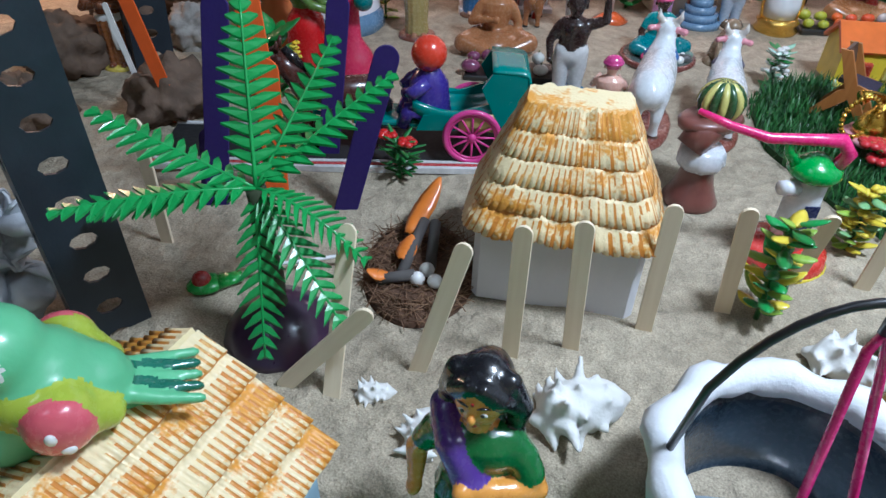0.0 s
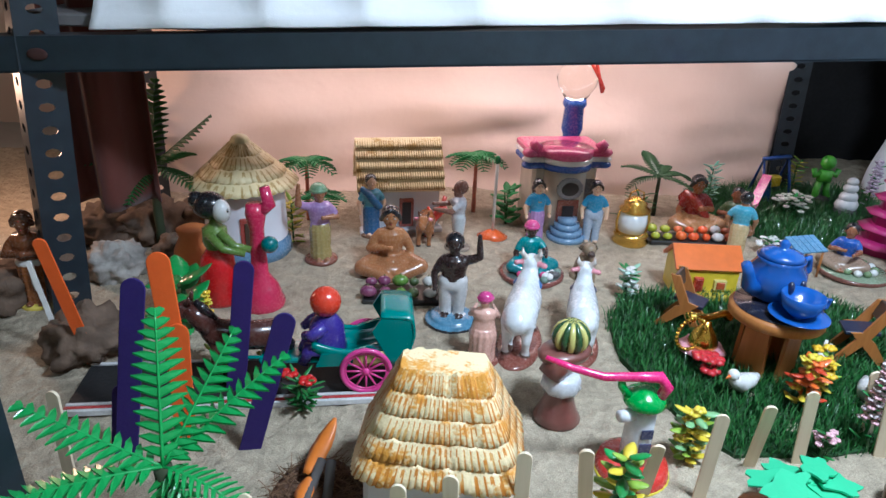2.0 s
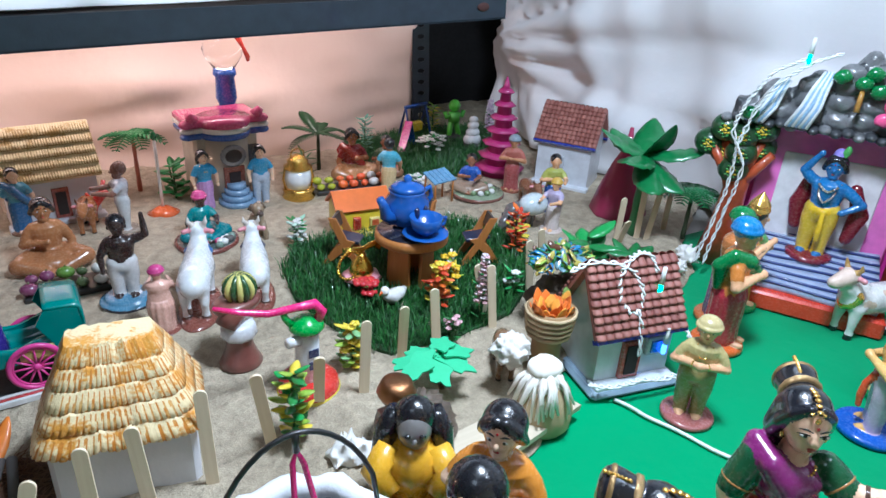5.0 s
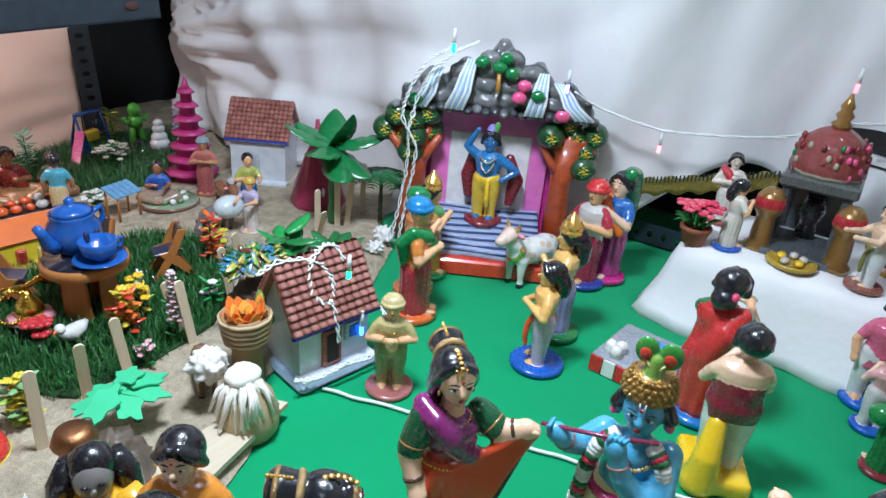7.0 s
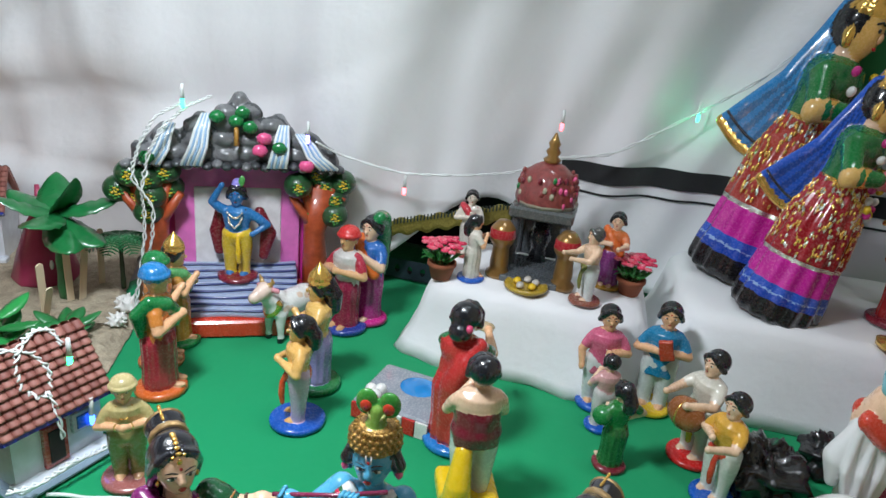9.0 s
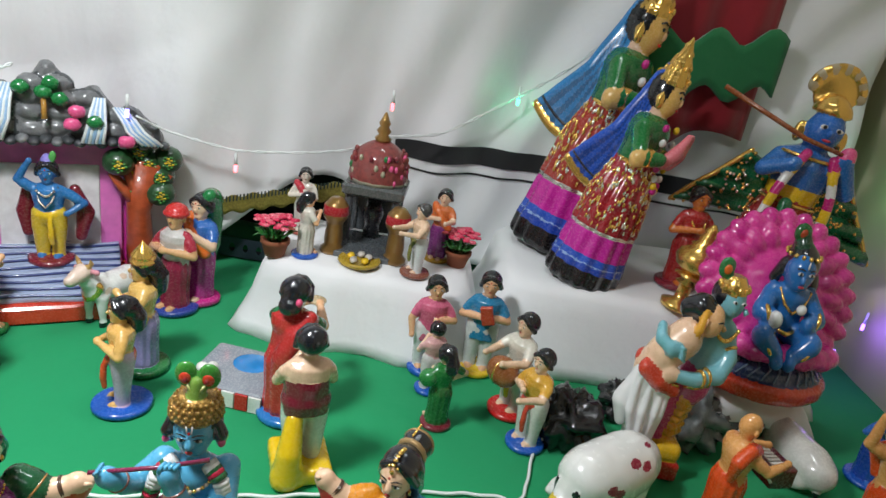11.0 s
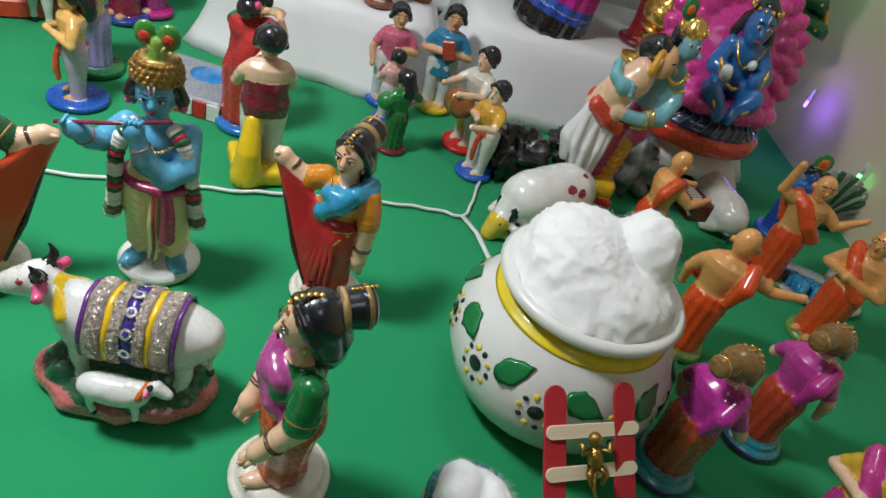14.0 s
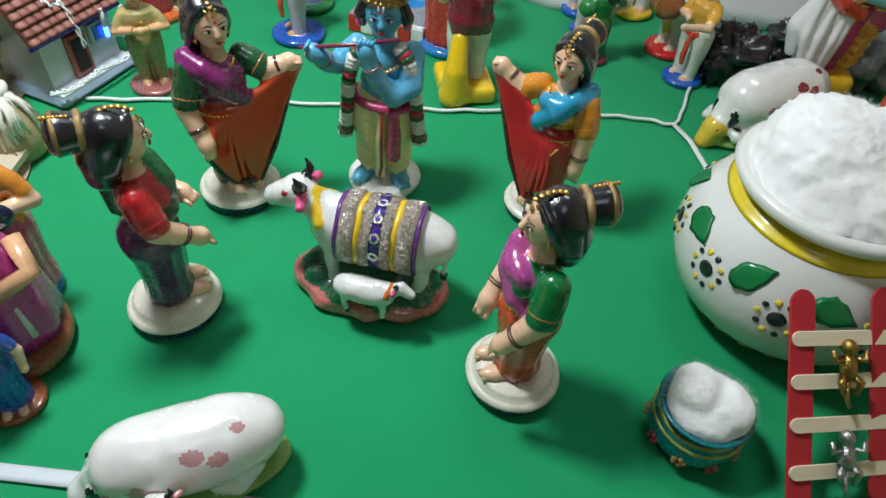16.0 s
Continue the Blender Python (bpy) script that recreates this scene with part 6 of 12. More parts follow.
doll("worshipper_doll", "clay man in maroon shawl and white wrap, on a yellow base", (0.752, -0.040, 0.012), 0.166, 22, (0.74, 0.74, 0.73), PALE, PALE, base=None, held=shawl_extra, legs=True, left="pray", right="pray", sash=(0.20, 0.01, 0.03), fat=1.15, group=VISIT, sleeve=PALE, hair=DARK_HAIR)
m = Clay(0.0022, 0.008)
YP = paint((0.82, 0.54, 0.01), 0.25, 0, 0.1, 30, 0.05, 0.6)
m.box((0.002, 0, 0.010), (0.066, 0.062, 0.020), YP, bevel=0.3)
m.tube([(-0.024, 0.016, 0.012), (-0.024, 0.016, 0.040), (-0.012, 0.012, 0.072)], [0.016, 0.013, 0.009], YP)
m.thing("doll_plinth", "glossy yellow plinth with a stump under a clay doll", "plinth", at=(0.752, -0.040, 0), turn=22)
doll("pink_shirt_doll", "clay man in pink shirt and white trousers on blue base", (0.995, -0.155, 0.0), 0.148, 190, (0.72, 0.72, 0.72), (0.65, 0.13, 0.24), SKIN, base=(BLUE, 0.17), legs=True, tunic=True, left="fold", right="down", group=VISIT)
doll("blue_shirt_doll", "clay man in blue shirt holding a red book, yellow base", (1.018, -0.228, 0.0), 0.158, 175, (0.66, 0.68, 0.66), (0.02, 0.22, 0.42), SKIN, base=(YELLOW, 0.17), legs=True, tunic=True, left="fold", right="fold", group=VISIT,
     held=lambda m, w: m.box((0.17, 0.02, 0.64), (0.05, 0.11, 0.17), (0.45, 0.05, 0.02), turn=Euler((0.3, 0, 0)).to_matrix()))
doll("child_doll", "small clay child in pale pink facing the shrine", (0.945, -0.165, 0.0), 0.106, 30, (0.68, 0.64, 0.64), (0.75, 0.40, 0.40), PALE, base=(BLUE, 0.18), legs=True, left="pray", right="pray", group=VISIT)
doll("child_doll", "small clay lady in a green sari carrying a pot", (0.872, -0.180, 0.0), 0.115, 40, (0.02, 0.14, 0.03), (0.02, 0.20, 0.04), PALE, base=(MAROON, 0.17), left="fold", right="hip", long_hair=0.12, group=VISIT,
     held=lambda m, w: m.ball((0.05, 0.16, 0.60), (0.10, 0.10, 0.10), (0.02, 0.22, 0.05), 12, 8))
doll("drummer_doll", "clay drummer in white and orange, on a blue base", (0.862, -0.292, 0.0), 0.136, 130, (0.72, 0.71, 0.66), (0.75, 0.40, 0.05), PALE, base=(BLUE, 0.18), legs=True, left="fwd", right="fold", fat=1.0, group=VISIT, sash=(0.6, 0.05, 0.02))
doll("drummer_doll", "clay drummer with a gold-brown drum, on a red base", (0.928, -0.275, 0.0), 0.148, 130, (0.74, 0.73, 0.68), (0.74, 0.70, 0.60), PALE, base=(RED, 0.2), legs=True, left="fwd", right="fwd", group=VISIT, sash=YELLOW,
     held=lambda m, w: (m.ball((0.24, 0.05, 0.50), (0.12, 0.16, 0.13), (0.30, 0.10, 0.03), 14, 8), m.lathe([(0.12, -0.01), (0.132, 0.0), (0.12, 0.01)], GOLD, at=(0.24, 0.05, 0.50), seg=16, turn=Euler((radians(90), 0, 0)).to_matrix())))

# toy pond
ob = holder("toy_pond", "grey block with a blue pond and red-white kerb", "toy pond", (0.885, 0.072, 0.0), -6)
m = Mesh()
m.box((0, 0, 0.012), (0.095, 0.10, 0.024), (0.30, 0.33, 0.38), bevel=0.1)
m.part("block", ob)
m = Mesh()
m.ball((0.015, -0.01, 0.0235), (0.024, 0.026, 0.002), paint((0.02, 0.25, 0.65), 0.08), 18, 6)
m.part("water", ob, "bright blue water")
for k in range(6):
    m = Mesh()
    m.box((-0.0495, -0.042 + 0.0168 * k, 0.011), (0.003, 0.0155, 0.021), RED if k % 2 else WHITE)
    m.part("kerb_stone", ob)
for k in range(6):
    m = Mesh()
    m.ball((-0.03 + 0.008 * math.sin(k), 0.028 + 0.007 * math.cos(2.1 * k), 0.027 + 0.004 * (k % 2)), 0.008, WHITE, 8, 6)
    m.part("pebble", ob, "white pebble")

# ---- large dolls on the taller box ----
def big_lady(name, label, at, h, face, skirt, wing):
    """A gilt-edged festival doll with a pleated fan of cloth, as one mesh."""
    m = Clay(0.0078, 0.018)
    dark_wing = tuple(c * 0.55 for c in wing)
    m.lathe([(0.20, 0.0, (0.012, 0.01, 0.012)), (0.208, 0.02), (0.205, 0.085, (0.02, 0.07, 0.45)), (0.20, 0.11, (0.30, 0.45, 0.75)), (0.197, 0.118, (0.03, 0.10, 0.55)), (0.192, 0.145, (0.62, 0.02, 0.35)), (0.182, 0.235), (0.178, 0.245, SILVER), (0.182, 0.262, skirt), (0.165, 0.40), (0.135, 0.50), (0.095, 0.58)], seg=60, sy=1.1, flute=0.035, folds=15)
    rs = random.Random(int(h * 1000))
    for k in range(620):
        a, z = rs.uniform(0, 6.3), rs.uniform(0.27, 0.56)
        r = 0.180 - 0.12 * max(0, z - 0.27) - 0.25 * max(0, z - 0.42)
        m.ball((r * math.cos(a), r * 1.1 * math.sin(a), z), (0.007, 0.008, 0.011), GOLD if k % 3 else SILVER, 6, 4)
    m.lathe([(0.10, 0.56, GOLD), (0.112, 0.575, (0.01, 0.16, 0.04)), (0.11, 0.62), (0.125, 0.70), (0.105, 0.75), (0.05, 0.775, PALE), (0.045, 0.80)], seg=18, sx=0.85, sy=1.15)
    m.ball((0.015, 0, 0.855), (0.072, 0.066, 0.088), (0.82, 0.48, 0.14), 18, 10)
    for s in (1, -1):
        m.ball((0.083, s * 0.026, 0.868), (0.005, 0.013, 0.007), BLACK, 8, 5)
        m.tube([(0.085, s * 0.010, 0.886), (0.080, s * 0.028, 0.892), (0.068, s * 0.044, 0.884)], 0.0035, BLACK, 5)
        m.ball((0.0, s * 0.075, 0.83), (0.016, 0.018, 0.035), GOLD, 8, 6)
    m.ball((0.084, 0, 0.818), (0.006, 0.016, 0.006), RED, 8, 5)
    m.ball((0.085, 0, 0.85), (0.014, 0.012, 0.017), (0.80, 0.45, 0.22), 7, 5)
    m.ball((-0.02, 0, 0.87), (0.08, 0.082, 0.088), BLACK, 16, 9)
    m.lathe([(0.074, 0.905, GOLD), (0.080, 0.918), (0.066, 0.935), (0.070, 0.955), (0.052, 0.975), (0.056, 0.995), (0.036, 1.03), (0.024, 1.06), (0.006, 1.10)], seg=24, flute=0.05, folds=12)
    for s in (1, -1):
        m.tube([(0, s * 0.12, 0.70), (0.06, s * 0.20, 0.60), (0.15, s * 0.12, 0.62)], [0.045, 0.036, 0.025], (0.01, 0.18, 0.04), 10)
        m.tube([(0.06, s * 0.20, 0.60), (0.15, s * 0.10, 0.62)], [0.037, 0.024], (0.82, 0.50, 0.16), 10)
        m.tube([(0.15, s * 0.055, 0.610), (0.185, s * 0.030, 0.66), (0.205, s * 0.020, 0.735)], [0.030, 0.036, 0.020], (0.78, 0.20, 0.24))
        m.lathe([(0.034, -0.02), (0.04, 0.0), (0.034, 0.02)], GOLD, at=(0.10, s * 0.155, 0.61), seg=12, turn=Euler((0, radians(80), 0)).to_matrix())
    for q in range(15):
        u = q / 14
        m.ball((0.10 + 0.06 * math.sin(math.pi * u), 0.10 - 0.2 * u, 0.74 - 0.26 * math.sin(math.pi * u)), (0.017, 0.017, 0.017), (YELLOW, WHITE, MAGENTA)[q % 3], 8, 5)
    m.box((0.13, 0.0, 0.46), (0.03, 0.13, 0.10), SILVER, turn=Euler((0.78, 0, 0)).to_matrix())

    # pleated veil: falls from the crown and spreads into a fan behind the hip
    low = []
    for q in range(9):
        u = q / 8
        end = Vector((-0.085 - 0.235 * u, -0.02 - 0.05 * u, 0.400 + 0.075 * u * u))
        top = Vector((-0.045 - 0.030 * u, -0.02, 0.93 - 0.02 * u))
        mid = top.lerp(end, 0.55) + Vector((0.055 * u, -0.01, 0.0))
        m.tube([top, mid, end], [0.026, 0.026, 0.024], wing if q % 2 == 0 else dark_wing, melt=0.010)
        low.append(end)
    m.tube([p + Vector((-0.006, -0.010, -0.004)) for p in low], [0.020] * len(low), GOLD, melt=0.004)
    m.extra.tube([p + Vector((0.012, -0.022, 0.034)) for p in low], [0.006] * len(low), (0.02, 0.02, 0.03), 6)
    m.tube([(-0.045, 0.035, 0.95), (-0.085, 0.045, 0.82), (-0.09, 0.06, 0.66), (-0.09, 0.06, 0.52)], [0.045, 0.050, 0.045, 0.035], wing)
    for q in range(26):
        b = q * 0.7
        z = 0.93 + 0.0058 * q
        r = 0.076 - 0.0026 * q
        m.ball((r * math.cos(b), r * math.sin(b), z), (0.010, 0.010, 0.014), GOLD, 6, 4)
    m.uneven(0.004, 9)
    body = m.mesh()
    body.v = [(0.80 * x, 0.80 * y, z) for x, y, z in body.v]
    ob = body.thing(name, label, "doll", at=at, turn=face, scale=h)
    ob.matrix_basis = lean(at, 0.03, -0.20, face)
    return ob


big_lady("festival_lady_doll", "large festival lady with gilt crown, red skirt and blue fan", (1.136, -0.370, T2 - 0.006), 0.345, 238, (0.36, 0.015, 0.025), (0.02, 0.10, 0.55))
big_lady("festival_lady_doll", "tall festival lady in pink and red with pale blue fan", (1.262, -0.335, T2 - 0.002), 0.440, 235, (0.40, 0.04, 0.03), (0.03, 0.25, 0.60))


def flute_god(at, h, face):
    m = Clay(0.0085, 0.016)
    m.lathe([(0.18, 0.0, (0.25, 0.04, 0.02)), (0.19, 0.06), (0.15, 0.08, (0.38, 0.03, 0.03)), (0.15, 0.25), (0.14, 0.38), (0.11, 0.48), (0.10, 0.52, YELLOW), (0.105, 0.58, (0.03, 0.15, 0.45)), (0.12, 0.68), (0.10, 0.74), (0.045, 0.77), (0.045, 0.80)], seg=26, sy=1.15, flute=0.03, folds=9)
    m.ball((0.015, 0, 0.85), (0.085, 0.080, 0.10), (0.03, 0.16, 0.55), 18, 10)
    m.ball((0.10, 0, 0.845), (0.015, 0.013, 0.018), (0.03, 0.16, 0.55), 7, 5)
    for s in (1, -1):
        m.extra.ball((0.092, s * 0.032, 0.868), (0.005, 0.019, 0.010), WHITE, 9, 6)
        m.extra.ball((0.096, s * 0.031, 0.868), (0.004, 0.009, 0.009), BLACK, 8, 5)
        m.ball((0.0, s * 0.095, 0.82), (0.02, 0.024, 0.05), GOLD, 8, 6)
        m.sheet(lambda u, v, s=s: (-0.06 + 0.03 * math.sin(22 * v) * u, s * (0.10 + (0.26 * u) * (0.5 + v)), 0.62 - 0.34 * v * (0.7 + 0.3 * u) + 0.05 * u), 8, 22, (0.01, 0.14, 0.05), 0.016)
        m.tube([(-0.06, s * (0.10 + 0.26 * (0.5 + v)), 0.67 - 0.34 * v) for v in [q / 12 for q in range(13)]], 0.014, GOLD, 7)
        for q in range(16):
            u = q / 15
            m.ball((0.12 + 0.02 * math.sin(3 * u), s * (0.06 + 0.07 * math.sin(2.2 * u)), 0.74 - 0.42 * u), 0.022, ((0.6, 0.02, 0.2), YELLOW, WHITE)[(q // 2) % 3], 8, 5)
    m.lathe([(0.082, 0.925), (0.088, 0.935), (0.078, 0.965), (0.05, 1.0), (0.02, 1.02)], GOLD, seg=18)
    m.extra.ball((0.094, 0, 0.815), (0.006, 0.020, 0.007), (0.60, 0.05, 0.10), 9, 6)
    for k in range(13):
        a = -1.5 + 0.25 * k
        m.ball((-0.055, 0.110 * math.sin(a), 1.02 + 0.110 * math.cos(a)), (0.02, 0.024, 0.028), GOLD if k % 2 else paint((0.5, 0.4, 0.25), 0.3), 8, 6)
    m.ball((-0.055, 0, 1.02), (0.022, 0.10, 0.10), GOLD, 18, 9)
    m.tube([(0, 0.12, 0.69), (0.07, 0.19, 0.62), (0.13, 0.10, 0.76)], [0.045, 0.038, 0.03], (0.03, 0.18, 0.55), 10)
    m.tube([(0, -0.12, 0.69), (0.07, -0.19, 0.62), (0.14, -0.10, 0.68)], [0.045, 0.038, 0.03], (0.03, 0.18, 0.55), 10)
    m.tube([(0.14, 0.10, 0.775), (0.135, -0.10, 0.795), (0.10, -0.50, 0.90)], [0.010, 0.011, 0.012], (0.30, 0.08, 0.02), 9)
    m.ball((0.13, 0.10, 0.78), (0.03, 0.035, 0.04), PINK, 9, 6)
    rs = random.Random(6)
    for k in range(200):
        b, z = rs.uniform(0, 6.3), rs.uniform(0.10, 0.48)
        r = 0.152 - 0.12 * max(0.0, z - 0.3)
        m.ball((r * math.cos(b), r * 1.15 * math.sin(b), z), (0.006, 0.007, 0.009), GOLD if k % 3 else SILVER, 6, 4)
    for z, r in ((0.10, 0.158), (0.50, 0.112), (0.72, 0.118)):
        m.lathe([(r, z - 0.008), (r + 0.008, z), (r, z + 0.008)], GOLD, seg=24, sy=1.15)
    m.tube([(0.13, -0.05, 0.50), (0.165, -0.04, 0.30), (0.16, -0.04, 0.10)], [0.03, 0.035, 0.03], (0.01, 0.14, 0.05), 9, 0.4)
    for k in range(150):
        v, u = rs.random(), rs.random()
        side = 1 if k % 2 else -1
        m.extra.ball((-0.044 + 0.03 * math.sin(22 * v) * u, side * (0.10 + (0.26 * u) * (0.5 + v)), 0.62 - 0.34 * v * (0.7 + 0.3 * u) + 0.05 * u), (0.008, 0.009, 0.009), GOLD if k % 4 else SILVER, 6, 4)
    m.uneven(0.004, 9)
    ob = m.thing("festival_flute_doll", "large blue festival flute doll with gilt crown and green wings", "doll", at=at, turn=face, scale=h)
    ob.matrix_basis = lean(at, 0.03, -0.14, face)


flute_god((1.178, -0.640, T2 - 0.004), 0.325, 172)


def back_sari(u, v):
    return (1.33 + 0.01 * math.sin(14 * u), -0.43 - 0.20 * u, 0.30 + 0.26 * v - 0.02 * math.cos(5 * u) + 0.05 * u)


m = Mesh()
m.sheet(back_sari, 24, 14, cloth((0.30, 0.01, 0.02), "red_sari"), 0.004)
m.tube([back_sari(q / 20, 0.45) for q in range(21)], 0.006, GOLD, 6)
m.thing("hung_sari", "folded dark red sari with a gilt border behind the large dolls", "cloth")
m = Mesh()
m.sheet(lambda u, v: (1.30, -0.42 - 0.22 * u, 0.40 + 0.03 * u + 0.09 * v + 0.014 * math.sin(16 * u)), 20, 6, cloth((0.01, 0.16, 0.05), "green_sari"), 0.01)
m.thing("folded_cloth", "folded green silk cloth behind the large dolls", "cloth")

# gilt mace
ob = holder("gilt_mace", "gilt ball-headed mace standing among the large dolls", "mace", (1.075, -0.495, T2), 0)
ob.matrix_basis = lean((1.075, -0.505, T2 - 0.003), 0.0, -0.14) @ Matrix.Diagonal((0.80, 0.80, 0.62, 1))
m = Mesh()
m.lathe([(0.03, 0.0), (0.032, 0.012), (0.012, 0.022), (0.012, 0.06), (0.022, 0.066), (0.012, 0.074), (0.03, 0.084), (0.016, 0.092)], GOLD, seg=18)
m.part("shaft", ob)
m = Mesh()
m.lathe([(0.016, 0.090), (0.034, 0.105), (0.040, 0.125), (0.036, 0.142), (0.02, 0.155), (0.024, 0.162), (0.014, 0.17), (0.017, 0.18), (0.01, 0.19), (0.012, 0.198), (0.003, 0.215)], GOLD, seg=20, flute=0.03, folds=10)
m.part("ball_head", ob)
doll("monkey_god_doll", "orange-faced clay doll in red with gilt beads behind the mace", (1.16, -0.525, T2), 0.165, 190, (0.35, 0.02, 0.02), (0.45, 0.03, 0.03), (0.65, 0.18, 0.03), base=(MAROON, 0.2), left="fold", right="fold", beads=GOLD)

# blue child in a pink lotus
m = Clay(0.0030, 0.008)
ROSE1, ROSE2 = paint((0.74, 0.05, 0.32), 0.25, 0, 0.12, 30, 0.05, 0.6), paint((0.62, 0.025, 0.26), 0.25, 0, 0.12, 30, 0.05, 0.6)
m.lathe([(0.092, 0.0), (0.098, 0.008), (0.098, 0.022), (0.090, 0.028)], (0.66, 0.05, 0.02), sx=0.9)
m.lathe([(0.088, 0.024), (0.080, 0.040), (0.060, 0.056), (0.02, 0.06)], (0.03, 0.055, 0.15), sx=0.9)
for k in range(34):
    a = k * 0.185
    m.extra.tube([(0.080 * math.cos(a), 0.090 * math.sin(a), 0.032), (0.068 * math.cos(a + 0.13), 0.076 * math.sin(a + 0.13), 0.045), (0.056 * math.cos(a + 0.05), 0.060 * math.sin(a + 0.05), 0.056)], [0.0012, 0.0015, 0.0009], (0.20, 0.27, 0.42), 5)
cen = Vector((-0.012, 0.0, 0.126))
lt = Euler((0, radians(66), 0)).to_matrix()
m.ball(cen + Vector((-0.010, 0, 0)), (0.112, 0.100, 0.024), ROSE2, turn=lt)
m.ball(cen + Vector((0.010, 0, -0.004)), (0.074, 0.066, 0.022), ROSE1, turn=lt)
for k in range(26):
    a = 2 * math.pi * k / 26
    m.ball(cen + lt @ Vector((0.101 * math.cos(a), 0.090 * math.sin(a), 0.004)), (0.019, 0.0135, 0.013), ROSE1 if k % 2 else ROSE2, turn=lt @ Euler((0, 0, a)).to_matrix(), melt=0.004)
for k in range(20):
    a = 2 * math.pi * k / 20
    m.ball(cen + lt @ Vector((0.078 * math.cos(a), 0.069 * math.sin(a), 0.014)), (0.018, 0.0115, 0.010), ROSE1, turn=lt @ Euler((0, 0, a)).to_matrix(), melt=0.005)
for k in range(13):
    a = -1.35 + 2.7 * k / 12
    m.ball((0.030 + 0.034 * math.cos(a), 0.074 * math.sin(a), 0.066 + 0.003 * (k % 2)), (0.020, 0.017, 0.015), ROSE1 if k % 2 else ROSE2, melt=0.004)
lotus, m = m, Clay(0.0028, 0.007)
B1 = paint((0.02, 0.16, 0.48), 0.22, 0, 0.15, 30, 0.05, 0.7)
m.ball((0.022, 0, 0.128), (0.026, 0.034, 0.042), B1)
m.ball((0.026, 0, 0.160), (0.024, 0.038, 0.022), B1)
m.ball((0.034, -0.004, 0.200), (0.026, 0.026, 0.030), B1, melt=0.004)
m.ball((0.046, -0.006, 0.186), (0.014, 0.015, 0.013), B1)
m.tube([(0.058, -0.006, 0.203), (0.063, -0.007, 0.193)], [0.003, 0.0045], B1, melt=0.003)
m.ball((0.018, 0.004, 0.210), (0.030, 0.031, 0.030), DARK_HAIR, melt=0.003)
m.tube([(0.012, 0.026, 0.205), (0.008, 0.040, 0.175), (0.014, 0.040, 0.150)], [0.014, 0.014, 0.009], DARK_HAIR)
m.tube([(0.014, -0.024, 0.205), (0.010, -0.034, 0.180)], [0.012, 0.010], DARK_HAIR)
m.tube([(0.012, -0.002, 0.232), (0.006, -0.006, 0.252)], [0.018, 0.012], (0.008, 0.05, 0.02))
m.ball((0.010, -0.012, 0.256), (0.008, 0.016, 0.015), (0.02, 0.12, 0.03), melt=0.003)
m.extra.ball((0.017, -0.012, 0.256), (0.003, 0.007, 0.007), (0.45, 0.06, 0.02), 10, 6)
for q in range(14):
    b = 0.45 * q
    m.extra.ball((0.020 + 0.029 * math.cos(b), 0.0 + 0.030 * math.sin(b), 0.226), (0.004, 0.004, 0.004), GOLD, 7, 5)
for s_ in (1, -1):
    m.tube([(0.026, s_ * 0.036, 0.158), (0.044, s_ * 0.054, 0.132), (0.062, s_ * 0.030, 0.128)], [0.0165, 0.016, 0.013], B1)
    m.tube([(0.034, s_ * 0.024, 0.100), (0.068, s_ * 0.046, 0.100), (0.076, s_ * 0.016, 0.078)], [0.021, 0.020, 0.014], B1)
    m.ball((0.082, s_ * 0.012, 0.068), (0.014, 0.011, 0.013), B1)
    m.extra.lathe([(0.0165, -0.004), (0.019, 0.0), (0.0165, 0.004)], GOLD, at=(0.050, s_ * 0.046, 0.131), seg=16, turn=Euler((radians(70 * s_), 0, 0)).to_matrix())
    m.extra.lathe([(0.0165, -0.003), (0.0185, 0.0), (0.0165, 0.003)], GOLD, at=(0.073, s_ * 0.030, 0.088), seg=16, turn=Euler((radians(40 * s_), 0.5, 0)).to_matrix())
    m.extra.tube([(0.036, s_ * 0.030, 0.172), (0.050, s_ * 0.018, 0.150), (0.052, 0, 0.138)], 0.0030, GOLD, 6)
    m.extra.ball((0.0595, -0.005 + s_ * 0.010, 0.205), (0.002, 0.0055, 0.0028), WHITE, 8, 5)
    m.extra.ball((0.0610, -0.005 + s_ * 0.010, 0.205), (0.0014, 0.0026, 0.0027), BLACK, 7, 5)
    m.extra.tube([(0.0605, -0.005 + s_ * 0.005, 0.2115), (0.0595, -0.005 + s_ * 0.011, 0.2130), (0.0560, -0.005 + s_ * 0.017, 0.2110)], 0.0011, BLACK, 5)
m.extra.ball((0.0600, -0.006, 0.1845), (0.0025, 0.006, 0.0022), (0.6, 0.06, 0.12), 8, 5)
m.extra.ball((0.0600, -0.005, 0.219), (0.0016, 0.0018, 0.006), WHITE, 7, 5)
m.ball((0.070, -0.034, 0.132), (0.012, 0.012, 0.012), WHITE, melt=0.002)
m.ball((0.062, 0.010, 0.150), (0.0090, 0.0090, 0.0090), WHITE, melt=0.002)
m.extra.tube([(0.040, 0.036, 0.112), (0.060, 0, 0.106), (0.040, -0.036, 0.112)], 0.0042, GOLD, 7)
lotus.take(m, lambda x, y, z: (0.016 + 0.80 * x, 0.66 * y, 0.066 + 0.86 * (z - 0.070)))
lotus.uneven(0.0010, 60)
lotus.thing("lotus_child_doll", "blue clay child seated in a pink lotus on red base", "doll", at=(0.984, -0.590, 0.086), turn=176, scale=0.94)
m = Mesh()
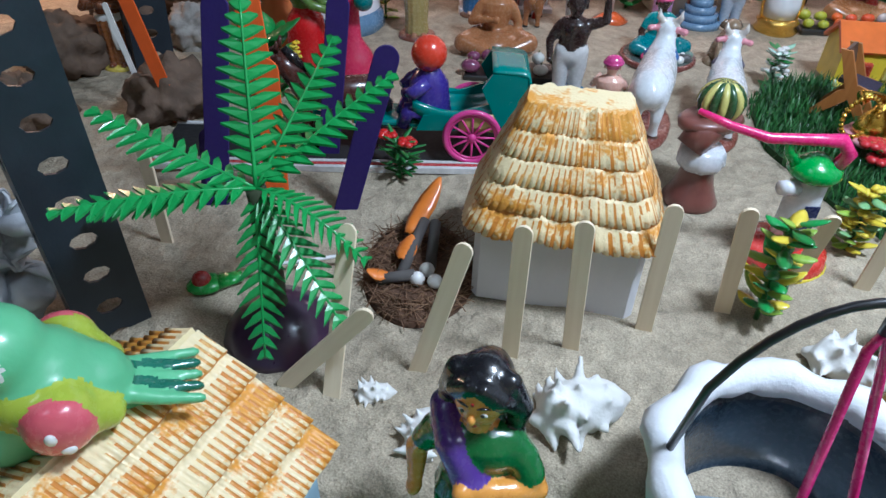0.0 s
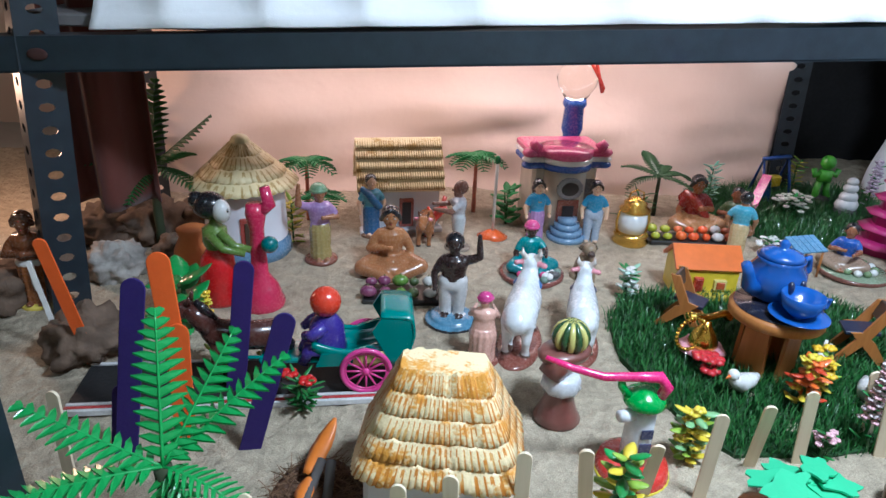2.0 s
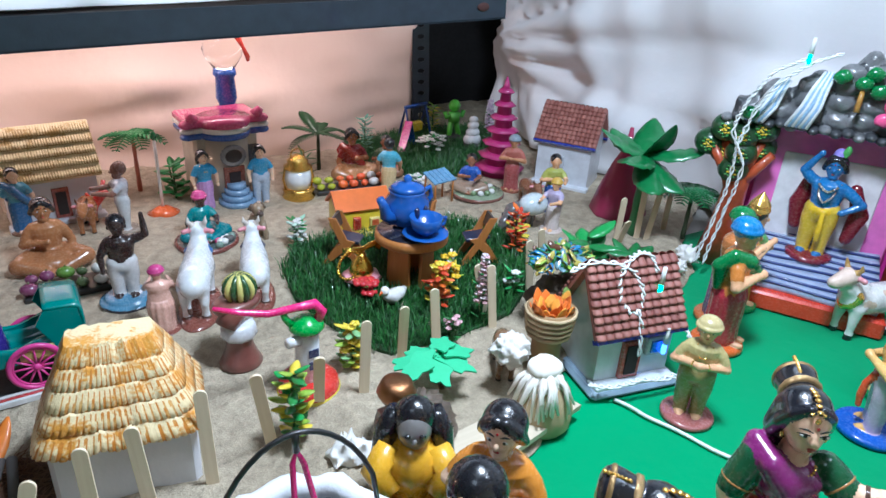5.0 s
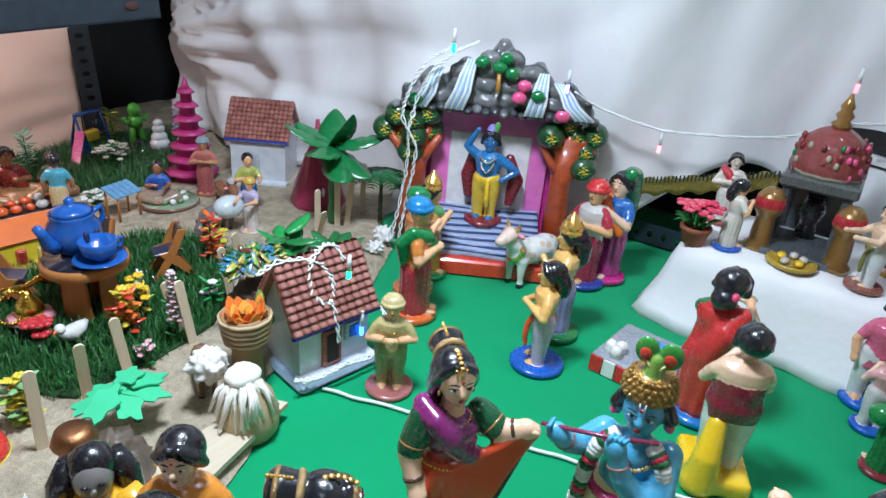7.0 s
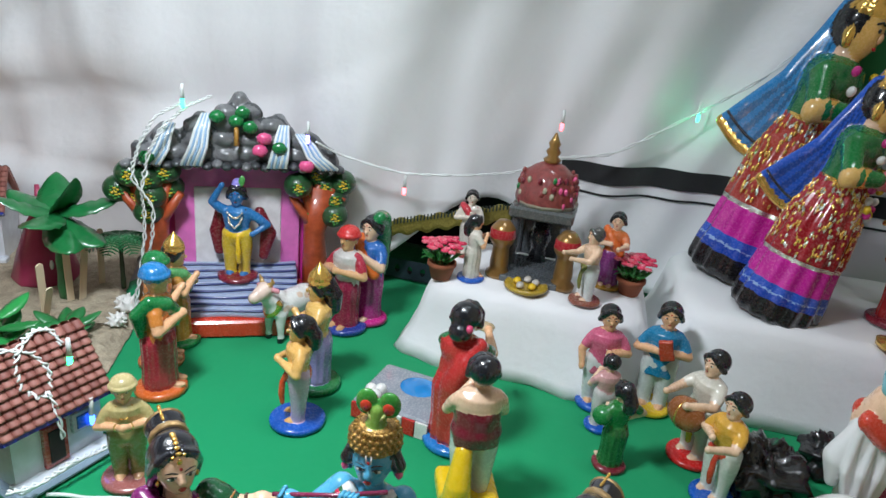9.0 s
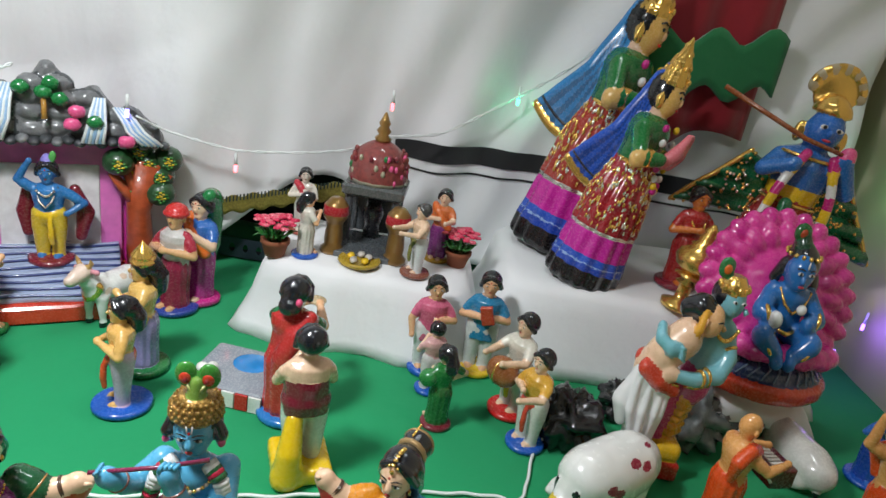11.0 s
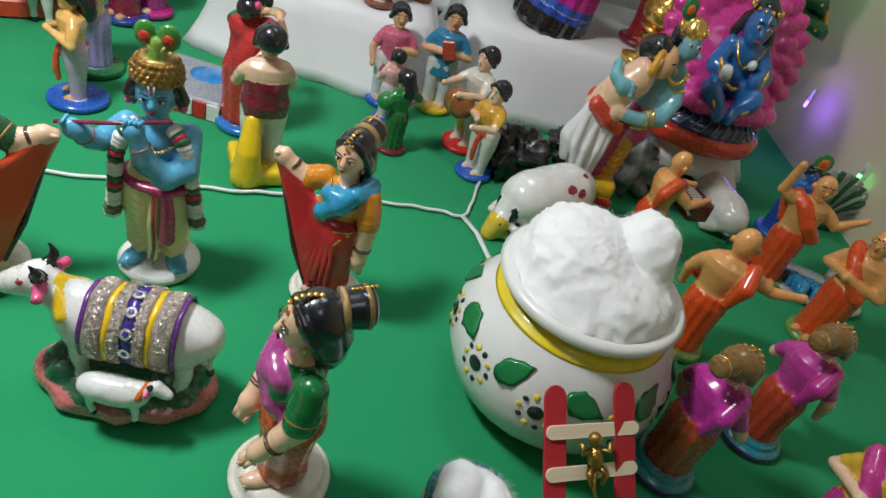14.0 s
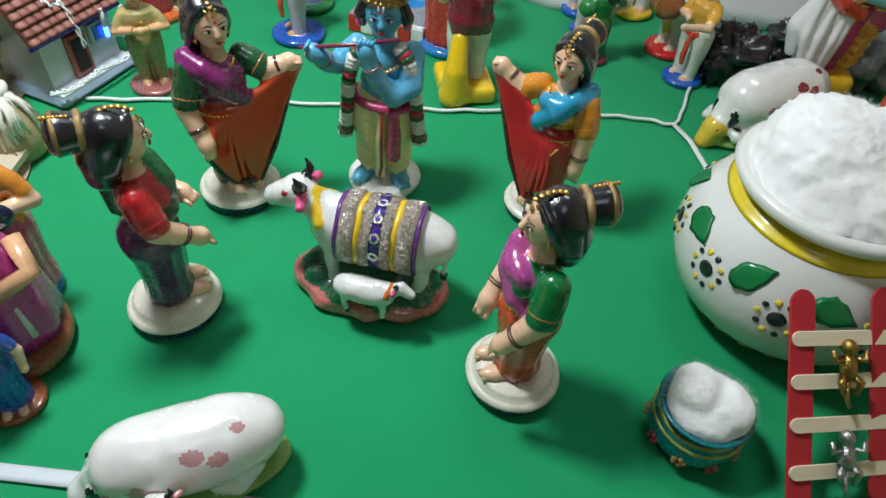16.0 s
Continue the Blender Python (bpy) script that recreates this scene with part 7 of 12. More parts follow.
m.sheet(lambda u, v: (0.925 + 0.19 * u, -0.690 + 0.20 * v, 0.084 * min(1, 1.35 * math.sin(math.pi * min(1, max(0, u * 0.9 + 0.05))) ** 0.5) * min(1, (4 * v * (1 - v) + 0.01) ** 0.4) + 0.006 * wobble(u, v, 9, 6.0)), 26, 22, WHITE_CLOTH, 0.002)
m.thing("white_drape", "white cloth heaped over the stand of the lotus doll", "cloth")

# embracing pair: the viewer stands towards -x
OD, SKB, PINKC = (0.80, 0.36, 0.03), paint((0.20, 0.50, 0.58), 0.28, 0, 0.1, 30, 0.05, 0.5), (0.62, 0.06, 0.24)
WD = paint((0.80, 0.79, 0.80), 0.45, 0, 0.06, 30, 0.05, 0.3)
m = Clay(0.0027, 0.009)
m.box((0, -0.006, 0.014), (0.070, 0.056, 0.028), (0.55, 0.03, 0.02), bevel=0.2)
m.box((0, -0.006, 0.040), (0.066, 0.052, 0.026), (0.80, 0.48, 0.02), bevel=0.4)
m.tube([(0.0, -0.002, 0.050), (0.002, -0.006, 0.085), (0.0, -0.014, 0.125)], [0.015, 0.019, 0.023], OD)
for k in range(6):
    z = 0.066 + 0.011 * k
    y = -0.004 - 0.0016 * k
    m.tube([(-0.012, y + 0.016, z + 0.004), (-0.021 - 0.0006 * k, y, z - 0.002), (-0.012, y - 0.018, z + 0.003)], 0.0042, OD, melt=0.004)
m.tube([(-0.012, 0.012, 0.140), (-0.014, 0.014, 0.100), (-0.008, 0.012, 0.058)], [0.013, 0.013, 0.009], PINKC)
m.tube([(-0.006, -0.022, 0.138), (-0.006, -0.018, 0.150)], [0.026, 0.024], PINKC)
m.tube([(-0.004, -0.020, 0.150), (-0.002, -0.032, 0.185), (0.0, -0.042, 0.208)], [0.022, 0.024, 0.022], SKB)
m.tube([(0.004, -0.040, 0.212), (0.002, -0.040, 0.232)], [0.011, 0.010], SKB)
m.tube([(-0.010, 0.058, 0.152), (-0.020, 0.046, 0.178), (-0.020, 0.022, 0.202), (-0.012, 0.004, 0.214)], [0.024, 0.026, 0.026, 0.014], CLAY_SKIN)
m.tube([(-0.034, 0.074, 0.160), (-0.040, 0.050, 0.148), (-0.034, 0.020, 0.136)], [0.011, 0.012, 0.010], (0.66, 0.06, 0.03), melt=0.005)
m.tube([(0.0, 0.070, 0.160), (0.010, 0.040, 0.150)], [0.012, 0.012], (0.66, 0.06, 0.03), melt=0.005)
m.lathe([(0.014, 0.030), (0.020, 0.050), (0.024, 0.090), (0.027, 0.125), (0.025, 0.152)], WD, at=(-0.008, 0.046, 0), sx=0.95, sy=1.1, flute=0.16, folds=8)
for k in range(6):
    y = 0.026 + 0.010 * k
    m.tube([(-0.032, y, 0.142 + 0.002 * k), (-0.036 - 0.005 * math.sin(2.6 * k), y + 0.004, 0.100), (-0.024, 0.046 + 0.6 * (y - 0.050), 0.040 + 0.005 * (k % 3))], [0.005, 0.0065, 0.005], WD, melt=0.003)
m.tube([(-0.02, 0.072, 0.145), (-0.02, 0.090, 0.105), (-0.015, 0.082, 0.075)], [0.012, 0.015, 0.010], WD)
m.tube([(0.0, -0.048, 0.212), (-0.018, -0.056, 0.184), (-0.030, -0.042, 0.164)], [0.014, 0.0135, 0.0125], SKB)
m.tube([(-0.030, -0.042, 0.164), (-0.042, -0.006, 0.158), (-0.044, 0.026, 0.160)], [0.0125, 0.0105, 0.0085], SKB)
m.ball((-0.044, 0.036, 0.161), (0.008, 0.013, 0.010), CLAY_SKIN)
m.tube([(-0.020, 0.062, 0.212), (-0.038, 0.066, 0.204), (-0.047, 0.052, 0.198)], [0.008, 0.0085, 0.008], SKB)
m.ball((-0.048, 0.046, 0.196), (0.008, 0.014, 0.011), SKB)
for q in range(4):
    m.extra.tube([(-0.054, 0.040 - 0.001 * q, 0.203 - 0.004 * q), (-0.053, 0.030 - 0.001 * q, 0.199 - 0.005 * q)], [0.0030, 0.0022], SKB, 7)
m.ball((-0.020, -0.010, 0.230), (0.019, 0.018, 0.022), (0.82, 0.46, 0.22))
m.ball((-0.010, 0.006, 0.242), (0.022, 0.022, 0.018), DARK_HAIR, melt=0.003)
m.ball((-0.004, 0.022, 0.238), (0.015, 0.015, 0.014), DARK_HAIR, melt=0.005)
m.tube([(-0.028, -0.026, 0.228), (-0.030, -0.029, 0.223)], [0.003, 0.0036], (0.82, 0.46, 0.22), melt=0.003)
m.tube([(-0.030, 0.006, 0.242), (-0.037, 0.012, 0.222), (-0.030, 0.020, 0.206)], [0.005, 0.007, 0.006], (0.82, 0.40, 0.04), melt=0.003)
m.extra.ball((-0.036, 0.004, 0.232), (0.004, 0.003, 0.006), (0.80, 0.44, 0.24), 8, 6)
m.extra.tube([(-0.0375, -0.012, 0.234), (-0.0370, -0.020, 0.236)], 0.0012, BLACK, 5)
m.ball((-0.002, -0.040, 0.254), (0.020, 0.019, 0.023), SKB)
m.tube([(-0.014, -0.056, 0.250), (-0.018, -0.060, 0.244)], [0.003, 0.004], SKB, melt=0.003)
m.ball((0.010, -0.032, 0.258), (0.022, 0.020, 0.020), DARK_HAIR, melt=0.003)
m.tube([(0.014, -0.030, 0.255), (0.020, -0.046, 0.220), (0.018, -0.052, 0.190)], [0.014, 0.014, 0.008], DARK_HAIR)
for s_ in (-0.050, -0.036):
    m.extra.ball((-0.0205, s_, 0.258), (0.002, 0.0045, 0.0022), WHITE, 8, 5)
    m.extra.ball((-0.0220, s_, 0.258), (0.0014, 0.0020, 0.0021), BLACK, 7, 5)
m.lathe([(0.020, 0.266), (0.0225, 0.270), (0.0205, 0.276), (0.013, 0.286)], GOLD, at=(0.002, -0.038, 0))
for k in range(12):
    b = 0.52 * k
    m.extra.ball((0.002 + 0.022 * math.cos(b), -0.038 + 0.022 * math.sin(b), 0.272), (0.0035, 0.0035, 0.0045), GOLD, 7, 5)
m.ball((0.0, -0.016, 0.294), (0.006, 0.013, 0.014), (0.03, 0.20, 0.06))
m.extra.ball((-0.0055, -0.016, 0.293), (0.003, 0.0065, 0.0065), ORANGE, 10, 6)
for c, n, r in (((-0.036, -0.022, 0.161), (-0.3, 1, -0.15), 0.0125), ((-0.040, -0.012, 0.160), (-0.3, 1, -0.15), 0.012), ((-0.012, -0.053, 0.192), (-0.6, -0.25, -0.8), 0.0150)):
    m.extra.lathe([(r - 0.001, -0.003), (r + 0.0016, 0.0), (r - 0.001, 0.003)], GOLD, at=c, seg=18, turn=Vector(n).to_track_quat("Z", "Y").to_matrix())
for k in range(12):
    u = k / 11
    m.extra.ball((-0.020 - 0.008 * math.sin(math.pi * u), -0.056 + 0.040 * u, 0.222 - 0.012 * math.sin(math.pi * u)), 0.0032, GOLD, 7, 5)
    m.extra.ball((-0.046 + 0.004 * u, 0.050 - 0.030 * u, 0.150 - 0.004 * u), 0.0022, GOLD, 7, 5)
m.extra.tube([(-0.030, -0.030, 0.146), (-0.032, -0.014, 0.142), (-0.028, 0.004, 0.142)], 0.003, GOLD, 7)
m.uneven(0.0010, 40)
pair = m.mesh()
pair.v = [(0.78 * x, 0.70 * y, 0.92 * z) for x, y, z in pair.v]
pair.thing("embracing_doll", "clay pair embracing, one sky blue, one pale in white", "doll", at=(0.862, -0.450, 0.0))

beast("cow_figurine", "white clay cow with maroon spots and yellow face, green base", (0.782, -0.372, 0.0), 0.088, 128, lie=True, coat=paint((0.80, 0.79, 0.77), 0.22, 0, 0.06, 20, 0.05, 0.6), spots=(0.30, 0.02, 0.06), head=(0.80, 0.55, 0.05), horns=BLACK, ears=WHITE, graze=True, fat=1.42, base=(0.35, 0.50, 0.16))
beast("cow_figurine", "plain white clay cow seen from behind the monks", (0.900, -0.640, 0.0), 0.080, 10, coat=(0.74, 0.72, 0.68), fat=1.2, lie=True)


def lump(name, label, category, at, size, mat, seed, rough=0.35, squash=(1, 1, 1)):
    m = Mesh()
    m.ball((0, 0, size * 0.6), (size * squash[0], size * squash[1], size * squash[2] * 0.8), mat, 40, 26)
    out = []
    for p in m.v:
        v = Vector(p)
        n = noise.fractal(v * (2.6 / size) + Vector((seed, 0, 0)), 0.8, 2.1, 4)
        c = Vector((0, 0, size * 0.6))
        d = (v - c)
        out.append(tuple(c + d * (1 + rough * n)))
    m.v = out
    lowest = min(p[2] for p in m.v)
    m.v = [(p[0], p[1], max(p[2], 0.0) if lowest < 0 else p[2] - lowest) for p in m.v]
    return m.thing(name, label, category, at=at)


lump("plastic_bag", "crumpled glossy black plastic bag between the dolls", "bag", (0.897, -0.345, 0.0), 0.042, paint((0.006, 0.006, 0.007), 0.12, 0, 0.2, 80, 0.5, 0.6), 1.0, 0.5)
lump("plastic_wrap", "crumpled clear-grey plastic wrap beside the embracing dolls", "plastic wrap", (0.947, -0.516, 0.0), 0.050, paint((0.22, 0.25, 0.26), 0.1, 0.3, 0.4, 120, 0.9, 0.6), 7.0, 0.55)
lump("plastic_bag", "crumpled black bag beside the lotus doll's stand", "bag", (0.969, -0.430, 0.0), 0.030, paint((0.01, 0.01, 0.012), 0.2, 0, 0.2, 80, 0.5, 0.4), 4.0, 0.5)

# ---- monks with drums ----
MONK = dict(lower=(0.84, 0.085, 0.012), upper=(0.84, 0.40, 0.13), skin=(0.84, 0.40, 0.13), bald=True, hair=None, sleeve=(0.84, 0.40, 0.13), stole=(0.82, 0.09, 0.015), base=((0.16, 0.32, 0.07), 0.17), group="monks dancing with drums")
doll("monk_doll", "orange-robed clay monk playing a hand organ, on a green base", (0.777, -0.499, 0.0), 0.152, 285, left="fwd", right="fwd",
     held=lambda m, w: (m.box((0.30, 0, 0.52), (0.20, 0.30, 0.16), (0.12, 0.02, 0.03), bevel=0.1), [m.box((0.27, -0.11 + 0.036 * k, 0.605), (0.10, 0.024, 0.012), WHITE) for k in range(7)], m.tube([(0.2, 0.15, 0.5), (0.05, 0.12, 0.74), (0.2, -0.15, 0.5)], 0.012, WHITE, 6)), **MONK)
doll("monk_doll", "orange-robed clay monk seen from behind, swinging small cymbals", (0.622, -0.520, 0.0), 0.165, 330, left="down", right="out", **MONK)
doll("monk_doll", "orange-robed clay monk dancing with both arms raised", (0.788, -0.680, 0.0), 0.165, 165, left=((0.02, 0.22, 0.62), (0.03, 0.36, 0.74)), right="up", **MONK)
doll("monk_doll", "orange-robed clay monk leaning with folded arms", (0.689, -0.706, 0.0), 0.165, 120, left="fold", right="fold", **MONK)
doll("blue_doll", "blue clay doll with peacock feather kneeling behind the monks", (0.909, -0.747, 0.0), 0.118, 165, (0.02, 0.08, 0.45), (0.03, 0.16, 0.55), (0.03, 0.16, 0.55), base=(BLUE, 0.24), left="flute", right="flute", beads=SILVER, fat=1.3,
     held=lambda m, w: (m.ball((0, 0.02, 1.02), (0.03, 0.10, 0.12), (0.05, 0.25, 0.04), 10, 7), m.ball((0.03, 0.02, 1.02), (0.02, 0.05, 0.06), ORANGE, 8, 6)))
m = Mesh()
m.lathe([(0.046, 0.0, (0.55, 0.62, 0.68)), (0.058, 0.004), (0.060, 0.009), (0.05, 0.008), (0.01, 0.006)], seg=26, sx=0.7, sy=1.1)
for k in range(16):
    m.tube([(-0.028 + 0.012 * math.sin(k), -0.02 + 0.0035 * k, 0.008), (-0.02 + 0.012 * math.sin(k), -0.02 + 0.0035 * k, 0.020), (0.004, -0.018 + 0.004 * k, 0.012)], 0.005, (0.02, 0.32, 0.62), 6)
m.thing("pond_tray", "oval tray with bright blue crumpled water", "tray", at=(0.780, -0.748, 0.0), turn=-20)
doll("reclining_doll", "orange and white clay figure sitting behind the blue tray", (0.819, -0.814, 0.0), 0.09, 170, (0.70, 0.66, 0.60), (0.62, 0.20, 0.08), (0.66, 0.30, 0.16), base=None, sit=True, left="fold", right="fold", crown=(0.5, 0.2, 0.1))
m = Mesh()
for k in range(13):
    a = -1.2 + 0.2 * k
    m.tube([(0, 0.015 * math.sin(a), 0.02), (0, 0.04 * math.sin(a), 0.02 + 0.05 * math.cos(a)), (0.008, 0.05 * math.sin(a), 0.02 + 0.07 * math.cos(a))], [0.006, 0.009, 0.004], (0.03, 0.12, 0.05) if k % 2 else (0.30, 0.36, 0.28), 7, 0.5)
m.lathe([(0.03, 0.0), (0.03, 0.012), (0.012, 0.03)], (0.04, 0.10, 0.04), seg=14)
m.thing("fan_plant", "dark green striped fan-shaped plant against the wall", "plant", at=(0.980, -0.848, 0.0), turn=160)

SARI = "sari dolls beside the pot"
doll("sari_doll", "clay doll in magenta sari and red skirt on violet base", (0.463, -0.463, 0.0), 0.155, 300, (0.50, 0.06, 0.02), (0.58, 0.03, 0.36), PALE, base=((0.01, 0.26, 0.32), 0.19), under=(0.10, 0.03, 0.22), stole=(0.58, 0.03, 0.36), left="down", right="fold", sleeve=(0.58, 0.03, 0.36), hair=(0.25, 0.13, 0.04), bun=0.07, fat=1.1, group=SARI)
doll("sari_doll", "clay doll in pink and red sari with gilt braid", (0.517, -0.567, 0.0), 0.155, 300, (0.50, 0.05, 0.02), (0.60, 0.05, 0.35), PALE, base=((0.01, 0.26, 0.32), 0.19), under=(0.12, 0.03, 0.22), stole=(0.6, 0.03, 0.3), left="fold", right="down", hair=(0.25, 0.13, 0.04), bun=0.07, group=SARI)
doll("sari_doll", "clay doll in bright pink sari with yellow sash", (0.410, -0.584, 0.0), 0.150, 120, (0.65, 0.04, 0.30), (0.70, 0.45, 0.03), PALE, base=((0.01, 0.18, 0.32), 0.2), under=(0.10, 0.03, 0.22), stole=(0.65, 0.05, 0.3), left="fold", right="fold", bun=0.07, group=SARI)

# ---- big butter pot with cotton, ladder and small pot ----
ob = holder("butter_pot", "large white clay pot painted with flowers and leaves, heaped with cotton", "pot", (0.520, -0.354, 0.0), 0)
m = Mesh()
POTW = paint((0.78, 0.78, 0.76), 0.30, 0, 0.06, 30, 0.15)
prof = [(0.050, 0.0), (0.066, 0.006), (0.086, 0.028), (0.0965, 0.058), (0.094, 0.085), (0.080, 0.108), (0.068, 0.118), (0.064, 0.123), (0.074, 0.130), (0.077, 0.136), (0.072, 0.141), (0.062, 0.135), (0.058, 0.12)]
m.lathe(prof, POTW, seg=48)
m.part("pot_body", ob)
m = Mesh()
m.lathe([(0.0742, 0.1138), (0.0718, 0.1156), (0.069, 0.1183), (0.0655, 0.1225)], paint((0.86, 0.66, 0.01), 0.35), seg=48)
m.part("yellow_band", ob, "painted yellow band")


def on_pot(a, z, lift=0.0006):
    for (r0, z0), (r1, z1) in zip(prof, prof[1:]):
        if z0 <= z <= z1 and z1 > z0:
            f = (z - z0) / (z1 - z0)
            r = r0 + (r1 - r0) * f + lift
            n = Vector((math.cos(a) * (z1 - z0), math.sin(a) * (z1 - z0), -(r1 - r0))).normalized()
            return Vector((r * math.cos(a), r * math.sin(a), z)), n


dot = paint((0.01, 0.01, 0.012), 0.35)
yel = paint((0.85, 0.65, 0.04), 0.4)
lf = paint((0.0, 0.20, 0.05), 0.35)
for k in range(10):
    a0 = 2 * math.pi * k / 10 + 0.28
    m = Mesh()
    p, n = on_pot(a0, 0.074)
    m.ball(p, (0.0066, 0.0066, 0.0008), dot, 14, 4, turn=n.to_track_quat("Z", "Y").to_matrix())
    for q in range(10):
        b = q * 0.628
        p, n = on_pot(a0 + 0.145 * math.cos(b), 0.074 + 0.0135 * math.sin(b))
        m.ball(p, (0.0026, 0.0026, 0.0007), yel if q % 2 else dot, 8, 4, turn=n.to_track_quat("Z", "Y").to_matrix())
    m.part("painted_flower", ob, "black flower ringed with yellow dots" if k == 0 else "")
    m = Mesh()
    a1 = a0 + math.pi / 10
    p, n = on_pot(a1, 0.092)
    tq = n.to_track_quat("Z", "Y").to_matrix()
    tl = tq @ Euler((0, 0, 0.8 if k % 2 else -0.3)).to_matrix()
    m.ball(p, (0.0150, 0.0105, 0.0008), lf, 20, 4, turn=tl)
    inv = tl.inverted()
    for i, v in enumerate(m.v):
        w = inv @ (Vector(v) - p)
        f = max(-1.0, min(1.0, w.x / 0.0150))
        w.y *= (1 - 0.75 * max(0.0, f) ** 1.5) * (1 + 0.12 * math.sin(9 * f + k))
        w.x += 0.004 * max(0.0, f) ** 2
        m.v[i] = tuple(p + tl @ w)
    m.part("painted_leaf", ob, "green painted leaf" if k == 0 else "")
m = Mesh()
for k in range(44):
    a = 2 * math.pi * k / 44
    p, n = on_pot(a, 0.014)
    m.ball(p, (0.0042, 0.0042, 0.001), (0.55, 0.45, 0.2) if k % 2 else dot, 8, 4, turn=n.to_track_quat("Z", "Y").to_matrix())
m.part("dotted_band", ob, "dotted band round the foot")


def cotton_mat():
    m = bpy.data.materials.new("cotton")
    m.use_nodes = True
    p = m.node_tree.nodes["Principled BSDF"]
    p.inputs["Base Color"].default_value = (0.90, 0.90, 0.91, 1)
    p.inputs["Roughness"].default_value = 1.0
    p.inputs["Sheen Weight"].default_value = 0.6
    p.inputs["Subsurface Weight"].default_value = 0.4
    p.inputs["Subsurface Radius"].default_value = (0.01, 0.01, 0.01)
    return m


COTTON = cotton_mat()


def cotton(name, label, at, blobs, seed, fuzz):
    """Cotton wool: soft lumps with a haze of fine fibres."""
    ob = holder(name, label, "cotton wool", at)
    c0 = Vector(blobs[0][0]) + Vector((0, 0, blobs[0][1][2] * 0.3))

    def reach(d):
        """How far the joined lumps reach from their middle along d."""
        total = 0.0
        for c, r in blobs:
            o = c0 - Vector(c)
            a = sum((d[i] / r[i]) ** 2 for i in range(3))
            b = sum(d[i] * o[i] / r[i] ** 2 for i in range(3))
            k = sum((o[i] / r[i]) ** 2 for i in range(3)) - 1
            q = b * b - a * k
            if q > 0:
                far = (-b + math.sqrt(q)) / a
                if far > 0:
                    total += far ** 9
        return total ** (1 / 9)

    m = Mesh()
    m.ball((0, 0, 0), 1.0, COTTON, 110, 72)
    for i, p in enumerate(m.v):
        d = Vector(p).normalized()
        s = c0 + d * reach(d)
        n = 0.060 * noise.fractal(s * 60 + Vector((seed, 0, 0)), 0.9, 2.1, 3) + 0.024 * noise.fractal(s * 420, 0.8, 2.1, 3)
        m.v[i] = tuple(c0 + d * reach(d) * (1 + n))
    m.part("wad", ob)
    m = Mesh()
    rs = random.Random(int(seed))
    for k in range(fuzz):
        z, a = rs.uniform(-0.2, 1), rs.uniform(0, 6.3)
        d = Vector((math.sqrt(1 - z * z) * math.cos(a), math.sqrt(1 - z * z) * math.sin(a), z))
        p = c0 + d * reach(d) * rs.uniform(0.97, 1.01)
        t = Vector((rs.uniform(-1, 1), rs.uniform(-1, 1), rs.uniform(-1, 1))) * 0.005
        s = d.cross(t).normalized() * 0.00005
        q = p + t * 0.5 + d * 0.0004
        e = p + t + d * rs.uniform(0.0, 0.0012)
        m.add([p - s, p + s, q + s, q - s, e], [(0, 1, 2, 3), (3, 2, 4)], COTTON)
    tagged(m.part("fibre", ob), kind="stuff")


cotton("cotton_wool", "white cotton wool heaped like butter in the large pot", (0.520, -0.354, 0.128), [((0, 0, 0.006), (0.063, 0.063, 0.030)), ((0.008, 0.020, 0.024), (0.048, 0.040, 0.033)), ((0.012, -0.030, 0.034), (0.032, 0.026, 0.038)), ((-0.012, -0.004, 0.017), (0.045, 0.050, 0.025)), ((0.014, 0.004, 0.026), (0.034, 0.034, 0.028))], 3.0, 14000)
ob = holder("small_pot", "small teal pot with painted flowers, filled with cotton", "pot", (0.370, -0.282, 0.0))
m = Mesh()
tp = paint((0.0, 0.20, 0.24), 0.25, 0.2)
m.lathe([(0.020, 0.0), (0.028, 0.004), (0.033, 0.016), (0.031, 0.028), (0.026, 0.033), (0.031, 0.040), (0.0325, 0.042), (0.029, 0.042), (0.023, 0.034)], tp, seg=30)
m.part("pot_body", ob)
m = Mesh()
for zz, r in ((0.031, 0.0285), (0.027, 0.0318)):
    m.lathe([(r, zz - 0.001), (r + 0.001, zz), (r, zz + 0.001)], paint((0.35, 0.40, 0.06), 0.3, 0.3), seg=30)
for k in range(9):
    a = k * 0.698
    for q in range(5):
        b = q * 1.257
        m.ball((0.0325 * math.cos(a + 0.10 * math.cos(b)), 0.0325 * math.sin(a + 0.10 * math.cos(b)), 0.013 + 0.0032 * math.sin(b)), (0.0022, 0.0022, 0.0022), (0.40, 0.03, 0.05) if k % 2 else (0.5, 0.25, 0.1), 6, 4)
m.part("painted_band", ob, "small red flowers and gold lines")
cotton("cotton_wool", "white cotton wool in the small teal pot", (0.370, -0.282, 0.036), [((0, 0, 0.006), (0.027, 0.027, 0.014)), ((0.004, 0.010, 0.017), (0.018, 0.016, 0.012)), ((-0.002, -0.012, 0.014), (0.018, 0.015, 0.012))], 5.0, 4000)


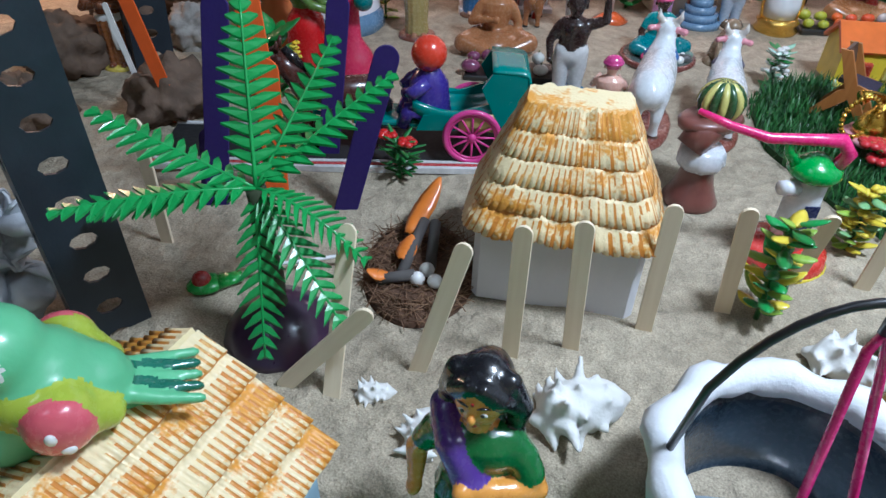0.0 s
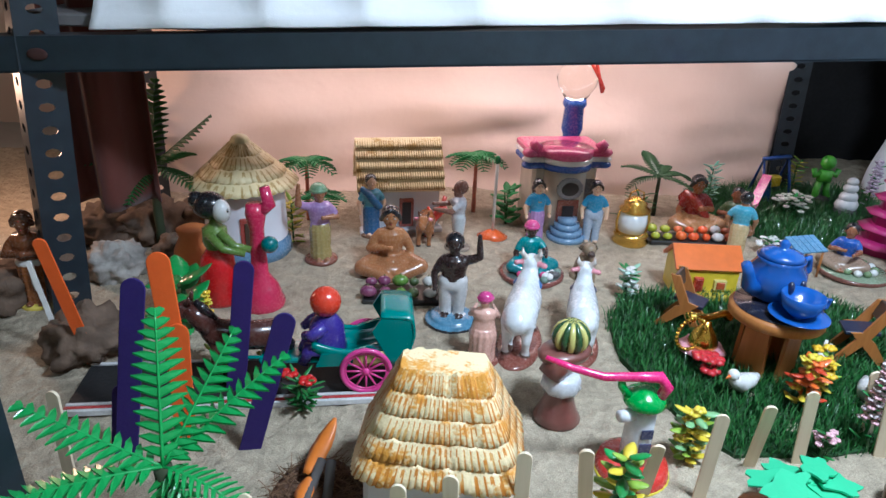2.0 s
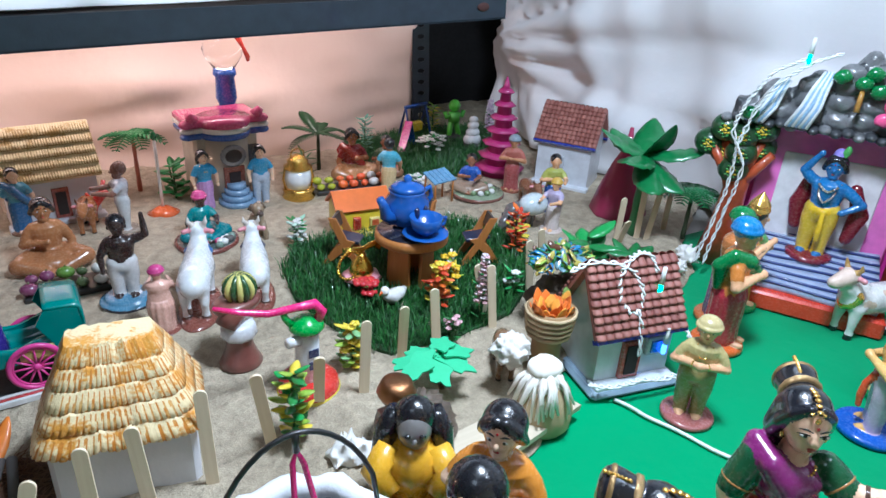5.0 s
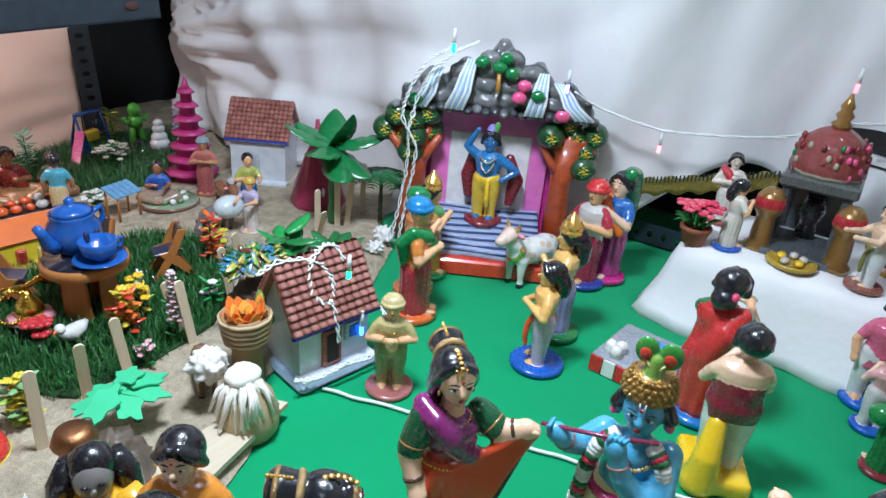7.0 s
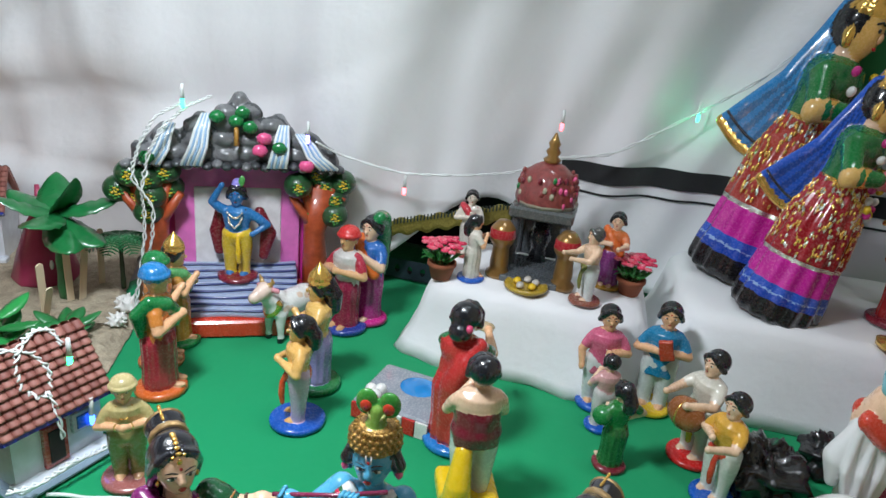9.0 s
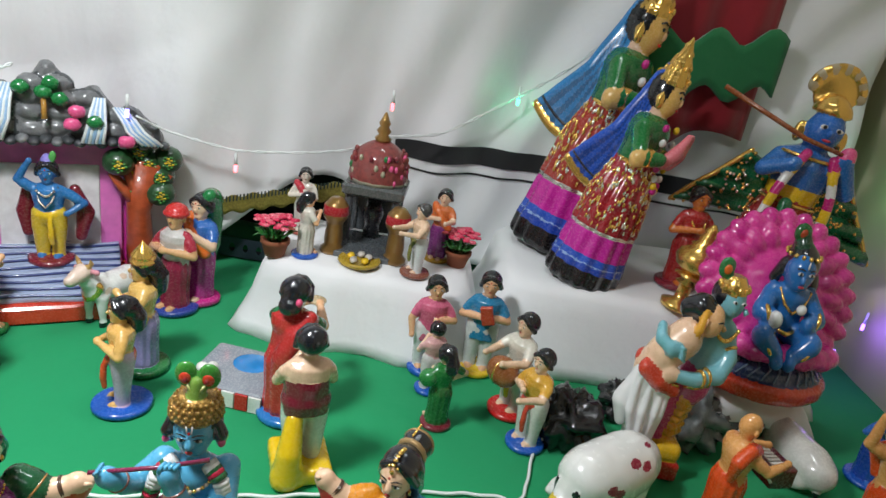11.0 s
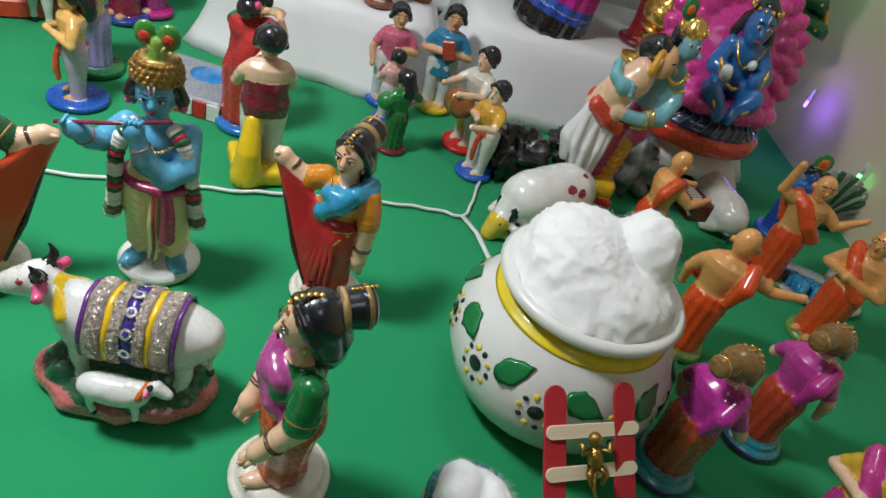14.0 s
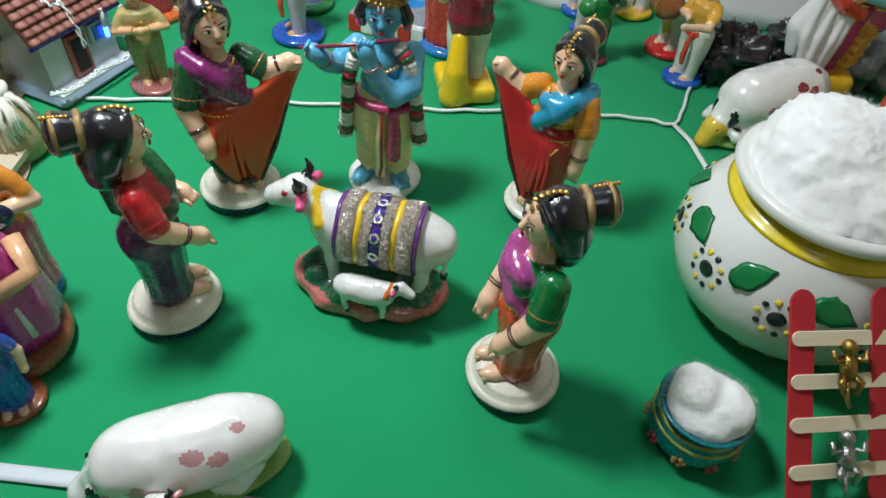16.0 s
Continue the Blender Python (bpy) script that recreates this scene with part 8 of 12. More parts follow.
def flat_stick(length, width, thick, mat):
    """An ice-cream stick: rounded ends, along z from 0."""
    r = width / 2
    out = []
    for k in range(9):
        a = math.pi + math.pi * k / 8
        out.append((r * math.cos(a), r + r * math.sin(a)))
    for k in range(9):
        a = math.pi * k / 8
        out.append((r * math.cos(a), length - r + r * math.sin(a)))
    m = Mesh()
    e = 0.12
    rings = []
    for d, k in ((-thick / 2, 1 - e / 2), (-thick / 4, 1.0), (thick / 4, 1.0), (thick / 2, 1 - e / 2)):
        rings.append([(x * k, d, z) for x, z in out])
    m.rings(rings, mat, smooth=False)
    return m


def between(a, b, spin=0.0):
    d = Vector(b) - Vector(a)
    return Matrix.Translation(a) @ d.to_track_quat("Z", "Y").to_matrix().to_4x4() @ pose(0, 0, 0, 0, 0, spin)


RED_STICK = matte((0.52, 0.018, 0.03), 0.7, 0.12, 60, 0.2, "dyed_red_wood")
LA, LB = (Vector((0.326, -0.352, 0.004)), Vector((0.425, -0.325, 0.104))), (Vector((0.345, -0.409, 0.004)), Vector((0.437, -0.377, 0.108)))
ob = holder("stick_ladder", "toy ladder of red flat sticks leaning on the white pot", "ladder")
face_n = (LA[1] - LA[0]).cross(LB[0] - LA[0]).normalized()


def aligned(a, b, n):
    z = (b - a).normalized()
    x = n.cross(z).normalized()
    y = z.cross(x)
    return Matrix.Translation(a) @ Matrix((x, y, z)).transposed().to_4x4()


for a, b in (LA, LB):
    rail = flat_stick(0.150, 0.018, 0.002, RED_STICK).part("rail", ob)
    rail.matrix_basis = aligned(a, a + (b - a).normalized() * 0.150, face_n)
for q in (0.20, 0.42, 0.62, 0.82):
    a, b = LA[0].lerp(LA[1], q), LB[0].lerp(LB[1], q)
    d = (b - a).normalized()
    rung = flat_stick(0.074, 0.010, 0.002, STICK).part("rung", ob)
    rung.matrix_basis = aligned(a - d * 0.008 + face_n * -0.0022, b + d * 0.008, face_n)


def climber(name, label, mat, q, side):
    m = Mesh()
    m.ball((0, 0, 0.010), (0.006, 0.005, 0.009), mat, 10, 7)
    m.ball((0, 0, 0.023), (0.005, 0.005, 0.0055), mat, 10, 7)
    for s in (1, -1):
        m.tube([(s * 0.004, 0, 0.016), (s * 0.011, 0.002, 0.014), (s * 0.012, 0.001, 0.021)], [0.0025, 0.002, 0.0018], mat, 7)
        m.tube([(s * 0.003, 0, 0.004), (s * 0.007, 0.003, 0.0), (s * 0.004, 0.002, -0.008)], [0.003, 0.0026, 0.0018], mat, 7)
    m.tube([(0, 0, 0.004), (0.004, 0.004, -0.010), (0.001, 0.003, -0.016)], [0.0018, 0.0016, 0.001], mat, 6)
    o = m.thing(name, label, "figurine")
    c = LA[0].lerp(LA[1], q).lerp(LB[0].lerp(LB[1], q), 0.5)
    n = face_n if face_n.z > 0 else -face_n
    o.matrix_basis = aligned(c + n * 0.006, c + n * 0.006 + (LA[1] - LA[0]), n)


climber("climbing_figurine", "small gilt monkey figurine clinging to the ladder", metal((0.45, 0.28, 0.08), 0.3), 0.62, 1)
climber("climbing_figurine", "small silver monkey figurine low on the ladder", metal((0.5, 0.5, 0.5), 0.3), 0.20, 1)

# ---- wires and tape on the cloth ----
CORD = paint((0.75, 0.78, 0.78), 0.4, 0, 0.05)
m = Mesh()
pts = [(0.604, 0.339, 0.003), (0.626, 0.268, 0.003), (0.654, 0.182, 0.003), (0.671, 0.105, 0.003), (0.690, 0.037, 0.003), (0.701, -0.022, 0.003), (0.720, -0.081, 0.003), (0.736, -0.141, 0.003), (0.748, -0.191, 0.003), (0.757, -0.246, 0.003), (0.756, -0.281, 0.003), (0.789, -0.291, 0.003), (0.851, -0.304, 0.004), (0.923, -0.351, 0.010)]
pts = [tuple(lerp_path([(*p,) if len(p) == 3 else p for p in pts], q / 120)) for q in range(121)]
m.tube([(p[0] + 0.0012 * math.sin(0.9 * k), p[1], p[2]) for k, p in enumerate(pts)], 0.0021, CORD, 7)
m.thing("floor_wire", "thin white electric wire running across the green cloth", "wire")
m = Mesh()
m.tube([(0.756, -0.281, 0.003), (0.730, -0.298, 0.003), (0.690, -0.312, 0.003), (0.65, -0.320, 0.003)], 0.0035, CORD, 7, 0.4)
m.thing("floor_wire", "white flat wire running under the spotted cow", "wire")
m = Mesh()
m.sheet(lambda u, v: (0.205 + 0.089 * u + 0.003 * math.sin(9 * u) + 0.011 * v, 0.258 - 0.63 * u, 0.003 + 0.0012 * math.sin(25 * u)), 40, 3, paint((0.62, 0.66, 0.72), 0.5, 0, 0.06), 0.001)
m.thing("white_tape", "white flat ribbon lying across the green cloth", "ribbon")


# ---- the toy village on the sand ----
def straw_mat(light, stain, amount=0.5):
    """Painted thatch: cream brushed over with uneven orange-brown stain."""
    m = bpy.data.materials.new("painted_thatch")
    m.use_nodes = True
    nt = m.node_tree
    p = nt.nodes["Principled BSDF"]
    tc = nt.nodes.new("ShaderNodeTexCoord")
    n1, n2 = nt.nodes.new("ShaderNodeTexNoise"), nt.nodes.new("ShaderNodeTexNoise")
    for n, s in ((n1, 45.0), (n2, 420.0)):
        n.inputs["Scale"].default_value, n.inputs["Detail"].default_value = s, 6.0
        nt.links.new(tc.outputs["Object"], n.inputs["Vector"])
    add = nt.nodes.new("ShaderNodeMath")
    add.operation = "MULTIPLY_ADD"
    nt.links.new(n2.outputs["Fac"], add.inputs[0])
    add.inputs[1].default_value = 0.45
    nt.links.new(n1.outputs["Fac"], add.inputs[2])
    r = nt.nodes.new("ShaderNodeMapRange")
    r.inputs[1].default_value, r.inputs[2].default_value = 1.0 - 0.5 * amount, 1.12 - 0.5 * amount
    nt.links.new(add.outputs[0], r.inputs[0])
    nt.links.new(ramp_mix(nt, r.outputs[0], light, stain), p.inputs["Base Color"])
    p.inputs["Roughness"].default_value = 0.42
    b = nt.nodes.new("ShaderNodeBump")
    b.inputs["Strength"].default_value, b.inputs["Distance"].default_value = 0.4, 0.001
    nt.links.new(n2.outputs["Fac"], b.inputs["Height"])
    nt.links.new(b.outputs[0], p.inputs["Normal"])
    return m


def thatch(m, base_z, top_z, bx, by, tx, ty, tiers, seg, light, dark, ridge=0.04, round_=4.0, seed=1):
    """Overlapping tiers of moulded thatch, each band ribbed."""
    rings, ms = [], []
    for k in range(tiers):
        f0, f1 = k / tiers, (k + 1) / tiers
        for f, out, rib in ((f0 - 0.004, 0.988, 0.3), (f0 + 0.006, 1.014, 1.0), (f0 + (f1 - f0) * 0.5, 1.006, 1.0), (f0 + (f1 - f0) * 0.82, 1.0, 0.8), (f1 - 0.006, 0.992, 0.2)):
            hx, hy = bx + (tx - bx) * f, by + (ty - by) * f
            z = base_z + (top_z - base_z) * f
            ring = []
            for i in range(seg):
                a = 2 * math.pi * i / seg
                c, s = math.cos(a), math.sin(a)
                kk = (abs(c) ** round_ + abs(s) ** round_) ** (-1 / round_)
                j = (i + k * 2) % 4
                w = 1.0 + ridge * rib * (-1.5 if j == 0 else 0.6 if j == 2 else 0.3) * (0.7 + 0.5 * abs(wobble(i, k, 0.7, seed)))
                ring.append((hx * out * c * kk * w, hy * out * s * kk * w, z + 0.0030 * wobble(i, k * 9, 0.11, seed) + (0.0010 if j == 0 else 0.0)))
            rings.append(ring)
    verts = [p for r in rings for p in r]
    faces, ms = [], []
    for q in range(len(rings) - 1):
        for i in range(seg):
            j = (i + 1) % seg
            faces.append((q * seg + i, q * seg + j, (q + 1) * seg + j, (q + 1) * seg + i))
            band, k = q % 5, q // 5
            side = (i + k * 2) % 4
            ms.append(dark if band in (0, 4) or (side in (0, 3) and band in (1, 2) and wobble(i, q, 0.4, seed + 5) > -0.28 and (side == 0 or wobble(i, q, 0.9, seed) > 0.1)) else light)
    m.add(verts, faces, ms)
    m.add(rings[-1], [tuple(range(seg))], light)


OCHRE, STRAW = straw_mat((0.70, 0.42, 0.14), (0.58, 0.22, 0.03), 0.9), straw_mat((0.84, 0.69, 0.41), (0.72, 0.33, 0.05), 0.56)
DULL, DRY = straw_mat((0.66, 0.52, 0.26), (0.46, 0.31, 0.11), 0.8), straw_mat((0.78, 0.66, 0.38), (0.52, 0.34, 0.11), 0.45)
LIME_WASH = paint((0.70, 0.71, 0.76), 0.6, 0, 0.08, 25, 0.3, 0.0)

ob = holder("thatched_hut", "toy hut with white walls and cream-orange thatch in five tiers", "toy hut", (0.159, 0.466, SAND_Z - 0.002), -10)
m = Mesh()
m.box((0, 0, 0.040), (0.105, 0.080, 0.080), LIME_WASH, bevel=0.06)
m.uneven(0.002, 40)
m.part("wall", ob, "whitewashed clay wall")
m = Mesh()
thatch(m, 0.064, 0.135, 0.062, 0.053, 0.031, 0.014, 5, 336, STRAW, OCHRE, 0.011, 6.0, 2)
m.part("roof", ob, "cream and orange ribbed thatch")

ob = holder("round_hut", "round toy hut with straw cone roof and pale blue foot", "toy hut", (-0.073, 0.955, SAND_Z), 0)
m = Mesh()
m.lathe([(0.062, 0.0, (0.16, 0.30, 0.48)), (0.060, 0.02), (0.056, 0.026, LIME_WASH), (0.055, 0.07), (0.053, 0.115)], seg=30)
m.part("wall", ob, "white wall with a blue skirting")
m = Mesh()
thatch(m, 0.104, 0.160, 0.074, 0.074, 0.012, 0.012, 4, 150, DRY, DULL, 0.016, 2.0, 7)
m.ball((0, 0, 0.160), (0.013, 0.013, 0.010), DRY, 14, 8)
m.part("roof", ob, "ribbed straw cone")
m = Mesh()
m.box((0.018, -0.055, 0.050), (0.030, 0.006, 0.040), (0.45, 0.10, 0.08))
m.part("door", ob, "red door frame")
m = Mesh()
m.box((0.018, -0.0585, 0.049), (0.018, 0.003, 0.030), matte((0.08, 0.05, 0.03)))
m.part("doorway", ob, "dark doorway")
m = Mesh()
for k in range(3):
    m.tube([(-0.03 + 0.02 * k, -0.052, 0.012 + 0.001 * k), (-0.02 + 0.02 * k, -0.058, 0.018), (-0.01 + 0.02 * k, -0.058, 0.012)], 0.002, (0.5, 0.65, 0.75), 5)
m.part("painted_trim", ob)


def gable_house(name, label, at, turn, w, d, wall_h, roof_h, eave, wall_mat, roof_mat, tiles=None, door=None, window=None, thatch_roof=False, band=None, straw=None):
    """Walls with gables, a pitched roof along x, the door on the -y side."""
    ob = holder(name, label, "toy house", at, turn)
    m = Mesh()
    pts = [(-w / 2, -d / 2), (w / 2, -d / 2), (w / 2, d / 2), (-w / 2, d / 2)]
    v = [(x, y, z) for z in (0, wall_h) for x, y in pts] + [(-w / 2, 0, wall_h + roof_h * 0.92), (w / 2, 0, wall_h + roof_h * 0.92)]
    m.add(v, [(3, 2, 1, 0), (0, 1, 5, 4), (2, 3, 7, 6), (1, 2, 6, 9, 5), (3, 0, 4, 8, 7)], wall_mat, False)
    m.box((0, -d / 2 - 0.004, 0.004), (w * 1.08, 0.02, 0.010), wall_mat)
    m.part("wall", ob)
    slope = math.atan2(roof_h, d / 2)
    run = math.hypot(roof_h, d / 2) + eave
    for s in (-1, 1):
        rm = Matrix.Translation((0, 0, wall_h + roof_h)) @ Matrix.Rotation(-s * slope if s > 0 else slope, 4, "X")
        m = Mesh()
        if thatch_roof:
            n = int((w + 2 * eave) / 0.0009)
            vs, fs, ms = [], [], []
            tiers = 5
            for q in range(tiers):
                for f, lift, rib in ((q, 0.0030, 0.1), (q + 0.25, 0.0040, 0.7), (q + 0.6, 0.0052, 1.0), (q + 0.97, 0.0066, 1.0), (q + 1.0, 0.0034, 0.4)):
                    for i in range(n + 1):
                        j = (i + 2 * q) % 4
                        vs.append(rm @ Vector((-w / 2 - eave + (w + 2 * eave) * i / n, s * run * (f / tiers + 0.010 * wobble(i, q, 0.12, 3.0)), lift + rib * (-0.0014 if j == 0 else 0.0005 if j == 2 else 0) * (0.7 + 0.6 * abs(wobble(i, q, 0.5))))))
            for q in range(tiers * 5 - 1):
                for i in range(n):
                    fs.append((q * (n + 1) + i, q * (n + 1) + i + 1, (q + 1) * (n + 1) + i + 1, (q + 1) * (n + 1) + i))
                    side, tier = (i + 2 * (q // 5)) % 4, q % 5
                    ms.append((straw or (DRY, DULL))[1 if tier in (3, 4) or (side in (0, 3) and tier in (1, 2) and wobble(i, q, 0.4, 2.0) > -0.25 and (side == 0 or wobble(i, q, 0.9, 4.0) > 0.1)) else 0])
            m.add(vs, fs, ms)
            m.rings([[rm @ Vector((x, s * y, z)) for x, y in ((-w / 2 - eave, 0), (w / 2 + eave, 0), (w / 2 + eave, run), (-w / 2 - eave, run))] for z in (-0.006, 0.003)], DRY, smooth=False)
        else:
            m.rings([[rm @ Vector((x, s * y, z)) for x, y in ((-w / 2 - eave, 0), (w / 2 + eave, 0), (w / 2 + eave, run), (-w / 2 - eave, run))] for z in (-0.003, 0.001)], roof_mat, smooth=False)
        roof = m.part("roof", ob, "ribbed straw roof slope" if thatch_roof else "clay-red roof slope")
        if band:
            b = Mesh()
            b.rings([[rm @ Vector((x, s * y, z)) for x, y in ((-w / 2 - eave, run - 0.001), (w / 2 + eave, run - 0.001), (w / 2 + eave, run + 0.004), (-w / 2 - eave, run + 0.004))] for z in (-0.006, 0.004)], band, smooth=False)
            b.part("eave_band", ob, "blue eave band")
        if tiles:
            nx, ny = tiles
            tw, tl = (w + 2 * eave) / nx, run / ny
            t = Mesh()
            ring = []
            for y, lift, k in ((-tl * 0.62, 0.0, 0.9), (tl * 0.25, 0.0022, 1.0), (tl * 0.52, 0.003, 1.0), (tl * 0.56, 0.0005, 0.96)):
                ring.append([(tw * 0.52 * k * math.cos(math.pi * i / 6), s * y, lift + tw * 0.42 * k * math.sin(math.pi * i / 6)) for i in range(7)])
            t.rings(ring, roof_mat, cap=False, closed=False)
            data = t.data("tile")
            for ix in range(nx):
                for iy in range(ny):
                    o = new("tile", data)
                    o.parent = roof
                    o.matrix_basis = rm @ Matrix.Translation((-w / 2 - eave + tw * (ix + 0.5), s * tl * (iy + 0.5), 0.001)) @ pose(0, 0, 0, 0, random.uniform(-3, 3), random.uniform(-2, 2))
    if door:
        x, dw, dh, fr, inn = door
        m = Mesh()
        m.box((x, -d / 2 - 0.002, 0.010 + dh / 2), (dw, 0.006, dh), fr)
        dd = m.part("door", ob)
        m = Mesh()
        m.box((x, -d / 2 - 0.0045, 0.010 + dh / 2), (dw * 0.62, 0.004, dh * 0.78), inn)
        m.part("doorway", dd)
    if window:
        x, z, ww, wh, fr, inn = window
        m = Mesh()
        m.box((x, -d / 2 - 0.002, z), (ww, 0.006, wh), fr)
        win = m.part("window", ob)
        m = Mesh()
        m.box((x, -d / 2 - 0.0045, z), (ww * 0.66, 0.004, wh * 0.66), inn)
        m.part("pane", win)
    return ob


def tile_mat():
    m = bpy.data.materials.new("clay_tile")
    m.use_nodes = True
    nt = m.node_tree
    p = nt.nodes["Principled BSDF"]
    info = nt.nodes.new("ShaderNodeObjectInfo")
    c = ramp_mix(nt, info.outputs["Random"], (0.22, 0.075, 0.06), (0.36, 0.15, 0.12))
    n = nt.nodes.new("ShaderNodeTexNoise")
    n.inputs["Scale"].default_value = 400.0
    mix = nt.nodes.new("ShaderNodeMix")
    mix.data_type, mix.blend_type = "RGBA", "OVERLAY"
    mix.inputs[0].default_value = 0.5
    nt.links.new(c, mix.inputs[6])
    nt.links.new(n.outputs["Fac"], mix.inputs[7])
    nt.links.new(mix.outputs[2], p.inputs["Base Color"])
    p.inputs["Roughness"].default_value = 0.6
    return m


TILE = tile_mat()
gable_house("straw_roofed_house", "toy house with straw roof and grey-white walls", (0.142, 1.068, SAND_Z), 6, 0.118, 0.085, 0.075, 0.062, 0.008, LIME_WASH, DRY, door=(0.008, 0.022, 0.045, (0.35, 0.10, 0.08), matte((0.04, 0.03, 0.03))), thatch_roof=True)
gable_house("tiled_house", "white toy house with red tiled roof and blue eave band", (0.995, 0.862, SAND_Z), -58, 0.100, 0.085, 0.092, 0.055, 0.008, paint((0.66, 0.70, 0.76), 0.5), TILE, tiles=(14, 9), band=(0.02, 0.04, 0.35), door=(-0.01, 0.026, 0.05, (0.55, 0.58, 0.64), (0.45, 0.5, 0.58)))
gable_house("tiled_cottage", "white toy cottage with red tiled roof, blue eave and red door", (0.647, 0.389, 0.004), -11.9, 0.092, 0.071, 0.073, 0.059, 0.010, paint((0.62, 0.67, 0.72), 0.5), TILE, tiles=(11, 9), band=(0.02, 0.04, 0.35), door=(-0.006, 0.024, 0.046, (0.40, 0.08, 0.06), matte((0.03, 0.02, 0.02))), window=(0.024, 0.045, 0.024, 0.022, (0.5, 0.52, 0.56), (0.02, 0.12, 0.40)))
m = Mesh()
m.box((0, 0, 0.004), (0.112, 0.100, 0.010), paint((0.24, 0.33, 0.42), 0.6, 0, 0.3), bevel=0.4)
m.thing("cottage_base", "grey-blue painted clay base of the cottage", "base", at=(0.646, 0.385, 0.0), turn=-11.9)

# school with tricolour parapet
ob = holder("toy_school", "beige clay building with pink, white and blue parapet and blue steps", "toy building", (0.398, 1.065, SAND_Z), 4)
m = Mesh()
beige = paint((0.58, 0.52, 0.42), 0.5)
m.box((0, 0, 0.055), (0.105, 0.07, 0.11), beige, bevel=0.08)
m.lathe([(0.036, 0.0), (0.036, 0.11)], beige, at=(0, -0.025, 0), seg=20)
m.part("wall", ob)
for z0, z1, c in ((0.106, 0.116, (0.03, 0.10, 0.45)), (0.116, 0.124, (0.78, 0.78, 0.78)), (0.124, 0.136, (0.62, 0.08, 0.22))):
    m = Mesh()
    m.box((0, 0, (z0 + z1) / 2), (0.122, 0.085, z1 - z0), c, bevel=0.25)
    m.lathe([(0.042, z0), (0.043, (z0 + z1) / 2), (0.042, z1)], c, at=(0, -0.025, 0), seg=22)
    for s in (1, -1):
        m.ball((s * 0.060, -0.035, (z0 + z1) / 2), (0.012, 0.012, (z1 - z0) * 0.62), c, 12, 6)
    m.part("parapet_band", ob)
m = Mesh()
m.box((0, -0.0605, 0.034), (0.034, 0.004, 0.056), (0.22, 0.06, 0.04))
dd = m.part("door", ob, "brown door frame")
m = Mesh()
m.box((0, -0.063, 0.032), (0.018, 0.003, 0.042), matte((0.03, 0.02, 0.02)))
m.part("doorway", dd)
m = Mesh()
m.lathe([(0.021, 0.0), (0.021, 0.003), (0.017, 0.004)], (0.30, 0.30, 0.32), at=(0, -0.060, 0.080), seg=22, turn=Euler((radians(90), 0, 0)).to_matrix(), sy=0.85)
m.ball((0, -0.064, 0.080), (0.014, 0.002, 0.011), matte((0.06, 0.05, 0.05)), 14, 6)
m.part("round_window", ob, "round grey window")
m = Mesh()
m.box((0.040, -0.0345, 0.070), (0.018, 0.004, 0.034), (0.10, 0.10, 0.12))
m.part("window", ob)
for k in range(4):
    m = Mesh()
    m.lathe([(0.030 - 0.005 * k, 0.009 * k), (0.030 - 0.005 * k, 0.009 * (k + 1))], (0.20, 0.33, 0.50), at=(0, -0.066, 0), seg=20)
    m.part("step", ob)
for s in (1, -1):
    m = Mesh()
    m.tube([(s * 0.05, -0.036, 0.136), (s * 0.058, -0.04, 0.147)], [0.010, 0.006], (0.62, 0.08, 0.22), 10)
    m.part("roof_scroll", ob)

# oil lamp behind the school
ob = holder("oil_lamp", "blue oil lamp with a clear glass chimney and red cord", "oil lamp", (0.432, 1.13, 0.105), 0)
m = Mesh()
m.lathe([(0.022, -0.098), (0.024, -0.09), (0.012, -0.07), (0.014, 0.04), (0.018, 0.05), (0.016, 0.085), (0.020, 0.09), (0.018, 0.10)], (0.03, 0.10, 0.40), seg=20)
m.part("tank", ob, "blue enamel body")
m = Mesh()
m.lathe([(0.018, 0.10), (0.030, 0.118), (0.034, 0.132), (0.026, 0.148), (0.015, 0.165), (0.014, 0.178)], glass_mat(), seg=24)
gl = m.part("chimney", ob, "clear glass chimney")
gl.visible_shadow = False
m = Mesh()
m.tube([(0.006, -0.02, 0.178), (0.012, -0.025, 0.160), (0.026, -0.03, 0.138), (0.034, -0.032, 0.122), (0.032, -0.034, 0.116), (0.022, -0.03, 0.150), (0.016, -0.024, 0.176), (0.008, -0.02, 0.182)], 0.0028, (0.55, 0.05, 0.03), 6)
m.part("cord", ob, "red cord loop")

# flag pole
ob = holder("flag_pole", "white toy flag pole with green knob on an orange base", "flag pole", (0.288, 1.005, SAND_Z))
m = Mesh()
m.lathe([(0.022, 0.0), (0.024, 0.002), (0.010, 0.010), (0.005, 0.012)], (0.80, 0.14, 0.03), seg=18)
m.part("base", ob, "orange base")
m = Mesh()
m.tube([(0, 0, 0.01), (0, 0, 0.125)], 0.0025, WHITE, 8)
m.part("pole", ob)
m = Mesh()
m.ball((0, 0, 0.124), (0.005, 0.005, 0.007), GREEN, 10, 6)
m.part("knob", ob)


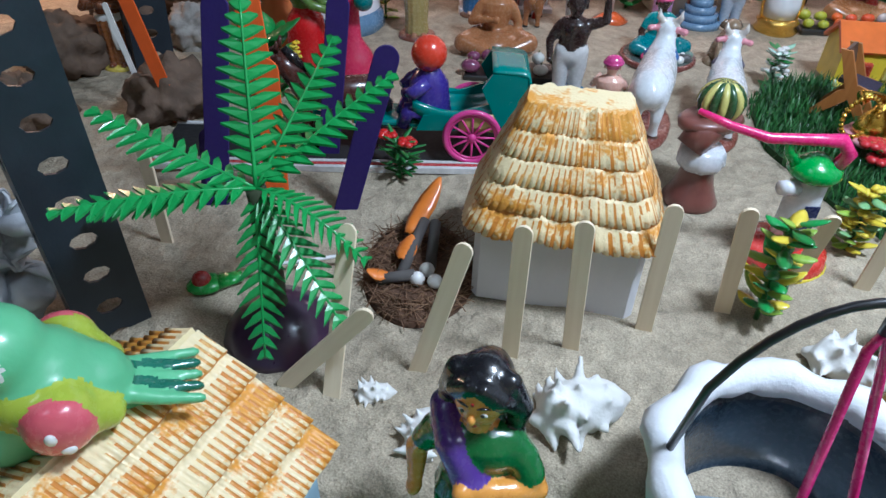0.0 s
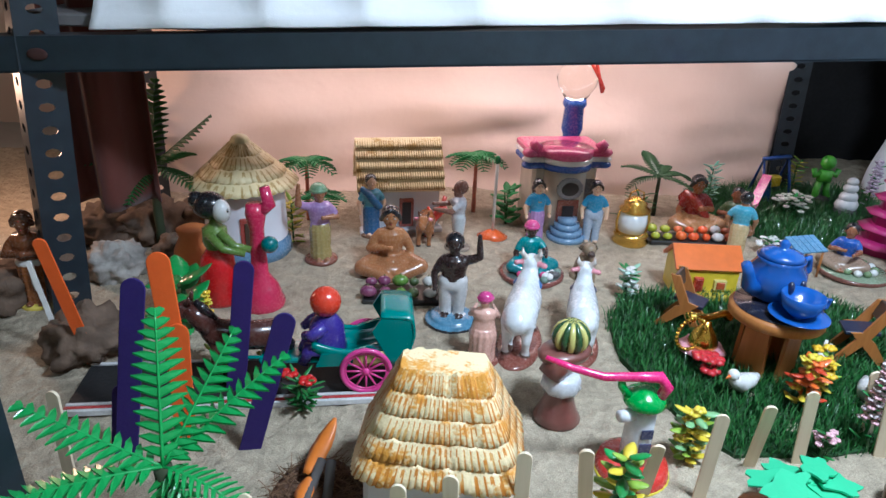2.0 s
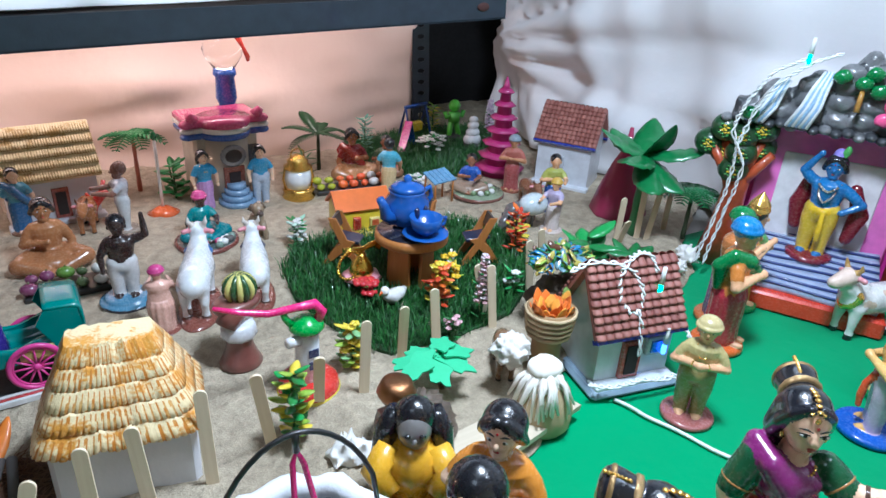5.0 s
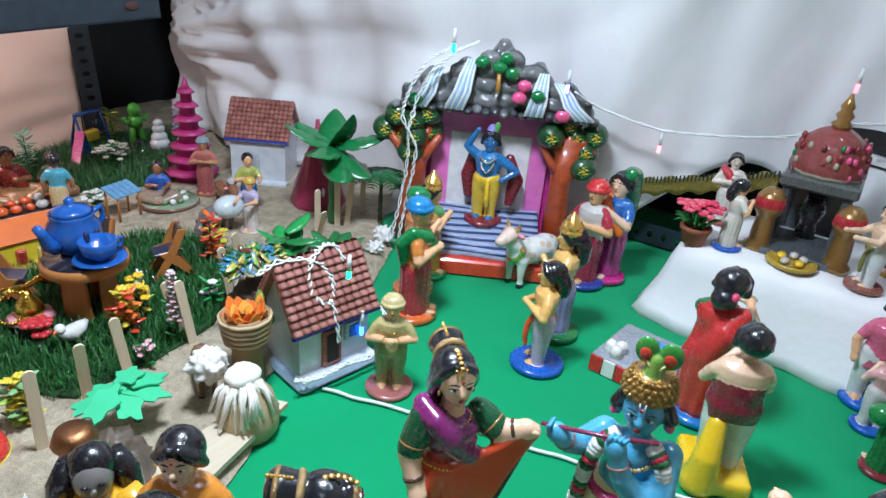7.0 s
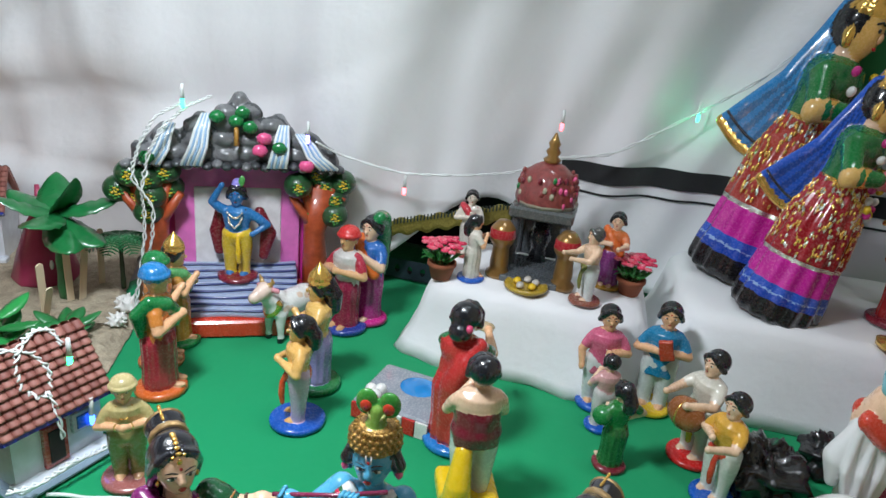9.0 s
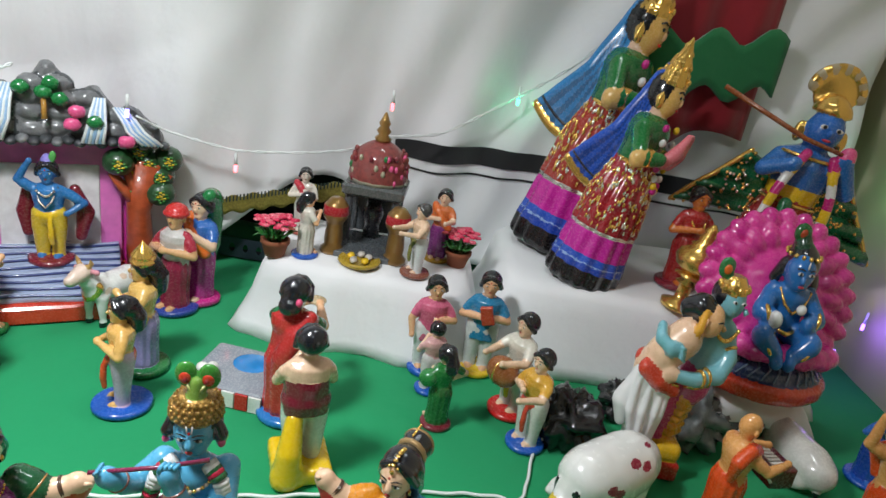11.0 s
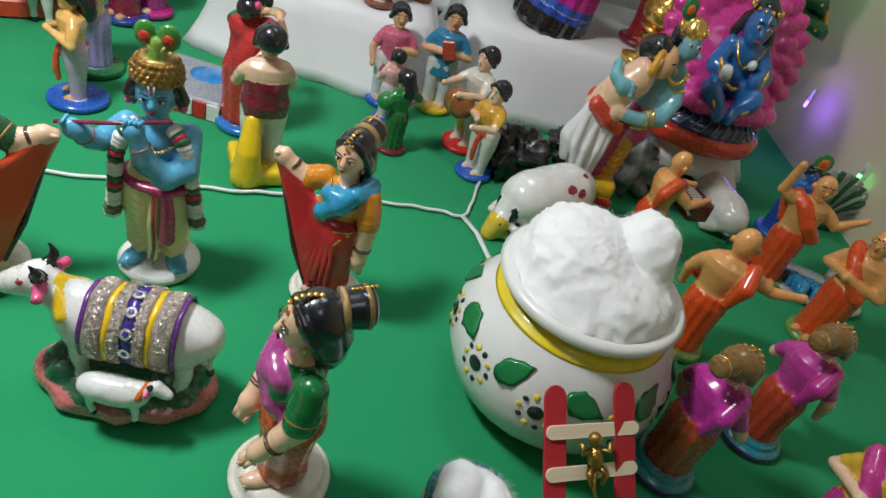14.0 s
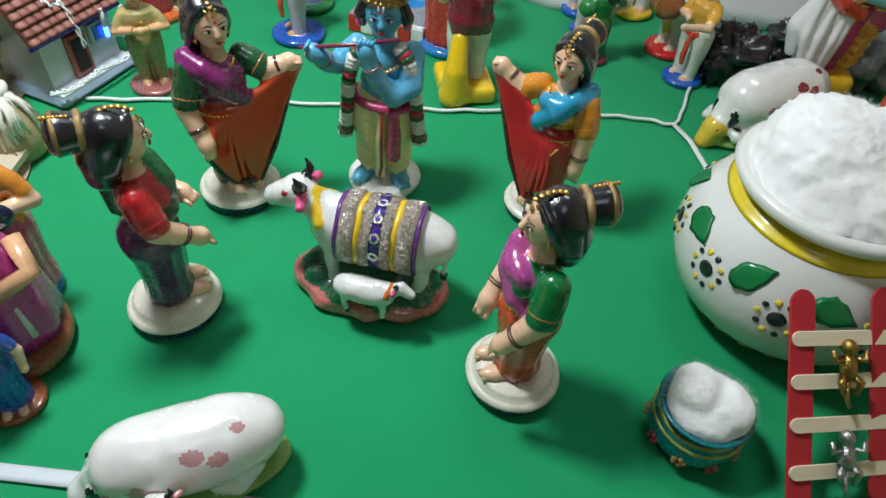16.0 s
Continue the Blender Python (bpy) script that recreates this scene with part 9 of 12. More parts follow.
# ---- plants ----
def frond(m, base, direction, length, droop, width, leaflets, mat, tilt=0.0, comb=False):
    d = Vector(direction).normalized()
    side = d.cross(Vector((0, 0, 1)))
    side = side.normalized() if side.length > 1e-4 else Vector((1, 0, 0))
    pts = []
    for k in range(11):
        t = k / 10
        pts.append(Vector(base) + d * length * t + Vector((0, 0, -droop * t * t)))
    m.tube(pts, [width * 0.05 * (1 - 0.7 * k / 10) + 0.0004 for k in range(11)], mat, 5)
    n = leaflets
    for k in range(n):
        t = (k + 1.2) / (n + 0.6)
        p = Vector(base) + d * length * t + Vector((0, 0, -droop * t * t))
        w = width * math.sin(math.pi * (0.14 + 0.80 * t)) ** 0.8
        for s in (1, -1):
            ax = (side * s + d * 0.55 + Vector((0, 0, -0.28))).normalized()
            e = p + ax * w
            mid = p + ax * w * 0.5 + Vector((0, 0, 0.06 * w))
            q = d * (length / n * 0.34)
            th = Vector((0, 0, 0.0007))
            vs = [p - q, p + q, mid + q * 0.9, e + q * 0.1, mid - q * 0.9]
            m.add([v + th for v in vs] + [v - th for v in vs], [(0, 1, 2, 3, 4), (9, 8, 7, 6, 5)] + [(i, i + 5, (i + 1) % 5 + 5, (i + 1) % 5) for i in range(5)], mat, False)


LEAFY = paint((0.03, 0.34, 0.075), 0.3, 0, 0.25, 60, 0.2, 0.1)
LEAF2 = paint((0.015, 0.13, 0.02), 0.4, 0, 0.3, 60, 0.2, 0.1)
TRUNK = matte((0.035, 0.05, 0.02))


def palm(at, height, fronds, flen, width, leaflets, label, mat=LEAFY, trunk=TRUNK, base=None, bend=(0.0, 0.0), seed=1, thick=0.005, solid=False):
    ob = holder("toy_palm", label, "toy palm", at)
    rs = random.Random(seed)
    m = Mesh()
    top = Vector((bend[0], bend[1], height))
    pts = [Vector((bend[0] * t * t, bend[1] * t * t, height * t)) for t in (0, 0.15, 0.3, 0.45, 0.6, 0.75, 0.9, 1.0)]
    m.tube(pts, [thick * (1.25 - 0.4 * k / 7) * (1.12 if k % 2 else 0.95) for k in range(8)], trunk, 9)
    m.part("trunk", ob)
    if base:
        b = Mesh()
        b.lathe(base[1], base[0], seg=20)
        b.part("base", ob, base[2])
    for k, f in enumerate(fronds):
        a, up, ln, droop = f
        m = Mesh()
        d = (math.cos(radians(a)) * math.cos(radians(up)), math.sin(radians(a)) * math.cos(radians(up)), math.sin(radians(up)))
        if solid:
            leaf_blade(m, top, d, flen * ln, width, droop, mat)
        else:
            frond(m, top, d, flen * ln, droop, width * (0.8 + 0.2 * ln), leaflets, mat)
        m.part("frond", ob)
    return ob


def leaf_blade(m, base, d, length, width, droop, mat):
    d = Vector(d).normalized()
    side = d.cross(Vector((0, 0, 1)))
    side = side.normalized() if side.length > 1e-4 else Vector((1, 0, 0))

    def fn(u, v):
        w = width * math.sin(math.pi * min(0.98, 0.05 + 0.93 * u)) ** 0.7
        return Vector(base) + d * length * u + Vector((0, 0, -droop * u * u)) + side * w * (v - 0.5) + Vector((0, 0, -abs(v - 0.5) * w * 0.45 + 0.03 * w * math.sin(30 * u)))
    m.sheet(fn, 12, 4, mat, 0.0008)


# near palm on its dark purple dome
palm((-0.018, 0.396, SAND_Z), 0.108, [(205, 12, 1.0, 0.012), (165, 18, 1.0, 0.0), (185, 2, 0.92, 0.02), (100, 58, 0.98, 0.0), (60, 40, 0.95, 0.0), (40, 30, 1.05, 0.01), (-40, -38, 0.85, 0.012), (-85, -58, 0.85, 0.012), (-20, 0, 0.65, 0.03)],
     0.098, 0.0175, 13, "bright green plastic palm with comb-like fronds on purple foot", LEAFY, base=(paint((0.035, 0.012, 0.04), 0.3), [(0.036, 0.0), (0.034, 0.006), (0.026, 0.018), (0.012, 0.026), (0.006, 0.027)], "dark purple domed foot"), seed=2, thick=0.006)
palm((-0.190, 0.95, SAND_Z), 0.125, [(80, 70, 1.0, 0.0), (150, 35, 0.9, 0.02), (20, 38, 0.9, 0.0), (190, 20, 0.9, 0.03), (-30, 5, 0.7, 0.03), (-100, 0, 0.6, 0.03), (60, 20, 0.7, 0.03)], 0.115, 0.022, 14, "tall dark green plastic palm beside the shelf post", paint((0.02, 0.12, 0.02), 0.4, 0, 0.3), seed=3, thick=0.0055)
RED_TRUNK = paint((0.45, 0.10, 0.05), 0.4)
for x, y, h in ((0.000, 1.075, 0.098), (0.272, 1.11, 0.10)):
    palm((x, y, SAND_Z), h, [(k * 45 + 10, 12, 1.0 if k % 2 else 0.8, 0.024) for k in range(8)], 0.055, 0.020, 8, "small plastic palm with drooping green fronds and reddish trunk", paint((0.015, 0.20, 0.05), 0.35), RED_TRUNK, seed=4, thick=0.003)
palm((0.030, 0.985, SAND_Z), 0.075, [(k * 60, 15, 0.8, 0.02) for k in range(6)], 0.045, 0.018, 7, "small plastic palm behind the farmer doll", paint((0.015, 0.20, 0.05), 0.35), RED_TRUNK, seed=5, thick=0.003)
palm((0.585, 1.10, SAND_Z), 0.07, [(100, 40, 1.0, 0.02), (150, 30, 1.0, 0.03), (60, 30, 1.0, 0.04), (20, 20, 1.0, 0.04), (-20, 10, 0.9, 0.04), (190, 10, 0.8, 0.03)], 0.075, 0.016, 13, "feathery dark palm by the gilt lantern", paint((0.02, 0.09, 0.02), 0.5), seed=6, thick=0.003)
palm((0.925, 0.622, SAND_Z), 0.135, [(200, 10, 1.0, 0.01), (150, 25, 1.0, 0.0), (90, 20, 1.0, 0.01), (40, 40, 0.8, 0.0), (-50, 20, 1.1, 0.01), (-90, -25, 1.0, 0.0), (235, -25, 1.0, 0.0), (270, 55, 0.8, 0.0)], 0.085, 0.052, 8, "toy banana palm with broad green leaves", paint((0.012, 0.19, 0.05), 0.3, 0, 0.3), paint((0.02, 0.22, 0.06), 0.4), seed=7, thick=0.007, solid=True)
palm((0.990, 0.575, SAND_Z), 0.085, [(k * 40, 8, 1.0, 0.018) for k in range(9)], 0.05, 0.02, 8, "small plastic palm among the plain sticks", paint((0.015, 0.17, 0.05), 0.35), seed=8, thick=0.003)


def leafy_plant(name, label, at, height, spread, n, leaf_len, leaf_w, mats, blossoms=None, seed=1, spike=False, category="toy plant", pot=None):
    ob = holder(name, label, category, at)
    rs = random.Random(seed)
    m = Mesh()
    for k in range(3 if not spike else 1):
        m.tube([(0, 0, 0), (rs.uniform(-1, 1) * spread * 0.2, rs.uniform(-1, 1) * spread * 0.2, height * 0.85)], [0.0018, 0.001], LEAF2, 6)
    m.part("stem", ob)
    m = Mesh()
    for k in range(n):
        z = height * (0.08 + 0.9 * k / n)
        a = k * 2.4 + rs.uniform(-0.3, 0.3)
        r = spread * (0.25 if spike else 0.15) * rs.random()
        b = Vector((r * math.cos(a), r * math.sin(a), z))
        d = (math.cos(a), math.sin(a), rs.uniform(0.2, 1.0))
        leaf_blade(m, b, d, leaf_len * rs.uniform(0.7, 1.2), leaf_w, leaf_len * 0.2, mats[k % len(mats)])
    m.part("foliage", ob)
    if blossoms:
        mats2, size, count = blossoms
        m = Mesh()
        for k in range(count):
            f = k / max(1, count - 1)
            z = height * (0.35 + 0.65 * f) if spike else height * rs.uniform(0.55, 1.05)
            a = k * 2.4
            r = spread * (0.55 * (1 - 0.75 * f) if spike else math.sqrt(rs.random()) * 0.9)
            c = Vector((r * math.cos(a), r * math.sin(a), z))
            for q in range(5):
                b = q * 1.257 + k
                m.ball(c + Vector((size * 0.6 * math.cos(b), size * 0.6 * math.sin(b), 0)), (size * 0.55, size * 0.55, size * 0.35), mats2[k % len(mats2)], 7, 5)
        m.part("blossom", ob)
    return ob


GL = paint((0.03, 0.24, 0.05), 0.4)
WG = paint((0.35, 0.62, 0.45), 0.5)
YG = paint((0.30, 0.48, 0.05), 0.4)
YL = paint((0.75, 0.60, 0.04), 0.4)
leafy_plant("toy_bush", "pale green plastic bush tipped with white", (0.430, 0.800, SAND_Z), 0.045, 0.022, 44, 0.014, 0.006, [WG, GL, paint((0.6, 0.8, 0.7), 0.5)], ([WHITE], 0.004, 22), 1, True)
leafy_plant("toy_plant", "yellow-green layered plastic plant before the grass", (0.378, 0.500, SAND_Z), 0.058, 0.018, 40, 0.016, 0.008, [paint((0.25, 0.50, 0.22), 0.4), YG, YL], ([YL], 0.005, 14), 2, True)
leafy_plant("toy_plant", "bright yellow and green plastic sprig between the sticks", (0.288, 0.426, SAND_Z), 0.082, 0.014, 40, 0.020, 0.009, [GL, YL, YG, LEAFY], None, 3, True)
leafy_plant("toy_plant", "small dark green tuft beside the road", (0.040, 0.585, SAND_Z), 0.035, 0.02, 40, 0.020, 0.003, [LEAF2, GL], ([RED], 0.008, 2), 4)
leafy_plant("toy_bush", "broad-leaved bright green plant beside the red doll", (-0.105, 0.735, SAND_Z), 0.075, 0.04, 16, 0.042, 0.026, [LEAFY, paint((0.02, 0.22, 0.04), 0.35)], None, 5)
leafy_plant("toy_plant", "yellow-flowered sprig by the red dress", (-0.058, 0.665, SAND_Z), 0.085, 0.010, 8, 0.012, 0.004, [YG], ([YL, YELLOW], 0.0035, 22), 6, True)
leafy_plant("toy_plant", "yellow-flowered sprig by the horse", (0.000, 0.640, SAND_Z), 0.055, 0.012, 8, 0.010, 0.004, [YG], ([YL], 0.0035, 14), 7, True)
leafy_plant("toy_plant", "yellow-leaved plastic plant beside the round hut", (-0.012, 0.975, SAND_Z), 0.075, 0.014, 30, 0.020, 0.006, [YG, YL, paint((0.2, 0.25, 0.03))], None, 8, True)
leafy_plant("toy_bush", "ragged bright green plant beside the flag pole", (0.318, 1.055, SAND_Z), 0.065, 0.03, 22, 0.030, 0.012, [LEAFY, GL], None, 9)

# ---- people of the village ----
V = "village dolls"
doll("farmer_doll", "clay farmer in lilac shirt with a green headscarf", (0.032, 0.920, SAND_Z), 0.116, 285, (0.40, 0.32, 0.12), (0.38, 0.24, 0.48), (0.35, 0.16, 0.08), base=((0.18, 0.06, 0.04), 0.2), left="fold", right="up", cap=(0.20, 0.35, 0.20), group=V, mini=True)
doll("sari_lady_doll", "clay lady in a blue sari beside the straw-roofed house", (0.101, 1.010, SAND_Z), 0.100, 280, (0.03, 0.14, 0.34), (0.10, 0.35, 0.50), PALE, base=((0.2, 0.1, 0.06), 0.17), stole=(0.03, 0.16, 0.38), long_hair=0.15, group=V, mini=True)
doll("grey_clay_doll", "pale grey clay man leaning over a red plough", (0.228, 0.960, SAND_Z), 0.108, 180, (0.55, 0.58, 0.60), (0.45, 0.45, 0.48), (0.22, 0.10, 0.07), base=((0.3, 0.25, 0.2), 0.18), legs=True, left="fwd", right="fwd", hair=(0.16, 0.07, 0.05), group=V, mini=True)
beast("calf_figurine", "small brown clay calf beside the straw-roofed house", (0.182, 0.985, SAND_Z), 0.048, 260, coat=(0.35, 0.14, 0.05), category="calf figurine", horns=BROWN)
m = Mesh()
m.tube([(-0.015, 0, 0.0), (-0.006, 0, 0.03), (0.004, 0, 0.045), (0.015, 0, 0.05)], [0.004, 0.006, 0.008, 0.004], (0.55, 0.03, 0.02), 8)
m.tube([(0.006, 0, 0.045), (0.012, 0.008, 0.065)], [0.005, 0.003], (0.55, 0.03, 0.02), 8)
m.tube([(-0.006, 0, 0.03), (-0.014, 0.004, 0.05)], [0.005, 0.002], (0.6, 0.05, 0.02), 8)
m.thing("toy_rooster", "red plastic rooster toy in the village", "toy", at=(0.200, 1.0, SAND_Z))
SEAT = (0.34, 0.14, 0.06)
doll("vendor_doll", "bare-chested brown clay vendor sitting behind his vegetables", (0.128, 0.886, SAND_Z), 0.140, 272, (0.40, 0.17, 0.07), (0.42, 0.18, 0.07), (0.42, 0.18, 0.07), base=None, sit=True, left="down", right="fold", group=V)


def market_tray(at, turn, w, d, label, goods, seed):
    ob = holder("market_tray", label, "tray", at, turn)
    m = Mesh()
    m.box((0, 0, 0.004), (w, d, 0.008), paint((0.012, 0.012, 0.012), 0.3), bevel=0.2)
    m.part("board", ob, "black board")
    rs = random.Random(seed)
    nx, ny = int(w / 0.017), int(d / 0.016)
    for i in range(nx):
        for j in range(ny):
            c = goods[int(i / nx * len(goods))]
            g = Mesh()
            r = 0.0075 * rs.uniform(0.8, 1.15)
            g.ball((0, 0, 0), (r * rs.uniform(0.9, 1.3), r, r * 0.9), c, 10, 7)
            g.tube([(0, 0, r * 0.8), (0.001, 0, r * 1.2)], 0.0008, (0.1, 0.15, 0.03), 5)
            o = g.part("fruit", ob)
            o.location = (-w / 2 + w * (i + 0.5) / nx + rs.uniform(-0.002, 0.002), -d / 2 + d * (j + 0.5) / ny, 0.008 + r * 0.8 + 0.004 * j)


market_tray((0.148, 0.808, SAND_Z), -2, 0.112, 0.046, "black tray of tiny vegetables before the vendor", [(0.20, 0.05, 0.12), (0.12, 0.25, 0.04), (0.10, 0.16, 0.06), (0.7, 0.72, 0.68), (0.12, 0.10, 0.06)], 2)
market_tray((0.600, 0.985, SAND_Z), -6, 0.135, 0.040, "black tray of green, orange and white fruit before a vendor", [(0.40, 0.45, 0.03), (0.75, 0.14, 0.02), (0.75, 0.10, 0.02), (0.55, 0.55, 0.55), (0.45, 0.10, 0.03)], 3)
doll("vendor_doll", "brown clay vendor in a red shawl sitting behind fruit", (0.628, 1.045, SAND_Z), 0.135, 265, (0.40, 0.20, 0.08), (0.28, 0.02, 0.02), (0.38, 0.15, 0.06), base=None, sit=True, left="fold", right="down", stole=(0.35, 0.03, 0.02), group=V)
doll("helper_doll", "small brown clay helper beside the fruit vendor", (0.690, 1.03, SAND_Z), 0.112, 230, (0.25, 0.12, 0.06), (0.08, 0.14, 0.06), (0.30, 0.12, 0.06), base=None, sit=True, left="fold", right="fold", group=V, mini=True)
doll("customer_doll", "clay man in sky blue shirt and striped wrap at market", (0.650, 0.940, SAND_Z), 0.103, 60, (0.62, 0.48, 0.26), (0.10, 0.42, 0.58), (0.4, 0.2, 0.1), base=None, group=V, mini=True)
doll("schoolboy_doll", "clay schoolboy in blue shirt and shorts before the school", (0.440, 0.990, SAND_Z), 0.100, 262, (0.42, 0.50, 0.62), (0.04, 0.30, 0.55), PALE, base=None, legs=True, group=V)
doll("schoolgirl_doll", "clay schoolgirl in blue blouse and lilac skirt", (0.352, 0.995, SAND_Z), 0.100, 275, (0.50, 0.28, 0.55), (0.04, 0.30, 0.55), PALE, base=None, long_hair=0.12, group=V, trim=(0.5, 0.28, 0.55))
doll("tribal_doll", "dark clay figure in white wrap carrying a pole, grey base", (0.198, 0.748, SAND_Z), 0.116, 260, (0.68, 0.68, 0.68), (0.035, 0.02, 0.018), (0.035, 0.02, 0.018), base=((0.10, 0.25, 0.38), 0.26), under=(0.03, 0.03, 0.04), legs=True, left="up", right="down", group=V, mini=True)
doll("washer_doll", "dark clay woman in teal sitting on a round tray of dishes", (0.318, 0.880, SAND_Z + 0.006), 0.105, 275, (0.01, 0.22, 0.26), (0.01, 0.26, 0.28), (0.05, 0.02, 0.015), base=None, sit=True, left="fwd", right="down", cap=(0.70, 0.08, 0.28), group=V, mini=True)
m = Mesh()
m.lathe([(0.038, 0.0, (0.18, 0.05, 0.04)), (0.044, 0.003), (0.044, 0.008), (0.040, 0.009, (0.10, 0.13, 0.12)), (0.01, 0.008)], seg=26)
rs = random.Random(6)
for k in range(16):
    a, r = rs.uniform(3.3, 6.2), rs.uniform(0.012, 0.036)
    m.ball((r * math.cos(a), r * math.sin(a), 0.012), (0.006, 0.006, 0.005), rs.choice([WHITE, (0.05, 0.12, 0.08), PINK, (0.1, 0.1, 0.1), (0.2, 0.3, 0.25)]), 8, 5)
m.thing("dish_tray", "round red-brown tray scattered with tiny dishes", "tray", at=(0.320, 0.866, SAND_Z))
# dog
m = Mesh()
D = (0.30, 0.22, 0.14)
m.tube([(0, 0.010, 0.008), (0, 0.004, 0.024), (0, -0.004, 0.042)], [0.014, 0.013, 0.009], D, 12)
m.ball((0, -0.008, 0.052), (0.009, 0.011, 0.009), D, 12, 8)
m.ball((0, -0.018, 0.049), (0.005, 0.008, 0.005), (0.08, 0.05, 0.04), 9, 6)
for s in (1, -1):
    m.tube([(s * 0.006, -0.006, 0.032), (s * 0.008, -0.012, 0.014), (s * 0.008, -0.014, 0.0)], [0.005, 0.004, 0.004], D, 8)
    m.ball((s * 0.012, 0.006, 0.006), (0.006, 0.012, 0.007), D, 9, 6)
    m.tube([(s * 0.006, -0.004, 0.058), (s * 0.010, -0.003, 0.050)], [0.003, 0.004], (0.12, 0.08, 0.05), 7)
m.thing("dog_figurine", "small brown sitting dog figurine on the sand", "dog figurine", at=(0.390, 0.855, SAND_Z - 0.002))
# gilt lantern
ob = holder("toy_lantern", "shiny gilt toy lantern with a white pane", "lantern", (0.502, 0.985, SAND_Z))
m = Mesh()
m.lathe([(0.026, 0.0), (0.028, 0.004), (0.024, 0.010), (0.027, 0.015), (0.020, 0.020)], metal((0.85, 0.55, 0.12), 0.15), seg=24)
m.part("base", ob)
m = Mesh()
m.lathe([(0.020, 0.020), (0.022, 0.035), (0.020, 0.052)], paint((0.75, 0.78, 0.80), 0.2), seg=20)
m.part("pane", ob, "white glass cylinder")
m = Mesh()
m.lathe([(0.022, 0.052), (0.024, 0.056), (0.016, 0.062), (0.018, 0.066), (0.010, 0.072), (0.004, 0.076)], metal((0.85, 0.55, 0.12), 0.15), seg=24)
m.part("cap", ob)
for s in (1, -1):
    m = Mesh()
    m.tube([(s * 0.022, 0, 0.012), (s * 0.026, 0, 0.035), (s * 0.022, 0, 0.056)], 0.002, metal((0.85, 0.55, 0.12), 0.15), 7)
    m.part("side_bar", ob)
m = Mesh()
m.tube([(0.012, 0, 0.070), (0.010, 0, 0.082), (0, 0, 0.086), (-0.010, 0, 0.082), (-0.012, 0, 0.070)], 0.0013, metal((0.85, 0.55, 0.12), 0.15), 6)
m.part("handle", ob)

# dancing doll in red with mask face
m = Mesh()
m.lathe([(0.024, 0.0, (0.62, 0.008, 0.012)), (0.028, 0.01), (0.026, 0.05), (0.023, 0.075), (0.016, 0.085), (0.014, 0.09, (0.14, 0.24, 0.05)), (0.018, 0.10), (0.017, 0.12), (0.006, 0.128), (0.006, 0.135)], seg=22)
m.ball((-0.004, 0.004, 0.152), (0.024, 0.022, 0.020), BLACK, 16, 10)
m.ball((0.014, -0.008, 0.148), (0.013, 0.013, 0.017), (0.72, 0.72, 0.70), 14, 9)
m.ball((0.024, -0.014, 0.151), (0.002, 0.003, 0.003), BLACK, 7, 5)
m.ball((-0.022, 0.006, 0.160), (0.012, 0.012, 0.012), BLACK, 10, 7)
m.tube([(0.01, -0.012, 0.118), (0.03, -0.02, 0.100), (0.052, -0.018, 0.094)], [0.007, 0.006, 0.005], (0.14, 0.24, 0.05), 9)
m.tube([(-0.004, -0.016, 0.116), (0.016, -0.026, 0.098), (0.045, -0.024, 0.090)], [0.007, 0.006, 0.005], (0.14, 0.24, 0.05), 9)
m.thing("dancing_doll", "red and green dancing doll with white mask and black hair", "doll", at=(-0.078, 0.800, SAND_Z), scale=0.82)
m = Mesh()
m.lathe([(0.026, 0.0), (0.028, 0.008), (0.020, 0.03), (0.010, 0.045), (0.008, 0.10), (0.012, 0.12), (0.010, 0.132)], (0.62, 0.03, 0.10), seg=20)
m.tube([(0.002, 0, 0.12), (0.016, 0, 0.132), (0.012, 0, 0.152)], [0.008, 0.008, 0.006], (0.62, 0.03, 0.12), 9)
m.thing("red_stand", "glossy crimson toy stand with a curved arm", "toy", at=(-0.028, 0.790, SAND_Z))
m = Mesh()
m.ball((0, 0, 0), 0.010, (0.0, 0.16, 0.17), 14, 9)
m.thing("teal_ball", "small teal ball resting on the crimson stand", "ball", at=(-0.012, 0.775, 0.100))
m = Mesh()
m.lathe([(0.022, 0.0), (0.028, 0.02), (0.024, 0.045), (0.016, 0.062), (0.019, 0.072), (0.015, 0.074)], matte((0.65, 0.20, 0.05), 0.6), seg=22)
m.thing("clay_vase", "plain orange clay vase behind the dancing doll", "vase", at=(-0.122, 0.862, SAND_Z), turn=10)

# brown shells and stones by the posts
STONES = [(-0.215, 0.995, 0.046), (-0.160, 1.02, 0.040), (-0.275, 0.985, 0.044), (-0.225, 0.875, 0.036), (-0.190, 0.690, 0.040), (-0.165, 0.93, 0.028), (-0.325, 0.90, 0.040), (-0.315, 0.66, 0.036), (-0.345, 0.79, 0.044)]
for k, (x, y, s) in enumerate(STONES):
    lump("rough_stone", "rough mottled brown stone on the sand", "stone", (x, y, SAND_Z - 0.004), s, matte((0.15, 0.095, 0.06) if k != 3 else (0.45, 0.42, 0.38), 0.8, 0.75, 45, 0.8), 3.0 * k, 0.35)["group"] = "stones by the posts"
doll("monkey_doll", "glossy brown clay doll standing behind the shelf post", (-0.288, 0.800, SAND_Z), 0.120, 280, (0.28, 0.10, 0.03), (0.22, 0.07, 0.025), (0.20, 0.07, 0.03), hair=(0.10, 0.04, 0.02), base=((0.75, 0.6, 0.1), 0.18), left="fold", right="fold", sash=WHITE, group=V)

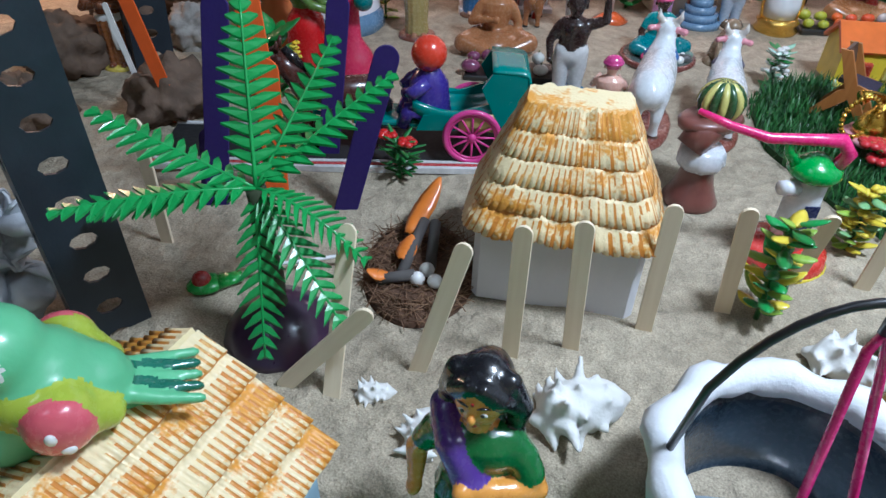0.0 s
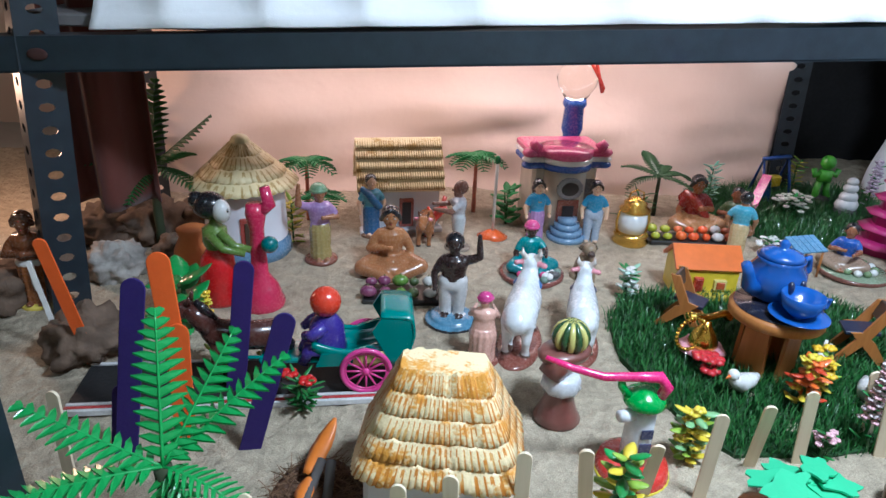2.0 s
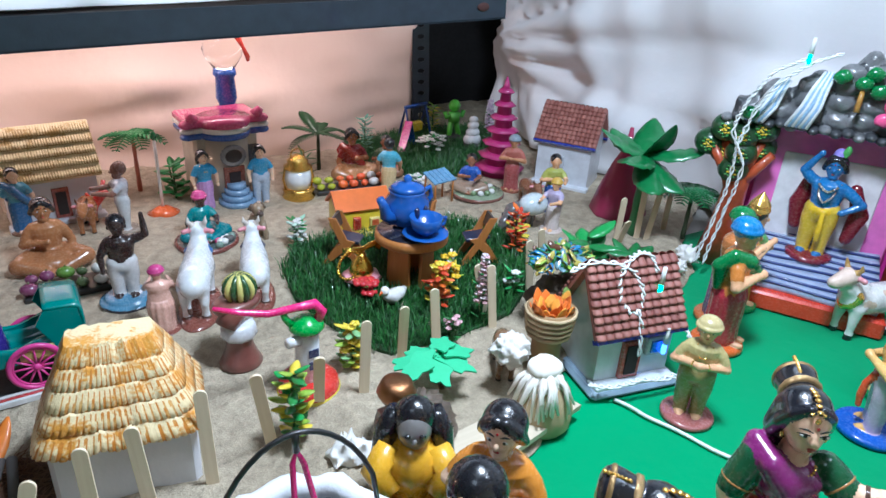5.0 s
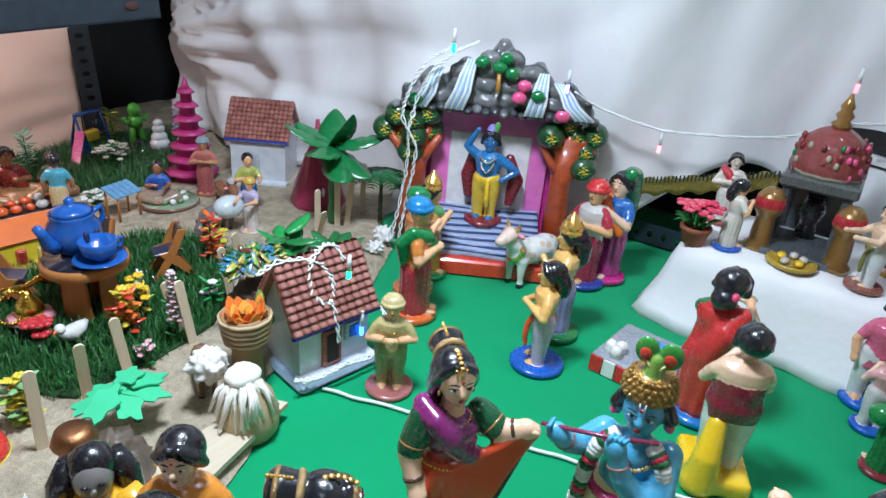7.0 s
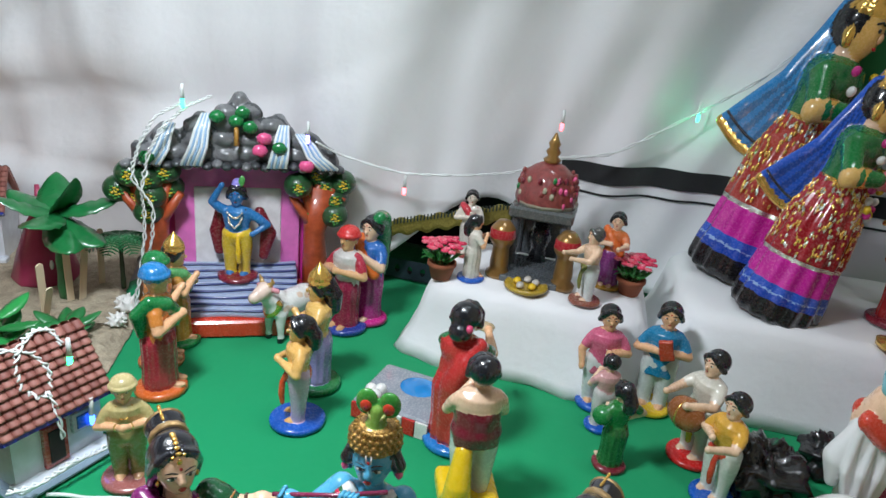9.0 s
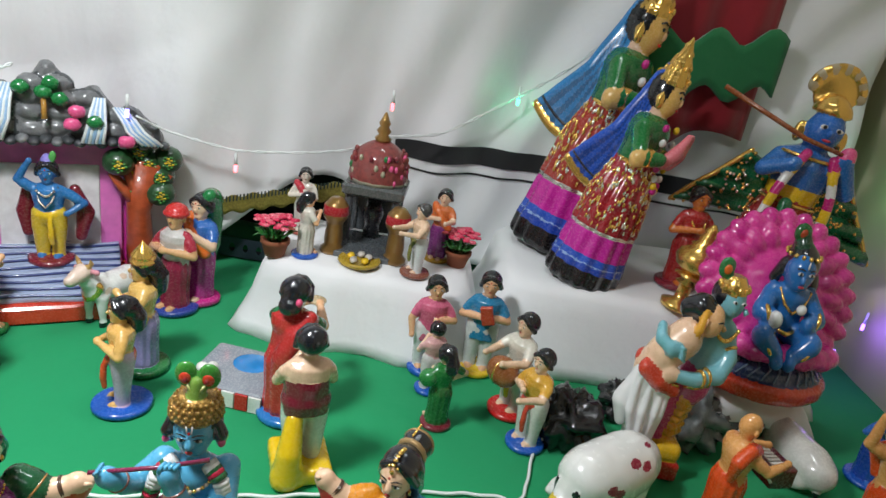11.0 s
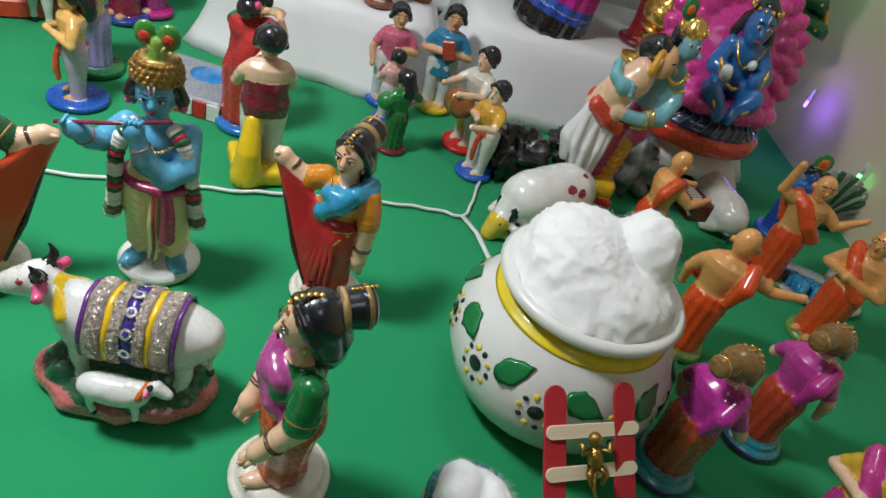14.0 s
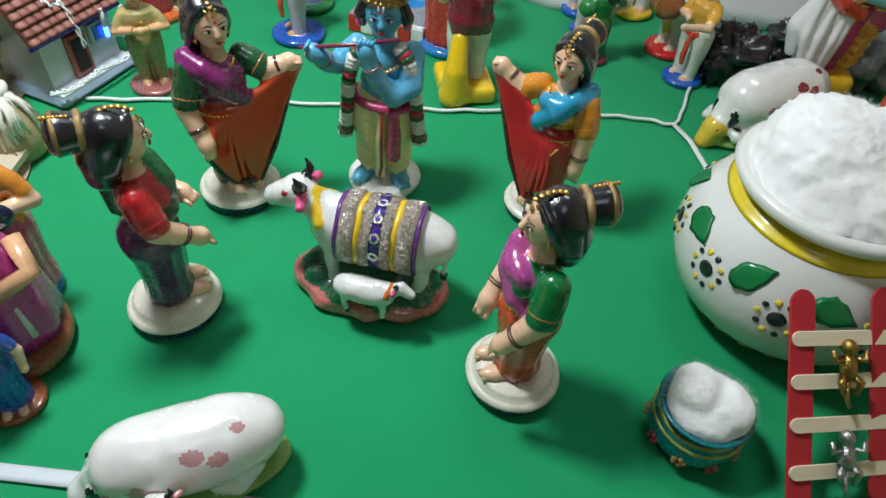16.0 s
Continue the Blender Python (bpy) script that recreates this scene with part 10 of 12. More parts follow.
# ---- sticks ----
PURPLE_STICK = matte((0.024, 0.008, 0.135), 0.75, 0.15, 60, 0.2, "dyed_purple_wood")
ORANGE_STICK = matte((0.84, 0.125, 0.010), 0.7, 0.12, 60, 0.2, "dyed_orange_wood")


def stand_stick(a, b, width, mat, label, group, extra=0.012, normal=(0.1, -1, 0.25), name="craft_stick"):
    a, b = Vector(a), Vector(b)
    d = (b - a).normalized()
    a = a - d * extra
    n = Vector(normal)
    n = (n - d * n.dot(d)).normalized()
    ob = flat_stick((b - a).length, width, 0.0022, mat).thing(name, label, "craft stick", group)
    z, y = d, n
    x = y.cross(z).normalized()
    ob.matrix_basis = Matrix.Translation(a) @ Matrix((x, y, z)).transposed().to_4x4()
    return ob


G1 = "purple and orange sticks by the road"
stand_stick((-0.100, 0.530, 0.012), (-0.072, 0.535, 0.178), 0.018, PURPLE_STICK, "dark purple flat craft stick planted in the sand", G1)
stand_stick((-0.108, 0.545, 0.012), (-0.098, 0.545, 0.075), 0.018, PURPLE_STICK, "short dark purple craft stick beside a longer one", G1)
stand_stick((-0.056, 0.548, 0.012), (-0.051, 0.552, 0.128), 0.018, ORANGE_STICK, "orange flat craft stick planted in the sand", G1)
stand_stick((-0.054, 0.552, 0.060), (-0.060, 0.556, 0.190), 0.018, ORANGE_STICK, "second orange craft stick lengthening the first", G1)
stand_stick((-0.026, 0.612, 0.012), (-0.006, 0.612, 0.156), 0.018, PURPLE_STICK, "dark purple craft stick behind the toy horse", G1)
stand_stick((0.001, 0.533, 0.012), (0.040, 0.534, 0.147), 0.018, PURPLE_STICK, "dark purple craft stick leaning beside the carriage", G1)
stand_stick((-0.178, 0.669, 0.012), (-0.190, 0.64, 0.165), 0.012, ORANGE_STICK, "thin orange stick beside the shelf post", G1)
stand_stick((-0.215, 0.690, 0.012), (-0.236, 0.70, 0.115), 0.005, paint(WHITE, 0.4), "thin white stick beside the shelf post", G1)
FENCE = [((0.021, 0.347, 0.010), (0.032, 0.384, 0.108)), ((0.068, 0.368, 0.010), (0.094, 0.373, 0.106)), ((0.124, 0.382, 0.010), (0.124, 0.385, 0.110)), ((0.162, 0.390, 0.010), (0.157, 0.391, 0.110)), ((0.210, 0.408, 0.010), (0.209, 0.410, 0.110)),
         ((0.268, 0.432, 0.010), (0.253, 0.415, 0.106)), ((0.326, 0.465, 0.010), (0.318, 0.440, 0.086)), ((-0.123, 0.484, 0.010), (-0.124, 0.489, 0.110)), ((0.371, 0.458, 0.010), (0.371, 0.453, 0.102)), ((0.433, 0.493, 0.010), (0.424, 0.474, 0.092)),
         ((0.478, 0.493, 0.010), (0.466, 0.486, 0.096)), ((0.561, 0.500, 0.010), (0.548, 0.498, 0.100)), ((0.566, 0.524, 0.010), (0.540, 0.512, 0.096)), ((0.653, 0.545, 0.010), (0.634, 0.536, 0.097)), ((0.708, 0.585, 0.010), (0.684, 0.572, 0.088)),
         ((0.872, 0.606, 0.010), (0.860, 0.594, 0.096)), ((0.921, 0.609, 0.010), (0.918, 0.607, 0.100)), ((0.931, 0.598, 0.010), (0.947, 0.600, 0.098)), ((0.985, 0.611, 0.010), (1.000, 0.621, 0.099)), ((0.86, 0.595, 0.010), (0.85, 0.57, 0.07))]
for a, b in FENCE:
    stand_stick(a, b, 0.0105, STICK, "plain pale wooden stick standing in the sand as a fence", "fence sticks", normal=(-0.25, -1, 0.3))
stand_stick((-0.006, 0.352, 0.016), (0.046, 0.350, 0.078), 0.0105, STICK, "plain wooden stick leaning across another fence stick", "fence sticks", 0.004)

# ---- horse carriage on its road ----
m = Mesh()
m.box((0, 0, 0.002), (0.34, 0.062, 0.005), matte((0.012, 0.012, 0.013), 0.7), bevel=0.1)
road = m.thing("road", "black toy road strip with white and red edge", "road", at=(-0.005, 0.632, SAND_Z + 0.002), turn=2, kind="structure")
for y, c in ((-0.033, (0.70, 0.70, 0.70)), (-0.038, (0.50, 0.06, 0.06)), (-0.0425, (0.72, 0.72, 0.72)), (0.033, (0.72, 0.72, 0.72))):
    m = Mesh()
    m.box((0, y, 0.003), (0.34, 0.0038, 0.006), c)
    m.part("road_edge", road)
ob = holder("toy_carriage", "teal toy carriage with pink spoked wheels", "toy carriage", (0.088, 0.632, SAND_Z + 0.006), 0)
TL = paint((0.0, 0.21, 0.19), 0.2, 0, 0.12, 40, 0.05, 0.4)
m = Mesh()
m.sheet(lambda u, v: (-0.038 + 0.078 * u, -0.022 + 0.044 * v, 0.030 + 0.010 * (2 * u - 1) ** 2 + 0.016 * abs(2 * v - 1) ** 6), 14, 12, TL, 0.004)
m.box((-0.055, 0, 0.030), (0.07, 0.036, 0.006), TL, bevel=0.3)
m.part("body", ob)
m = Mesh()
for s in (1, -1):
    m.slab([(-0.036, 0.028), (0.042, 0.030), (0.046, 0.050), (0.03, 0.056), (0.0, 0.045), (-0.03, 0.042)], s * 0.0225 - 0.002, s * 0.0225 + 0.002, TL, Matrix.Rotation(radians(90), 4, "X"))
m.part("side_panel", ob)
m = Mesh()
HOOD = [(0.048, 0.034), (0.056, 0.062), (0.054, 0.078), (0.046, 0.080), (0.026, 0.081), (0.018, 0.068), (0.027, 0.050), (0.034, 0.036)]
for s in (1, -1):
    m.slab(HOOD, s * 0.026 - 0.0015, s * 0.026 + 0.0015, TL, Matrix.Rotation(radians(90), 4, "X"))
m.sheet(lambda u, v: (*[lerp_path([(x, 0, z) for x, z in HOOD[:5]], u)[k] for k in (0,)], -0.027 + 0.054 * v, lerp_path([(x, 0, z) for x, z in HOOD[:5]], u).z), 16, 4, TL, 0.003)
m.part("hood", ob, "teal folding hood")
m = Mesh()
m.sheet(lambda u, v: (0.0 + 0.034 * u, -0.0272, 0.030 + 0.016 * v), 4, 3, paint((0.55, 0.45, 0.15), 0.3), 0.001)
m.part("decal", ob, "gilt decoration")
for s in (1, -1):
    m = Mesh()
    m.tube([(-0.03, s * 0.012, 0.030), (-0.10, s * 0.012, 0.032), (-0.125, s * 0.012, 0.036)], 0.002, TL, 7)
    m.part("shaft", ob)


def wheel(x, y, r):
    w = Mesh()
    pk = paint((0.68, 0.05, 0.28), 0.3)
    ring = [(r * math.cos(2 * math.pi * k / 28), 0, r * math.sin(2 * math.pi * k / 28)) for k in range(29)]
    w.tube(ring, 0.0026, pk, 7)
    ring = [(r * 0.86 * math.cos(2 * math.pi * k / 28), 0, r * 0.86 * math.sin(2 * math.pi * k / 28)) for k in range(29)]
    w.tube(ring, 0.0012, pk, 6)
    o = w.part("wheel", ob, "pink spoked wheel")
    o.location = (x, y, r + 0.002)
    for k in range(12):
        sp = Mesh()
        a = 2 * math.pi * k / 12
        sp.tube([(0, 0, 0), (r * 0.98 * math.cos(a), 0, r * 0.98 * math.sin(a))], [0.0014, 0.0008], pk, 5)
        sp.part("spoke", o)
    hb = Mesh()
    hb.ball((0, 0, 0), (0.004, 0.004, 0.004), pk, 9, 6)
    hb.part("hub", o)


wheel(0.012, -0.028, 0.023)
wheel(0.012, 0.028, 0.023)
m = Mesh()
m.lathe([(0.014, 0.0), (0.018, 0.006), (0.016, 0.02), (0.015, 0.032), (0.009, 0.042), (0.006, 0.046)], (0.05, 0.03, 0.28), seg=18, sx=1.1)
for s in (1, -1):
    m.tube([(-0.002, s * 0.012, 0.036), (-0.014, s * 0.015, 0.028), (-0.022, s * 0.008, 0.026)], [0.006, 0.006, 0.004], (0.06, 0.04, 0.30), 9)
    m.tube([(0.0, s * 0.008, 0.008), (-0.018, s * 0.009, 0.010), (-0.024, s * 0.009, -0.004)], [0.009, 0.008, 0.006], (0.05, 0.03, 0.28), 9)
m.ball((0, 0, 0.056), 0.015, (0.70, 0.05, 0.02), 16, 10)
m.thing("driver_doll", "toy driver in violet with a round orange-red head", "doll", at=(0.062, 0.628, SAND_Z + 0.038), turn=8)
# horse
m = Mesh()
HB = paint((0.075, 0.022, 0.016), 0.25, 0, 0.3, 50, 0.1, 0.4)
m.tube([(0.036, 0, 0.046), (0.030, 0, 0.050), (0.0, 0, 0.048), (-0.026, 0, 0.052), (-0.034, 0, 0.056)], [0.006, 0.015, 0.014, 0.014, 0.008], HB, 14)
m.tube([(-0.026, 0, 0.056), (-0.040, 0, 0.070), (-0.048, 0, 0.080)], [0.012, 0.009, 0.008], HB, 12)
m.tube([(-0.044, 0, 0.082), (-0.054, 0, 0.076), (-0.068, 0, 0.064), (-0.071, 0, 0.061)], [0.007, 0.008, 0.006, 0.004], HB, 12)
m.tube([(-0.040, 0, 0.086), (-0.033, 0, 0.078), (-0.022, 0, 0.066)], [0.003, 0.005, 0.003], BLACK, 7)
for x, s in ((-0.024, 1), (-0.020, -1), (0.026, 1), (0.030, -1)):
    m.tube([(x, s * 0.008, 0.044), (x - 0.004, s * 0.009, 0.022), (x + 0.002, s * 0.009, 0.0)], [0.008, 0.005, 0.005], HB, 8)
for s in (1, -1):
    m.tube([(-0.045, s * 0.005, 0.085), (-0.043, s * 0.007, 0.094)], [0.003, 0.001], HB, 6)
m.tube([(0.038, 0, 0.050), (0.046, 0, 0.040), (0.046, 0, 0.018)], [0.004, 0.005, 0.002], BLACK, 7)
m.lathe([(0.0155, -0.003), (0.0165, 0.0), (0.0155, 0.003)], BLACK, at=(-0.006, 0, 0.049), seg=14, turn=Euler((0, radians(90), 0)).to_matrix())
m.thing("toy_horse", "dark brown toy horse harnessed to the carriage", "toy horse", at=(-0.020, 0.634, SAND_Z + 0.006))

# ---- bullocks, well and water carriers ----
beast("bullock_figurine", "white clay bullock with blue collar on a red-brown base", (0.268, 0.690, SAND_Z), 0.066, 70, coat=(0.80, 0.83, 0.86), collar=(0.05, 0.15, 0.4), base=(0.22, 0.07, 0.05), long_neck=True, horns=(0.6, 0.55, 0.5), category="bullock figurine", fat=1.0, hoof=(0.1, 0.05, 0.04))
beast("bullock_figurine", "second white clay bullock beside the red-brown well", (0.336, 0.690, SAND_Z), 0.060, 75, coat=(0.80, 0.83, 0.86), collar=(0.1, 0.1, 0.15), base=(0.22, 0.07, 0.05), long_neck=True, horns=(0.6, 0.55, 0.5), category="bullock figurine", fat=1.0, hoof=(0.1, 0.05, 0.04))
doll("water_carrier_doll", "pale clay man with a pink coiled turban, seen from behind", (0.222, 0.665, SAND_Z), 0.085, 80, (0.72, 0.42, 0.34), (0.76, 0.45, 0.36), (0.74, 0.45, 0.36), base=((0.22, 0.07, 0.05), 0.24), cap=(0.62, 0.06, 0.26), left="fwd", right="fwd", fat=1.35, mini=True, group=V)
m = Mesh()
RB = paint((0.20, 0.065, 0.05), 0.35, 0, 0.35, 60, 0.3)
m.lathe([(0.024, 0.0), (0.026, 0.004), (0.022, 0.012), (0.018, 0.022), (0.015, 0.035), (0.016, 0.042)], RB, seg=20)
m.lathe([(0.019, 0.040), (0.0215, 0.045), (0.020, 0.056), (0.017, 0.060)], (0.68, 0.70, 0.74), seg=24, flute=0.05, folds=9)
m.tube([(-0.016, 0, 0.060), (-0.006, 0, 0.074), (0.008, 0, 0.078)], [0.014, 0.015, 0.012], RB, 12)
m.lathe([(0.030, 0.076), (0.032, 0.082), (0.028, 0.086)], RB, at=(0.006, 0.008, 0), seg=20, sy=0.7)
m.thing("clay_carrier_doll", "red-brown clay figure in white skirt bending over a rim", "doll", at=(0.280, 0.566, SAND_Z), turn=20, scale=0.86)
m = Mesh()
m.ball((0, 0, 0.0144), 0.0148, (0.03, 0.08, 0.03), 14, 9)
ball = m.thing("striped_ball", "small watermelon-striped ball resting on the clay figure", "ball", at=(0.287, 0.576, 0.082))
for k in range(14):
    a = 2 * math.pi * k / 14
    m = Mesh()
    m.tube([(0.0152 * math.sin(t) * math.cos(a), 0.0152 * math.sin(t) * math.sin(a), 0.0144 - 0.0144 * math.cos(t)) for t in [0.1 + 0.37 * q for q in range(9)]], 0.0032, (0.03, 0.09, 0.03) if k % 2 else (0.62, 0.58, 0.18), 6)
    m.part("stripe", ball)

# hand pump
ob = holder("hand_pump", "toy hand pump: white pillar, green collar and long pink handle", "hand pump", (0.326, 0.492, SAND_Z), 0)
m = Mesh()
m.lathe([(0.030, 0.0), (0.031, 0.005), (0.029, 0.014), (0.024, 0.016)], (0.62, 0.04, 0.03), seg=26)
m.part("base", ob, "red and yellow round base")
m = Mesh()
m.lathe([(0.0315, 0.0005), (0.032, 0.004), (0.0315, 0.0055)], (0.75, 0.6, 0.05), seg=26)
m.part("base_rim", ob)
m = Mesh()
m.lathe([(0.0125, 0.014), (0.012, 0.04), (0.0118, 0.074)], (0.70, 0.72, 0.76), seg=20)
m.tube([(-0.010, -0.004, 0.064), (-0.022, -0.008, 0.066)], [0.006, 0.005], (0.72, 0.74, 0.78), 10)
m.part("pillar", ob, "white pillar with a spout")
m = Mesh()
for z, y in ((0.050, -0.0122), (0.036, -0.0123)):
    m.box((0.002, y, z), (0.010, 0.0012, 0.009), (0.03, 0.04, 0.12))
m.part("label", ob, "dark printed label")
m = Mesh()
m.lathe([(0.0155, 0.072), (0.0175, 0.075), (0.0165, 0.080), (0.010, 0.084), (0.004, 0.088)], (0.01, 0.34, 0.05), seg=22)
m.tube([(-0.014, 0.0, 0.080), (-0.020, 0.002, 0.088), (-0.022, 0.003, 0.099)], [0.004, 0.0035, 0.003], (0.01, 0.34, 0.05), 8)
m.part("collar", ob, "bright green collar")
m = Mesh()
m.tube([(0.010, -0.004, 0.080), (0.014, -0.006, 0.092), (0.008, -0.004, 0.100), (-0.010, 0.0, 0.098), (-0.035, 0.004, 0.096), (-0.060, 0.008, 0.102), (-0.082, 0.012, 0.110)], [0.0048, 0.005, 0.005, 0.004, 0.0036, 0.003, 0.002], (0.80, 0.02, 0.20), 10)
m.part("handle", ob, "hot pink curved handle")

# ---- camp fire ----
ob = holder("camp_fire", "straw patch with twigs, paper flame and white eggs", "camp fire", (0.064, 0.462, SAND_Z))
m = Mesh()
m.ball((0, 0, 0.001), (0.040, 0.058, 0.005), matte((0.13, 0.065, 0.035), 0.9, 0.4, 120, 0.8), 30, 6)
rs = random.Random(21)
m.part("straw_bed", ob, "dark brown straw")
m = Mesh()
st = matte((0.24, 0.13, 0.065), 0.8, 0.4)
for k in range(420):
    a, r = rs.uniform(0, 6.3), math.sqrt(rs.random())
    c = Vector((0.040 * r * math.cos(a), 0.057 * r * math.sin(a), 0.004 + 0.004 * rs.random()))
    d = Vector((rs.uniform(-1, 1), rs.uniform(-1, 1), rs.uniform(-0.1, 0.25))).normalized() * rs.uniform(0.006, 0.014)
    m.tube([c - d, c + d], 0.00035, st, 3)
tagged(m.part("straw", ob), kind="stuff")
for k, (p, q) in enumerate((((-0.012, -0.016, 0.008), (0.002, 0.034, 0.020)), ((-0.028, -0.020, 0.008), (-0.002, -0.018, 0.012)), ((0.008, -0.006, 0.008), (0.010, 0.030, 0.022)))):
    m = Mesh()
    m.tube([p, q], 0.004, matte((0.10, 0.09, 0.085)), 8)
    m.part("twig", ob, "charred twig" if k == 0 else "")
for k, (p, q, r) in enumerate((((-0.010, 0.024, 0.016), (0.012, 0.062, 0.040), 0.008), ((-0.020, -0.018, 0.012), (-0.034, -0.020, 0.016), 0.006), ((-0.012, -0.004, 0.014), (-0.006, 0.016, 0.020), 0.007))):
    m = Mesh()
    leaf_blade(m, p, Vector(q) - Vector(p), (Vector(q) - Vector(p)).length, r * 2, 0.0, paint((0.80, 0.22, 0.02), 0.5))
    m.part("paper_flame", ob, "orange paper flame")
for x, y in ((0.000, -0.020), (0.012, -0.022), (0.006, -0.010)):
    m = Mesh()
    m.ball((x, y, 0.010), (0.0055, 0.005, 0.0055), WHITE, 12, 8)
    m.part("egg", ob, "white egg")

# rattle
ob = holder("toy_rattle", "green toy rattle with a red bead and white string", "toy rattle", (-0.076, 0.431, SAND_Z + 0.004), 22)
m = Mesh()
m.ball((0, 0, 0.004), (0.013, 0.010, 0.005), (0.03, 0.36, 0.05), 16, 8)
m.tube([(0.008, 0, 0.004), (0.024, 0.0, 0.005)], [0.008, 0.005], (0.03, 0.36, 0.05), 10, 0.5)
m.part("cup", ob)
m = Mesh()
m.ball((-0.002, 0, 0.008), 0.0065, (0.38, 0.02, 0.02), 14, 9)
m.part("bead", ob, "dark red bead")
m = Mesh()
m.tube([(0.022, 0, 0.006), (0.045, 0.004, 0.006), (0.07, -0.001, 0.007), (0.092, -0.004, 0.008)], 0.0014, CORD, 6)
m.tube([(0.030, 0.003, 0.006), (0.040, 0.012, 0.006), (0.024, 0.010, 0.005)], 0.0012, CORD, 6)
m.part("string", ob, "white string")

# ---- well pot with rope ----
ob = holder("toy_well", "round toy well, white shell-crusted rim and dark inside", "toy well", (0.236, 0.266, 0.002))
m = Mesh()
m.lathe([(0.052, 0.0, STONE), (0.056, 0.03), (0.058, 0.055), (0.060, 0.066), (0.053, 0.070), (0.050, 0.060, (0.030, 0.050, 0.075)), (0.048, 0.02), (0.046, 0.006)], seg=40)
m.part("well_wall", ob, "dark painted wall")
m = Mesh()
ringp = [((0.0570 + 0.0016 * math.sin(k * 1.31)) * math.cos(2 * math.pi * k / 48), (0.0570 + 0.0016 * math.sin(k * 1.31)) * math.sin(2 * math.pi * k / 48), 0.068 + 0.0008 * math.sin(k * 2.1)) for k in range(48)]
ringp.append(ringp[0])
m.tube(ringp, [0.0084 + 0.0012 * math.sin(k * 1.31) for k in range(48)] + [0.0084], matte((0.78, 0.80, 0.84), 0.6, 0.1, 60, 0.5), 10)
m.uneven(0.0018, 150)
m.part("rim", ob, "rough white rim")
m = Mesh()
m.lathe([(0.046, 0.004), (0.0455, 0.008), (0.001, 0.008)], paint((0.30, 0.38, 0.45), 0.1), seg=30)
m.part("water", ob, "pale still water")
m = Mesh()
arc = [(-0.056 + 0.112 * t, 0.010 * (1 - t), 0.066 + 0.098 * math.sin(math.pi * t) ** 0.45) for t in [k / 16 for k in range(17)]]
m.tube(arc, 0.0018, paint((0.01, 0.01, 0.012), 0.4), 8)
m.tube([(0.0, 0.005, 0.164), (0.0, 0.005, 0.150)], 0.0024, paint((0.01, 0.01, 0.012), 0.4), 7)
m.part("handle", ob, "black wire arch")
m = Mesh()
m.tube([(-0.012, -0.028, 0.012), (-0.008, -0.012, 0.07), (-0.003, 0.004, 0.142), (0.0, 0.005, 0.151), (0.004, 0.004, 0.140), (0.014, -0.010, 0.07), (0.030, -0.024, 0.012)], 0.0020, (0.80, 0.02, 0.22), 7)
m.part("rope", ob, "hot pink rope")
m = Mesh()
m.lathe([(0.010, 0.0), (0.012, 0.012), (0.011, 0.013), (0.009, 0.002)], WHITE, at=(-0.012, -0.024, 0.008), seg=14)
m.part("bucket", ob, "white bucket")


def shell(at, size, seed, turn):
    m = Clay(size * 0.075, size * 0.10)
    rs = random.Random(int(seed * 10))
    lime = matte((0.78, 0.77, 0.74), 0.6, 0.12, 60, 0.5)
    m.tube([(-size * 0.85, 0, size * 0.42), (-size * 0.2, 0, size * 0.5), (size * 0.45, 0, size * 0.46), (size * 1.05, 0, size * 0.34)], [size * 0.14, size * 0.50, size * 0.42, size * 0.08], lime)
    for k in range(5):
        x = size * (-0.62 + 0.30 * k)
        n, r = 7, size * (0.40, 0.52, 0.50, 0.42, 0.30)[k]
        for q in range(n):
            b = 2 * math.pi * (q + 0.45 * k) / n + rs.uniform(-0.2, 0.2)
            d = Vector((rs.uniform(-0.35, 0.25), math.cos(b), math.sin(b)))
            if d.z < -0.55:
                continue
            c = Vector((x, 0, size * 0.46))
            m.tube([c + d * r * 0.6, c + d * r * rs.uniform(1.35, 1.95)], [size * 0.17, size * 0.035], lime, melt=size * 0.10)
    m.uneven(size * 0.05, 2.2 / size)
    out = m.mesh()
    low = sorted(q[2] for q in out.v)[len(out.v) // 40]
    out.v = [(x, y, max(z - low, 0.0)) for x, y, z in out.v]
    out.thing("sea_shell", "white spiky sea shell lying on the sand", "shell", "white shells", at=at, turn=turn)


shell((0.160, 0.340, SAND_Z - 0.003), 0.030, 0.5, 20)
shell((0.075, 0.322, SAND_Z - 0.003), 0.018, 1.5, 80)
shell((0.325, 0.380, SAND_Z - 0.003), 0.026, 2.5, -30)
shell((0.046, 0.350, SAND_Z - 0.003), 0.012, 3.5, 10)
shell((0.290, 0.330, SAND_Z - 0.003), 0.016, 4.5, 60)
shell((0.930, 0.520, SAND_Z), 0.024, 5.5, 60)
shell((0.890, 0.500, SAND_Z), 0.018, 6.5, 10)

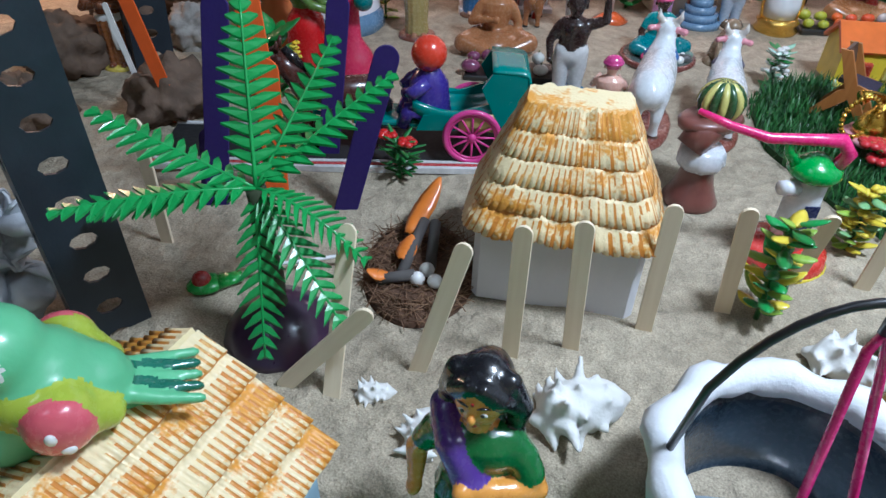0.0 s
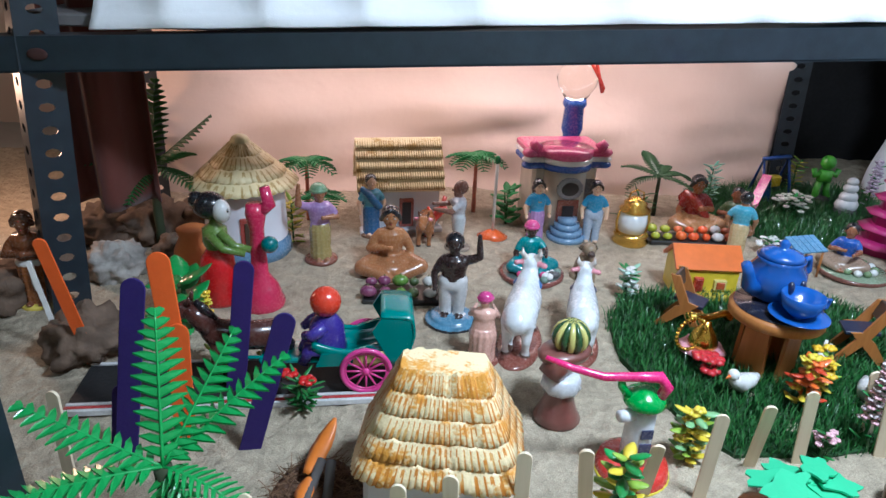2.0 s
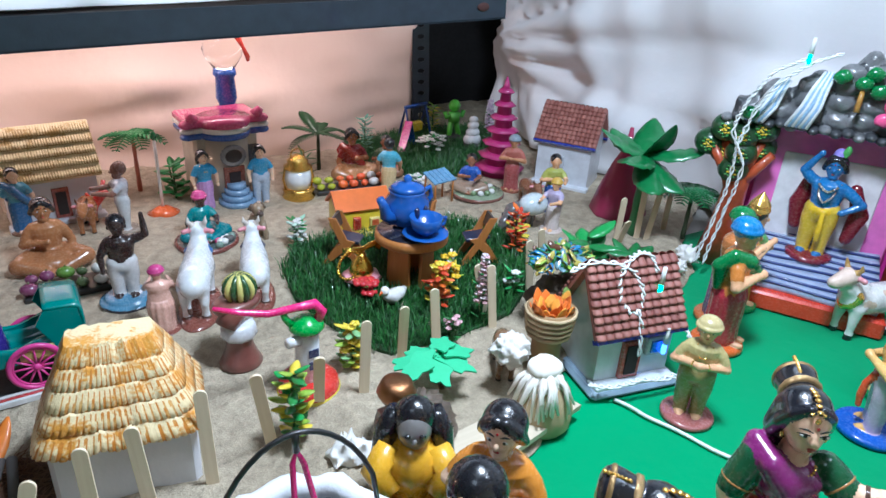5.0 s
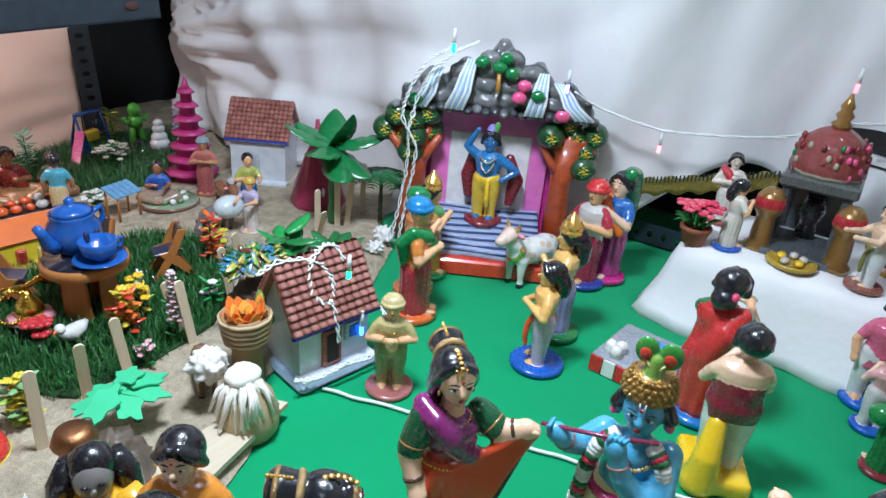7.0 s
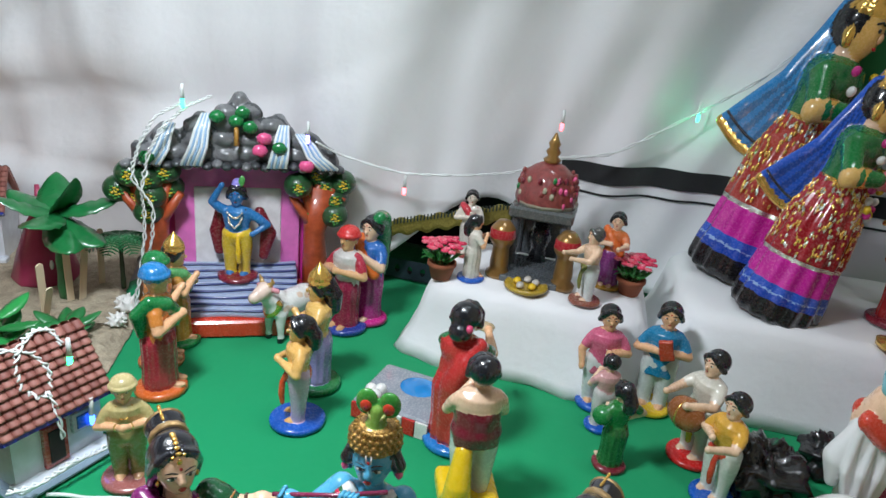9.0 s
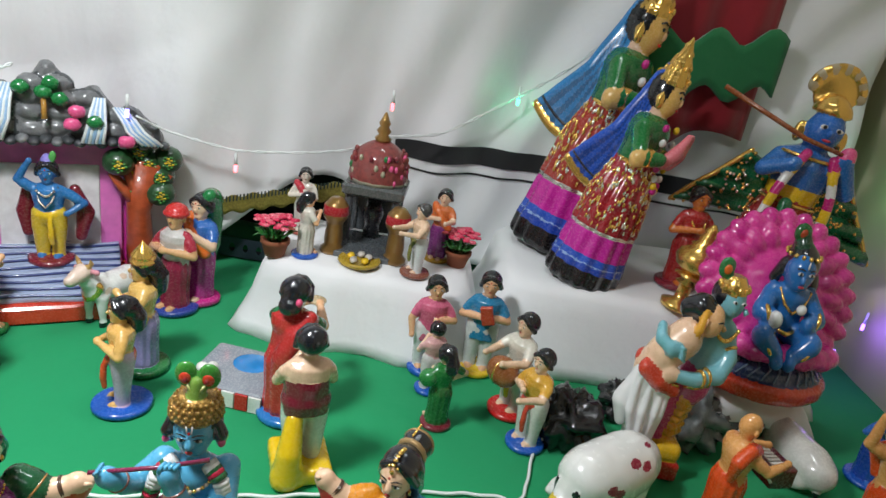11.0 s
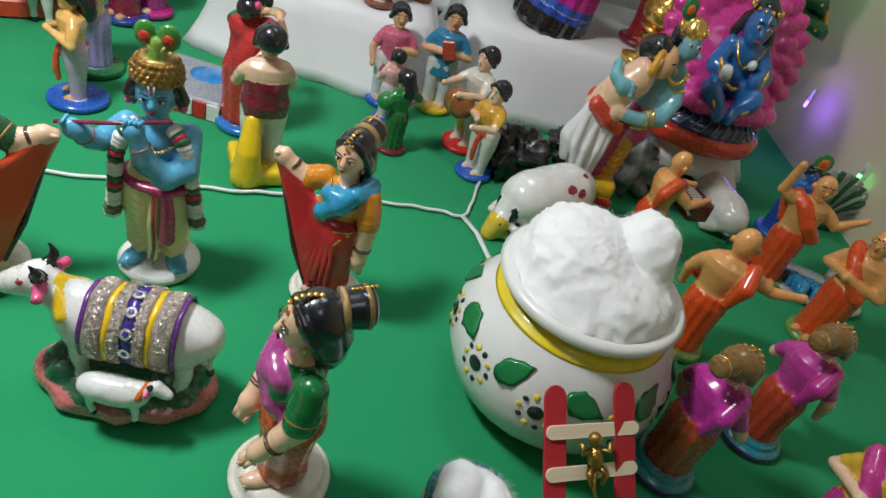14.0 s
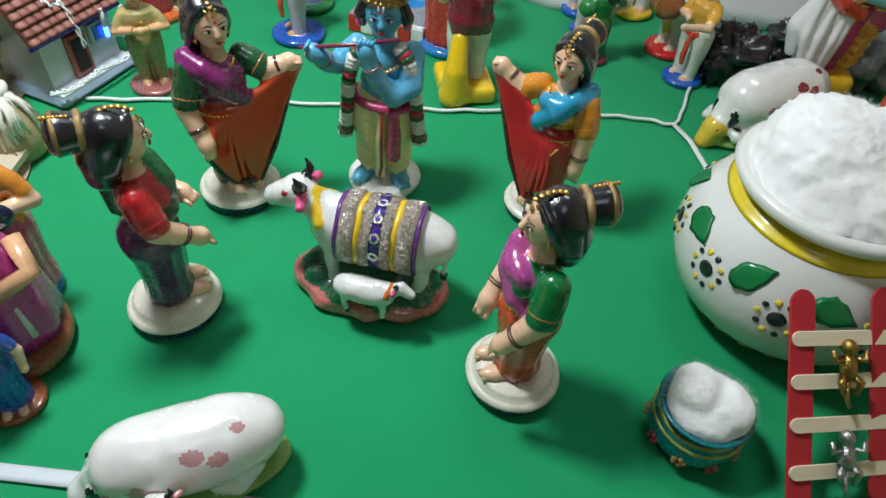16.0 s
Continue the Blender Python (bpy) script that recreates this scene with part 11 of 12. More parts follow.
# girl at the well and hut with the parrot
doll("village_girl_doll", "clay girl with black hair, orange face, green and violet clothes", (0.100, 0.266, 0.004), 0.132, 250, (0.01, 0.12, 0.03), (0.01, 0.14, 0.03), (0.80, 0.34, 0.06), base=None, left="fold", right="down", stole=(0.10, 0.04, 0.30), long_hair=0.34, group=V,
     held=lambda m, w: [m.tube([(-0.01, k * 0.075, 0.93), (-0.03, k * 0.105, 0.82), (-0.04, k * 0.10, 0.68)], [0.035, 0.038, 0.02], BLACK) for k in (1, -1)])
gable_house("thatched_cottage", "toy cottage with cream-orange thatch and pale blue walls", (-0.055, 0.230, 0.0), 68, 0.150, 0.120, 0.062, 0.040, 0.008, paint((0.45, 0.62, 0.78), 0.5), STRAW, thatch_roof=True, straw=(STRAW, OCHRE), window=(0.045, 0.036, 0.026, 0.026, (0.4, 0.55, 0.7), (0.02, 0.12, 0.40)))
m = Clay(0.0024, 0.006)
PG = paint((0.15, 0.50, 0.25), 0.35, 0, 0.15, 40, 0.2, 0.2)
m.tube([(0.0, -0.040, 0.006), (0.0, -0.030, 0.026), (0.0, -0.008, 0.045), (0.0, 0.014, 0.034), (0.0, 0.035, 0.014)], [0.012, 0.028, 0.029, 0.022, 0.008], PG, 18)
m.ball((0.0, -0.020, 0.072), (0.025, 0.024, 0.023), PG, 18, 11)
m.ball((0.016, -0.036, 0.070), (0.009, 0.013, 0.010), (0.60, 0.12, 0.03), 10, 7)
for s in (1, -1):
    m.ball((s * 0.020, -0.024, 0.076), (0.006, 0.012, 0.012), WHITE, 12, 8)
    m.ball((s * 0.0255, -0.026, 0.077), (0.002, 0.004, 0.0045), BLACK, 8, 6)
    m.tube([(s * 0.020, -0.014, 0.048), (s * 0.027, 0.004, 0.042), (s * 0.022, 0.022, 0.030)], [0.011, 0.017, 0.009], (0.42, 0.52, 0.05), 12, 0.8)
    m.ball((s * 0.035, 0.002, 0.041), (0.010, 0.016, 0.017), (0.72, 0.12, 0.16), 12, 8)
    m.ball((s * 0.045, 0.000, 0.045), (0.002, 0.003, 0.004), WHITE, 7, 5)
    m.ball((s * 0.044, 0.005, 0.034), (0.002, 0.004, 0.003), WHITE, 7, 5)
for k in range(5):
    x = -0.012 + 0.006 * k
    m.tube([(x * 0.8, 0.022, 0.032), (x * 1.3, 0.045, 0.024), (x * 1.6, 0.068, 0.018)], [0.005, 0.0042, 0.003], PG if k % 2 == 0 else (0.02, 0.16, 0.10), 7, 0.6)
m.ball((0, -0.006, 0.004), (0.026, 0.036, 0.010), (0.6, 0.66, 0.66), 16, 7)
m.thing("parrot_figurine", "painted green clay parrot with yellow and pink wings on the thatch", "bird figurine", at=(-0.056, 0.262, 0.093), turn=-66, scale=0.68)
# grey crumpled sheet at the left edge
m = Mesh()
m.sheet(lambda u, v: (-0.235 + 0.062 * u + 0.02 * wobble(u * 3, v * 7, 1.5, 2.0), 0.385 + 0.05 * v + 0.022 * wobble(u * 6, v * 5, 1.5, 5.0), 0.006 + 0.11 * v * (1 - 0.4 * u) + 0.012 * wobble(u * 8, v * 8, 1.2, 1.0)), 50, 50, paint((0.66, 0.69, 0.74), 0.35, 0, 0.3, 60, 0.5), 0.002)
m.thing("crumpled_sheet", "crumpled grey-white plastic sheet behind the shelf post", "plastic sheet")

# ---- lawn with the tea table ----
def grass(name, label, corners, count, height, seed, mats):
    """Plastic turf: thousands of thin blades inside an outline."""
    rs = random.Random(seed)
    xs, ys = [c[0] for c in corners], [c[1] for c in corners]

    def inside(x, y):
        hit = False
        for (ax, ay), (bx, by) in zip(corners, corners[1:] + corners[:1]):
            if (ay > y) != (by > y) and x < ax + (bx - ax) * (y - ay) / (by - ay):
                hit = not hit
        return hit
    m = Mesh()
    m.slab(corners, SAND_Z - 0.004, SAND_Z + 0.0055, matte((0.012, 0.06, 0.012), 0.9))
    mat_ob = m.thing(name, label, "lawn")
    v, f, mi = [], [], []
    n = 0
    while n < count:
        x, y = rs.uniform(min(xs) - 0.008, max(xs) + 0.008), rs.uniform(min(ys) - 0.008, max(ys) + 0.008)
        if not inside(x + rs.uniform(-0.006, 0.006), y + rs.uniform(-0.006, 0.006)):
            continue
        n += 1
        a = rs.uniform(0, 6.3)
        h = height * rs.uniform(0.5, 1.25)
        l = rs.uniform(0.15, 0.8) * h
        w = 0.0007
        c, s = math.cos(a), math.sin(a)
        z = SAND_Z + 0.003
        o = len(v)
        v += [(x - s * w, y + c * w, z), (x + s * w, y - c * w, z), (x + s * w * 0.8 + c * l * 0.4, y - c * w * 0.8 + s * l * 0.4, z + h * 0.65), (x - s * w * 0.8 + c * l * 0.4, y + c * w * 0.8 + s * l * 0.4, z + h * 0.65), (x + c * l, y + s * l, z + h)]
        f += [(o, o + 1, o + 2, o + 3), (o + 3, o + 2, o + 4)]
        k = rs.randrange(len(mats))
        mi += [k, k]
    b = Mesh()
    b.v, b.f, b.mi, b.sm, b.mats = v, f, mi, [True] * len(f), mats
    tagged(b.part("grass_blades", mat_ob), "fine dark green plastic blades", kind="stuff")


G = [paint((0.012, 0.085, 0.012), 0.45, 0, 0.2), paint((0.02, 0.13, 0.02), 0.45, 0, 0.2), paint((0.035, 0.17, 0.03), 0.45, 0, 0.2)]
LAWN = [(0.385, 0.735), (0.375, 0.66), (0.400, 0.545), (0.425, 0.502), (0.52, 0.498), (0.60, 0.515), (0.665, 0.560), (0.735, 0.640), (0.725, 0.735), (0.690, 0.785), (0.600, 0.800), (0.475, 0.810), (0.42, 0.79)]
grass("lawn", "dark green plastic turf laid on the sand", LAWN, 15000, 0.016, 31, G)
grass("lawn", "dark green turf of the small playground at the back", [(0.66, 1.08), (0.73, 0.98), (0.83, 0.955), (0.93, 1.0), (1.02, 1.06), (1.03, 1.22), (0.86, 1.24), (0.70, 1.20)], 14000, 0.022, 32, G)
TURF = SAND_Z + 0.006

WOOD_OR = wood_mat((0.48, 0.20, 0.05), (0.32, 0.11, 0.025), 0.45, "orange_wood")
ob = holder("tea_table", "round toy table with dark top and orange wooden legs", "toy table", (0.522, 0.634, TURF))
m = Mesh()
m.lathe([(0.044, 0.062), (0.047, 0.064), (0.047, 0.072), (0.044, 0.075)], WOOD_OR, seg=40)
top = m.part("tabletop", ob, "orange wooden rim")
m = Mesh()
m.lathe([(0.0435, 0.0752), (0.0435, 0.0762), (0.001, 0.0765)], paint((0.012, 0.014, 0.03), 0.2), seg=36)
m.part("inlay", top, "dark glossy inlay")
for a in (0.5, 2.1, 3.6, 5.2):
    m = Mesh()
    m.slab([(-0.016, 0.0), (0.016, 0.0), (0.013, 0.062), (-0.013, 0.062)], -0.002, 0.002, WOOD_OR, Matrix.Translation((0.024 * math.cos(a), 0.024 * math.sin(a), 0)) @ Matrix.Rotation(a + 1.57, 4, "Z") @ Matrix.Rotation(radians(90), 4, "X"))
    m.part("leg", ob)
CB = paint((0.018, 0.10, 0.40), 0.18, 0, 0.2, 60, 0.1, 0.4)
TT = TURF + 0.0768
ob = holder("toy_teapot", "glossy blue toy teapot with open side cut-outs", "teapot", (0.524, 0.652, TT), 15)
m = Mesh()
m.lathe([(0.020, 0.0), (0.025, 0.006), (0.029, 0.018), (0.028, 0.032), (0.022, 0.042), (0.024, 0.046), (0.020, 0.046), (0.018, 0.04)], CB, seg=28)
m.part("body", ob)
m = Mesh()
m.lathe([(0.023, 0.046), (0.020, 0.051), (0.010, 0.055), (0.004, 0.057), (0.006, 0.061), (0.002, 0.065)], CB, seg=22)
m.part("lid", ob)
m = Mesh()
m.tube([(-0.026, 0, 0.014), (-0.036, 0, 0.020), (-0.040, 0, 0.034), (-0.046, 0, 0.044)], [0.010, 0.008, 0.006, 0.005], CB, 12)
m.part("spout", ob)
m = Mesh()
m.tube([(0.026, 0, 0.036), (0.040, 0, 0.040), (0.044, 0, 0.026), (0.028, 0, 0.012)], 0.0035, CB, 9)
m.part("handle", ob)
for a in (-1.9, -1.4):
    m = Mesh()
    m.ball((0.0285 * math.cos(a), 0.0285 * math.sin(a), 0.024), (0.0042, 0.0042, 0.0075), paint((0.004, 0.01, 0.05), 0.3), 10, 7)
    m.part("cut_out", ob, "dark oval cut-out")
ob = holder("toy_cup", "glossy blue toy cup", "cup", (0.524, 0.604, TT + 0.005), 0)
ob.matrix_basis = ob.matrix_basis @ Matrix.Diagonal((0.92, 0.92, 0.92, 1))
m = Mesh()
m.lathe([(0.011, 0.0), (0.013, 0.003), (0.020, 0.010), (0.0225, 0.024), (0.0215, 0.0245), (0.018, 0.010), (0.004, 0.005)], CB, seg=28)
m.part("bowl", ob)
m = Mesh()
m.tube([(0.021, 0, 0.019), (0.031, 0, 0.018), (0.029, 0, 0.009), (0.019, 0, 0.008)], 0.0025, CB, 8)
m.part("handle", ob)
m = Mesh()
m.lathe([(0.016, 0.0), (0.030, 0.004), (0.036, 0.007), (0.035, 0.008), (0.020, 0.0045), (0.002, 0.004)], CB, seg=30)
m.thing("saucer", "glossy blue toy saucer under the cup", "saucer", at=(0.524, 0.604, TT), scale=0.8)


def toy_chair(at, turn, label):
    """A cut-out wooden chair with crossed sides and a dark seat."""
    ob = holder("toy_chair", label, "toy chair", at, turn, "orange chairs round the table")
    ob.matrix_basis = ob.matrix_basis @ Matrix.Diagonal((0.86, 0.82, 0.86, 1))
    for s in (1, -1):
        m = Mesh()
        R = Matrix.Translation((0, s * 0.017, 0)) @ Matrix.Rotation(radians(90), 4, "X")
        m.slab([(0.024, 0.0), (0.034, 0.0), (0.012, 0.036), (-0.010, 0.080), (-0.022, 0.080), (-0.002, 0.036)], -0.0022, 0.0022, WOOD_OR, R)
        m.slab([(-0.034, 0.0), (-0.024, 0.0), (0.006, 0.030), (0.020, 0.044), (0.008, 0.046), (-0.010, 0.034)], -0.0021, 0.0021, WOOD_OR, R)
        m.part("side", ob, "orange crossed side")
    m = Mesh()
    m.box((0.006, 0, 0.044), (0.040, 0.032, 0.005), paint((0.02, 0.025, 0.06), 0.4), turn=Euler((0, 0.12, 0)).to_matrix())
    m.part("seat", ob, "dark blue seat")
    m = Mesh()
    m.box((-0.013, 0, 0.070), (0.005, 0.032, 0.022), paint((0.05, 0.035, 0.03), 0.5), turn=Euler((0, -0.25, 0)).to_matrix())
    m.part("backrest", ob, "dark backrest")


toy_chair((0.470, 0.722, TURF), -40, "orange wooden cut-out chair beside the blue teapot")
toy_chair((0.640, 0.648, TURF), 160, "orange wooden cut-out chair beside an orange flower")
toy_chair((0.588, 0.722, TURF), 215, "orange wooden cut-out chair behind the tea table")
# yellow toy house with orange roof
ob = gable_house("yellow_toy_house", "yellow toy house with a bright orange roof", (0.536, 0.820, TURF - 0.002), -6, 0.078, 0.050, 0.044, 0.020, 0.005, paint((0.72, 0.55, 0.03), 0.4), paint((0.80, 0.17, 0.02), 0.35), window=(0.016, 0.020, 0.016, 0.014, (0.7, 0.6, 0.2), (0.5, 0.1, 0.03)), door=(-0.012, 0.012, 0.020, (0.55, 0.06, 0.03), (0.3, 0.03, 0.02)))
# gilt horn toy
ob = holder("gilt_phone", "gilt toy telephone on a pink scalloped base", "toy telephone", (0.462, 0.655, TURF + 0.010), 10)
GB = metal((0.95, 0.62, 0.10), 0.12, 0.3)
m = Mesh()
m.lathe([(0.022, 0.0), (0.025, 0.002), (0.022, 0.006)], (0.78, 0.35, 0.42), seg=36, flute=0.06, folds=8)
m.part("base", ob, "pink scalloped base")
m = Mesh()
m.lathe([(0.014, 0.006), (0.016, 0.010), (0.012, 0.022), (0.006, 0.030), (0.004, 0.036)], GB, seg=18)
m.part("stand", ob)
m = Mesh()
m.tube([(-0.024, 0, 0.042), (-0.016, 0, 0.044), (0.0, 0, 0.040), (0.018, 0, 0.043), (0.026, 0, 0.040)], [0.007, 0.004, 0.0035, 0.004, 0.007], GB, 10)
m.part("receiver", ob)
m = Mesh()
for k in range(26):
    a = 0.25 * k
    m.ball((-0.022 + 0.017 * math.cos(a), -0.006, 0.026 + 0.019 * math.sin(a)), 0.0024, GB, 7, 5)
m.part("chain", ob, "gilt bead chain")
leafy_plant("toy_flower", "red toy flower under the gilt telephone", (0.452, 0.618, TURF), 0.022, 0.010, 10, 0.012, 0.005, [LEAFY], ([(0.60, 0.03, 0.04)], 0.010, 4), 11, category="toy flower")


def small_bird(at, turn, label):
    m = Mesh()
    m.tube([(0.020, 0, 0.014), (0.010, 0, 0.011), (-0.004, 0, 0.011), (-0.012, 0, 0.016), (-0.016, 0, 0.022)], [0.003, 0.008, 0.010, 0.007, 0.005], WHITE, 12)
    m.ball((-0.017, 0, 0.024), 0.006, WHITE, 10, 7)
    m.tube([(-0.022, 0, 0.024), (-0.027, 0, 0.022)], [0.002, 0.0006], ORANGE, 6)
    m.thing("bird_figurine", label, "bird figurine", "small white animals", at=at, turn=turn)


small_bird((0.474, 0.588, TURF + 0.004), 20, "small white bird figurine on the turf")
small_bird((0.594, 0.570, TURF + 0.004), 60, "small white bird figurine near the chair")
m = Mesh()
m.ball((0, 0, 0.010), (0.009, 0.007, 0.010), WHITE, 12, 8)
m.ball((-0.004, 0, 0.023), (0.006, 0.006, 0.006), WHITE, 10, 7)
for s in (1, -1):
    m.tube([(-0.003, s * 0.002, 0.027), (-0.001, s * 0.004, 0.042)], [0.0025, 0.0016], WHITE, 7)
m.thing("rabbit_figurine", "small white rabbit figurine among the flowers", "rabbit figurine", "small white animals", at=(0.572, 0.610, TURF + 0.004))
OF = paint((0.78, 0.16, 0.02), 0.4)
leafy_plant("toy_flower", "orange and yellow layered toy flower spike", (0.520, 0.560, TURF), 0.060, 0.018, 26, 0.018, 0.008, [OF, YL, paint((0.6, 0.06, 0.02))], ([OF, YL], 0.006, 12), 12, True, "toy flower")
leafy_plant("toy_flower", "yellow toy flower beside the rabbit", (0.553, 0.585, TURF), 0.050, 0.014, 12, 0.016, 0.006, [YL, YG], ([YELLOW], 0.006, 8), 13, category="toy flower")
leafy_plant("toy_flower", "orange-red feathery toy flower behind the chair", (0.700, 0.640, TURF), 0.072, 0.014, 34, 0.018, 0.007, [OF, paint((0.6, 0.05, 0.02))], None, 14, True, "toy flower")
leafy_plant("toy_flower", "pink-white blossom spike at the fence", (0.548, 0.510, SAND_Z), 0.095, 0.012, 16, 0.012, 0.004, [GL], ([(0.75, 0.45, 0.50), (0.72, 0.62, 0.66)], 0.0036, 46), 15, True, "toy flower")
leafy_plant("toy_flower", "white tulip-like toy flower near the fence", (0.625, 0.548, TURF), 0.032, 0.010, 16, 0.018, 0.005, [LEAFY, GL], ([WHITE], 0.006, 3), 16, category="toy flower")
leafy_plant("toy_flower", "small pink blossom sprig at the fence", (0.500, 0.495, SAND_Z), 0.035, 0.010, 10, 0.010, 0.004, [GL, LEAF2], ([(0.75, 0.45, 0.50)], 0.0035, 10), 17, category="toy flower")

# flat green paper tree
ob = holder("paper_tree", "bright green felt leaves on a brown stem", "toy tree", (0.432, 0.425, SAND_Z))
m = Mesh()
m.tube([(0.014, 0.004, 0.0), (0.008, 0.002, 0.02), (0.0, 0, 0.044)], [0.004, 0.003, 0.002], BROWN, 8)
m.part("stem", ob)
for k in range(7):
    a = k * 0.9
    c, s = math.cos(a), math.sin(a)
    out = []
    for q in range(18):
        b = 2 * math.pi * q / 18
        r = 0.016 * (1 + 0.22 * math.cos(5 * b + k))
        out.append((r * math.cos(b) * 1.25, r * 0.75 * math.sin(b)))
    m = Mesh()
    m.slab(out, -0.0008, 0.0008, matte((0.06, 0.50, 0.24), 0.7, 0.1), Matrix.Translation((0.024 * c, 0.016 * s, 0.046 + 0.004 * math.sin(2 * k))) @ Matrix.Rotation(a, 4, "Z") @ Matrix.Rotation(0.25, 4, "Y"))
    m.part("leaf", ob, "green felt leaf")

# ---- playground, pagoda and the houses at the back ----
BLUEP = paint((0.01, 0.06, 0.30), 0.35)
ob = holder("toy_swing", "blue toy swing frame with a yellow seat", "toy swing", (0.845, 1.19, TURF), 15)
for s in (1, -1):
    m = Mesh()
    m.tube([(s * 0.032, -0.02, 0), (s * 0.030, 0, 0.075), (s * 0.032, 0.02, 0)], 0.003, BLUEP, 8)
    m.part("frame_leg", ob)
m = Mesh()
m.tube([(-0.032, 0, 0.075), (0.032, 0, 0.075)], 0.004, BLUEP, 8)
m.part("top_bar", ob)
m = Mesh()
m.box((0, 0, 0.030), (0.036, 0.016, 0.022), (0.60, 0.45, 0.03), bevel=0.2)
m.part("seat", ob, "yellow swing seat")
for s in (1, -1):
    m = Mesh()
    m.tube([(s * 0.014, 0, 0.04), (s * 0.014, 0, 0.074)], 0.0012, BLACK, 6)
    m.part("rope", ob)
ob = holder("toy_slide", "magenta toy slide with blue steps", "toy slide", (0.785, 1.120, TURF), -50)
m = Mesh()
m.slab([(-0.008, -0.035), (0.008, -0.035), (0.008, 0.035), (-0.008, 0.035)], -0.0015, 0.0015, (0.60, 0.02, 0.25), Matrix.Translation((0, -0.01, 0.034)) @ Matrix.Rotation(radians(50), 4, "X"))
m.part("chute", ob, "magenta chute")
m = Mesh()
m.slab([(-0.007, -0.03), (0.007, -0.03), (0.007, 0.03), (-0.007, 0.03)], -0.0015, 0.0015, (0.02, 0.10, 0.42), Matrix.Translation((0, 0.026, 0.030)) @ Matrix.Rotation(radians(-65), 4, "X"))
m.part("steps", ob, "blue steps")
m = Mesh()
LG = paint((0.10, 0.50, 0.04), 0.3)
m.tube([(0, 0, 0.030), (0, 0, 0.050)], [0.013, 0.012], LG, 12)
m.ball((0, 0, 0.064), 0.013, LG, 14, 9)
for s in (1, -1):
    m.tube([(s * 0.008, 0, 0.046), (s * 0.020, 0, 0.040), (s * 0.024, 0, 0.052)], 0.005, LG, 9)
    m.tube([(s * 0.006, 0, 0.032), (s * 0.009, 0, 0.014), (s * 0.012, -0.004, 0.0)], 0.006, LG, 9)
m.thing("green_figure", "plain lime green plastic toy figure on the turf", "toy", at=(0.915, 1.145, TURF + 0.016))
lump("rough_stone", "dark rounded stone in the playground turf", "stone", (0.912, 1.14, TURF - 0.004), 0.018, matte((0.03, 0.03, 0.03), 0.7), 2.0, 0.25)
m = Mesh()
for z, r in ((0.010, 0.020), (0.024, 0.016), (0.040, 0.013), (0.052, 0.010)):
    m.ball((0, 0, z), (r, r * 0.85, r * 0.75), (0.72, 0.74, 0.76), 14, 9)
m.thing("white_statuette", "plain white seated statuette on the turf", "statuette", at=(0.925, 1.085, TURF + 0.012))
lump("rough_stone", "dark stone under the white statuette", "stone", (0.925, 1.085, TURF - 0.006), 0.020, matte((0.05, 0.04, 0.05), 0.7), 6.0, 0.2)
LAV = paint((0.50, 0.40, 0.55), 0.5)
leafy_plant("toy_flower", "lavender blossom spike at the back of the turf", (0.985, 1.110, TURF), 0.095, 0.014, 20, 0.014, 0.005, [GL, LAV], ([LAV, (0.66, 0.58, 0.68)], 0.004, 46), 21, True, "toy flower")
leafy_plant("toy_flower", "white-flowered bush in the playground turf", (0.820, 1.075, TURF), 0.042, 0.034, 40, 0.014, 0.005, [GL, LEAFY], ([WHITE, (0.7, 0.8, 0.72)], 0.005, 34), 22, category="toy bush")
leafy_plant("toy_flower", "white-flowered low bush before the turf", (0.700, 0.930, SAND_Z), 0.030, 0.022, 26, 0.012, 0.005, [GL, LEAFY], ([WHITE], 0.005, 18), 23, category="toy bush")
leafy_plant("toy_bush", "frosted pale green toy fir", (0.705, 1.150, TURF), 0.075, 0.016, 40, 0.018, 0.005, [WG, paint((0.15, 0.4, 0.3), 0.5)], None, 24, True)
leafy_plant("toy_bush", "tall yellow-green grass tuft by the swing", (0.900, 1.205, TURF), 0.070, 0.014, 34, 0.020, 0.004, [YG, YL, GL], None, 25, True)
leafy_plant("toy_bush", "dark green tuft behind the fruit vendor", (0.660, 1.110, SAND_Z), 0.050, 0.02, 40, 0.035, 0.004, [LEAF2, G[1]], None, 26)
leafy_plant("toy_bush", "dark green grass tuft behind the green lantern", (0.540, 1.060, SAND_Z), 0.055, 0.006, 14, 0.04, 0.003, [LEAF2], None, 27)

ob = holder("toy_pagoda", "seven-tiered crimson-pink plastic pagoda", "toy pagoda", (0.892, 0.942, SAND_Z))
PM = paint((0.42, 0.02, 0.16), 0.4, 0, 0.15)
for k in range(7):
    f = k / 7
    z = 0.024 * k
    r = 0.044 * (1 - 0.80 * f)
    m = Mesh()
    m.lathe([(r * 0.74, z), (r * 0.70, z + 0.016), (r * 1.08, z + 0.0165), (r * 1.12, z + 0.0185), (r * 0.70, z + 0.0245)], PM, seg=8 if k else 10)
    m.part("tier", ob)
m = Mesh()
m.lathe([(0.008, 0.166), (0.006, 0.175), (0.001, 0.19)], PM, seg=8)
m.part("spire", ob)
doll("lady_doll", "clay lady in a dusty red sari before the pagoda", (0.860, 0.862, SAND_Z), 0.108, 220, (0.38, 0.09, 0.09), (0.45, 0.14, 0.11), (0.5, 0.24, 0.12), base=((0.3, 0.1, 0.06), 0.17), cap=(0.25, 0.30, 0.36), left="fold", right="fold", group=V, mini=True)
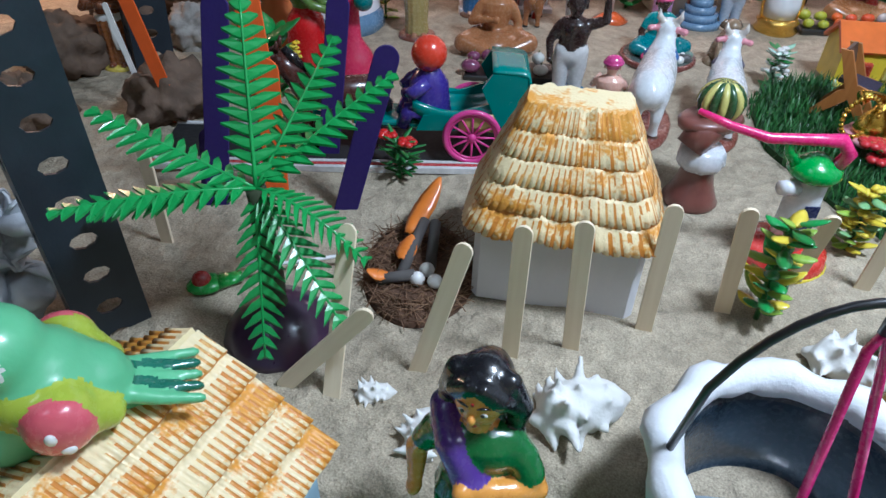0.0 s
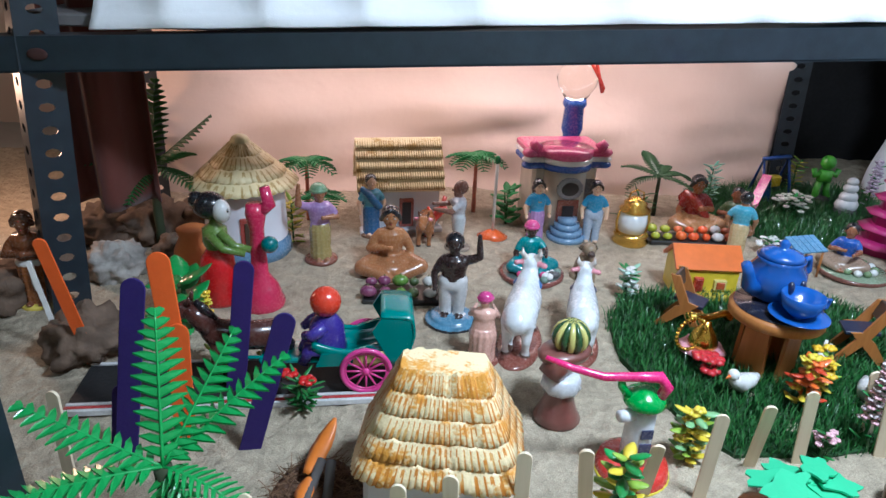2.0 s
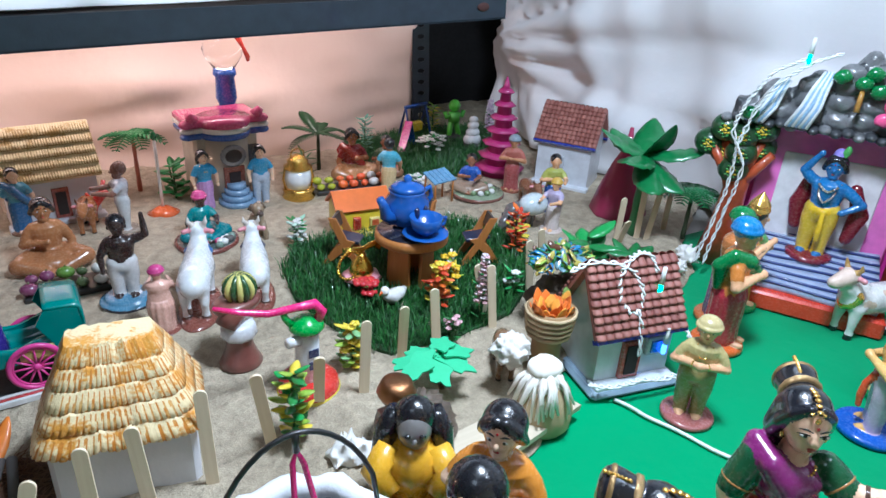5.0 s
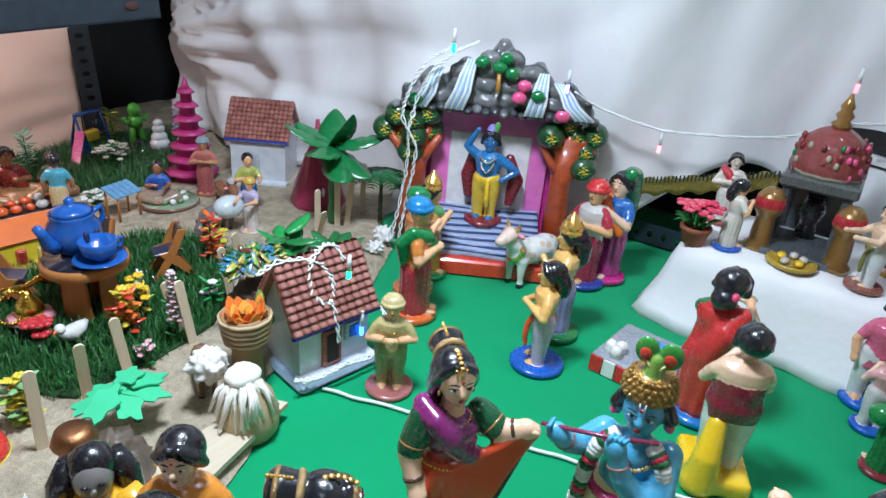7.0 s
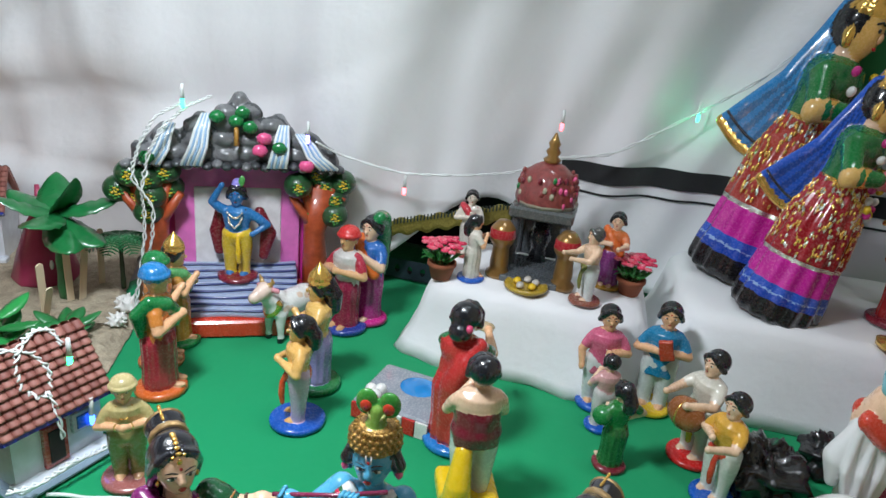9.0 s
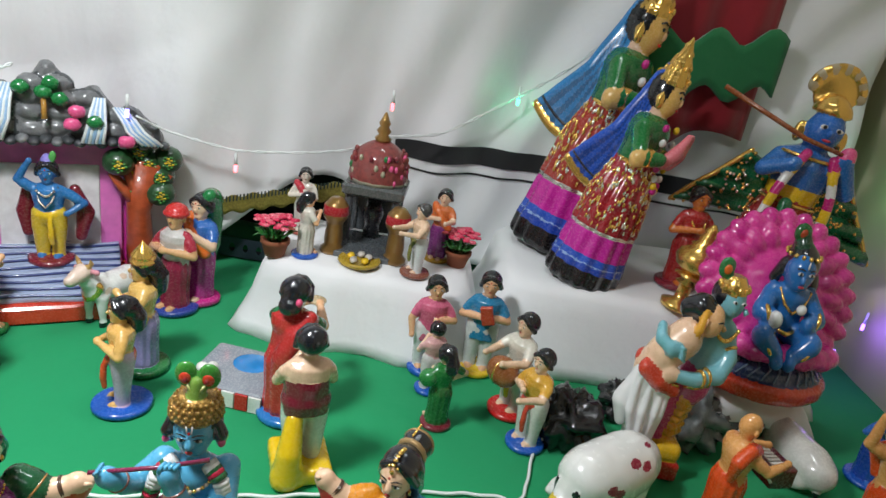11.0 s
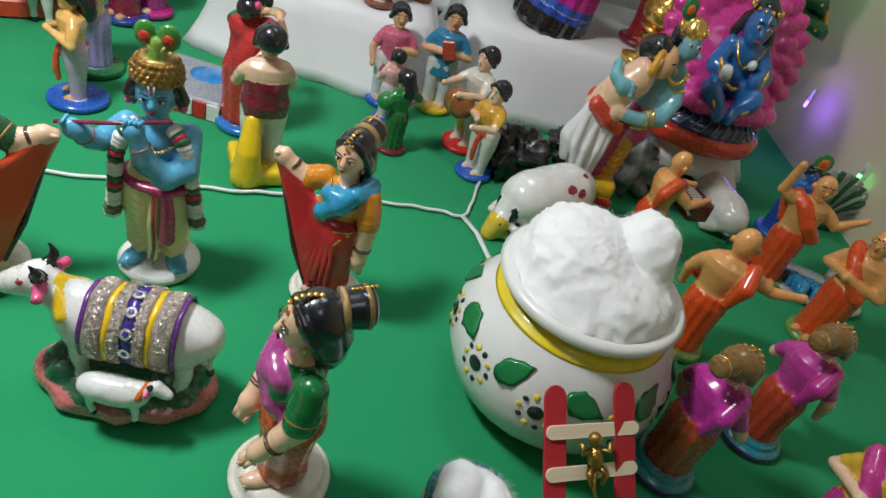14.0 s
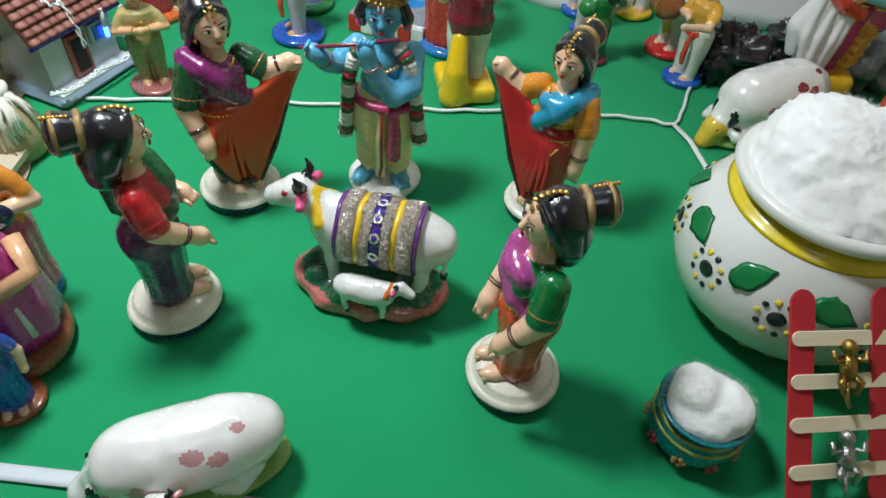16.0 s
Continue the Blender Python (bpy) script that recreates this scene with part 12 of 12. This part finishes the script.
doll("milkmaid_doll", "clay woman in yellow-green with a blue skirt beside a calf", (0.862, 0.752, SAND_Z), 0.105, 240, (0.03, 0.10, 0.35), (0.42, 0.45, 0.10), SKIN, base=None, left="fwd", right="fold", group=V, mini=True)
doll("milkman_doll", "clay man in a pale wrap with yellow turban by the cattle", (0.812, 0.690, SAND_Z), 0.092, 200, (0.66, 0.58, 0.56), (0.45, 0.40, 0.58), SKIN, base=((0.6, 0.5, 0.45), 0.2), cap=(0.65, 0.42, 0.08), left="fwd", right="fwd", group=V, mini=True)
beast("goat_figurine", "brown clay goat before the tiled house", (0.845, 0.790, SAND_Z), 0.046, 250, coat=(0.24, 0.10, 0.05), category="goat figurine", horns=BROWN)
beast("cow_figurine", "grey and white clay cow grazing near the turf", (0.770, 0.720, SAND_Z), 0.048, 190, coat=(0.13, 0.12, 0.12), spots=(0.66, 0.72, 0.74), graze=True, base=None, fat=1.1)
m = Mesh()
m.ball((0, 0, 0.018), (0.026, 0.020, 0.018), (0.60, 0.68, 0.72), 14, 8)
m.thing("cloth_sack", "pale rounded sack on the grey cow's back", "sack", at=(0.785, 0.708, SAND_Z + 0.026))
ob = holder("toy_tent", "crimson cone tent with a pointed top", "toy tent", (0.972, 0.702, SAND_Z))
m = Mesh()
m.lathe([(0.046, 0.0), (0.047, 0.004), (0.036, 0.045), (0.020, 0.09), (0.006, 0.118), (0.003, 0.15)], paint((0.34, 0.015, 0.08), 0.6, 0, 0.2), seg=24, flute=0.04, folds=8)
m.part("canvas", ob)
m = Mesh()
m.ball((-0.022, -0.034, 0.034), (0.003, 0.003, 0.008), WHITE, 8, 6)
m.part("tassel", ob, "white tassel")
# blue-roofed stall and round stand behind the turf
ob = holder("toy_stall", "small toy stall with light blue slatted roof", "toy stall", (0.712, 0.872, SAND_Z), 10)
for k in range(5):
    m = Mesh()
    m.box((-0.020 + 0.010 * k, 0, 0.046), (0.0092, 0.034, 0.003), (0.16, 0.36, 0.60), turn=Euler((0.35, 0, 0)).to_matrix())
    m.part("roof_slat", ob)
for x in (-0.02, 0.02):
    for y in (-0.013, 0.013):
        m = Mesh()
        m.tube([(x, y, 0), (x, y, 0.046 + 0.3 * y)], 0.0018, WOOD_OR, 6)
        m.part("post", ob)
doll("seated_man_doll", "clay man in a blue shirt sitting on a round tray", (0.782, 0.880, SAND_Z + 0.007), 0.100, 230, (0.35, 0.25, 0.18), (0.02, 0.10, 0.45), (0.3, 0.12, 0.06), base=None, sit=True, left="fwd", right="fold", group=V, mini=True)
m = Mesh()
m.lathe([(0.044, 0.0, (0.20, 0.08, 0.06)), (0.048, 0.004), (0.046, 0.008, (0.28, 0.36, 0.24)), (0.01, 0.009)], seg=26)
for k in range(8):
    m.ball((0.026 * math.cos(k * 0.5 - 2.5), 0.026 * math.sin(k * 0.5 - 2.5), 0.013), (0.006, 0.006, 0.005), WHITE if k % 2 else (0.2, 0.3, 0.15), 8, 5)
m.thing("round_tray", "round brown tray with pale green cover and dishes", "tray", at=(0.792, 0.868, SAND_Z))
leafy_plant("toy_bush", "broad-leaved green sprig behind the cottage", (0.760, 0.560, SAND_Z), 0.060, 0.04, 14, 0.045, 0.024, [paint((0.02, 0.22, 0.05), 0.35), LEAFY], None, 28)
leafy_plant("toy_bush", "low broad-leaved green sprig by the plain sticks", (0.830, 0.530, SAND_Z), 0.030, 0.04, 10, 0.045, 0.022, [paint((0.02, 0.20, 0.05), 0.35)], None, 29)
leafy_plant("toy_flower", "yellow blossoms near the grey cow", (0.735, 0.680, SAND_Z), 0.03, 0.02, 10, 0.012, 0.005, [YG], ([YL], 0.006, 10), 30, category="toy flower")

# ---- corner by the cottage: rock garden, basket, goat, ascetic ----
lump("rough_stone", "grey-brown rock carrying the flower garland", "stone", (0.640, 0.478, SAND_Z - 0.004), 0.040, matte((0.16, 0.12, 0.09), 0.7, 0.4, 60, 0.6), 12.0, 0.4, (1, 0.8, 1.25))
m = Mesh()
rs = random.Random(17)
for k in range(170):
    a = rs.uniform(0, 6.3)
    r = 0.040 * math.sqrt(rs.random())
    m.ball((r * math.cos(a), 0.7 * r * math.sin(a), 0.010 * rs.random() + 0.014 * math.cos(r * 30)), (0.0095, 0.0042, 0.0013), rs.choice([LEAF2, GL, GL, (0.03, 0.20, 0.40), (0.45, 0.38, 0.08), (0.15, 0.28, 0.33), YG, BROWN]), 8, 5, Euler((rs.uniform(-0.9, 0.9), rs.uniform(-0.9, 0.9), a)).to_matrix())
m.thing("flower_garland", "garland of green leaves with blue and yellow flowers on the rock", "garland", at=(0.635, 0.478, 0.088))
m = Mesh()
ring = [(0.016 * math.cos(0.3 * k), 0.005 * math.sin(0.3 * k), 0.016 * math.sin(0.3 * k)) for k in range(22)]
m.tube(ring, 0.005, (0.16, 0.26, 0.06), 8)
m.thing("green_ring", "small green ring propped beside the cottage roof", "toy", at=(0.600, 0.420, 0.076), turn=40)
ob = holder("fire_basket", "woven clay basket holding an orange paper fire", "basket", (0.562, 0.408, SAND_Z - 0.006))
ob.matrix_basis = ob.matrix_basis @ Matrix.Diagonal((0.8, 0.8, 0.92, 1))
m = Mesh()
m.lathe([(0.020, 0.0), (0.020, 0.05), (0.026, 0.058), (0.030, 0.075), (0.032, 0.092), (0.027, 0.092), (0.02, 0.07)], matte((0.38, 0.24, 0.11), 0.7, 0.35), seg=26)
m.part("body", ob)
for z, r in ((0.060, 0.0285), (0.067, 0.030), (0.074, 0.031), (0.081, 0.032), (0.088, 0.033)):
    m = Mesh()
    m.tube([((r + 0.0006 * math.sin(9 * a)) * math.cos(a), (r + 0.0006 * math.sin(9 * a)) * math.sin(a), z) for a in [2 * math.pi * k / 30 for k in range(31)]], 0.0022, matte((0.55, 0.42, 0.25), 0.7, 0.3), 6)
    m.part("coil", ob)
FIRE = paint((0.85, 0.20, 0.02), 0.5)
for k in range(26):
    a, r = k * 2.4, 0.026 * math.sqrt((k + 0.5) / 26)
    m = Mesh()
    leaf_blade(m, (r * math.cos(a), r * math.sin(a), 0.086), (math.cos(a) * 0.35, math.sin(a) * 0.35, 0.9), 0.018 + 0.006 * math.sin(3.1 * k), 0.017, 0.003, FIRE if k % 3 else paint((0.88, 0.42, 0.05), 0.5))
    m.part("paper_flame", ob)
TUFT = matte((0.84, 0.81, 0.74), 0.9, 0.1)
m = Mesh()
m.ball((0.002, 0.002, 0.068), (0.018, 0.016, 0.010), TUFT, 14, 8)
for k in range(170):
    a = rs.uniform(0, 6.3)
    r = rs.uniform(0.012, 0.034) * (1.0 if math.cos(a - 3.9) > 0 else 0.7)
    w = rs.uniform(-0.25, 0.25)
    m.tube([(0.004 * math.cos(a), 0.004 * math.sin(a), 0.073), (r * 0.7 * math.cos(a), r * 0.7 * math.sin(a), 0.068 - r * 0.3), (r * math.cos(a + w), r * math.sin(a + w), 0.030 + rs.uniform(-0.008, 0.010))], [0.0018, 0.0026, 0.0014], TUFT, 5)
m.uneven(0.002, 160)
m.thing("cotton_tassel", "off-white cotton tassel spread over a clay pot", "tassel", at=(0.508, 0.350, 0.0), turn=0)
m = Mesh()
m.lathe([(0.024, 0.0), (0.029, 0.008), (0.030, 0.024), (0.025, 0.044), (0.015, 0.058), (0.010, 0.064)], matte((0.50, 0.38, 0.22), 0.6, 0.3), seg=24)
m.thing("clay_pot", "yellowish-brown clay pot at the edge of the sand", "pot", at=(0.512, 0.350, 0.0))
m = Mesh()
m.slab([(0.375, 0.356), (0.405, 0.305), (0.55, 0.335), (0.535, 0.372)], SAND_Z + 0.002, SAND_Z + 0.008, wood_mat((0.62, 0.54, 0.42), (0.50, 0.42, 0.30), 0.6, "pale_board", 0))
m.thing("pale_board", "pale wooden board lying at the sand's edge", "board")
beast("goat_figurine", "small goat with brown body and woolly white head", (0.520, 0.425, SAND_Z), 0.042, 240, coat=(0.22, 0.13, 0.07), head=(0.80, 0.77, 0.72), category="goat figurine", horns=(0.4, 0.3, 0.2))
lump("wool_tuft", "woolly white tuft on the goat's head", "wool", (0.503, 0.396, 0.052), 0.019, matte((0.82, 0.80, 0.76), 1.0, 0.1, 200, 1.0), 9.0, 0.35)
# ascetic
m = Mesh()
GS, SHAWL = paint((0.20, 0.19, 0.18), 0.3, 0, 0.3), paint((0.78, 0.42, 0.02), 0.25)
m.lathe([(0.040, 0.0), (0.043, 0.005), (0.036, 0.012)], (0.01, 0.16, 0.55), seg=24)
m.ball((0, 0, 0.024), (0.030, 0.040, 0.018), SHAWL, 18, 9)
for s in (1, -1):
    m.tube([(0, s * 0.02, 0.026), (0.024, s * 0.036, 0.028), (0.034, s * 0.006, 0.018)], [0.015, 0.014, 0.010], SHAWL, 12)
    m.tube([(0.002, s * 0.022, 0.082), (0.016, s * 0.036, 0.060), (0.030, s * 0.020, 0.044)], [0.015, 0.016, 0.012], SHAWL, 12)
    m.tube([(0.036, s * 0.028, 0.042), (0.042, s * 0.014, 0.036), (0.040, s * 0.004, 0.030)], 0.0034, (0.80, 0.80, 0.77), 7)
    for q in range(3):
        m.ball((0.030 - 0.006 * q, s * (0.030 + 0.004 * q), 0.048 + 0.012 * q), (0.004, 0.005, 0.003), (0.80, 0.78, 0.70), 8, 5)
    m.tube([(-0.006, s * 0.017, 0.118), (-0.008, s * 0.027, 0.095), (0.002, s * 0.031, 0.070), (0.012, s * 0.030, 0.052)], [0.011, 0.013, 0.011, 0.004], BLACK, 10)
m.tube([(0, 0, 0.030), (0, 0, 0.060), (0, 0, 0.082), (0, 0, 0.092)], [0.026, 0.030, 0.026, 0.009], SHAWL, 18)
m.ball((0.006, 0, 0.106), (0.017, 0.017, 0.021), GS, 16, 10)
m.ball((0.023, 0, 0.104), (0.004, 0.003, 0.004), GS, 8, 5)
for s in (1, -1):
    m.ball((0.0215, s * 0.007, 0.110), (0.002, 0.0035, 0.0018), BLACK, 7, 5)
m.ball((-0.004, 0, 0.114), (0.021, 0.021, 0.021), BLACK, 16, 9)
m.tube([(-0.016, 0, 0.11), (-0.022, 0, 0.085), (-0.020, 0, 0.055)], [0.018, 0.022, 0.012], BLACK, 12)
m.tube([(0.036, 0.03, 0.022), (0.040, 0.0, 0.014), (0.036, -0.03, 0.022)], 0.0042, (0.78, 0.78, 0.75), 7)
m.uneven(0.0012, 60)
m.thing("ascetic_doll", "grey clay ascetic with black hair in a yellow shawl", "doll", at=(0.348, 0.320, 0.004), turn=240, scale=0.80)
lump("rough_stone", "dark grey rock behind the ascetic doll", "stone", (0.385, 0.378, SAND_Z - 0.004), 0.034, paint((0.13, 0.095, 0.07), 0.35, 0, 0.5, 60, 0.5), 15.0, 0.35)
m = Mesh()
m.lathe([(0.014, 0.0), (0.018, 0.008), (0.014, 0.018), (0.008, 0.02)], metal((0.35, 0.16, 0.07), 0.3), seg=16)
m.thing("copper_pot", "small copper pot on the rock", "pot", at=(0.368, 0.386, 0.060))

# ---- fairy lights ----
BULBS = [((0.985, 0.452, 0.318), (0.05, 1.0, 0.35)), ((1.075, 0.31, 0.275), (0.25, 0.2, 1.0)), ((0.670, 0.362, 0.110), (0.05, 1.0, 0.35)), ((0.6665, 0.3385, 0.050), (0.05, 0.15, 1.0)), ((1.168, 0.187, 0.195), (1.0, 0.10, 0.12)), ((1.245, -0.035, 0.318), (1.0, 0.08, 0.10)), ((1.36, -0.24, 0.345), (0.05, 1.0, 0.4)), ((1.29, -0.79, 0.305), (0.05, 1.0, 0.35)), ((1.20, -0.865, 0.10), (0.25, 0.10, 1.0)), ((0.985, -0.868, 0.085), (0.1, 1.0, 0.3))]


def light_string(label, pts, twist=0.0022, n=160):
    """Two wires twisted loosely round each other."""
    m = Mesh()
    path = [lerp_path(pts, k / n) for k in range(n + 1)]
    for s in (0, math.pi):
        run = []
        for k, p in enumerate(path):
            w = twist * (0.7 + 0.9 * abs(wobble(k * 0.11, s, 1.0, len(pts))))
            a = 0.55 * k + s + 1.5 * wobble(k * 0.05, 0, 1.0, 3.0)
            drift = 0.0025 * wobble(k * 0.07, 1.0, 1.0, 5.0 + s)
            run.append(p + Vector((w * math.cos(a) + drift, w * math.sin(a) - drift, w * 0.5 * math.sin(a))))
        m.tube(run, 0.00125, CORD, 6)
    return m.thing("light_string", label, "light string")


def on_roof(x, y, lift=0.0115):
    """A place on the cottage's roof: x along the ridge, y down the front slope."""
    a = radians(-11.9)
    c, d = math.cos(a), math.sin(a)
    return (0.647 + c * x + d * y, 0.389 + d * x - c * y, 0.136 - 0.059 * y / 0.0355 + lift)


light_string("white twisted fairy-light wire looped on the cottage roof", [on_roof(-0.075, 0.004, 0.004), on_roof(-0.050, 0.004), on_roof(-0.022, 0.006), on_roof(-0.002, 0.012), on_roof(0.006, 0.022), on_roof(0.000, 0.032), on_roof(-0.012, 0.034), on_roof(-0.022, 0.026), on_roof(-0.020, 0.014), on_roof(-0.008, 0.006), on_roof(0.008, 0.002), on_roof(0.022, 0.004), on_roof(0.028, 0.014)])
light_string("white fairy-light wire hanging down the roof to the eave", [on_roof(-0.004, 0.032), on_roof(-0.002, 0.040), on_roof(-0.004, 0.046, 0.003), on_roof(-0.003, 0.047, -0.012)], 0.0015, 24)
light_string("white fairy-light wire wound round the cottage's foot", [(0.575, 0.352, 0.024), (0.60, 0.340, 0.020), (0.63, 0.330, 0.026), (0.66, 0.324, 0.020), (0.69, 0.320, 0.026), (0.708, 0.330, 0.036), (0.712, 0.355, 0.06), (0.725, 0.40, 0.05)])
light_string("white fairy-light wire hung over the painted arch", [(0.925, 0.500, 0.02), (0.940, 0.497, 0.09), (0.946, 0.492, 0.15), (0.944, 0.492, 0.20), (0.952, 0.484, 0.245), (0.966, 0.470, 0.285), (0.992, 0.448, 0.312), (1.02, 0.430, 0.325)], 0.0018)
light_string("second strand of fairy-light wire beside the arch", [(0.930, 0.490, 0.02), (0.946, 0.488, 0.10), (0.950, 0.480, 0.17), (0.934, 0.498, 0.215), (0.944, 0.492, 0.260), (0.960, 0.478, 0.296), (0.985, 0.455, 0.316)], 0.0018)
light_string("white fairy-light wire strung along the white sheet", [(1.08, 0.30, 0.270), (1.12, 0.27, 0.245), (1.165, 0.19, 0.222), (1.20, 0.10, 0.226), (1.25, 0.03, 0.232), (1.26, -0.03, 0.262), (1.31, -0.12, 0.275), (1.345, -0.22, 0.34), (1.34, -0.32, 0.42), (1.33, -0.42, 0.54)])
for p, c in BULBS:
    ob = holder("fairy_bulb", "tiny lit fairy-light bulb in a clear sleeve", "bulb", p, 0, "fairy lights")
    m = Mesh()
    m.lathe([(0.0022, -0.008), (0.0028, -0.004), (0.0026, 0.003), (0.0008, 0.006)], glow(c, 9.0), seg=10)
    m.part("led", ob, "glowing tip")
    m = Mesh()
    m.tube([(0, 0, 0.004), (0.0005, 0, 0.024)], [0.0030, 0.0022], CORD, 7)
    m.part("socket", ob, "white socket")
point_lamp("violet_bulb_light", (1.17, -0.845, 0.11), 0.12, (0.25, 0.12, 1.0), 0.006)
point_lamp("green_bulb_light", (1.27, -0.79, 0.31), 0.06, (0.05, 1.0, 0.35), 0.006)
point_lamp("green_string_light", (1.33, -0.24, 0.345), 0.04, (0.05, 1.0, 0.4), 0.006)
# slotted steel angle lying under the sheet
angle_post("steel_angle", "grey slotted steel angle lying under the hanging sheet", 0.36, 0.036, Matrix.Translation((1.255, 0.300, 0.004)) @ Matrix.Rotation(radians(90), 4, "X"))
